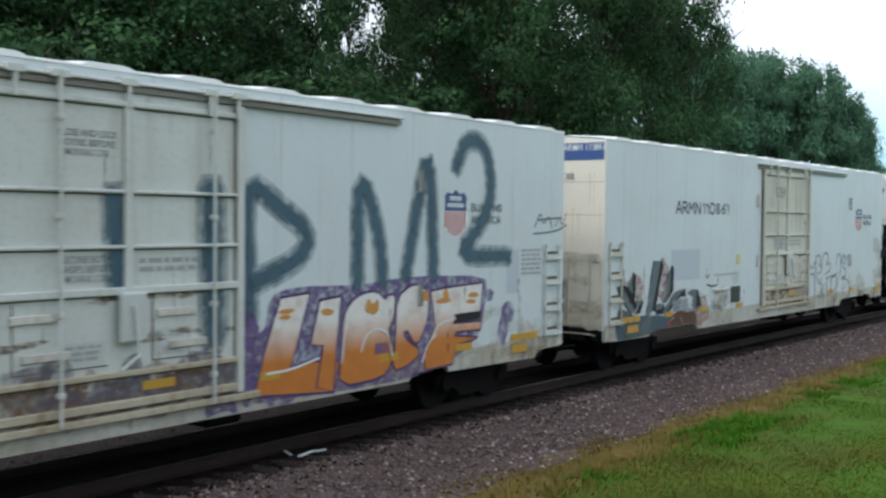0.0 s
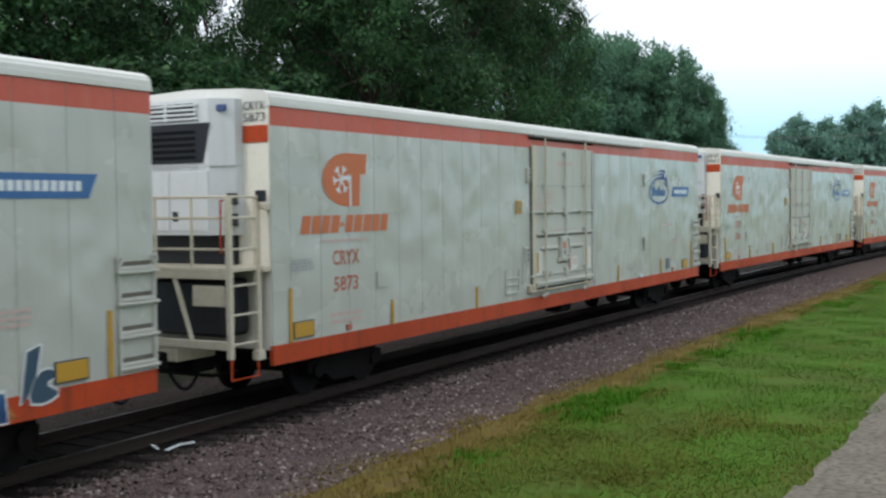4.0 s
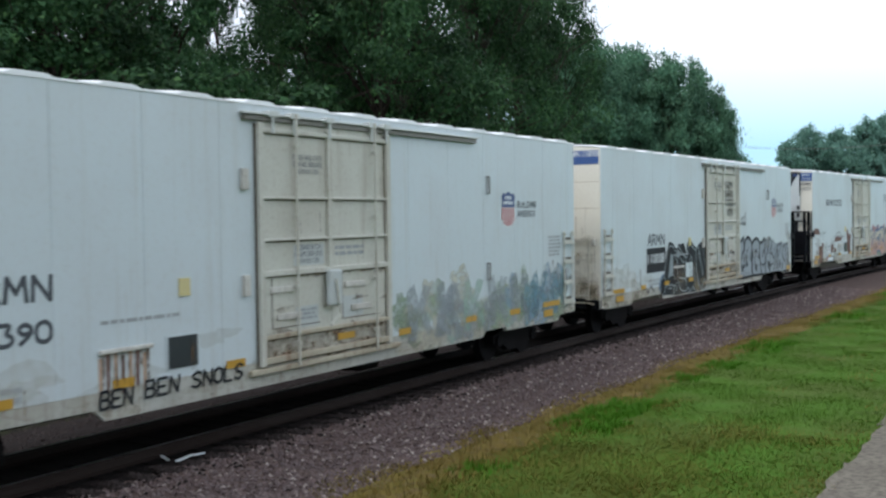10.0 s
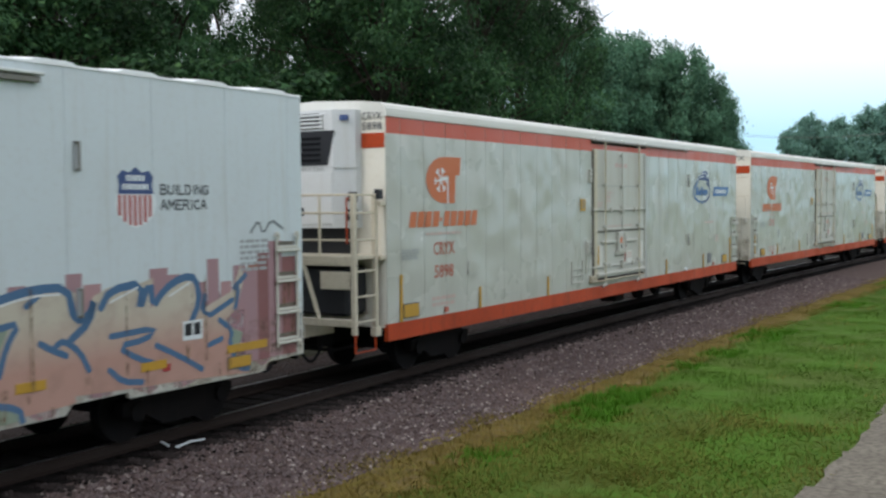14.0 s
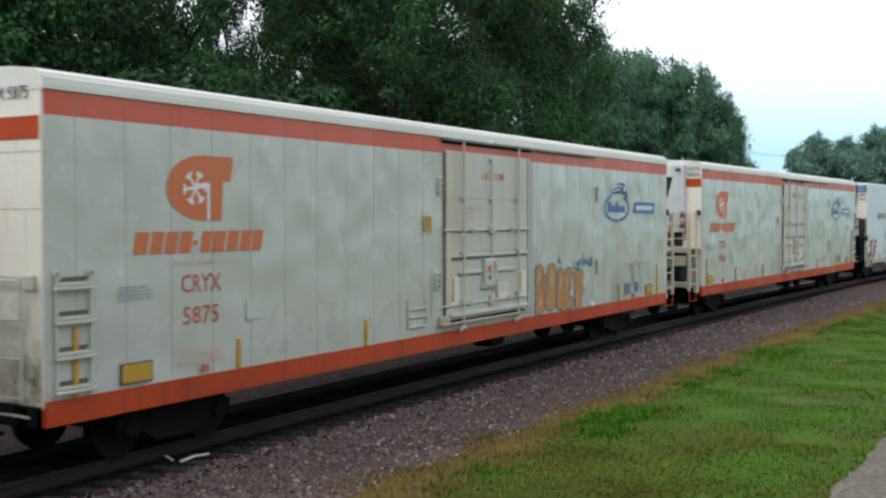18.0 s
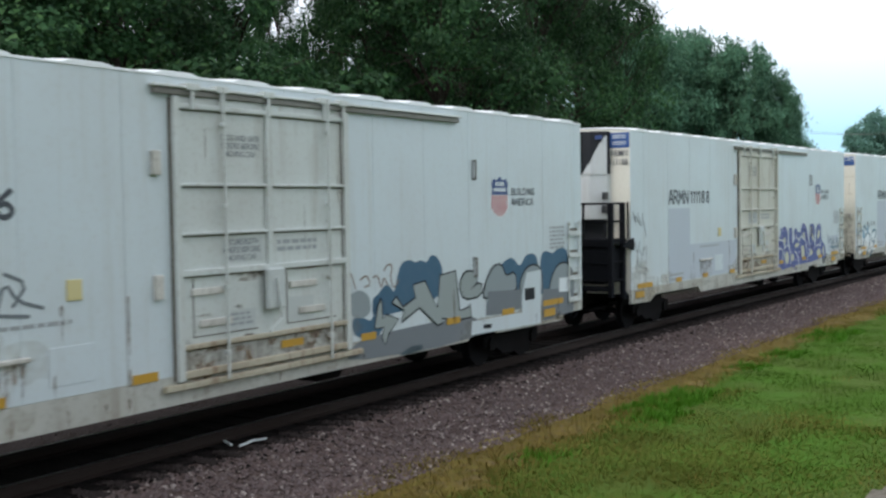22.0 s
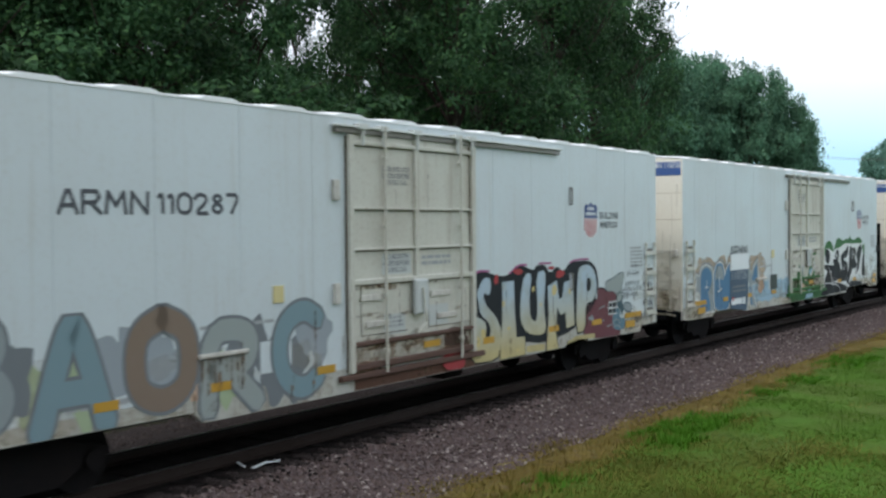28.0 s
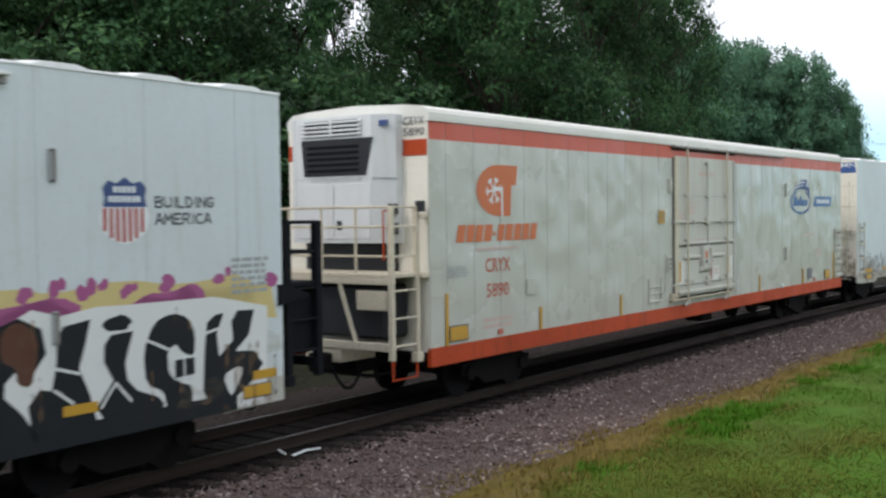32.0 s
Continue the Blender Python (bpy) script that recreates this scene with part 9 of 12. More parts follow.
daub(c, "sprayed_cloud", [(16.35, 1.97), (16.5, 2.16), (16.91, 2.24), (17.2, 2.01), (17.48, 2.27), (17.92, 2.26), (18.07, 1.85), (18.12, 2.17), (18.29, 2.31), (18.71, 2.22), (18.89, 2.32), (19.33, 2.32), (19.46, 1.98), (19.64, 1.75), (19.49, 1.42), (16.52, 1.36)], SP_BLUEGREY, 0, 1)
daub(c, "sprayed_cloud", [(11.46, 1.84), (11.58, 1.92), (11.8, 1.96), (12.03, 1.85), (12.09, 1.62), (11.97, 1.5), (11.67, 1.5), (11.48, 1.6)], SP_STONE, 1, 1)
daub(c, "sprayed_cloud", [(11.44, 1.02), (11.89, 1.16), (12.86, 1.2), (14.23, 1.22), (15.64, 1.16), (15.62, 0.75), (13.65, 0.75), (11.43, 0.83)], SP_GREY, 1, 1)
daub(c, "sprayed_cloud", [(12.85, 0.75), (13.25, 0.88), (13.65, 0.85), (13.51, 0.75), (12.85, 0.75)], SP_TEALD, 1, 1)
daub(c, "sprayed_letter", [(12.28, 1.64), (12.36, 1.75), (12.4, 1.42), (12.5, 1.48), (12.87, 1.37), (12.56, 1.17), (12.48, 1), (12.39, 1.1), (12.44, 1.29), (12.18, 1.29)], SP_SAGE, 4, 0, edge=SP_INK, wide=0.03, label="grey sprayed letter with a dark edge")
daub(c, "sprayed_letter", [(12.7, 1.67), (12.8, 1.75), (13, 1.56), (13.4, 1.69), (13.33, 1.92), (13.69, 1.96), (14.09, 1.45), (14.2, 2.03), (14.71, 2.08), (14.84, 1.34), (15.09, 1.35), (15.22, 1.41), (15.28, 1.2), (14.84, 1.19), (14.24, 1.27), (14.23, 1.18), (14.09, 1.16), (13.51, 1.53), (12.95, 1.33), (13.05, 1.52)], SP_SAGE, 5, 0, edge=SP_INK, wide=0.035)
daub(c, "sprayed_letter", [(14.85, 1.8), (15.02, 2.04), (15.37, 2.04), (15.53, 1.84), (15.17, 1.68), (15.66, 1.83), (15.65, 1.56), (15, 1.54)], SP_SAGE, 4, 1, edge=SP_INK, wide=0.035)
daub(c, "sprayed_letter", [(15.72, 1.53), (15.83, 1.81), (16.11, 2.08), (16.43, 2.12), (16.6, 1.85), (17.01, 1.93), (17.04, 1.52), (15.82, 1.51)], SP_STONE, 5, 1, edge=SP_INK, wide=0.04)
daub(c, "sprayed_letter", [(17.22, 1.42), (17.19, 1.71), (17.47, 1.98), (17.87, 2.03), (18.15, 1.89), (18.18, 1.42)], SP_STONE, 6, 1, edge=SP_INK, wide=0.04)
daub(c, "sprayed_letter", [(18.48, 1.39), (18.61, 1.71), (18.92, 1.97), (19.37, 1.99), (19.64, 1.75), (19.68, 1.29)], SP_STONE, 5, 1, edge=SP_INK, wide=0.04)
daub(c, "sprayed_cloud", [(15.89, 1.62), (17.27, 1.56), (17.29, 1.19), (16.51, 1.14), (15.81, 1.16)], SP_GREY, 7, 0)
daub(c, "sprayed_cloud", [(18.18, 1.5), (19.68, 1.4), (19.66, 0.75), (18.17, 0.82)], SP_GREY, 7, 0)
daub(c, "white_patch", [(18.96, 1.68), (19.41, 1.67), (19.4, 1.36), (18.95, 1.38)], PALE, 10, 0)
daub(c, "white_patch", [(17.26, 1.42), (17.47, 1.89), (18.11, 1.91), (18.08, 0.79), (15.24, 0.75), (15.28, 1.1), (17.25, 1.09)], WHITE_A, 9, 0)
daub(c, "dark_label", [(17.38, 1.57), (17.82, 1.56), (17.81, 1.32), (17.38, 1.32)], SP_BLACK, 11, 0)
daub(c, "dark_label", [(15.7, 1), (16.01, 0.98), (16.01, 0.9), (15.7, 0.92)], SP_BLACK, 11, 0)
lines(c, "thin_tag", [[(11.43, 2.27), (11.52, 2.3), (11.6, 2.14), (11.67, 1.98)], [(11.81, 2.12), (11.97, 2.19), (12.08, 2.02), (11.92, 1.99)], [(12.15, 2.13), (12.28, 2.17), (12.39, 1.91), (12.44, 2.14), (12.56, 1.98)], [(12.47, 2.23), (12.57, 2.33), (12.72, 2.3), (12.64, 2.12), (12.73, 1.89), (12.89, 2.04)]], 0.03, SP_MUD, 2, 1)

# purple word, overpainted side
c = CARS[14]
flat(c, "grey_overpaint", [rect(2.36, 2.05, 1.48, 1.05), rect(2.36, 1.15, 5.2, 0.95)], GREY_PATCH, 0, "grey square of overpaint")
daub(c, "sprayed_mass", [(11.53, 2), (11.86, 2.02), (12.03, 2.24), (12.3, 2.38), (12.58, 2.35), (12.76, 2.16), (12.73, 1.78), (12.82, 2.3), (13.27, 2.31), (13.24, 1.75), (13.39, 1.84), (13.49, 2.27), (13.76, 2.28), (13.83, 2.16), (14.21, 2.09), (14.35, 2.35), (14.63, 2.46), (14.92, 2.37), (15.13, 1.95), (15.24, 1.57), (15.26, 2.22), (15.38, 2.4), (15.93, 2.37), (16.01, 2.08), (16.09, 1.97), (16.17, 2.26), (16.59, 2.39), (16.85, 2.28), (16.85, 1.74), (17.37, 1.55), (17.48, 1.09), (16.65, 1.07), (15.35, 1), (13.66, 0.99), (12.34, 0.92), (11.53, 0.91)], SP_VIOLET, 2, 1, label="violet-blue bubble letters with pale gaps")
daub(c, "letter_gap", [(12.24, 1.87), (12.29, 1.99), (12.42, 2.01), (12.51, 1.91), (12.46, 1.77), (12.35, 1.72)], SP_CREAM, 4, 1)
daub(c, "letter_gap", [(12.41, 1.37), (12.53, 1.5), (12.71, 1.5), (12.85, 1.38), (12.82, 1.14), (12.64, 1.07), (12.45, 1.16)], SP_CREAM, 4, 1)
daub(c, "letter_gap", [(13.12, 1.34), (13.26, 1.42), (13.41, 1.36), (13.41, 1.19), (13.26, 1.13), (13.11, 1.21)], SP_CREAM, 4, 1)
daub(c, "letter_gap", [(13.47, 1.67), (13.67, 1.75), (13.96, 1.76), (13.99, 1.67), (13.75, 1.58)], SP_CREAM, 4, 1)
daub(c, "letter_gap", [(14.28, 1.61), (14.48, 1.68), (14.7, 1.54), (14.7, 1.27), (14.53, 1.12), (14.34, 1.26)], SP_CREAM, 4, 1)
daub(c, "letter_gap", [(14.43, 2.07), (14.65, 2.13), (14.77, 1.89), (14.57, 1.87)], SP_CREAM, 4, 1)
daub(c, "letter_gap", [(15.61, 1.89), (15.7, 2.06), (15.89, 1.81), (15.76, 1.72)], SP_CREAM, 4, 1)
daub(c, "letter_gap", [(16.29, 1.88), (16.39, 2.14), (16.63, 2.14), (16.66, 1.95), (16.49, 1.77)], SP_CREAM, 4, 1)
daub(c, "letter_gap", [(15.36, 1.33), (15.51, 1.49), (15.7, 1.41), (15.67, 1.27), (15.45, 1.23)], SP_CREAM, 4, 1)
daub(c, "letter_gap", [(16.22, 1.35), (16.49, 1.46), (16.76, 1.39), (16.69, 1.17), (16.35, 1.16)], SP_CREAM, 4, 1)
daub(c, "letter_gap", [(17.01, 1.43), (17.15, 1.54), (17.26, 1.21), (17.08, 1.13)], SP_CREAM, 4, 1)
daub(c, "letter_gap", [(12.74, 1.78), (12.83, 2.29), (12.87, 2.11), (12.83, 1.79), (12.97, 1.66), (12.93, 1.62)], WHITE_A, 4, 0)
daub(c, "letter_gap", [(13.27, 1.75), (13.42, 2.19), (13.5, 1.98), (13.42, 1.82)], WHITE_A, 4, 0)
daub(c, "letter_gap", [(15.99, 2.04), (16.12, 2.03), (16.09, 1.7), (15.92, 1.56)], WHITE_A, 4, 0)
lines(c, "sprayed_line", [[(11.55, 1.96), (11.92, 1.94), (12.26, 1.87)], [(11.58, 1.64), (11.85, 1.64), (12.13, 1.62), (12.19, 1.14)], [(12.35, 1.6), (12.46, 1.68), (12.65, 1.73), (12.93, 1.62), (13.09, 1.36), (13.01, 1.06)], [(12.31, 1.79), (12.37, 1.51), (12.32, 1.36)]], 0.05, SP_WHITE, 5, 1)
lines(c, "sprayed_line", [[(13.68, 2.05), (13.8, 1.91), (14.07, 1.85), (14.32, 2.01)], [(14.26, 1.98), (14.48, 1.91), (14.82, 1.8), (15.05, 1.42), (15.05, 1.04)], [(15.24, 1.58), (15.29, 1.21)], [(13.54, 1.48), (13.8, 1.37), (14.01, 1)]], 0.05, SP_WHITE, 5, 1)
lines(c, "sprayed_line", [[(14.04, 1.69), (14.15, 1.93), (14.34, 2.01)], [(15.99, 1.52), (16.32, 1.61), (16.83, 1.54)], [(15.36, 1.57), (15.24, 1.95), (15.36, 2.3)], [(16.83, 1.74), (16.66, 1.56)]], 0.045, SP_WHITE, 5, 1)
lines(c, "sprayed_line", [[(12.47, 2.4), (12.72, 2.2)], [(14.49, 2.47), (14.89, 2.38), (15.15, 1.95)], [(12.77, 2.28), (12.74, 1.8)]], 0.045, SP_WHITE, 5, 1)
dots(c, "paint_bubble", [(11.86, 1.77, 0.09, 0.06), (11.99, 1.78, 0.08, 0.04), (11.97, 2.26, 0.07, 0.05), (12.39, 2.26, 0.06, 0.05), (12.17, 2.02, 0.07, 0.05), (12.08, 1.39, 0.07, 0.04), (11.61, 1.24, 0.06, 0.04), (11.98, 1.53, 0.09, 0.04), (11.8, 1.27, 0.05, 0.04), (12.1, 1.04, 0.06, 0.05), (12.02, 1.09, 0.06, 0.05), (13, 1.82, 0.08, 0.04), (13.08, 1.78, 0.06, 0.04), (13.06, 1.85, 0.07, 0.05), (12.94, 1.62, 0.08, 0.05), (12.59, 1.56, 0.06, 0.05)], SP_VIOLET_D, 3)
dots(c, "paint_bubble", [(13.25, 1.27, 0.07, 0.04), (13.63, 1.26, 0.08, 0.05), (13.15, 1.26, 0.1, 0.06), (13.08, 1.37, 0.1, 0.05), (13.55, 2.05, 0.07, 0.06), (14.08, 1.55, 0.09, 0.06), (14.25, 1.35, 0.1, 0.06), (14.17, 1.5, 0.1, 0.04), (14.75, 2.18, 0.11, 0.06), (14.53, 2.22, 0.1, 0.04), (14.58, 2.34, 0.08, 0.05), (14.88, 1.17, 0.07, 0.05), (14.93, 1.94, 0.1, 0.05), (15.1, 1.59, 0.12, 0.05), (15.14, 1.08, 0.11, 0.06), (15.01, 1.84, 0.11, 0.06)], SP_VIOLET_D, 3)
dots(c, "paint_bubble", [(15.81, 2.18, 0.13, 0.06), (15.53, 2.21, 0.13, 0.06), (15.6, 1.54, 0.13, 0.07), (15.83, 1.55, 0.09, 0.05), (15.75, 1.37, 0.11, 0.05), (16.37, 2.28, 0.1, 0.06), (16.97, 1.17, 0.14, 0.06), (17.15, 1.25, 0.11, 0.07), (16.85, 1.21, 0.09, 0.07), (14.14, 1.3, 0.09, 0.05), (14.09, 1.32, 0.07, 0.06), (13.62, 0.85, 0.09, 0.04), (13.26, 0.99, 0.07, 0.06), (13.14, 1.03, 0.06, 0.04), (13.48, 0.96, 0.08, 0.05)], SP_VIOLET_D, 3)
dots(c, "paint_bubble", [(11.91, 1.73, 0.06, 0.05), (12.29, 2.23, 0.08, 0.05), (12.5, 2.24, 0.09, 0.04), (12.11, 2.25, 0.09, 0.06), (12.1, 2.03, 0.08, 0.05), (11.69, 1.55, 0.06, 0.05), (12.04, 1.29, 0.06, 0.05), (12, 1.1, 0.05, 0.05), (11.7, 1.08, 0.06, 0.06), (11.88, 1.15, 0.06, 0.06), (11.66, 1.41, 0.07, 0.06), (13, 2.15, 0.06, 0.04), (13.16, 1.97, 0.07, 0.04), (12.94, 1.82, 0.06, 0.05), (12.83, 1.55, 0.06, 0.05), (13.65, 1.18, 0.11, 0.05)], SP_VIOLET_L, 3)
dots(c, "paint_bubble", [(13.18, 1.47, 0.07, 0.06), (12.94, 1.46, 0.09, 0.05), (13.39, 1.24, 0.07, 0.06), (13.6, 1.92, 0.09, 0.05), (13.62, 1.96, 0.09, 0.05), (14.09, 1.43, 0.11, 0.06), (14.04, 1.45, 0.11, 0.05), (14.2, 1.59, 0.1, 0.05), (14.43, 2.36, 0.08, 0.05), (14.67, 2.33, 0.07, 0.04), (14.67, 2.29, 0.1, 0.05), (14.89, 1.6, 0.08, 0.07), (15, 1.67, 0.1, 0.06), (14.93, 1.84, 0.1, 0.06), (15.13, 1.95, 0.08, 0.06), (15.52, 2.19, 0.07, 0.04)], SP_VIOLET_L, 3)
dots(c, "paint_bubble", [(15.63, 2.23, 0.12, 0.05), (15.47, 2.17, 0.08, 0.06), (15.33, 1.45, 0.09, 0.06), (15.97, 1.51, 0.12, 0.06), (16.61, 2.3, 0.12, 0.06), (16.61, 2.26, 0.09, 0.05), (16.66, 1.25, 0.1, 0.06), (16.92, 1.36, 0.14, 0.05), (14.02, 1.22, 0.08, 0.06), (13.92, 1.26, 0.06, 0.05), (14.07, 1.14, 0.07, 0.06), (13.43, 0.96, 0.09, 0.06), (12.52, 1.03, 0.07, 0.04), (12.42, 1.11, 0.08, 0.06)], SP_VIOLET_L, 3)
flat(c, "sprayed_cloud", [blob(17.2, 1.2, 0.35, 0.3, 599, rough=0.4)], SLATE_MIST, 1)
flat(c, "grey_overpaint", [rect(17.7, 1.25, 1.5, 0.62)], GREY_PATCH, 0)
strokes(c, "thin_tag", [[(17.75, 1.9), (17.95, 1.5), (18.2, 1.85), (18.3, 1.4)], [(18.4, 1.35), (18.6, 1.8), (18.85, 1.5), (19.1, 1.85), (19.15, 1.35)], [(18.1, 1.45), (18.9, 1.4)]], 0.06, SP_TEAL, 2, 1)
strokes(c, "thin_tag", [[(17.85, 1.8), (18.05, 1.45), (18.3, 1.8)], [(18.5, 1.4), (18.7, 1.75), (18.95, 1.5)]], 0.04, SP_WHITE, 4, 1)
strokes(c, "thin_tag", [[(0.1, 3.05), (0.3, 2.7), (0.2, 3.0), (0.5, 2.75)], [(0.4, 3.0), (0.6, 2.6), (0.7, 3.0)], [(0.75, 2.8), (0.9, 2.4)], [(0.2, 2.3), (0.35, 2.0), (0.5, 2.3)], [(0.5, 2.1), (0.65, 1.9), (0.75, 2.15)], [(0.3, 1.85), (0.55, 1.6), (0.6, 1.9)]], 0.035, SP_GREY, 2, 1)

# pale bubbles, overpainted squares, ice-blue word
c = CARS[15]
flat(c, "grey_overpaint", [rect(3.30, 1.15, 1.55, 1.98), rect(4.9, 1.15, 3.6, 0.82)], GREY_PATCH, 0, "grey square of overpaint")
flat(c, "sprayed_cloud", [blob(0.9, 1.45, 0.80, 0.55, 601), blob(2.2, 1.45, 1.0, 0.5, 602)], PALE, 1)
strokes(c, "bubble_line", [[(0.15, 1.1), (0.25, 1.8), (0.9, 2.0), (1.3, 1.6), (1.0, 1.2), (0.4, 1.3)], [(0.9, 1.0), (1.5, 0.85), (2.0, 1.2), (2.2, 1.7), (1.7, 1.85), (1.3, 1.6)], [(2.0, 0.85), (2.5, 0.95), (2.9, 1.5), (3.15, 1.9), (2.5, 1.9), (2.3, 1.5), (2.8, 1.35)], [(1.1, 2.0), (1.25, 2.15), (1.6, 1.9)]], 0.09, SP_TEAL, 3, 2, "pale bubble letters in teal outline")
flat(c, "sprayed_cloud", [blob(1.15, 1.75, 0.18, 0.2, 603), blob(1.75, 1.95, 0.15, 0.2, 604), blob(0.2, 1.9, 0.12, 0.15, 605)], SP_SKY, 4)
strokes(c, "thin_tag", [[(1.6, 2.15), (1.7, 2.3), (1.8, 2.1)], [(1.9, 2.2), (2.1, 2.05)], [(2.2, 2.3), (2.3, 2.1), (2.5, 2.25)], [(2.6, 2.1), (2.8, 2.3), (3.0, 2.1)]], 0.035, SP_BLACK, 3, 1)
daub(c, "sprayed_cloud", [(12.48, 1.58), (12.54, 1.89), (12.66, 2.04), (12.85, 2.17), (13.13, 2.19), (13.28, 2.08), (13.28, 1.83), (12.66, 1.72), (12.61, 1.41), (12.88, 1.06), (12.65, 1.17)], FOG_TEAL, 0, 1)
daub(c, "sprayed_cloud", [(13.88, 1.78), (14.1, 2.02), (14.29, 2.22), (14.71, 2.25), (15.03, 2.09), (15.14, 1.86), (15.29, 2.03), (15.54, 2.09), (15.69, 1.82), (15.91, 1.99), (16.24, 2.11), (16.74, 1.94), (16.92, 2.07), (17.27, 2.05), (17.64, 2.09), (17.94, 1.99), (18.21, 2.18), (18.57, 2.14), (18.82, 1.92), (18.41, 1.73), (18.02, 1.66), (16.92, 1.64), (15.91, 1.62), (14.71, 1.89), (14.01, 1.52)], FOG_TEAL, 0, 1)
daub(c, "sprayed_letter", [(12.61, 1.82), (12.89, 1.86), (13.13, 1.83), (13.08, 1.72), (12.84, 1.63), (13.13, 1.52), (13.19, 1.02), (12.93, 1.04), (12.65, 1.4), (12.52, 1.61)], FADE_ICE, 3, 1, edge=SP_TEALD, wide=0.04, label="ice-blue sprayed letter with a dark teal edge")
daub(c, "sprayed_letter", [(13.33, 2.17), (13.84, 2.26), (13.91, 1.44), (14.04, 0.91), (13.49, 0.93), (13.37, 1.49)], FADE_ICE, 3, 0, edge=SP_TEALD, wide=0.06)
daub(c, "sprayed_letter", [(14.29, 1.92), (14.54, 1.94), (14.59, 1.37), (14.42, 0.9), (14.2, 0.89)], FADE_ICE, 3, 0, edge=SP_TEALD, wide=0.03)
daub(c, "sprayed_letter", [(14.62, 1.76), (14.85, 1.88), (15.14, 1.86), (15.35, 1.66), (15.38, 1.3), (15.14, 0.96), (14.7, 1.04), (14.59, 1.37)], FADE_ICE, 5, 1, edge=SP_TEALD, wide=0.04)
daub(c, "sprayed_letter", [(15.53, 1.56), (15.66, 2.38), (15.79, 1.82), (15.91, 1.47), (16.17, 1.12), (16.24, 1.59), (16.3, 1.97), (16.47, 1.96), (16.5, 1.57), (16.71, 1.17), (16.57, 0.79), (16.23, 0.75), (15.75, 1.26), (15.59, 0.75), (15.35, 0.79)], FADE_ICE, 4, 0, edge=SP_TEALD, wide=0.04)
daub(c, "sprayed_letter", [(16.67, 1.17), (16.74, 1.55), (16.92, 1.66), (17.2, 1.52), (17.2, 1.12), (17.02, 0.84), (16.74, 0.83)], FADE_ICE, 5, 1, edge=SP_TEALD, wide=0.04)
daub(c, "sprayed_letter", [(17.42, 1.7), (17.38, 1.94), (17.57, 2.05), (17.79, 1.96), (17.75, 1.68)], FADE_ICE, 5, 1, edge=SP_TEALD, wide=0.035)
lines(c, "sprayed_line", [[(12.56, 1.84), (12.77, 1.9), (13.25, 1.93), (13.4, 1.85), (12.94, 1.76), (12.96, 1.61)], [(13.28, 2.16), (13.81, 2.24), (13.91, 1.44)], [(14.7, 1.4), (14.79, 1.53), (14.99, 1.55), (15.08, 1.33), (14.84, 1.17)], [(15.91, 1.4), (16.57, 1.43), (16.92, 1.54)]], 0.055, SP_TEALD, 7, 1)
lines(c, "sprayed_line", [[(16.78, 1.55), (17.27, 1.59), (17.9, 1.58)], [(13.01, 1.53), (13.12, 1.19), (13.19, 0.77)], [(18.02, 1.45), (18.21, 1.23), (18.06, 1.14)], [(15.44, 0.92), (15.91, 0.83), (16.5, 0.84)]], 0.055, SP_TEALD, 7, 1)
daub(c, "white_patch", [(17.79, 1.47), (19.89, 1.97), (19.94, 0.75), (17.27, 0.81), (17.31, 1.21)], GREY_PATCH, 8, 0)
daub(c, "dark_label", [(18.29, 1.51), (18.65, 1.51), (18.65, 1.29), (18.29, 1.28)], SP_BLACK, 10, 0)
lines(c, "thin_tag", [[(19.67, 1.98), (19.8, 2.08), (19.94, 1.94)], [(19.71, 2.13), (19.94, 2.19)]], 0.03, SP_BLACK, 10, 1)
strokes(c, "thin_tag", [[(6.9, 2.1), (7.1, 1.9), (7.3, 2.1)], [(7.2, 1.85), (7.5, 2.0)]], 0.04, SP_TEAL, 2, 1)

# a hat over crossed bones, teal blocks and a pale green word
c = CARS[16]
ENDS = ((1.44, 2.40), (1.34, 2.18), (2.50, 2.56), (2.68, 2.38), (2.64, 1.70), (2.50, 1.46), (1.40, 1.56), (1.46, 1.74))
for mat, w, q, lay in ((SP_MAROON, 0.24, 0.175, 1), (SP_PEACHP, 0.15, 0.125, 2), (SP_CREAM, 0.12, 0.11, 3)):
    lines(c, "crossed_bone", [[(1.42, 2.28), (2.58, 1.58)], [(2.58, 2.46), (1.46, 1.66)]], w, mat, lay, 0, "cream crossed bone with a dark red edge")
    dots(c, "bone_end", [(u, z, q, q) for u, z in ENDS], mat, lay)
daub(c, "hat_crown", [(1.62, 2.13), (1.66, 2.30), (1.72, 2.42), (1.87, 2.51), (2.12, 2.52), (2.26, 2.42), (2.31, 2.17), (1.96, 2.00), (1.70, 1.92)], SP_STONE, 6, 1, edge=SP_MAROON, wide=0.05, label="grey hat over crossed bones in spray paint")
lines(c, "hat_crease", [[(1.95, 2.48), (1.9, 2.28), (2.0, 2.1)]], 0.03, SP_CLAY, 7, 1)
daub(c, "face_shape", [(1.68, 1.82), (2.15, 1.93), (2.3, 1.83), (2.25, 1.64), (2.0, 1.56), (1.78, 1.65)], SP_NAVY, 8, 1, edge=SP_MAROON, wide=0.03)
daub(c, "hat_brim", [(1.56, 1.82), (1.66, 1.95), (2.42, 2.24), (2.50, 2.16), (2.15, 1.90), (1.68, 1.77)], SP_STONE, 10, 1, edge=SP_INK, wide=0.035)
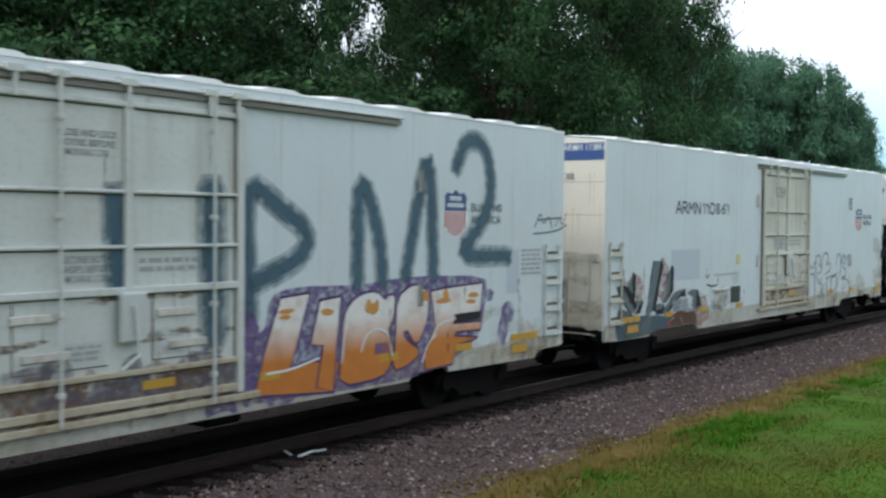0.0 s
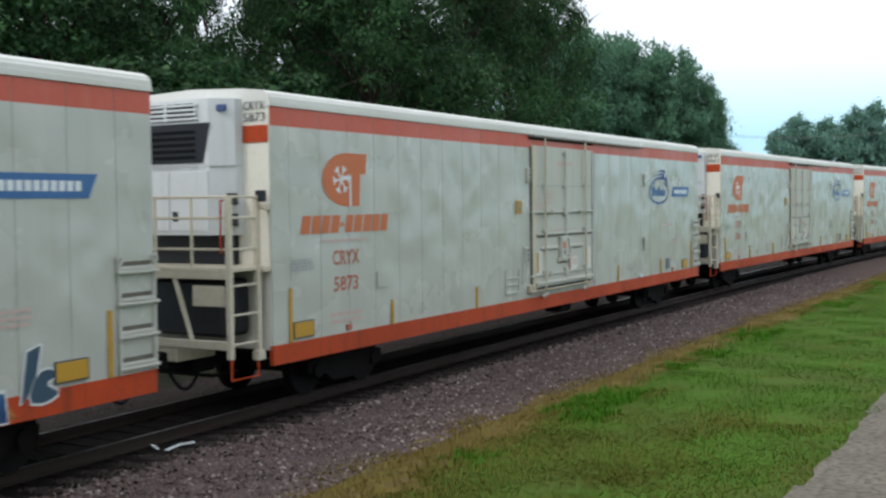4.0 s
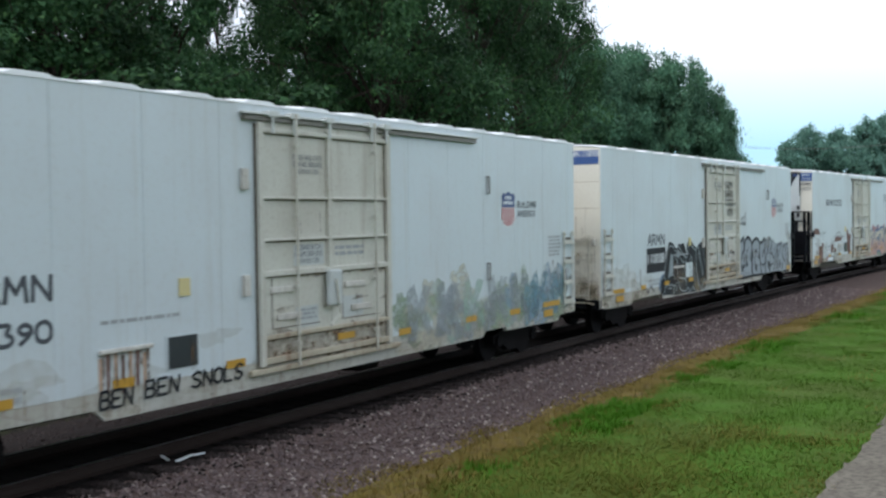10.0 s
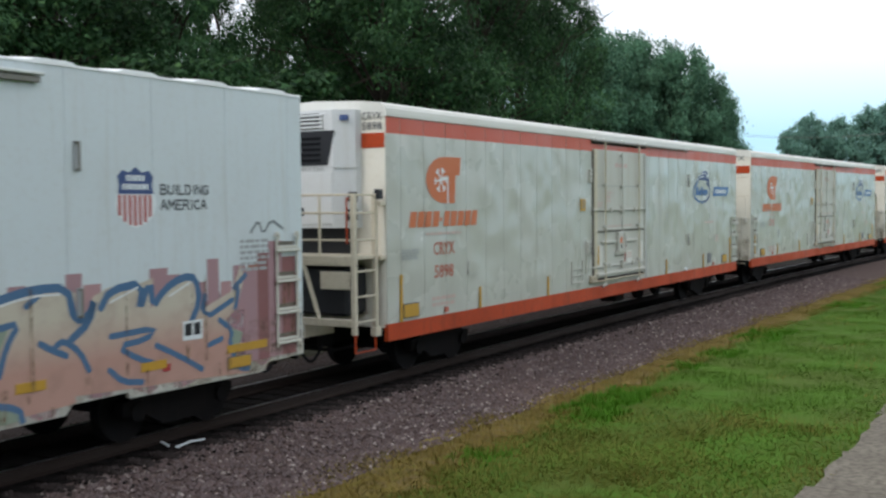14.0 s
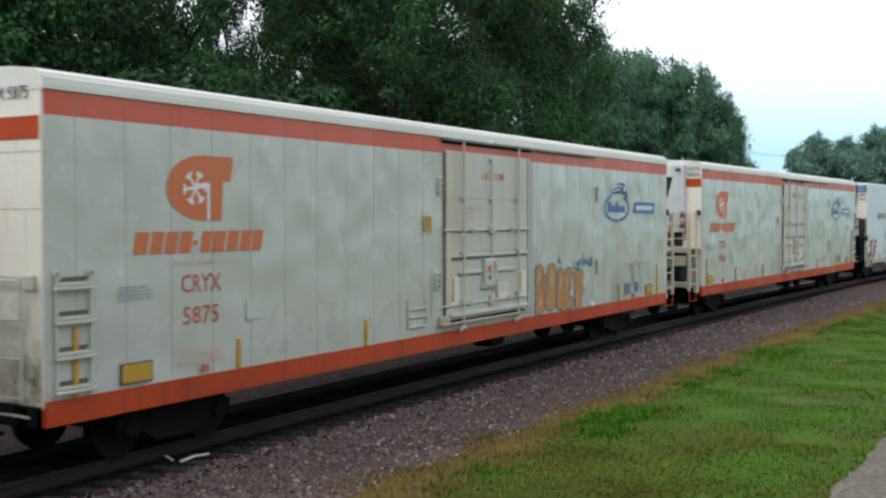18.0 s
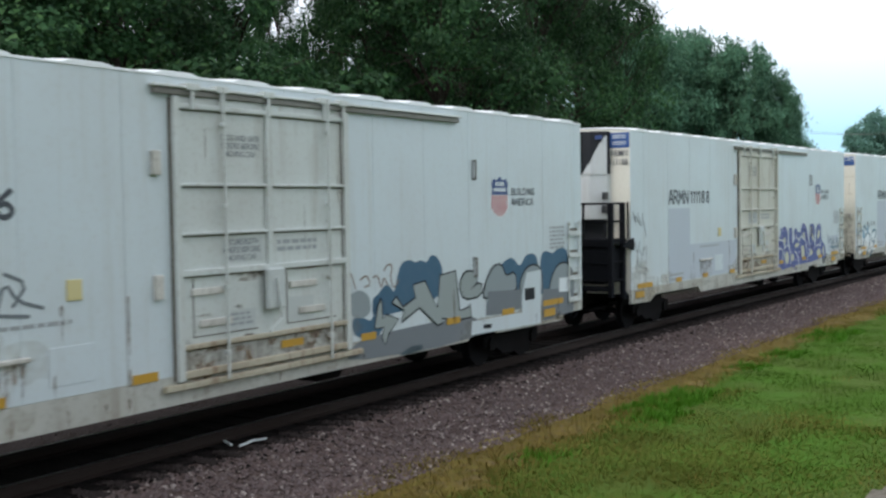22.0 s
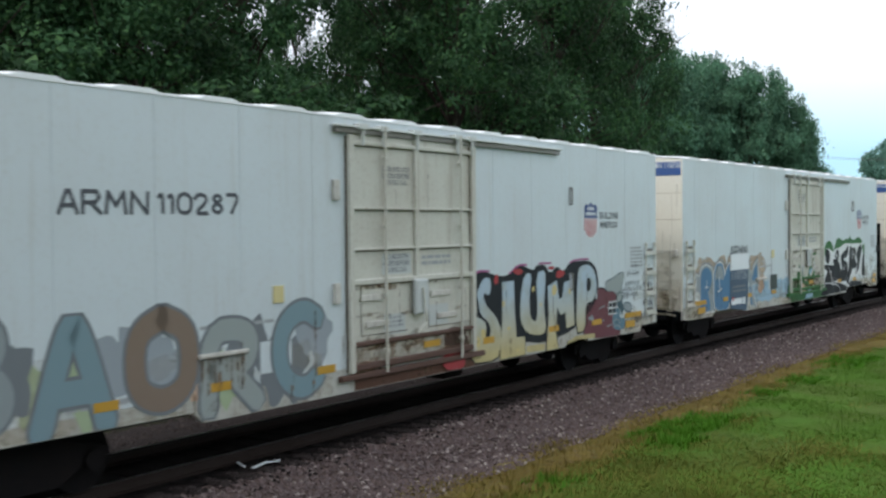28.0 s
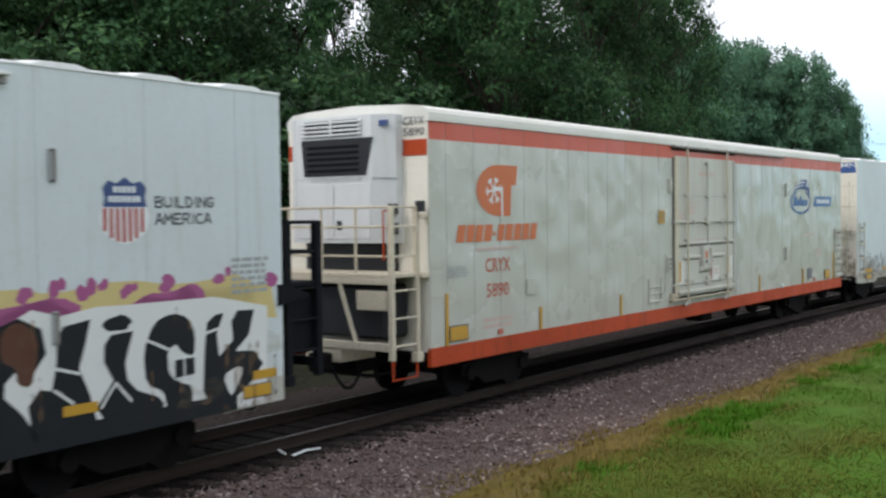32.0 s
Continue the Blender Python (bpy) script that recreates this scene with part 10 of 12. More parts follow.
lines(c, "light_line", [[(1.95, 1.72), (1.98, 1.62)], [(2.08, 1.74), (2.1, 1.64)], [(1.9, 1.69), (2.15, 1.71)]], 0.03, SP_SKY, 11, 0)
daub(c, "drip", [(1.61, 1.27), (1.8, 1.49), (1.99, 1.53), (2.19, 1.46), (2.26, 1.2), (2.10, 0.96), (1.95, 0.86), (1.7, 1.10)], SP_PEACH, 4, 1)
for p in ([(1.70, 1.30), (1.84, 1.48), (1.92, 1.40), (1.86, 1.10), (1.74, 1.12)], [(1.96, 1.50), (2.14, 1.46), (2.18, 1.22), (2.06, 0.98), (1.96, 1.05)]):
    daub(c, "drip", p, SP_VIOLET_D, 5, 1)
lines(c, "thin_tag", [[(0.71, 2.06), (0.80, 1.86), (0.86, 2.04), (0.93, 1.88), (1.0, 2.06)], [(0.74, 1.95), (1.1, 2.02)], [(0.98, 2.08), (1.08, 1.90), (1.14, 2.1)], [(0.78, 1.84), (1.12, 1.9)]], 0.045, SP_VIOLET_D, 5, 0)
lines(c, "thin_tag", [[(0.98, 1.74), (1.06, 1.86), (1.14, 1.74)], [(1.2, 1.86), (1.24, 1.72), (1.36, 1.84)], [(1.42, 1.74), (1.52, 1.88)], [(2.62, 2.2), (2.66, 1.96), (2.78, 2.18), (2.84, 1.95)], [(2.92, 2.16), (2.96, 1.95), (3.14, 1.97)], [(2.66, 1.86), (2.9, 1.9), (3.18, 1.84)]], 0.035, SP_ROSE, 5, 0)
lines(c, "thin_tag", [[(0.86, 1.25), (0.92, 1.55), (1.08, 1.62), (1.2, 1.5), (1.28, 1.25)], [(2.75, 1.30), (3.1, 1.48), (3.5, 1.72)], [(2.70, 1.22), (3.2, 1.36), (3.55, 1.5)]], 0.035, SP_STONE, 4, 1)
flat(c, "grey_overpaint", [rect(3.28, 1.95, 1.52, 0.78)], GREY_PATCH, 0)
strokes(c, "thin_tag", [[(0.85, 1.85), (1.0, 1.7), (1.1, 1.9), (1.3, 1.75)], [(0.9, 1.4), (1.1, 1.2), (1.3, 1.45)], [(3.0, 2.05), (3.15, 1.95)], [(3.2, 1.2), (3.6, 1.5), (4.1, 1.3)], [(3.3, 1.1), (3.7, 1.3), (4.0, 1.1)]], 0.035, SP_GREY, 2, 1)
daub(c, "sprayed_shadow", [(4.88, 2.08), (5.32, 2.12), (5.27, 1.28), (5.2, 0.75), (4.86, 0.75)], SP_INK, 1, 0)
daub(c, "sprayed_mass", [(5.35, 2.19), (5.73, 2.33), (6.31, 2.34), (7.97, 2.38), (8.46, 2.29), (9.33, 2.36), (9.25, 1.89), (8.96, 0.8), (5.79, 0.75), (5.26, 0.77)], SP_INK, 1, 0, label="black ground behind teal letters")
daub(c, "sprayed_letter", [(4.92, 2.13), (5.36, 2.27), (5.63, 2.35), (6.31, 2.36), (6.41, 2.11), (6.5, 1.65), (6.3, 1.58), (6.2, 0.94), (6.01, 0.82), (5.89, 1.13), (5.8, 1.14), (5.72, 0.78), (5.29, 0.76), (5.34, 1.63), (5.35, 2.12), (4.93, 2.08)], SP_TEALL, 3, 0, edge=SP_INK, wide=0.04, label="pale teal block letter with dark edges")
daub(c, "letter_gap", [(5.57, 2.09), (5.82, 2.1), (5.96, 1.68), (5.49, 1.65)], SP_TEALD, 5, 0)
daub(c, "letter_gap", [(5.64, 1.49), (5.94, 1.56), (6.01, 1.19), (5.86, 1.13), (5.7, 0.87), (5.62, 0.88)], SP_TEALD, 5, 0)
daub(c, "sprayed_letter", [(6.37, 2.26), (7.04, 2.29), (6.95, 1.84), (6.82, 1.54), (6.87, 1.07), (6.7, 0.79), (6.45, 0.9), (6.5, 1.35), (6.44, 1.66), (6.61, 1.87), (6.41, 2.03)], SP_TEALL, 4, 0, edge=SP_INK, wide=0.04)
daub(c, "sprayed_letter", [(7.09, 2.24), (7.85, 2.26), (7.77, 2.07), (7.38, 2.04), (7.33, 1.8), (7.72, 1.8), (7.67, 1.64), (7.3, 1.65), (7.34, 1.09), (7.71, 1.17), (7.75, 0.96), (7.2, 0.82), (6.93, 0.91), (7.05, 1.59)], SP_TEALL, 5, 0, edge=SP_INK, wide=0.04)
daub(c, "sprayed_letter", [(7.85, 2.32), (8.46, 2.29), (8.71, 1.76), (8.88, 2.32), (9.37, 2.36), (9.11, 1.56), (8.97, 0.88), (8.52, 0.85), (8.32, 1.46), (8.09, 0.91), (7.75, 0.87), (7.84, 1.68)], SP_TEALL, 6, 0, edge=SP_INK, wide=0.04)
daub(c, "dark_panel", [(6.82, 1.73), (7.42, 1.72), (7.46, 1.35), (6.83, 1.35)], SP_INK, 8, 0)
lines(c, "light_line", [[(4.98, 2.09), (5.3, 2.11), (5.23, 1.29)], [(6.84, 1.72), (7.44, 1.7)], [(6.5, 1.5), (7.03, 1.55)], [(5.65, 1.45), (5.9, 1.49)]], 0.03, SP_SILVER, 9, 0)
lines(c, "light_line", [[(6.41, 2.2), (6.93, 2.24)], [(7.96, 2.15), (8.34, 2.2)], [(8.93, 2.18), (9.23, 2.24)], [(8.58, 1.61), (8.71, 1.25)]], 0.03, SP_SILVER, 9, 0)
daub(c, "pink_wing", [(5.92, 2.5), (6.04, 2.55), (6.21, 2.57), (6.26, 2.66), (6.37, 2.56), (6.62, 2.53), (6.83, 2.54), (6.68, 2.42), (6.41, 2.41), (6.11, 2.43)], SP_PINK, 2, 1, edge=SP_MAROON, wide=0.03)
daub(c, "pink_wing", [(7.2, 2.6), (7.38, 2.53), (7.5, 2.62), (7.66, 2.62), (7.83, 2.52), (7.73, 2.4), (7.49, 2.33), (7.29, 2.33)], SP_PINK, 2, 1, edge=SP_MAROON, wide=0.03)
daub(c, "glove_shape", [(4.38, 1.67), (4.49, 1.72), (4.66, 1.69), (4.84, 1.57), (4.85, 1.27), (4.86, 0.76), (4.18, 0.87), (4.24, 1.01), (4.53, 1.07), (4.56, 1.16), (4.25, 1.25), (4.22, 1.37), (4.41, 1.4), (4.6, 1.37), (4.57, 1.47), (4.39, 1.56)], SP_CLAY, 2, 1, edge=SP_BROWN, wide=0.05, label="reddish glove shape in spray paint")
daub(c, "glove_shape", [(9.47, 1.42), (9.62, 1.55), (9.79, 1.49), (9.76, 1.32), (10.05, 1.25), (9.96, 1.03), (9.52, 0.99), (9.41, 1.18)], SP_CLAY, 2, 1, deep=0.036)
daub(c, "glove_shape", [(9.52, 0.92), (9.96, 0.92), (10.07, 0.75), (9.66, 0.75)], SP_CLAY, 2, 1, deep=0.036)
daub(c, "sprayed_cloud", [(12.46, 1.65), (13.03, 2.02), (13.76, 2.19), (14.27, 2.49), (14.93, 2.24), (15.16, 2.68), (15.87, 2.43), (16.37, 2.67), (17.15, 2.51), (17.41, 2.13), (18.26, 2.22), (18.85, 2.06), (19.46, 1.77), (19.14, 1.14), (15.86, 0.93), (13.21, 0.76), (12.63, 0.82)], PURPLE_MIST, 0, 0, label="violet haze behind the pale green word")
daub(c, "sprayed_letter", [(13.63, 2.2), (14.01, 2.44), (14.75, 2.47), (14.61, 1.71), (14.38, 1.07), (13.95, 0.75), (13.54, 0.76), (13.71, 1.23)], SP_LIME, 3, 1, edge=SP_TEALD, wide=0.04, label="pale green spiky sprayed letter")
daub(c, "sprayed_letter", [(14.7, 1.7), (15.2, 2.23), (15.68, 2.44), (15.48, 1.76), (15.2, 1.49), (15.86, 0.93), (15.37, 0.75), (14.74, 1.25)], SP_LIME, 4, 0, edge=SP_TEALD, wide=0.035)
daub(c, "sprayed_letter", [(15.87, 2.09), (16.17, 2.42), (16.31, 1.83), (16.62, 1.81), (16.88, 2.32), (17.2, 2.26), (16.92, 0.95), (16.5, 0.87), (16.56, 1.34), (16.21, 1.36), (16.05, 0.86), (15.66, 0.88)], SP_LIME, 5, 0, edge=SP_TEALD, wide=0.035)
daub(c, "sprayed_letter", [(17.14, 1.78), (17.69, 2.32), (18.26, 2.44), (18.55, 2.21), (18.25, 1.71), (17.96, 0.86), (17.51, 0.77), (17.3, 1.04)], SP_LIME, 4, 1, edge=SP_TEALD, wide=0.035)
daub(c, "sprayed_letter", [(18.54, 1.44), (18.84, 1.94), (19.4, 2.01), (19.58, 1.5), (19.33, 1), (18.72, 0.92)], SP_LIME, 5, 1, edge=SP_TEALD, wide=0.035)
daub(c, "sprayed_band", [(13.41, 0.75), (14.25, 0.86), (15.85, 0.86), (17.96, 0.78), (19.14, 0.88), (19.14, 0.75), (15.85, 0.75), (13.62, 0.75)], SP_LIME, 3, 1)
lines(c, "light_line", [[(13.88, 2.18), (14.48, 2.31)], [(14.92, 1.46), (15.48, 2.22)], [(16.01, 1.61), (16.26, 2.18)], [(17.58, 1.75), (18.09, 2.22)]], 0.03, SP_CREAM, 8, 0)
lines(c, "sprayed_line", [[(13.76, 2.43), (14.48, 2.37), (15.16, 2.66), (15.39, 2.45), (15.87, 2.71), (16.42, 2.51), (16.78, 2.66), (17.42, 2.42)], [(12.76, 1.63), (13.14, 1.39), (13.42, 1.58)], [(18.3, 0.83), (18.6, 1.06), (19.26, 0.75)]], 0.05, SP_PURPLE, 7, 1)
flat(c, "orange_mark", [blob(19.3, 1.3, 0.3, 0.3, 750, rough=0.5)], SP_ORANGE, 2)

# dull word, then the yellow and blue word with red caps
c = CARS[17]
for k in range(14):
    r = random.Random(800 + k)
    flat(c, "faded_paint", [blob(0.7 + k * 0.48, 1.5 + r.uniform(-0.2, 0.3), 0.35, 0.45, 810 + k, rough=0.4)], r.choice([SP_SILVER, SP_SKY, SP_PEACH, SP_LIME, SP_GREY]), k % 3)
graffiti(c, "BAORC", 0.6, 7.3, 0.95, 2.35, [SP_STONE, SP_TEALL, SP_MUD, SP_SAGE, SP_TEALL], SP_GREY, 0.30, 0.05, 0.0, 21, layer=4, wild=0.2, label="faded many-coloured sprayed word")
daub(c, "sprayed_mass", [(11.28, 1.66), (11.33, 2.23), (11.43, 2.44), (11.73, 2.53), (12.06, 2.44), (12.35, 2.38), (12.68, 2.36), (12.91, 2.46), (13.26, 2.57), (13.75, 2.42), (13.9, 2.53), (14.26, 2.53), (14.47, 2.33), (14.8, 2.49), (15.08, 2.34), (15.38, 2.55), (16.3, 2.56), (16.68, 2.39), (16.81, 2), (16.67, 1.82), (16.6, 1.55), (15.64, 1.09), (14.22, 0.91), (13.22, 1.04), (12.54, 1.05), (11.7, 1.02), (11.31, 1.22)], SP_INK, 2, 1, label="black ground behind yellow and blue letters")
daub(c, "sprayed_letter", [(11.64, 1.91), (11.58, 2.08), (11.69, 2.23), (11.85, 2.37), (12.06, 2.35), (12.11, 2.17), (12.03, 2.01), (11.84, 2.09), (11.82, 1.97), (11.98, 1.79), (12.25, 1.63), (12.46, 1.37), (12.47, 1.06), (12.31, 0.77), (11.3, 0.81), (11.36, 1.65), (11.61, 1.65), (11.93, 1.51), (11.88, 1.21), (11.96, 1.13), (12.09, 1.34), (12.03, 1.5), (11.71, 1.68)], FADE_SLUMP, 5, 1, edge=SP_INK, wide=0.04, label="yellow and pale blue bubble letter with a black edge")
daub(c, "sprayed_letter", [(12.52, 2.25), (12.97, 2.26), (13, 1.62), (13.06, 1.14), (13.39, 1.13), (13.41, 0.77), (12.42, 0.76), (12.51, 1.52)], FADE_SLUMP, 5, 0, edge=SP_INK, wide=0.04)
daub(c, "sprayed_letter", [(13.38, 2.37), (13.7, 2.38), (13.58, 1.89), (13.62, 1.48), (13.85, 1.37), (13.93, 1.61), (13.87, 2.37), (14.29, 2.43), (14.25, 2.01), (14.19, 1.67), (14.31, 1.15), (13.97, 1.09), (13.47, 1.19), (13.21, 1.44), (13.22, 1.92)], FADE_SLUMP, 6, 1, edge=SP_INK, wide=0.04)
daub(c, "sprayed_letter", [(14.36, 2.08), (14.77, 2.18), (14.87, 1.79), (15.01, 1.81), (15.1, 2.12), (15.51, 2.18), (15.58, 1.18), (15.2, 1.14), (15.15, 1.5), (14.94, 1.43), (14.78, 1.62), (14.71, 1.1), (14.82, 0.75), (14.3, 0.75), (14.4, 1.48)], FADE_SLUMP, 7, 0, edge=SP_INK, wide=0.04)
daub(c, "sprayed_letter", [(15.85, 2.44), (16.29, 2.47), (16.61, 2.3), (16.7, 1.92), (16.53, 1.65), (16.11, 1.61), (16.1, 1.03), (15.64, 0.99), (15.73, 2.26)], FADE_SLUMP, 7, 1, edge=SP_INK, wide=0.04)
daub(c, "letter_gap", [(16.16, 2.14), (16.35, 2.19), (16.41, 1.94), (16.18, 1.84)], SP_INK, 10, 1)
daub(c, "sprayed_band", [(15.19, 0.78), (15.63, 0.94), (16.58, 0.92), (16.58, 0.81), (15.33, 0.75)], FADE_SLUMP, 4, 0)
daub(c, "sprayed_band", [(13.46, 0.93), (14.22, 0.91), (14.22, 0.77), (13.46, 0.8)], FADE_SLUMP, 4, 0)
dots(c, "paint_dot", [(12.3, 2.31, 0.08, 0.1), (13.14, 2.43, 0.19, 0.06), (14.94, 2.31, 0.2, 0.08), (14.53, 2.45, 0.13, 0.04)], SP_RED, 4)
dots(c, "paint_dot", [(11.6, 1.18, 0.1, 0.1), (11.8, 1.3, 0.08, 0.12), (12.56, 1.83, 0.05, 0.06), (12.75, 1.34, 0.06, 0.04), (13.74, 2.05, 0.05, 0.06), (14.65, 1.98, 0.11, 0.12), (13.1, 0.88, 0.07, 0.03), (14.05, 1.72, 0.05, 0.03), (15.36, 1.92, 0.06, 0.06)], SP_YELLOW, 9)
lines(c, "sprayed_line", [[(11.39, 2.37), (11.63, 2.5), (12.04, 2.48)], [(14, 2.56), (14.53, 2.55)], [(15.38, 2.53), (15.67, 2.59), (16.3, 2.58)], [(12.79, 2.4), (13.14, 2.56), (13.5, 2.55)]], 0.04, SP_MAG, 3, 1)
SP_CRIMSON = paint("spray_dull_crimson", (0.115, 0.018, 0.030), (0.17, 0.075, 0.10), 0.5, 0.5, streaks=False, grain=5)
daub(c, "sprayed_cloud", [(16.07, 1.64), (16.72, 1.65), (16.77, 1.91), (17.04, 1.89), (17.2, 1.82), (17.65, 1.8), (17.74, 1.72), (17.69, 1.46), (17.59, 1.2), (17.89, 1.01), (17.93, 0.8), (17.93, 0.75), (16.78, 0.75), (16.05, 0.75)], SP_CRIMSON, 2, 0, edge=SP_INK, wide=0.03, label="dull crimson sprayed ground")
daub(c, "sprayed_cloud", [(17.16, 2.02), (17.25, 2.05), (17.54, 2.08), (17.84, 2.19), (18.13, 2.21), (18.17, 2.16), (18.05, 1.93), (18.01, 1.87), (18.09, 1.75), (18.05, 1.74), (17.74, 1.72), (17.53, 1.82), (17.2, 1.82)], SP_SAGE, 3, 1, edge=SP_TEALD, wide=0.025)
daub(c, "sprayed_cloud", [(17.73, 1.55), (17.8, 1.75), (18.0, 1.75), (18.13, 1.64), (18.06, 1.55), (18.15, 1.36), (18.03, 1.18), (17.94, 1.35), (17.73, 1.48)], SP_TEALD, 4, 1)
daub(c, "window_shape", [(17.31, 1.56), (17.7, 1.57), (17.7, 1.29), (17.3, 1.29)], SP_INK, 4, 0)
lines(c, "window_line", [[(17.31, 1.56), (17.74, 1.56), (17.73, 1.28), (17.3, 1.29), (17.31, 1.56)], [(17.51, 1.56), (17.5, 1.29)], [(17.31, 1.43), (17.74, 1.42)]], 0.03, SP_WHITE, 5, 0)
daub(c, "sprayed_cloud", [(10.76, 1.57), (10.97, 1.76), (11.22, 1.66), (11.3, 2.23), (11.35, 1.21), (10.95, 1.12)], SP_INK, 2, 1)
daub(c, "sprayed_cloud", [(10.4, 1.14), (10.75, 1.18), (11.11, 1.03), (11.11, 0.75), (10.39, 0.79)], SP_RED, 3, 1, deep=0.036)
daub(c, "sprayed_cloud", [(10.41, 1.48), (10.76, 1.57), (11.22, 1.37), (11.3, 0.86), (10.48, 0.92)], SP_BROWN, 2, 1, deep=0.036)
r = random.Random(171)
for row, (z, a, b, h, mat) in enumerate(((2.30, 18.62, 18.95, 0.08, SP_GREY), (2.10, 18.30, 18.95, 0.13, SP_GREY), (1.88, 18.25, 18.98, 0.12, SP_STONE), (1.76, 18.15, 19.15, 0.10, SP_GREY), (1.58, 18.12, 18.9, 0.16, SP_GREY), (1.80, 19.3, 19.78, 0.14, SP_INK), (1.66, 19.3, 19.74, 0.09, SP_GREY), (1.34, 19.3, 19.78, 0.17, SP_INK), (1.02, 19.22, 19.75, 0.13, SP_GREY))):
    u = a
    while u < b:
        w = r.uniform(0.05, 0.11)
        lines(c, "thin_tag", [[(u, z + h * r.random()), (u + w * 0.3, z + h), (u + w * 0.6, z + h * r.random() * 0.4), (u + w, z + h * r.random())]], 0.026 if mat is not SP_INK else 0.034, mat, 6, 0)
        u += w * r.uniform(1.1, 1.7)
daub(c, "sprayed_drop", [(18.1, 1.42), (18.22, 1.49), (18.45, 1.48), (18.6, 1.39), (18.59, 1.3), (18.44, 1.27), (18.21, 1.33)], SP_STONE, 5, 1, edge=SP_TEALD, wide=0.03)
daub(c, "sprayed_drop", [(17.75, 1.62), (17.85, 1.75), (18.0, 1.74), (18.06, 1.64), (17.95, 1.56), (17.8, 1.52)], SP_SAGE, 6, 1, edge=SP_TEALD, wide=0.03)
daub(c, "sprayed_cloud", [(17.51, 1.17), (17.64, 1.43), (17.9, 1.39), (17.94, 1.14), (18.21, 1.16), (18.2, 0.93), (17.93, 0.87), (17.58, 0.93)], SP_TEAL, 4, 1)
daub(c, "grey_arrow", [(16.26, 1.3), (16.4, 1.3), (16.42, 1.37), (16.54, 1.24), (16.45, 1.16), (16.4, 1.23), (16.25, 1.24)], SP_STONE, 7, 0)
lines(c, "light_line", [[(17.5, 1.1), (17.75, 1.16), (17.95, 1.05)], [(17.55, 0.98), (17.8, 1.02), (18.0, 0.9)], [(17.2, 1.02), (17.6, 1.06)], [(16.8, 1.45), (17.1, 1.5)], [(16.75, 1.12), (17.05, 1.18)]], 0.025, SP_STONE, 8, 1)

# blue letters round a repainted number, then green and black
c = CARS[18]
flat(c, "sprayed_cloud", [blob(1.3 + k * 0.66, 1.95, 0.55, 0.45, 900 + k) for k in range(8)], TAN_MIST, 0)
flat(c, "sprayed_cloud", [blob(5.6 + k * 0.5, 1.25, 0.5, 0.32, 910 + k) for k in range(7)], SP_SKY, 0)
daub(c, "sprayed_letter", [(0.88, 1.97), (1.06, 1.89), (1.22, 2.13), (1.6, 2.21), (1.96, 2.10), (2.11, 1.88), (2.1, 1.64), (2.18, 1.34), (2.16, 0.90), (1.11, 0.92), (1.12, 1.4), (0.87, 1.52)], SP_STONE, 2, 0, edge=SP_WHITE, wide=0.035, label="steel-blue sprayed letter with white edges")
daub(c, "letter_fill", [(1.17, 1.81), (1.26, 2.06), (1.6, 2.15), (1.95, 2.01), (1.99, 1.74), (1.82, 1.52), (1.66, 1.44), (1.92, 1.08), (1.80, 0.92), (1.19, 0.92)], SP_STEELB, 4, 1)
daub(c, "letter_fill", [(1.75, 1.42), (2.02, 1.30), (2.1, 0.92), (1.9, 0.92)], SP_STONE, 5, 0)
daub(c, "sprayed_letter", [(2.20, 0.92), (2.14, 1.4), (2.14, 2.02), (2.41, 2.24), (2.75, 2.22), (2.91, 2.02), (2.95, 1.8), (3.09, 2.05), (3.42, 2.24), (3.42, 0.80)], SP_STEELB, 4, 1, edge=SP_WHITE, wide=0.035, label="steel-blue sprayed letter with white edges")
daub(c, "letter_fill", [(2.2, 1.75), (2.26, 2.02), (2.45, 2.16), (2.72, 2.14), (2.86, 1.95), (2.88, 1.72), (2.5, 1.80)], SP_STONE, 6, 1)
lines(c, "light_line", [[(1.6, 1.78), (1.6, 1.60), (1.48, 1.58), (1.72, 1.60)], [(2.55, 1.82), (2.56, 1.48), (2.42, 1.42), (2.7, 1.48)]], 0.03, SP_WHITE, 9, 0)
daub(c, "sprayed_letter", [(4.75, 2.27), (4.9, 2.21), (5.12, 1.82), (5.42, 2.07), (5.73, 2.25), (5.78, 1.55), (5.19, 1.48), (5.6, 0.79), (5.07, 0.87), (4.98, 1.39), (4.76, 0.77), (4.26, 0.77), (4.57, 1.11), (4.98, 1.53), (4.59, 1.75)], SP_STONE, 3, 0, edge=SP_WHITE, wide=0.035)
daub(c, "letter_fill", [(5.15, 1.62), (5.45, 1.98), (5.66, 2.1), (5.68, 1.6)], SP_STEELB, 6, 0)
daub(c, "letter_fill", [(5.0, 1.42), (5.12, 1.42), (5.25, 0.9), (5.1, 0.9)], SP_STEELB, 6, 0)
lines(c, "sprayed_outline", [[(0.84, 2.02), (1.05, 1.95), (1.2, 2.2), (1.6, 2.28), (2.0, 2.16), (2.1, 2.05), (2.4, 2.32), (2.78, 2.30), (3.0, 2.08), (3.2, 2.24)], [(4.8, 2.34), (4.96, 2.24), (5.12, 1.95), (5.4, 2.14), (5.76, 2.32)]], 0.045, SP_GREY, 1, 1)
flat(c, "dark_panel", [[(3.36, 0.78), (4.72, 0.74), (4.84, 1.2), (4.84, 1.98), (3.36, 1.98)]], SP_STEELN, 12)
flat(c, "white_patch", [rect(3.42, 1.98, 1.48, 0.47)], PALE, 12)
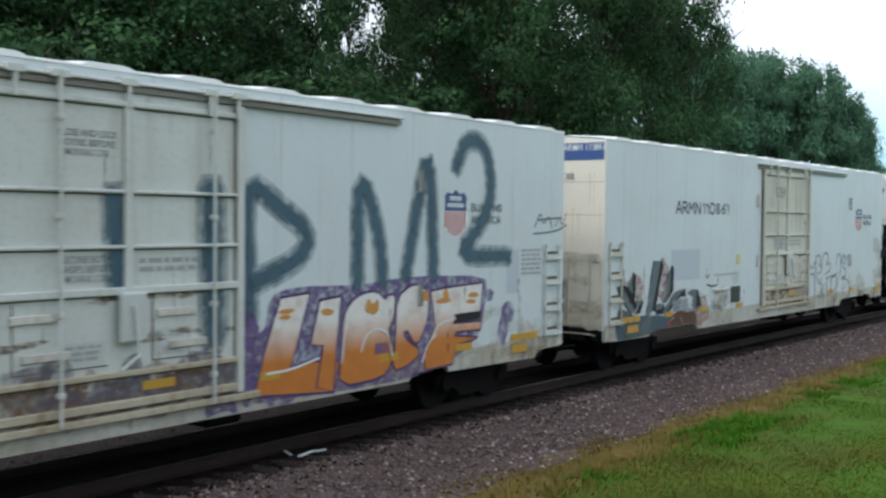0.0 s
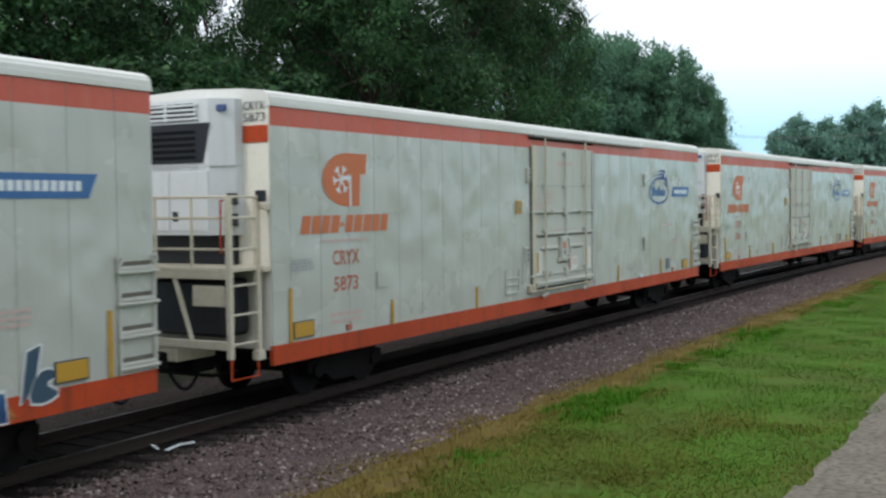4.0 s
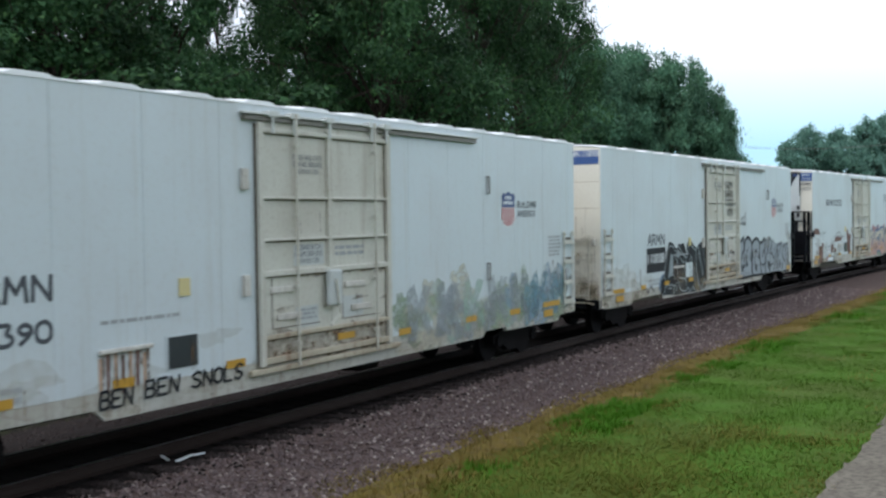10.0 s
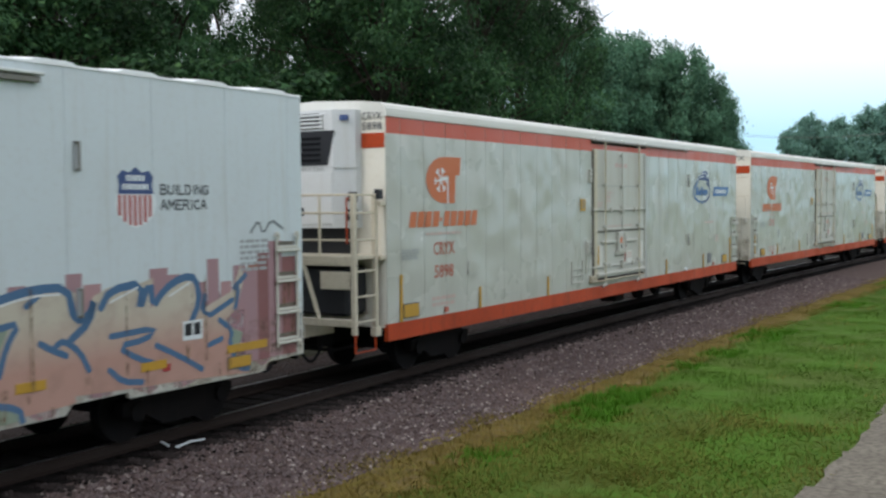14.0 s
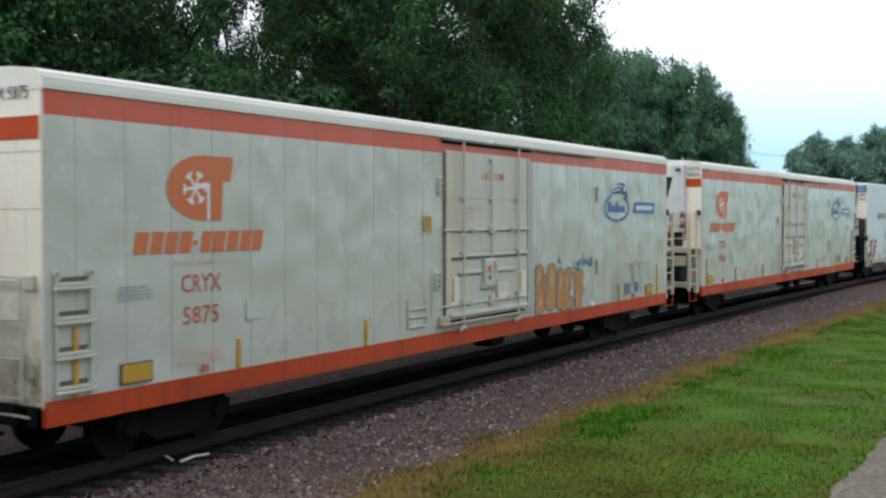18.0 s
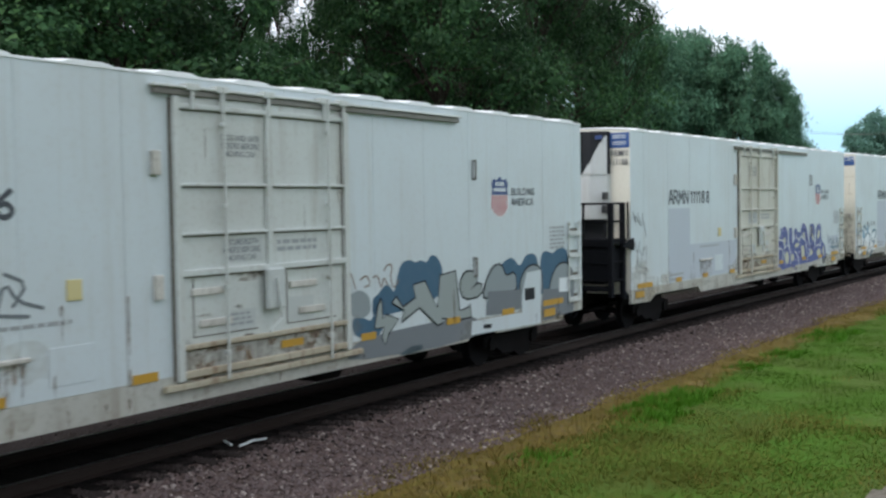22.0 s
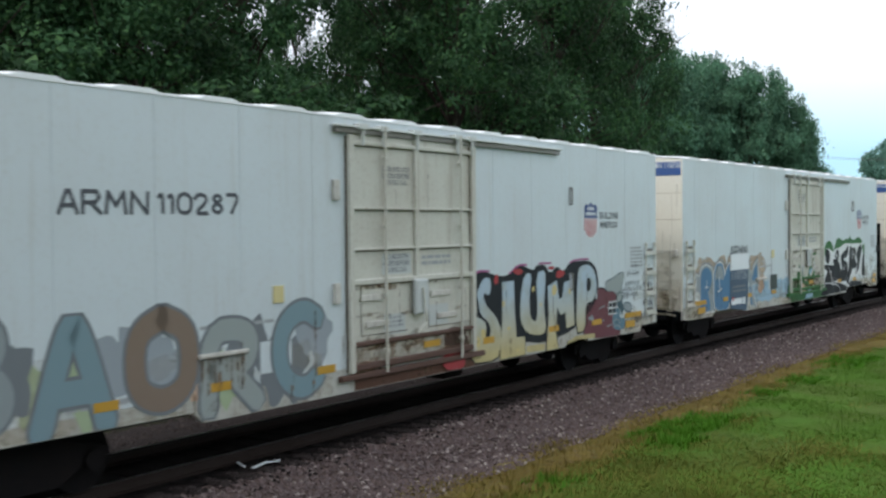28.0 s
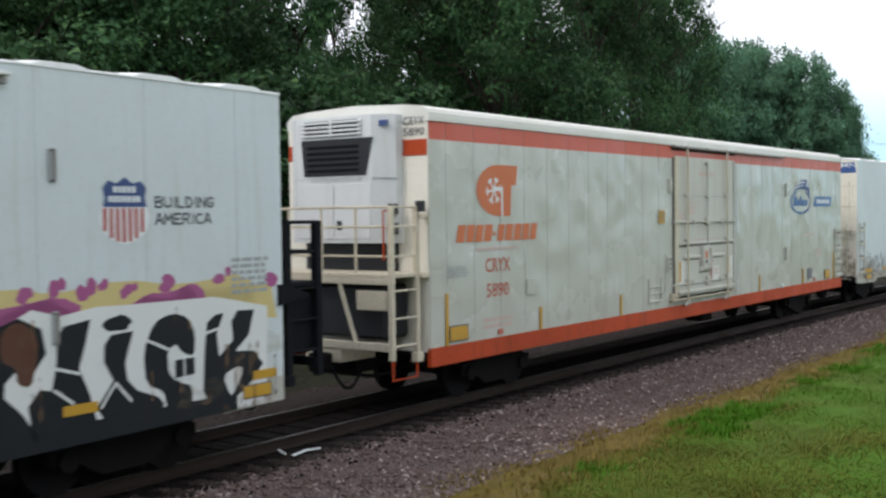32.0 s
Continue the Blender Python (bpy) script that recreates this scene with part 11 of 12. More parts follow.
letters(c, "110726", 3.50, 1.70, 1.22, 0.25, SP_SILVER, lift=0.02)
small_print(c, 3.55, 1.46, 1.1, 2, 0.07, SP_GREY, 5, deep=0.018)
flat(c, "white_patch", [rect(3.45, 0.98, 0.9, 0.17), rect(4.4, 0.96, 0.2, 0.2)], PALE, 14)
flat(c, "red_mark", [rect(3.52, 1.10, 0.14, 0.10)], SP_RED, 15)
flat(c, "dark_hatch", [rect(6.86, 1.26, 0.66, 0.46)], GLASS_DARK, 4, deep=0.010)
flat(c, "rust_ledge", [rect(5.65, 1.62, 0.8, 0.06), blob(6.0, 1.4, 0.25, 0.2, 921)], SP_PEACH, 5)
daub(c, "sprayed_mass", [(12.2, 1.53), (12.27, 2.27), (12.45, 2.41), (12.68, 2.39), (12.77, 2.47), (13, 2.64), (13.35, 2.7), (13.7, 2.57), (13.88, 2.31), (14.07, 2.55), (14.33, 2.75), (14.67, 2.77), (14.99, 2.65), (15.56, 2.72), (15.94, 2.72), (16.07, 2.86), (16.18, 2.71), (16.72, 2.65), (16.95, 2.75), (17.39, 2.77), (17.8, 2.64), (17.86, 2.38), (18.19, 2.56), (18.2, 1.82), (15.66, 1.66), (12.3, 1.51)], SP_GREEN, 1, 1, label="green sprayed cloud behind black letters")
daub(c, "white_fill", [(12.3, 1.82), (12.33, 2.04), (12.54, 2.16), (12.87, 2.15), (12.92, 2.38), (13.22, 2.41), (13.81, 2.27), (14.06, 2.38), (14.58, 2.4), (15.41, 2.56), (16.15, 2.53), (17.79, 2.52), (17.96, 2.14), (18.11, 1.33), (16.25, 1.23), (15.93, 0.9), (14.26, 1.03), (12.81, 0.75), (12.39, 0.89)], SP_WHITE, 3, 0)
daub(c, "sprayed_letter", [(12.81, 2.23), (12.92, 2.38), (13.17, 2.38), (13.38, 2.27), (13.39, 1.95), (13.15, 1.84), (12.84, 1.92)], SP_INK, 5, 1, label="black sprayed letter over white and green")
daub(c, "sprayed_letter", [(12.31, 1.59), (12.42, 1.8), (12.86, 1.84), (13.79, 1.78), (14.29, 1.7), (14.54, 1.42), (14.27, 1.2), (13.76, 1.18), (14.79, 1.08), (15.63, 0.94), (15.48, 0.78), (14.25, 0.75), (12.81, 0.77), (12.34, 0.75), (12.28, 0.99), (12.73, 1.31), (13.07, 1.58), (12.74, 1.69)], SP_INK, 5, 0)
daub(c, "sprayed_letter", [(14, 2.14), (14.18, 2.34), (14.49, 2.34), (14.56, 2.1), (14.4, 1.94), (14.76, 1.74), (14.79, 1.13), (14.39, 1.1), (14.28, 1.53), (13.79, 1.83), (13.8, 2.02), (14.17, 1.96)], SP_INK, 6, 1)
daub(c, "sprayed_letter", [(14.78, 2.08), (15.11, 2.23), (15.4, 2.3), (15.78, 2.49), (15.83, 2.18), (15.53, 2.02), (15.1, 1.97), (15.67, 1.83), (15.74, 1.47), (15.49, 1.14), (14.79, 1.13), (14.54, 1.42), (14.95, 1.63)], SP_INK, 6, 0)
daub(c, "sprayed_letter", [(15.99, 2.35), (16.14, 2.47), (16.39, 2.33), (16.77, 2.4), (16.93, 2.2), (16.75, 1.93), (17.07, 1.72), (16.9, 1.54), (16.42, 1.59), (16.1, 1.34), (15.81, 0.92), (15.49, 1.14), (15.9, 1.63)], SP_INK, 5, 1)
daub(c, "sprayed_letter", [(17.17, 2.32), (17.62, 2.49), (17.79, 2.34), (17.52, 1.87), (17.3, 1.5), (16.96, 1.34), (17.08, 1.81), (16.92, 2.11)], SP_INK, 6, 0)
daub(c, "sprayed_letter", [(17.88, 2.04), (18.14, 2.12), (18.18, 1.22), (17.78, 1.26), (17.72, 1.46)], SP_INK, 6, 0)
daub(c, "sprayed_letter", [(15.94, 1.08), (16.56, 1.09), (17.73, 1.03), (17.76, 0.77), (16.54, 0.75), (15.92, 0.78)], SP_INK, 5, 0)
lines(c, "sprayed_line", [[(14.18, 2.13), (14.26, 2.2), (14.35, 2.11), (14.25, 2.04), (14.1, 2.13), (14.23, 2.27)], [(13.08, 1.85), (13.53, 1.37), (13.83, 1)], [(14.71, 1.74), (14.82, 1.91)], [(14.76, 1.62), (14.84, 1.73), (14.92, 1.62)]], 0.03, SP_WHITE, 9, 1)
lines(c, "sprayed_line", [[(15.09, 1.71), (15.2, 1.52), (15.32, 1.72)], [(12.72, 1.15), (13.28, 1.16), (14.52, 1.03), (14.78, 0.75)], [(13.54, 1.61), (13.76, 1.18)], [(16.44, 2.08), (16.6, 2.22), (16.69, 2.07)]], 0.03, SP_WHITE, 9, 1)
daub(c, "dark_label", [(16.55, 0.86), (17.21, 0.86), (17.2, 0.75), (16.57, 0.75)], SP_BLACK, 9, 0)
daub(c, "white_label", [(16.71, 0.82), (17.17, 0.82), (17.17, 0.75), (16.73, 0.75)], PALE, 10, 0)
daub(c, "sprayed_cloud", [(9.49, 1.72), (9.64, 1.89), (9.88, 1.96), (10.08, 1.78), (10.1, 1.57), (10.34, 1.34), (10.59, 1.37), (10.88, 1.96), (11.07, 2.22), (11.35, 2.31), (11.63, 2.35), (11.63, 2.2), (11.34, 2.09), (11.24, 1.85), (11.42, 1.69), (11.46, 1.4), (11.21, 1.14), (10.66, 1.02), (10.15, 0.83), (9.44, 0.75), (9.47, 1.34)], SP_GREEN, 2, 1, deep=0.036)
daub(c, "sprayed_cloud", [(8.56, 1.35), (9.11, 1.45), (9.47, 1.4), (9.52, 0.81), (8.54, 0.88)], SP_GREEN, 2, 1, deep=0.036)
daub(c, "sprayed_cloud", [(11.3, 1.13), (11.88, 1.19), (12.29, 1.21), (12.38, 0.82), (11.48, 0.82)], SP_GREEN, 2, 1, deep=0.036)
daub(c, "sprayed_cloud", [(10.74, 1.63), (10.87, 1.75), (11.01, 1.78), (11.14, 1.79), (11.17, 1.65), (10.95, 1.53)], SP_SKY, 5, 1, deep=0.036)
daub(c, "sprayed_cloud", [(10.58, 1.03), (10.84, 1.09), (11.2, 0.97), (11.19, 0.79), (10.31, 0.75)], SP_SKY, 5, 0, deep=0.036)
daub(c, "sprayed_cloud", [(9.7, 1.3), (10.17, 1.3), (10.49, 1.05), (10, 0.99)], SP_PEACH, 5, 1, deep=0.036)

# dark letters with white edges over pink and yellow
c = CARS[19]
MISTS_CREAM, ROSE_MIST = mist_mat("pale_cream_mist", (0.66, 0.58, 0.42), 0.7, 0.3, 0.6), mist_mat("rose_mist", (0.62, 0.40, 0.45), 0.55)
SP_WINE = spray("wine_red", (0.20, 0.045, 0.085))
daub(c, "sprayed_cloud", [(0.7, 2.56), (1.1, 2.4), (1.61, 2.49), (2.32, 2.57), (2.99, 2.39), (3.06, 1.82), (2.95, 1.13), (0.65, 1.47)], ROSE_MIST, 0, 1)
daub(c, "sprayed_cloud", [(1.72, 3.26), (2.01, 2.99), (2.16, 2.58), (2.66, 2.69), (2.91, 2.46), (2.47, 2.29), (1.76, 2.35)], MISTS_CREAM, 1, 1)
daub(c, "sprayed_cloud", [(4.87, 2.41), (5.68, 2.68), (6.42, 2.59), (7.5, 2.59), (7.94, 2.48), (8.07, 2.01), (5.66, 2.03), (4.96, 1.93)], ROSE_MIST, 0, 1)
daub(c, "ring", [(0.33, 3.06), (0.46, 3.29), (0.79, 3.32), (1.13, 3.21), (1.48, 3.01), (1.69, 2.68), (1.61, 2.49), (1.39, 2.4), (1.03, 2.47), (0.7, 2.62), (0.44, 2.75)], SP_INK, 4, 1, edge=SP_WHITE, wide=0.05, label="fat black ring in spray paint")
daub(c, "ring_gap", [(0.81, 3.04), (0.88, 3.08), (0.98, 3), (1.1, 3.07), (1.33, 2.89), (1.34, 2.7), (1.11, 2.7), (0.91, 2.85)], WHITE_A, 7, 1)
daub(c, "sprayed_letter", [(0.97, 1.92), (1.03, 2.1), (1.24, 2.27), (1.53, 2.35), (1.83, 2.3), (2.06, 2.06), (2.09, 1.66), (2.62, 1.59), (2.59, 1.04), (0.85, 1.26)], SP_INK, 4, 1, edge=SP_WHITE, wide=0.06, label="dark fat letter with a white edge")
daub(c, "sprayed_letter", [(2.15, 1.98), (2.17, 2.18), (2.39, 2.36), (2.73, 2.38), (2.79, 2.13), (2.7, 1.58), (2.54, 1.05), (2.1, 1.12)], SP_DBROWN, 5, 1, edge=SP_WHITE, wide=0.05)
daub(c, "sprayed_cloud", [(0.71, 1.34), (1.06, 1.47), (1.78, 1.11), (1.69, 0.75), (0.7, 0.85)], SP_BROWN, 3, 1)
daub(c, "sprayed_cloud", [(1.71, 1.21), (2.6, 1.18), (2.5, 0.92), (1.7, 0.92)], SP_BROWN, 3, 0)
daub(c, "sprayed_letter", [(3.03, 1.96), (3.08, 2.31), (3.32, 2.44), (4.76, 2.26), (4.79, 1.95), (4.63, 1.65), (4.2, 1.58), (4.27, 1.69), (3.34, 1.79)], SP_INK, 4, 1, edge=SP_WHITE, wide=0.05)
daub(c, "sprayed_letter", [(2.79, 1.71), (3.33, 1.72), (3.71, 1.75), (3.82, 1.44), (3.69, 1.09), (3.2, 0.81), (3.1, 0.96), (3.32, 1.5), (2.78, 1.5)], SP_DBROWN, 4, 1)
daub(c, "sprayed_letter", [(3.22, 1.09), (3.89, 1.29), (4.19, 1.32), (4.62, 1.5), (4.84, 1.52), (5.05, 1.29), (5.63, 1.14), (6.36, 0.96), (6.61, 0.75), (4.69, 0.75), (3.2, 0.75)], SP_INK, 5, 1)
daub(c, "sprayed_letter", [(5.03, 1.92), (5.07, 2.39), (5.32, 2.47), (5.67, 2.4), (5.74, 2.19), (5.53, 1.88), (5.5, 1.56), (5.63, 1.22), (5.16, 1.12), (5.01, 1.3)], SP_INK, 5, 1, edge=SP_WHITE, wide=0.05)
daub(c, "brown_fill", [(5.1, 1.92), (5.49, 1.88), (5.53, 1.23), (5.16, 1.2)], SP_DBROWN, 8, 1)
daub(c, "sprayed_letter", [(5.99, 2.33), (6.49, 2.3), (6.45, 1.97), (6.23, 1.65), (6.12, 1.41), (5.93, 1.51), (6.04, 1.83)], SP_DBROWN, 5, 1, edge=SP_WHITE, wide=0.05)
daub(c, "sprayed_letter", [(6.58, 1.95), (6.67, 2.29), (6.94, 2.39), (7.27, 2.34), (7.2, 1.99), (7.05, 1.74), (7.32, 1.54), (7.31, 1.28), (6.77, 1.42), (6.62, 1.01), (5.62, 0.9), (5.58, 1.23), (6.37, 1.3)], SP_INK, 6, 1, edge=SP_WHITE, wide=0.05)
daub(c, "sprayed_letter", [(7.37, 1.89), (7.35, 2.24), (7.64, 2.39), (8.08, 2.38), (8.41, 2.17), (8.43, 1.8), (8.06, 1.69), (8.51, 1.52), (8.63, 1.23), (8.36, 0.79), (7.43, 0.75), (6.61, 0.75), (6.89, 1.06), (7.31, 1.28)], SP_INK, 5, 1, edge=SP_WHITE, wide=0.05)
daub(c, "letter_gap", [(7.79, 1.68), (7.89, 1.94), (8, 1.75), (7.99, 1.39), (7.78, 1.41)], SP_WHITE, 8, 1)
daub(c, "brown_fill", [(8.05, 1.47), (8.42, 1.53), (8.53, 1.24), (8.27, 0.8), (7.97, 1.02)], SP_DBROWN, 8, 1)
daub(c, "letter_gap", [(4.6, 0.88), (4.75, 1.02), (4.88, 0.84), (4.87, 0.75), (4.63, 0.75)], SP_WHITE, 7, 1)
daub(c, "letter_gap", [(5.56, 0.75), (5.74, 0.88), (5.98, 0.88), (6, 0.76), (5.61, 0.75)], SP_WHITE, 7, 1)
daub(c, "pink_fill", [(2.68, 1.17), (2.86, 1.28), (3.09, 1.25), (2.94, 0.85), (2.67, 0.89)], SP_PINK, 4, 1)
daub(c, "white_panel", [(0.99, 2), (2.56, 2.01), (2.55, 1.15), (0.96, 1.39)], WHITE_A, 10, 0, label="plain repainted panel over the spray paint")
daub(c, "white_panel", [(3.32, 2.72), (4.82, 2.67), (4.78, 1.79), (3.28, 1.8)], WHITE_A, 10, 0)
daub(c, "sprayed_letter", [(2.16, 2.04), (2.19, 2.28), (2.35, 2.39), (2.75, 2.41), (2.79, 2.21), (2.71, 1.81), (2.64, 1.17), (2.54, 1.16), (2.58, 2.0)], SP_INK, 7, 1)
daub(c, "brown_fill", [(2.22, 2.06), (2.24, 2.26), (2.36, 2.35), (2.72, 2.37), (2.75, 2.2), (2.7, 2.01)], SP_DBROWN, 8, 1)
for p in ([(2.72, 1.76), (3.27, 1.75), (3.3, 1.54), (2.74, 1.41)], [(3.11, 0.9), (3.19, 1.25), (3.66, 1.26), (3.8, 1.16), (3.72, 0.9), (3.1, 0.82)], [(4.3, 1.75), (4.72, 1.79), (4.75, 1.59), (4.56, 1.53), (4.29, 1.61)], [(3.33, 1.77), (3.68, 1.77), (3.78, 1.54), (3.33, 1.51)],
          [(5.05, 2.01), (5.38, 2.04), (5.54, 1.8), (5.47, 1.16), (5.18, 1.17), (5.03, 1.5)], [(7.93, 1.57), (8.48, 1.45), (8.4, 0.79), (7.48, 0.84), (7.71, 1.33)], [(5.95, 2.29), (6.5, 2.31), (6.46, 2.08), (6.24, 1.67), (5.95, 1.7)], [(0.73, 0.88), (0.94, 1.38), (2.55, 1.19), (2.53, 0.81), (1.44, 0.75)]):
    daub(c, "brown_fill", p, SP_DBROWN, 9, 1)
daub(c, "rose_fill", [(3.79, 1.77), (4.19, 1.77), (4.16, 1.49), (3.81, 1.52)], SP_CLAYD, 9, 0)
daub(c, "sprayed_letter", [(4.15, 0.80), (4.24, 1.1), (4.63, 1.49), (4.95, 1.51), (5.14, 1.2), (5.52, 1.21), (5.87, 1.41), (6.14, 1.26), (6.12, 0.84), (5.5, 0.80), (4.92, 0.80), (4.52, 0.80)], SP_INK, 8, 1, edge=SP_WHITE, wide=0.03)
daub(c, "sprayed_drip", [(0.88, 2.57), (1.04, 2.56), (1.06, 2.35), (0.93, 2.41)], SP_WINE, 6, 0)
daub(c, "white_label", [(1.7, 0.93), (2.09, 0.92), (2.06, 0.79), (1.68, 0.79)], PALE, 11, 0)
daub(c, "pale_strip", [(3.25, 1.51), (4.1, 1.51), (4.13, 1.3), (3.24, 1.26)], SP_CREAM, 11, 0)
daub(c, "amber_block", [(0.92, 1.42), (1.41, 1.43), (1.4, 1.16), (0.91, 1.17)], YELLOW, 12, 0)
daub(c, "amber_block", [(0.95, 1.09), (1.54, 1.07), (1.53, 0.9), (0.94, 0.92)], YELLOW, 12, 0)
dots(c, "paint_dot", [(1.48, 3.24, 0.07, 0.09), (1.62, 3.12, 0.06, 0.06), (1.66, 2.94, 0.05, 0.04), (1.8, 3, 0.07, 0.03), (1.85, 2.89, 0.06, 0.05), (1.97, 2.79, 0.08, 0.03), (1.82, 2.72, 0.08, 0.08), (1.76, 2.57, 0.1, 0.03), (1.97, 2.63, 0.05, 0.04), (0.89, 2.42, 0.04, 0.09), (0.96, 2.29, 0.05, 0.04), (0.75, 2.31, 0.04, 0.07), (0.74, 2.07, 0.04, 0.07), (2.62, 2.57, 0.04, 0.05), (2.86, 1.98, 0.03, 0.07), (2.86, 1.21, 0.05, 0.06)], SP_WINE, 3)
dots(c, "paint_dot", [(2.77, 1.18, 0.05, 0.06), (4.88, 2.48, 0.06, 0.05), (4.92, 2.32, 0.06, 0.1), (5.45, 2.64, 0.07, 0.06), (5.63, 2.63, 0.06, 0.05), (5.75, 2.51, 0.05, 0.07), (5.94, 2.48, 0.05, 0.05), (6.37, 2.53, 0.06, 0.05), (7.36, 2.51, 0.07, 0.05), (7.56, 2.55, 0.07, 0.05), (7.77, 2.61, 0.05, 0.07), (5.65, 1.71, 0.08, 0.08), (5.66, 1.54, 0.06, 0.04)], SP_WINE, 3)
daub(c, "sprayed_cloud", [(13.21, 2.32), (13.38, 2.45), (13.84, 2.56), (14.73, 2.51), (15.84, 2.61), (16.32, 2.5), (17.36, 2.62), (18.22, 2.49), (19.48, 2.62), (19.63, 1.94), (16.31, 2.01), (13.28, 2.11)], SP_YELLOW, 0, 1)
daub(c, "sprayed_cloud", [(12.43, 1.98), (12.6, 2.1), (12.9, 2.14), (13.21, 2.11), (13.1, 1.92), (13, 1.45), (12.65, 1.22), (12.59, 1.63)], SP_MAG, 1, 1)
daub(c, "sprayed_cloud", [(12.46, 1.32), (12.91, 1.53), (12.99, 1.31), (12.48, 0.85), (12.01, 0.8)], SP_YELLOW, 1, 0)
daub(c, "sprayed_cloud", [(12.21, 0.83), (12.57, 1.1), (12.92, 1.25), (12.94, 0.77), (12.64, 0.75)], SP_MAG, 2, 0)
daub(c, "sprayed_cloud", [(14.04, 2.29), (14.16, 2.4), (14.42, 2.53), (14.58, 2.47), (14.7, 2.24)], SP_MAG, 1, 1)
daub(c, "sprayed_cloud", [(15.41, 2.19), (15.6, 2.38), (15.95, 2.41), (16.44, 2.48), (16.82, 2.31), (16.31, 2.17)], SP_MAG, 1, 1)
daub(c, "sprayed_cloud", [(17.46, 2.27), (17.69, 2.43), (18.07, 2.41), (18.46, 2.53), (18.67, 2.38), (18.63, 2.1)], SP_MAG, 1, 1)
dots(c, "paint_dot", [(12.87, 2.28, 0.08, 0.08), (13.11, 2.2, 0.12, 0.07), (12.73, 2.18, 0.04, 0.03), (14.07, 2.53, 0.09, 0.09), (14.63, 2.55, 0.05, 0.07), (14.9, 2.62, 0.05, 0.06), (15.18, 2.56, 0.09, 0.09), (15.51, 2.54, 0.1, 0.08), (16, 2.53, 0.1, 0.08), (16.47, 2.61, 0.06, 0.08), (16.88, 2.56, 0.08, 0.1), (17.07, 2.58, 0.05, 0.07), (17.42, 2.5, 0.08, 0.06), (18.04, 2.55, 0.1, 0.11)], SP_MAG, 2)
daub(c, "white_fill", [(12.87, 1.26), (12.97, 1.59), (13.01, 1.86), (13.28, 2.18), (13.74, 2.3), (14.22, 2.25), (15.04, 2.29), (15.6, 2.14), (16.07, 2.35), (16.44, 2.25), (16.95, 2.32), (17.36, 2.31), (18.21, 2.31), (18.82, 2.31), (19.8, 2.12), (19.76, 0.75), (16.27, 0.75), (14.27, 0.75), (13.16, 0.75)], SP_WHITE, 3, 0)
daub(c, "sprayed_letter", [(13.83, 2.26), (14.02, 2.22), (14.07, 2.02), (13.88, 2.01), (13.67, 1.99), (13.54, 1.87), (13.46, 1.74), (13.68, 1.5), (14.21, 1.42), (14.45, 1.26), (14.44, 0.96), (14.27, 0.77), (13.78, 0.75), (13.2, 0.75), (12.95, 1.03), (12.91, 1.31), (13.08, 1.46), (13.26, 1.54), (13.09, 1.71), (13.1, 1.92), (13.33, 2.13), (13.64, 2.25)], SP_INK, 5, 1, label="black brush letter with a white edge")
daub(c, "letter_gap", [(13.49, 1.31), (13.64, 1.44), (13.96, 1.37), (13.91, 1.16), (13.61, 1.11)], SP_WHITE, 7, 1)
daub(c, "sprayed_letter", [(14.15, 2.16), (14.47, 2.18), (14.52, 1.85), (14.26, 1.65), (14.7, 1.59), (14.82, 1.9), (14.72, 2.12), (15, 2.22), (15.06, 2.06), (14.92, 1.81), (15.23, 1.32), (15.4, 0.98), (15.33, 0.75), (14.78, 0.75), (14.9, 0.97), (14.7, 1.37), (14.49, 1.39), (14.45, 1.32), (14.19, 1.44), (14, 1.61)], SP_INK, 5, 0)
daub(c, "sprayed_letter", [(15.14, 2.01), (15.48, 2.14), (15.9, 2.27), (16.19, 2.13), (16.25, 1.85), (16.05, 1.61), (15.86, 1.69), (15.72, 1.58), (15.71, 1.42), (15.92, 1.22), (16.15, 0.88), (15.79, 0.75), (15.45, 1.04), (15.28, 1.37), (15.35, 1.68), (15.49, 1.82), (15.14, 1.9)], SP_INK, 5, 0)
daub(c, "sprayed_letter", [(15.68, 2.12), (15.82, 2.22), (15.96, 2.22), (16.15, 2.04), (16.12, 1.76), (16.05, 1.49), (15.87, 1.55), (15.86, 1.73), (15.67, 1.82)], SP_DBROWN, 6, 1)
daub(c, "sprayed_letter", [(16.48, 2.13), (16.85, 2.18), (16.77, 1.88), (16.68, 1.63), (16.83, 1.29), (16.94, 0.87), (16.06, 0.83), (16, 1.28), (16.15, 1.45), (16.31, 1.42), (16.38, 1.73), (16.39, 1.99)], SP_INK, 5, 0, label="black brush letter with a white edge")
daub(c, "sprayed_letter", [(17.14, 1.97), (17.47, 1.99), (17.34, 1.62), (17.37, 1.41), (17.52, 1.26), (17.84, 1.14), (17.94, 1.04), (17.83, 0.75), (17.06, 0.79), (16.92, 1.14), (17.16, 1.43), (17.03, 1.66), (17.04, 1.86)], SP_INK, 6, 0)
dots(c, "sprayed_dot", [(17.24, 2.1, 0.2, 0.1)], SP_INK, 6)
daub(c, "sprayed_letter", [(17.65, 1.31), (17.62, 1.73), (17.79, 2.06), (18.08, 2.16), (18.36, 2.08), (18.47, 1.85), (18.44, 1.56), (18.22, 1.66), (18.15, 1.77), (18, 1.69), (18.01, 1.4), (18.21, 1.26), (18.4, 1.21), (18.39, 0.85), (18.16, 0.75), (17.98, 0.98), (17.93, 1.2)], SP_INK, 5, 1)
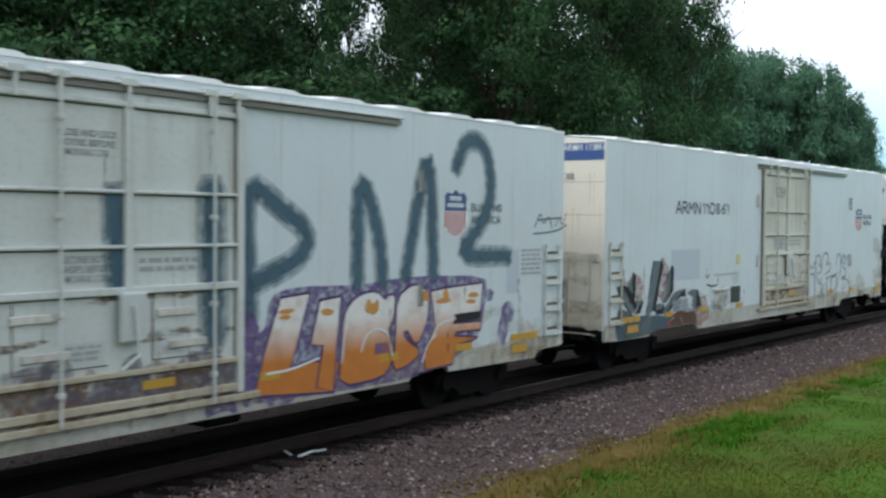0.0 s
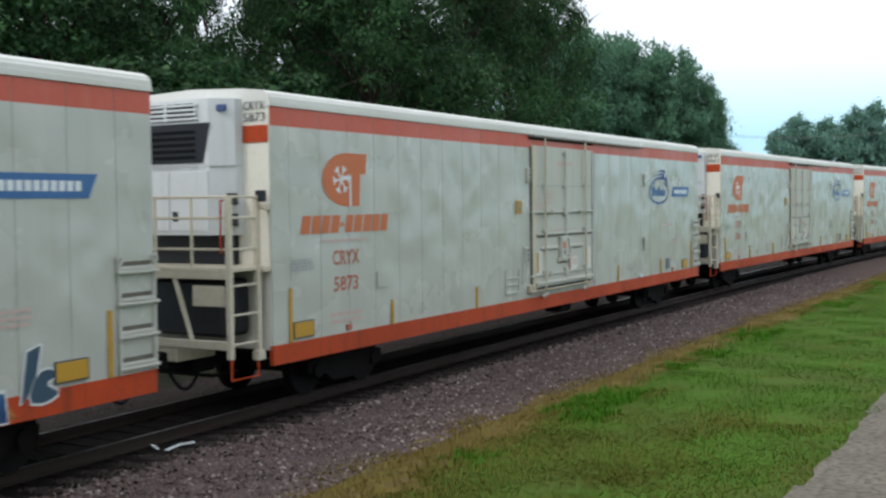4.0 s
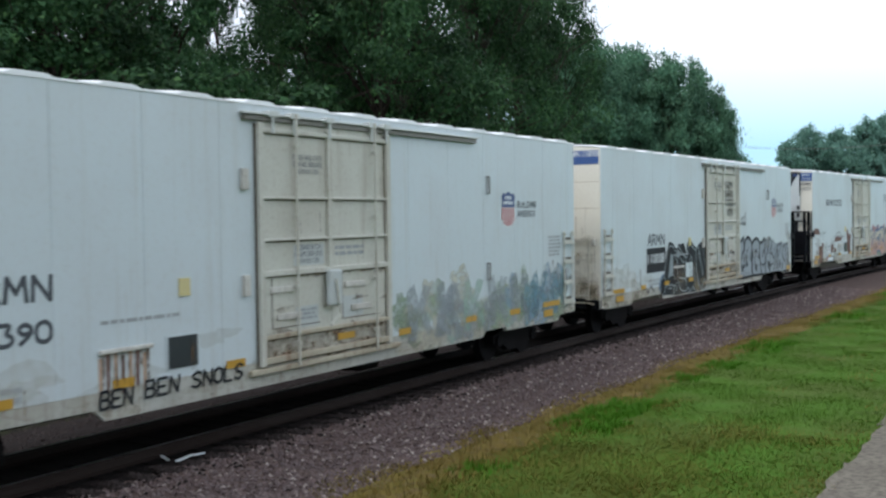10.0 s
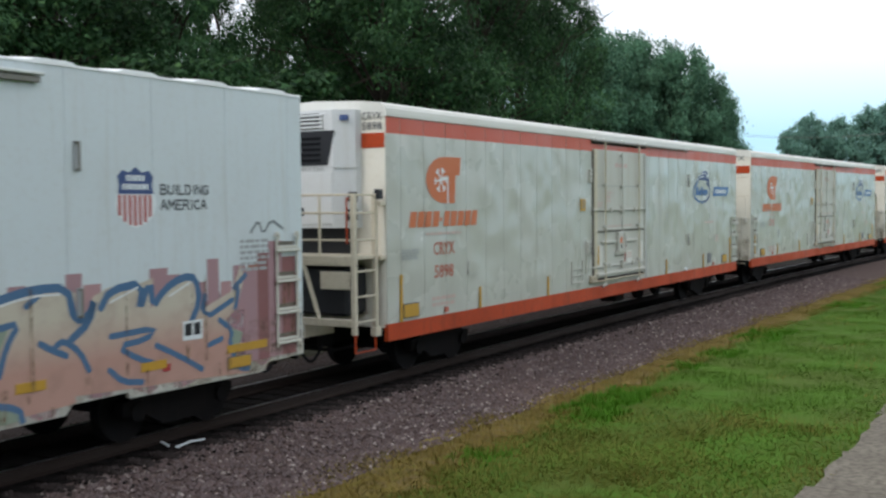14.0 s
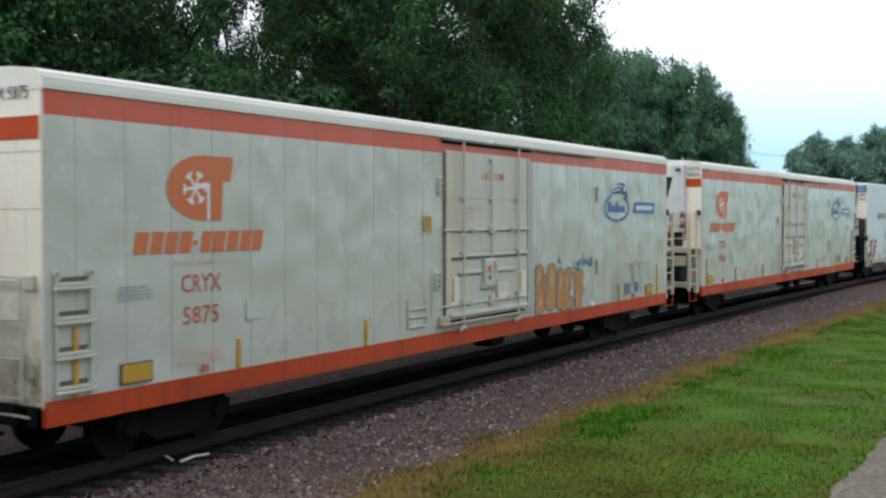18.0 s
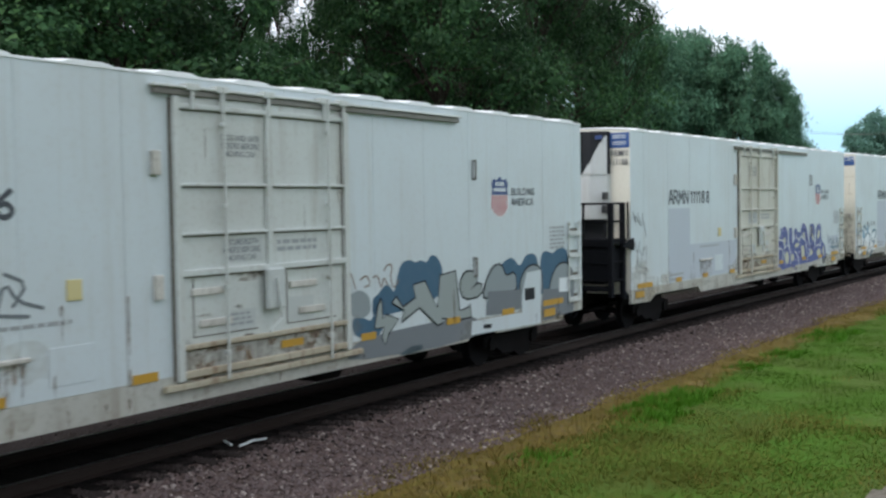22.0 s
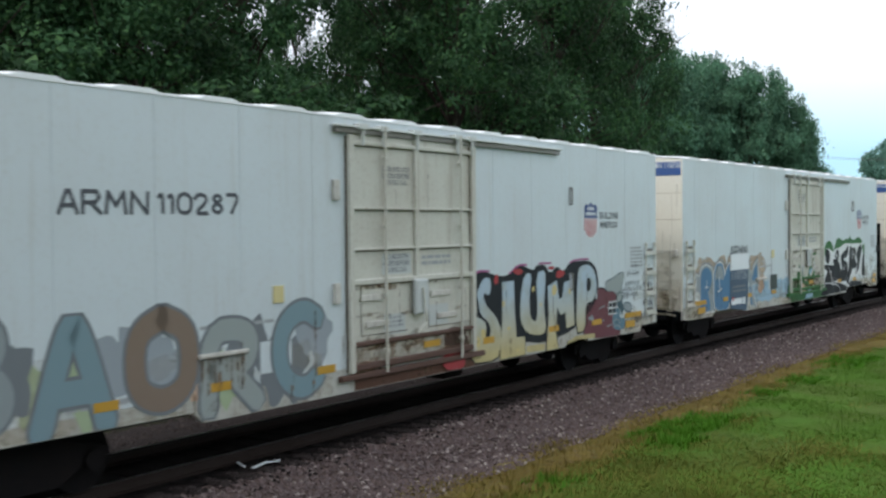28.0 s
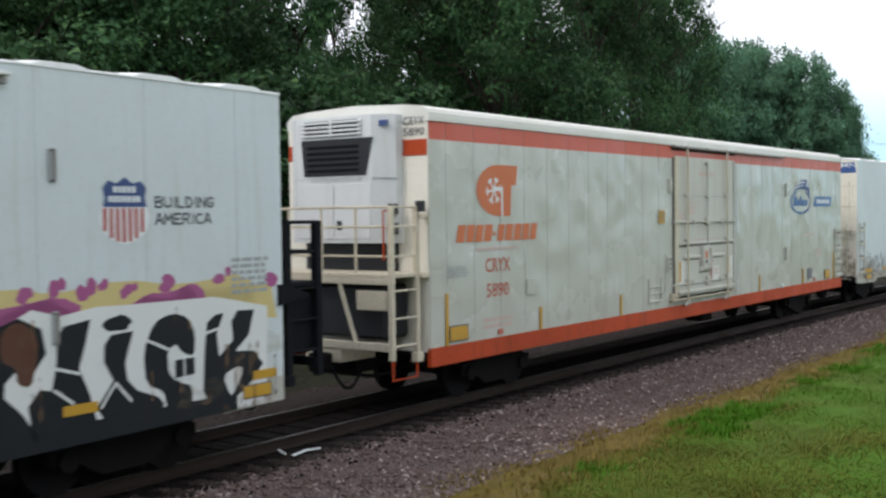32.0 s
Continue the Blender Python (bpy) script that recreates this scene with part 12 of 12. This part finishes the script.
daub(c, "sprayed_letter", [(18.62, 1.62), (18.67, 1.98), (18.81, 2.07), (18.97, 2.09), (18.84, 1.82), (18.88, 1.52), (19.13, 1.71), (19.11, 1.97), (19.22, 2.1), (19.54, 2.09), (19.43, 1.76), (19.17, 1.56), (19.53, 1.53), (19.7, 1.34), (19.41, 1.07), (19.19, 0.95), (19.08, 0.75), (18.68, 0.75), (18.59, 1.11)], SP_INK, 6, 0)
daub(c, "letter_gap", [(18.93, 1.26), (19.2, 1.36), (19.33, 1.31), (19.15, 1.03), (19.07, 0.97)], SP_WHITE, 8, 1)
lines(c, "sprayed_line", [[(16.34, 1.42), (16.59, 1.24)], [(17.19, 1.4), (17.42, 1.15)], [(16.3, 1.68), (16.68, 1.57)], [(17.66, 1.86), (18.03, 1.7)]], 0.035, SP_WHITE, 9, 1)
lines(c, "sprayed_line", [[(18.65, 1.85), (18.87, 1.89)], [(17.2, 1.39), (17.12, 1.31), (16.98, 1.13)]], 0.035, SP_WHITE, 9, 1)
daub(c, "dark_label", [(18.12, 1.57), (18.44, 1.56), (18.44, 1.35), (18.12, 1.33)], SP_BLACK, 10, 0)
lines(c, "label_line", [[(18.1, 1.57), (18.46, 1.58), (18.46, 1.33), (18.1, 1.32), (18.1, 1.57)], [(18.27, 1.57), (18.27, 1.33)]], 0.025, PALE, 11, 0)
dots(c, "paint_dot", [(15.96, 2.48, 0.07, 0.07), (16.37, 2.56, 0.08, 0.1), (16.75, 2.49, 0.09, 0.1), (17.01, 2.55, 0.04, 0.05), (17.35, 2.45, 0.07, 0.06), (17.52, 2.52, 0.04, 0.05), (17.98, 2.48, 0.09, 0.07), (18.9, 2.54, 0.11, 0.07), (19.07, 2.63, 0.06, 0.06), (19.89, 2.48, 0.13, 0.1)], SP_MAG, 2)
daub(c, "sprayed_cloud", [(15.68, 2.3), (15.96, 2.4), (16.28, 2.45), (16.47, 2.36), (16.77, 2.24), (16.39, 2.18), (15.68, 2.18)], SP_MAG, 1, 1)
daub(c, "sprayed_cloud", [(17.4, 2.29), (17.69, 2.41), (18.05, 2.32), (18.33, 2.51), (18.52, 2.36), (18.54, 2.14), (17.86, 2.05)], SP_MAG, 1, 1)
daub(c, "sprayed_cloud", [(18.51, 2.07), (18.62, 2.42), (19.88, 2.42), (19.99, 1.94)], SP_YELLOW, 0, 0)
letters(c, "LD LMT", 3.28, 1.42, 0.42, 0.075, GREY_MARK, lift=0.024)
letters(c, "LT WT", 3.28, 1.30, 0.34, 0.075, GREY_MARK, lift=0.024)
for k in range(46):
    r = random.Random(1100 + k)
    flat(c, "paint_dot", [blob(r.uniform(8.85, 12.2), r.uniform(1.1, 2.2), r.uniform(0.06, 0.22), r.uniform(0.06, 0.2), 1110 + k)], r.choice([SP_WINE, SP_YELLOW, SP_BROWN, SP_BROWN, SP_PINK]), k % 4, deep=0.036)
# Dark bands: black paint run to the edge, plus the sill's shade painted in.
daub(c, "dark_band", [(2.9, 0.72), (8.9, 0.72), (8.9, 1.02), (6.0, 1.0), (2.9, 1.05)], SP_INK, 3, 0)
daub(c, "dark_band", [(12.9, 0.72), (19.2, 0.72), (19.2, 1.0), (16.0, 1.0), (12.9, 0.98)], SP_INK, 4, 0)
# sprayed door feet: the low bars and the sill under the doors carry the paint too
for i, low_mat, sill_mat in ((17, SP_BROWN, SP_DBROWN), (18, SP_GREEN, SP_GREEN), (19, SP_WINE, SP_YELLOW)):
    c, o = CARS[i], 0.97 if TYPES[i] == "A" else 0.0
    daub(c, "painted_sill", [(7.9 + o, 0.72), (11.9 + o, 0.72), (11.9 + o, 1.04), (9.8 + o, 1.0), (7.9 + o, 1.04)], sill_mat, 2, 0)
    for ob in c.children_recursive:
        if ob.name.startswith(("lower_track", "crossbar")) and max(v.co.z for v in ob.data.vertices) < 1.6:
            ob.material_slots[0].link = "OBJECT"
            ob.material_slots[0].material = low_mat
daub(CARS[18], "dark_band", [(12.6, 0.72), (15.6, 0.72), (15.4, 1.0), (12.6, 1.05)], SP_INK, 4, 0)
# the last car: small grey scribble
c = CARS[21]
strokes(c, "thin_tag", [[(0.6 + k * 0.22, 1.1 + 0.5 * (k % 2)), (0.7 + k * 0.22, 1.9 - 0.4 * (k % 3) / 2), (0.85 + k * 0.22, 1.0)] for k in range(12)], 0.05, SP_GREY, 2, 1)


# ---- rust and grime on the white cars ----
def stain_mat(name, col, most):
    """Thin rust wash, broken up by the paint under it."""
    m, n, l, b = node_mat(name)
    v = coords(n, l)
    f = times(n, l, noise_fac(n, l, v, 9.0, 5, 0.36, 0.66), most)
    l.new(mixed(n, l, noise_fac(n, l, v, 3.0, 3), col, tuple(0.55 * q for q in col)), b.inputs["Base Color"])
    b.inputs["Roughness"].default_value = 0.8
    tr = n.new("ShaderNodeBsdfTransparent")
    mx = n.new("ShaderNodeMixShader")
    l.new(f, mx.inputs[0])
    l.new(tr.outputs[0], mx.inputs[1])
    l.new(b.outputs[0], mx.inputs[2])
    l.new(mx.outputs[0], n["Material Output"].inputs[0])
    return m


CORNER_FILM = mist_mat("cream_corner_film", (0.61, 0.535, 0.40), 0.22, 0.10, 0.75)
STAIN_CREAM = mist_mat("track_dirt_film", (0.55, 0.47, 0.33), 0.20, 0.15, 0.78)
STAIN_DOOR = mist_mat("door_foot_dirt", (0.20, 0.135, 0.075), 0.55, 0.30, 0.68)
STAIN_RUST, STAIN_GRIME = stain_mat("rust_wash", (0.29, 0.175, 0.095), 0.65), stain_mat("grime_wash", (0.26, 0.20, 0.13), 0.22)


def stains(car, seed, k=1.0):
    """Rust runs and grime spots of odd shapes, most of them low and by the corners, seams and ladders."""
    r = random.Random(seed)
    L = 2 * car["half"]
    runs, spots = [], []
    for _ in range(int(60 * k)):
        u = r.choice((r.uniform(0.05, 1.8), r.uniform(L - 2.0, L - 0.05), r.uniform(0.1, L - 0.1), r.uniform(0.1, L - 0.1)))
        z, ln, w = 0.80 + r.random() ** 2 * 1.5, r.uniform(0.10, 0.65), r.uniform(0.015, 0.05)
        b = max(0.78, z - ln)
        runs.append([(u - w, z), (u - w * 0.6, (z + b) / 2), (u - 0.006, b), (u + 0.006, b), (u + w * 0.5, (z + b) / 2), (u + w, z), (u, z + w)])
    for _ in range(int(12 * min(k, 1.2))):
        u = r.choice((r.uniform(0.05, 1.6), r.uniform(L - 1.9, L - 0.05), r.uniform(0.1, L - 0.1)))
        z = 0.82 + 0.75 * r.random() ** 2.2
        spots.append(blob(u, z, r.uniform(0.05, 0.32), r.uniform(0.04, 0.15), r.random(), 16, 0.5))
    for i in range(1, 13):
        if r.random() < 0.6 * k:
            u, z = 0.77 + 1.54 * i + r.uniform(-0.03, 0.03), r.uniform(1.2, 2.4)
            runs.append([(u - 0.025, z), (u - 0.02, 1.1), (u + 0.03, 1.1), (u + 0.02, z)])
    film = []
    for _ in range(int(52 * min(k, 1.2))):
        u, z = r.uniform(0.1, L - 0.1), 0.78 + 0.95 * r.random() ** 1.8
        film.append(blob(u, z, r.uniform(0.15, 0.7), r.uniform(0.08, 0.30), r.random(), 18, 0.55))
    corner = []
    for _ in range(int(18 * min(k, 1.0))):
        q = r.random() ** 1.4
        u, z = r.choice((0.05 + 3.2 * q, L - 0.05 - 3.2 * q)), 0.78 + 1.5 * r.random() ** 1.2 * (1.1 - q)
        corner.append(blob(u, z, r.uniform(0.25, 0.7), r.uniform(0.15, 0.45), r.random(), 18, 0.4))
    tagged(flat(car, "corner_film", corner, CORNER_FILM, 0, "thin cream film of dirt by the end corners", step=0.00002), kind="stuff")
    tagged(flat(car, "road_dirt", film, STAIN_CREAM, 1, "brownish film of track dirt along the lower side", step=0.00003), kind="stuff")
    low = []
    o = 0.97 if TYPES[CARS.index(car)] == "A" else 0.0
    for z in (1.06, 1.42, 1.92, 2.40, 1.20):
        for _ in range(int(5 * k)):
            low.append(blob(r.uniform(7.9, 11.3) + o, z + r.uniform(-0.05, 0.02), r.uniform(0.10, 0.45), r.uniform(0.02, 0.06), r.random(), 16, 0.6))
    for _ in range(int(10 * k)):
        u, z, w = r.uniform(7.9, 11.3) + o, r.uniform(1.5, 4.4), r.uniform(0.006, 0.02)
        low.append([(u - w, z), (u - 0.008, z - r.uniform(0.2, 0.7)), (u + 0.008, z - r.uniform(0.2, 0.7)), (u + w, z)])
    for _ in range(16):
        low.append(blob(r.uniform(7.95, 11.25) + o, r.uniform(1.06, 1.5), r.uniform(0.05, 0.16), r.uniform(0.03, 0.10), r.random(), 14, 0.6))
    foot = [(7.86 + o, 1.05), (11.30 + o, 1.05)] + [(11.30 + o - 0.43 * q, 1.42 + 0.22 * r.random()) for q in range(9)]
    flat(car, "door_foot_dirt", [foot], STAIN_DOOR, 2, "brown dirt over the foot of the door", deep=0.036)
    tagged(flat(car, "door_rust", low, STAIN_RUST, 3, "rust and dirt low on the door", step=0.00002, deep=0.036), kind="stuff")
    o = 0.97 if TYPES[CARS.index(car)] == "A" else 0.0
    tagged(flat(car, "ledge_rust", [[(4.58 + o + 0.11 * q, 1.60), (4.66 + o + 0.11 * q, 1.60), (4.65 + o + 0.11 * q, 1.60 - r.uniform(0.15, 0.65)), (4.60 + o + 0.11 * q, 1.60 - r.uniform(0.1, 0.6))] for q in range(8)], STAIN_RUST, 11, "rust run under the ledge"), kind="stuff")
    tagged(flat(car, "grime_spot", spots, STAIN_GRIME, 9, "dark grime spots low on the side"), kind="stuff")
    tagged(flat(car, "rust_run", runs, STAIN_RUST, 10, "brown rust runs"), kind="stuff")


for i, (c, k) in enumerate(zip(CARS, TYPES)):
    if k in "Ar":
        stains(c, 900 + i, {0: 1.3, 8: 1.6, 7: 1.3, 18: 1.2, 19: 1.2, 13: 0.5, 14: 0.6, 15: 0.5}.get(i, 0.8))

c = CARS[0]
for k in range(9):
    r = random.Random(77 + k)
    flat(c, "sprayed_cloud", [blob(8.2 + k * 0.36, r.uniform(1.1, 1.5), 0.4, 0.25, 170 + k, rough=0.5)], DOOR_MIST, 1, deep=0.037 + 0.0002 * k)

for i in (0, 13):
    for ob in CARS[i].children_recursive:
        if ob.type == "MESH" and ob.data.materials and ob.data.materials[0] == DOOR_A:
            ob.material_slots[0].link = "OBJECT"
            ob.material_slots[0].material = DOOR_W


def end_stains(car, seed):
    """Rust and dirt on the end wall, thicker towards its sill and corner posts."""
    r = random.Random(seed)
    bm = bmesh.new()
    x = -car["half"] - 0.008
    for q in range(18):
        y, z = r.choice((r.uniform(-1.5, 1.5), r.uniform(-1.55, -0.9))), 1.05 + 1.6 * r.random() ** 1.8
        a, b = r.uniform(0.05, 0.3), r.uniform(0.05, 0.25)
        bm.faces.new([bm.verts.new((x - 0.00002 * q, max(-1.57, min(1.57, p[0])), max(1.03, p[1]))) for p in blob(y, z, a, b, r.random(), 14, 0.5)])
    for q in range(26):
        y, z, w, ln = r.uniform(-1.5, 1.5), r.uniform(1.8, 4.4), r.uniform(0.01, 0.035), r.uniform(0.3, 1.0)
        bm.faces.new([bm.verts.new((x - 0.002 - 0.00002 * q, a, b)) for a, b in ((y - w, z), (y + w, z), (y + 0.006, z - ln), (y - 0.006, z - ln))])
    bmesh.ops.triangulate(bm, faces=bm.faces)
    tagged(part("end_rust", bm, STAIN_END, car, "rust runs and dirt on the end wall"), kind="stuff")
    for k in range(2):
        bm = bmesh.new()
        top = [(-1.53 + 0.17 * q, 1.16 + 0.22 * k + 0.30 * r.random() ** 1.5 + (0.18 if q < 6 else 0)) for q in range(19)]
        bm.faces.new([bm.verts.new((x - 0.004 - 0.0006 * k, y, z)) for y, z in [(1.53, 1.03), (-1.53, 1.03)] + top])
        bmesh.ops.triangulate(bm, faces=bm.faces)
        part("foot_rust", bm, FOOT_RUST, car, "brown dirt along the foot of the end wall")


FOOT_RUST = mist_mat("end_foot_rust", (0.46, 0.34, 0.20), 0.20, 0.2, 0.7)
STAIN_END = mist_mat("end_rust_film", (0.54, 0.43, 0.28), 0.26, 0.15, 0.75)
for i, (c, k) in enumerate(zip(CARS, TYPES)):
    if k in "AP":
        end_stains(c, 1500 + i)


# ---- the train's way: where its first car's front end stands, time by time ----
UNEVEN = [-0.03, 0.02, 0.04, 0.02, 0.0, -0.01, -0.02, -0.15, -0.31, -0.04, 0.01, 0.09, 0.19, 0.23, 0.22, 0.18, 0.13, 0.08, 0.04, -0.04, -0.06, -0.08, -0.06, -0.09, -0.12, -0.09, -0.07, -0.04, 0.03, 0.05, 0.05, 0.04, 0.08]


def train_at(t):
    """A slowly gathering pace, with its small unevenness second by second."""
    return -0.01642 * t * t -13.9148 * t -0.896 + UNEVEN[t]


def motions():
    for c, k, a in zip(CARS, TYPES, STARTS):
        ln = L_A if k in "Ar" else L_C
        rows = []
        for i in range(33):
            s = train_at(i) + a
            p, q = on_track(s), on_track(s + ln)
            m = (p + q) / 2
            rows.append((i, pose(m.x, m.y, 0, 0, 0, math.degrees(math.atan2(q.y - p.y, q.x - p.x)))))
        walk(c, rows)


motions()
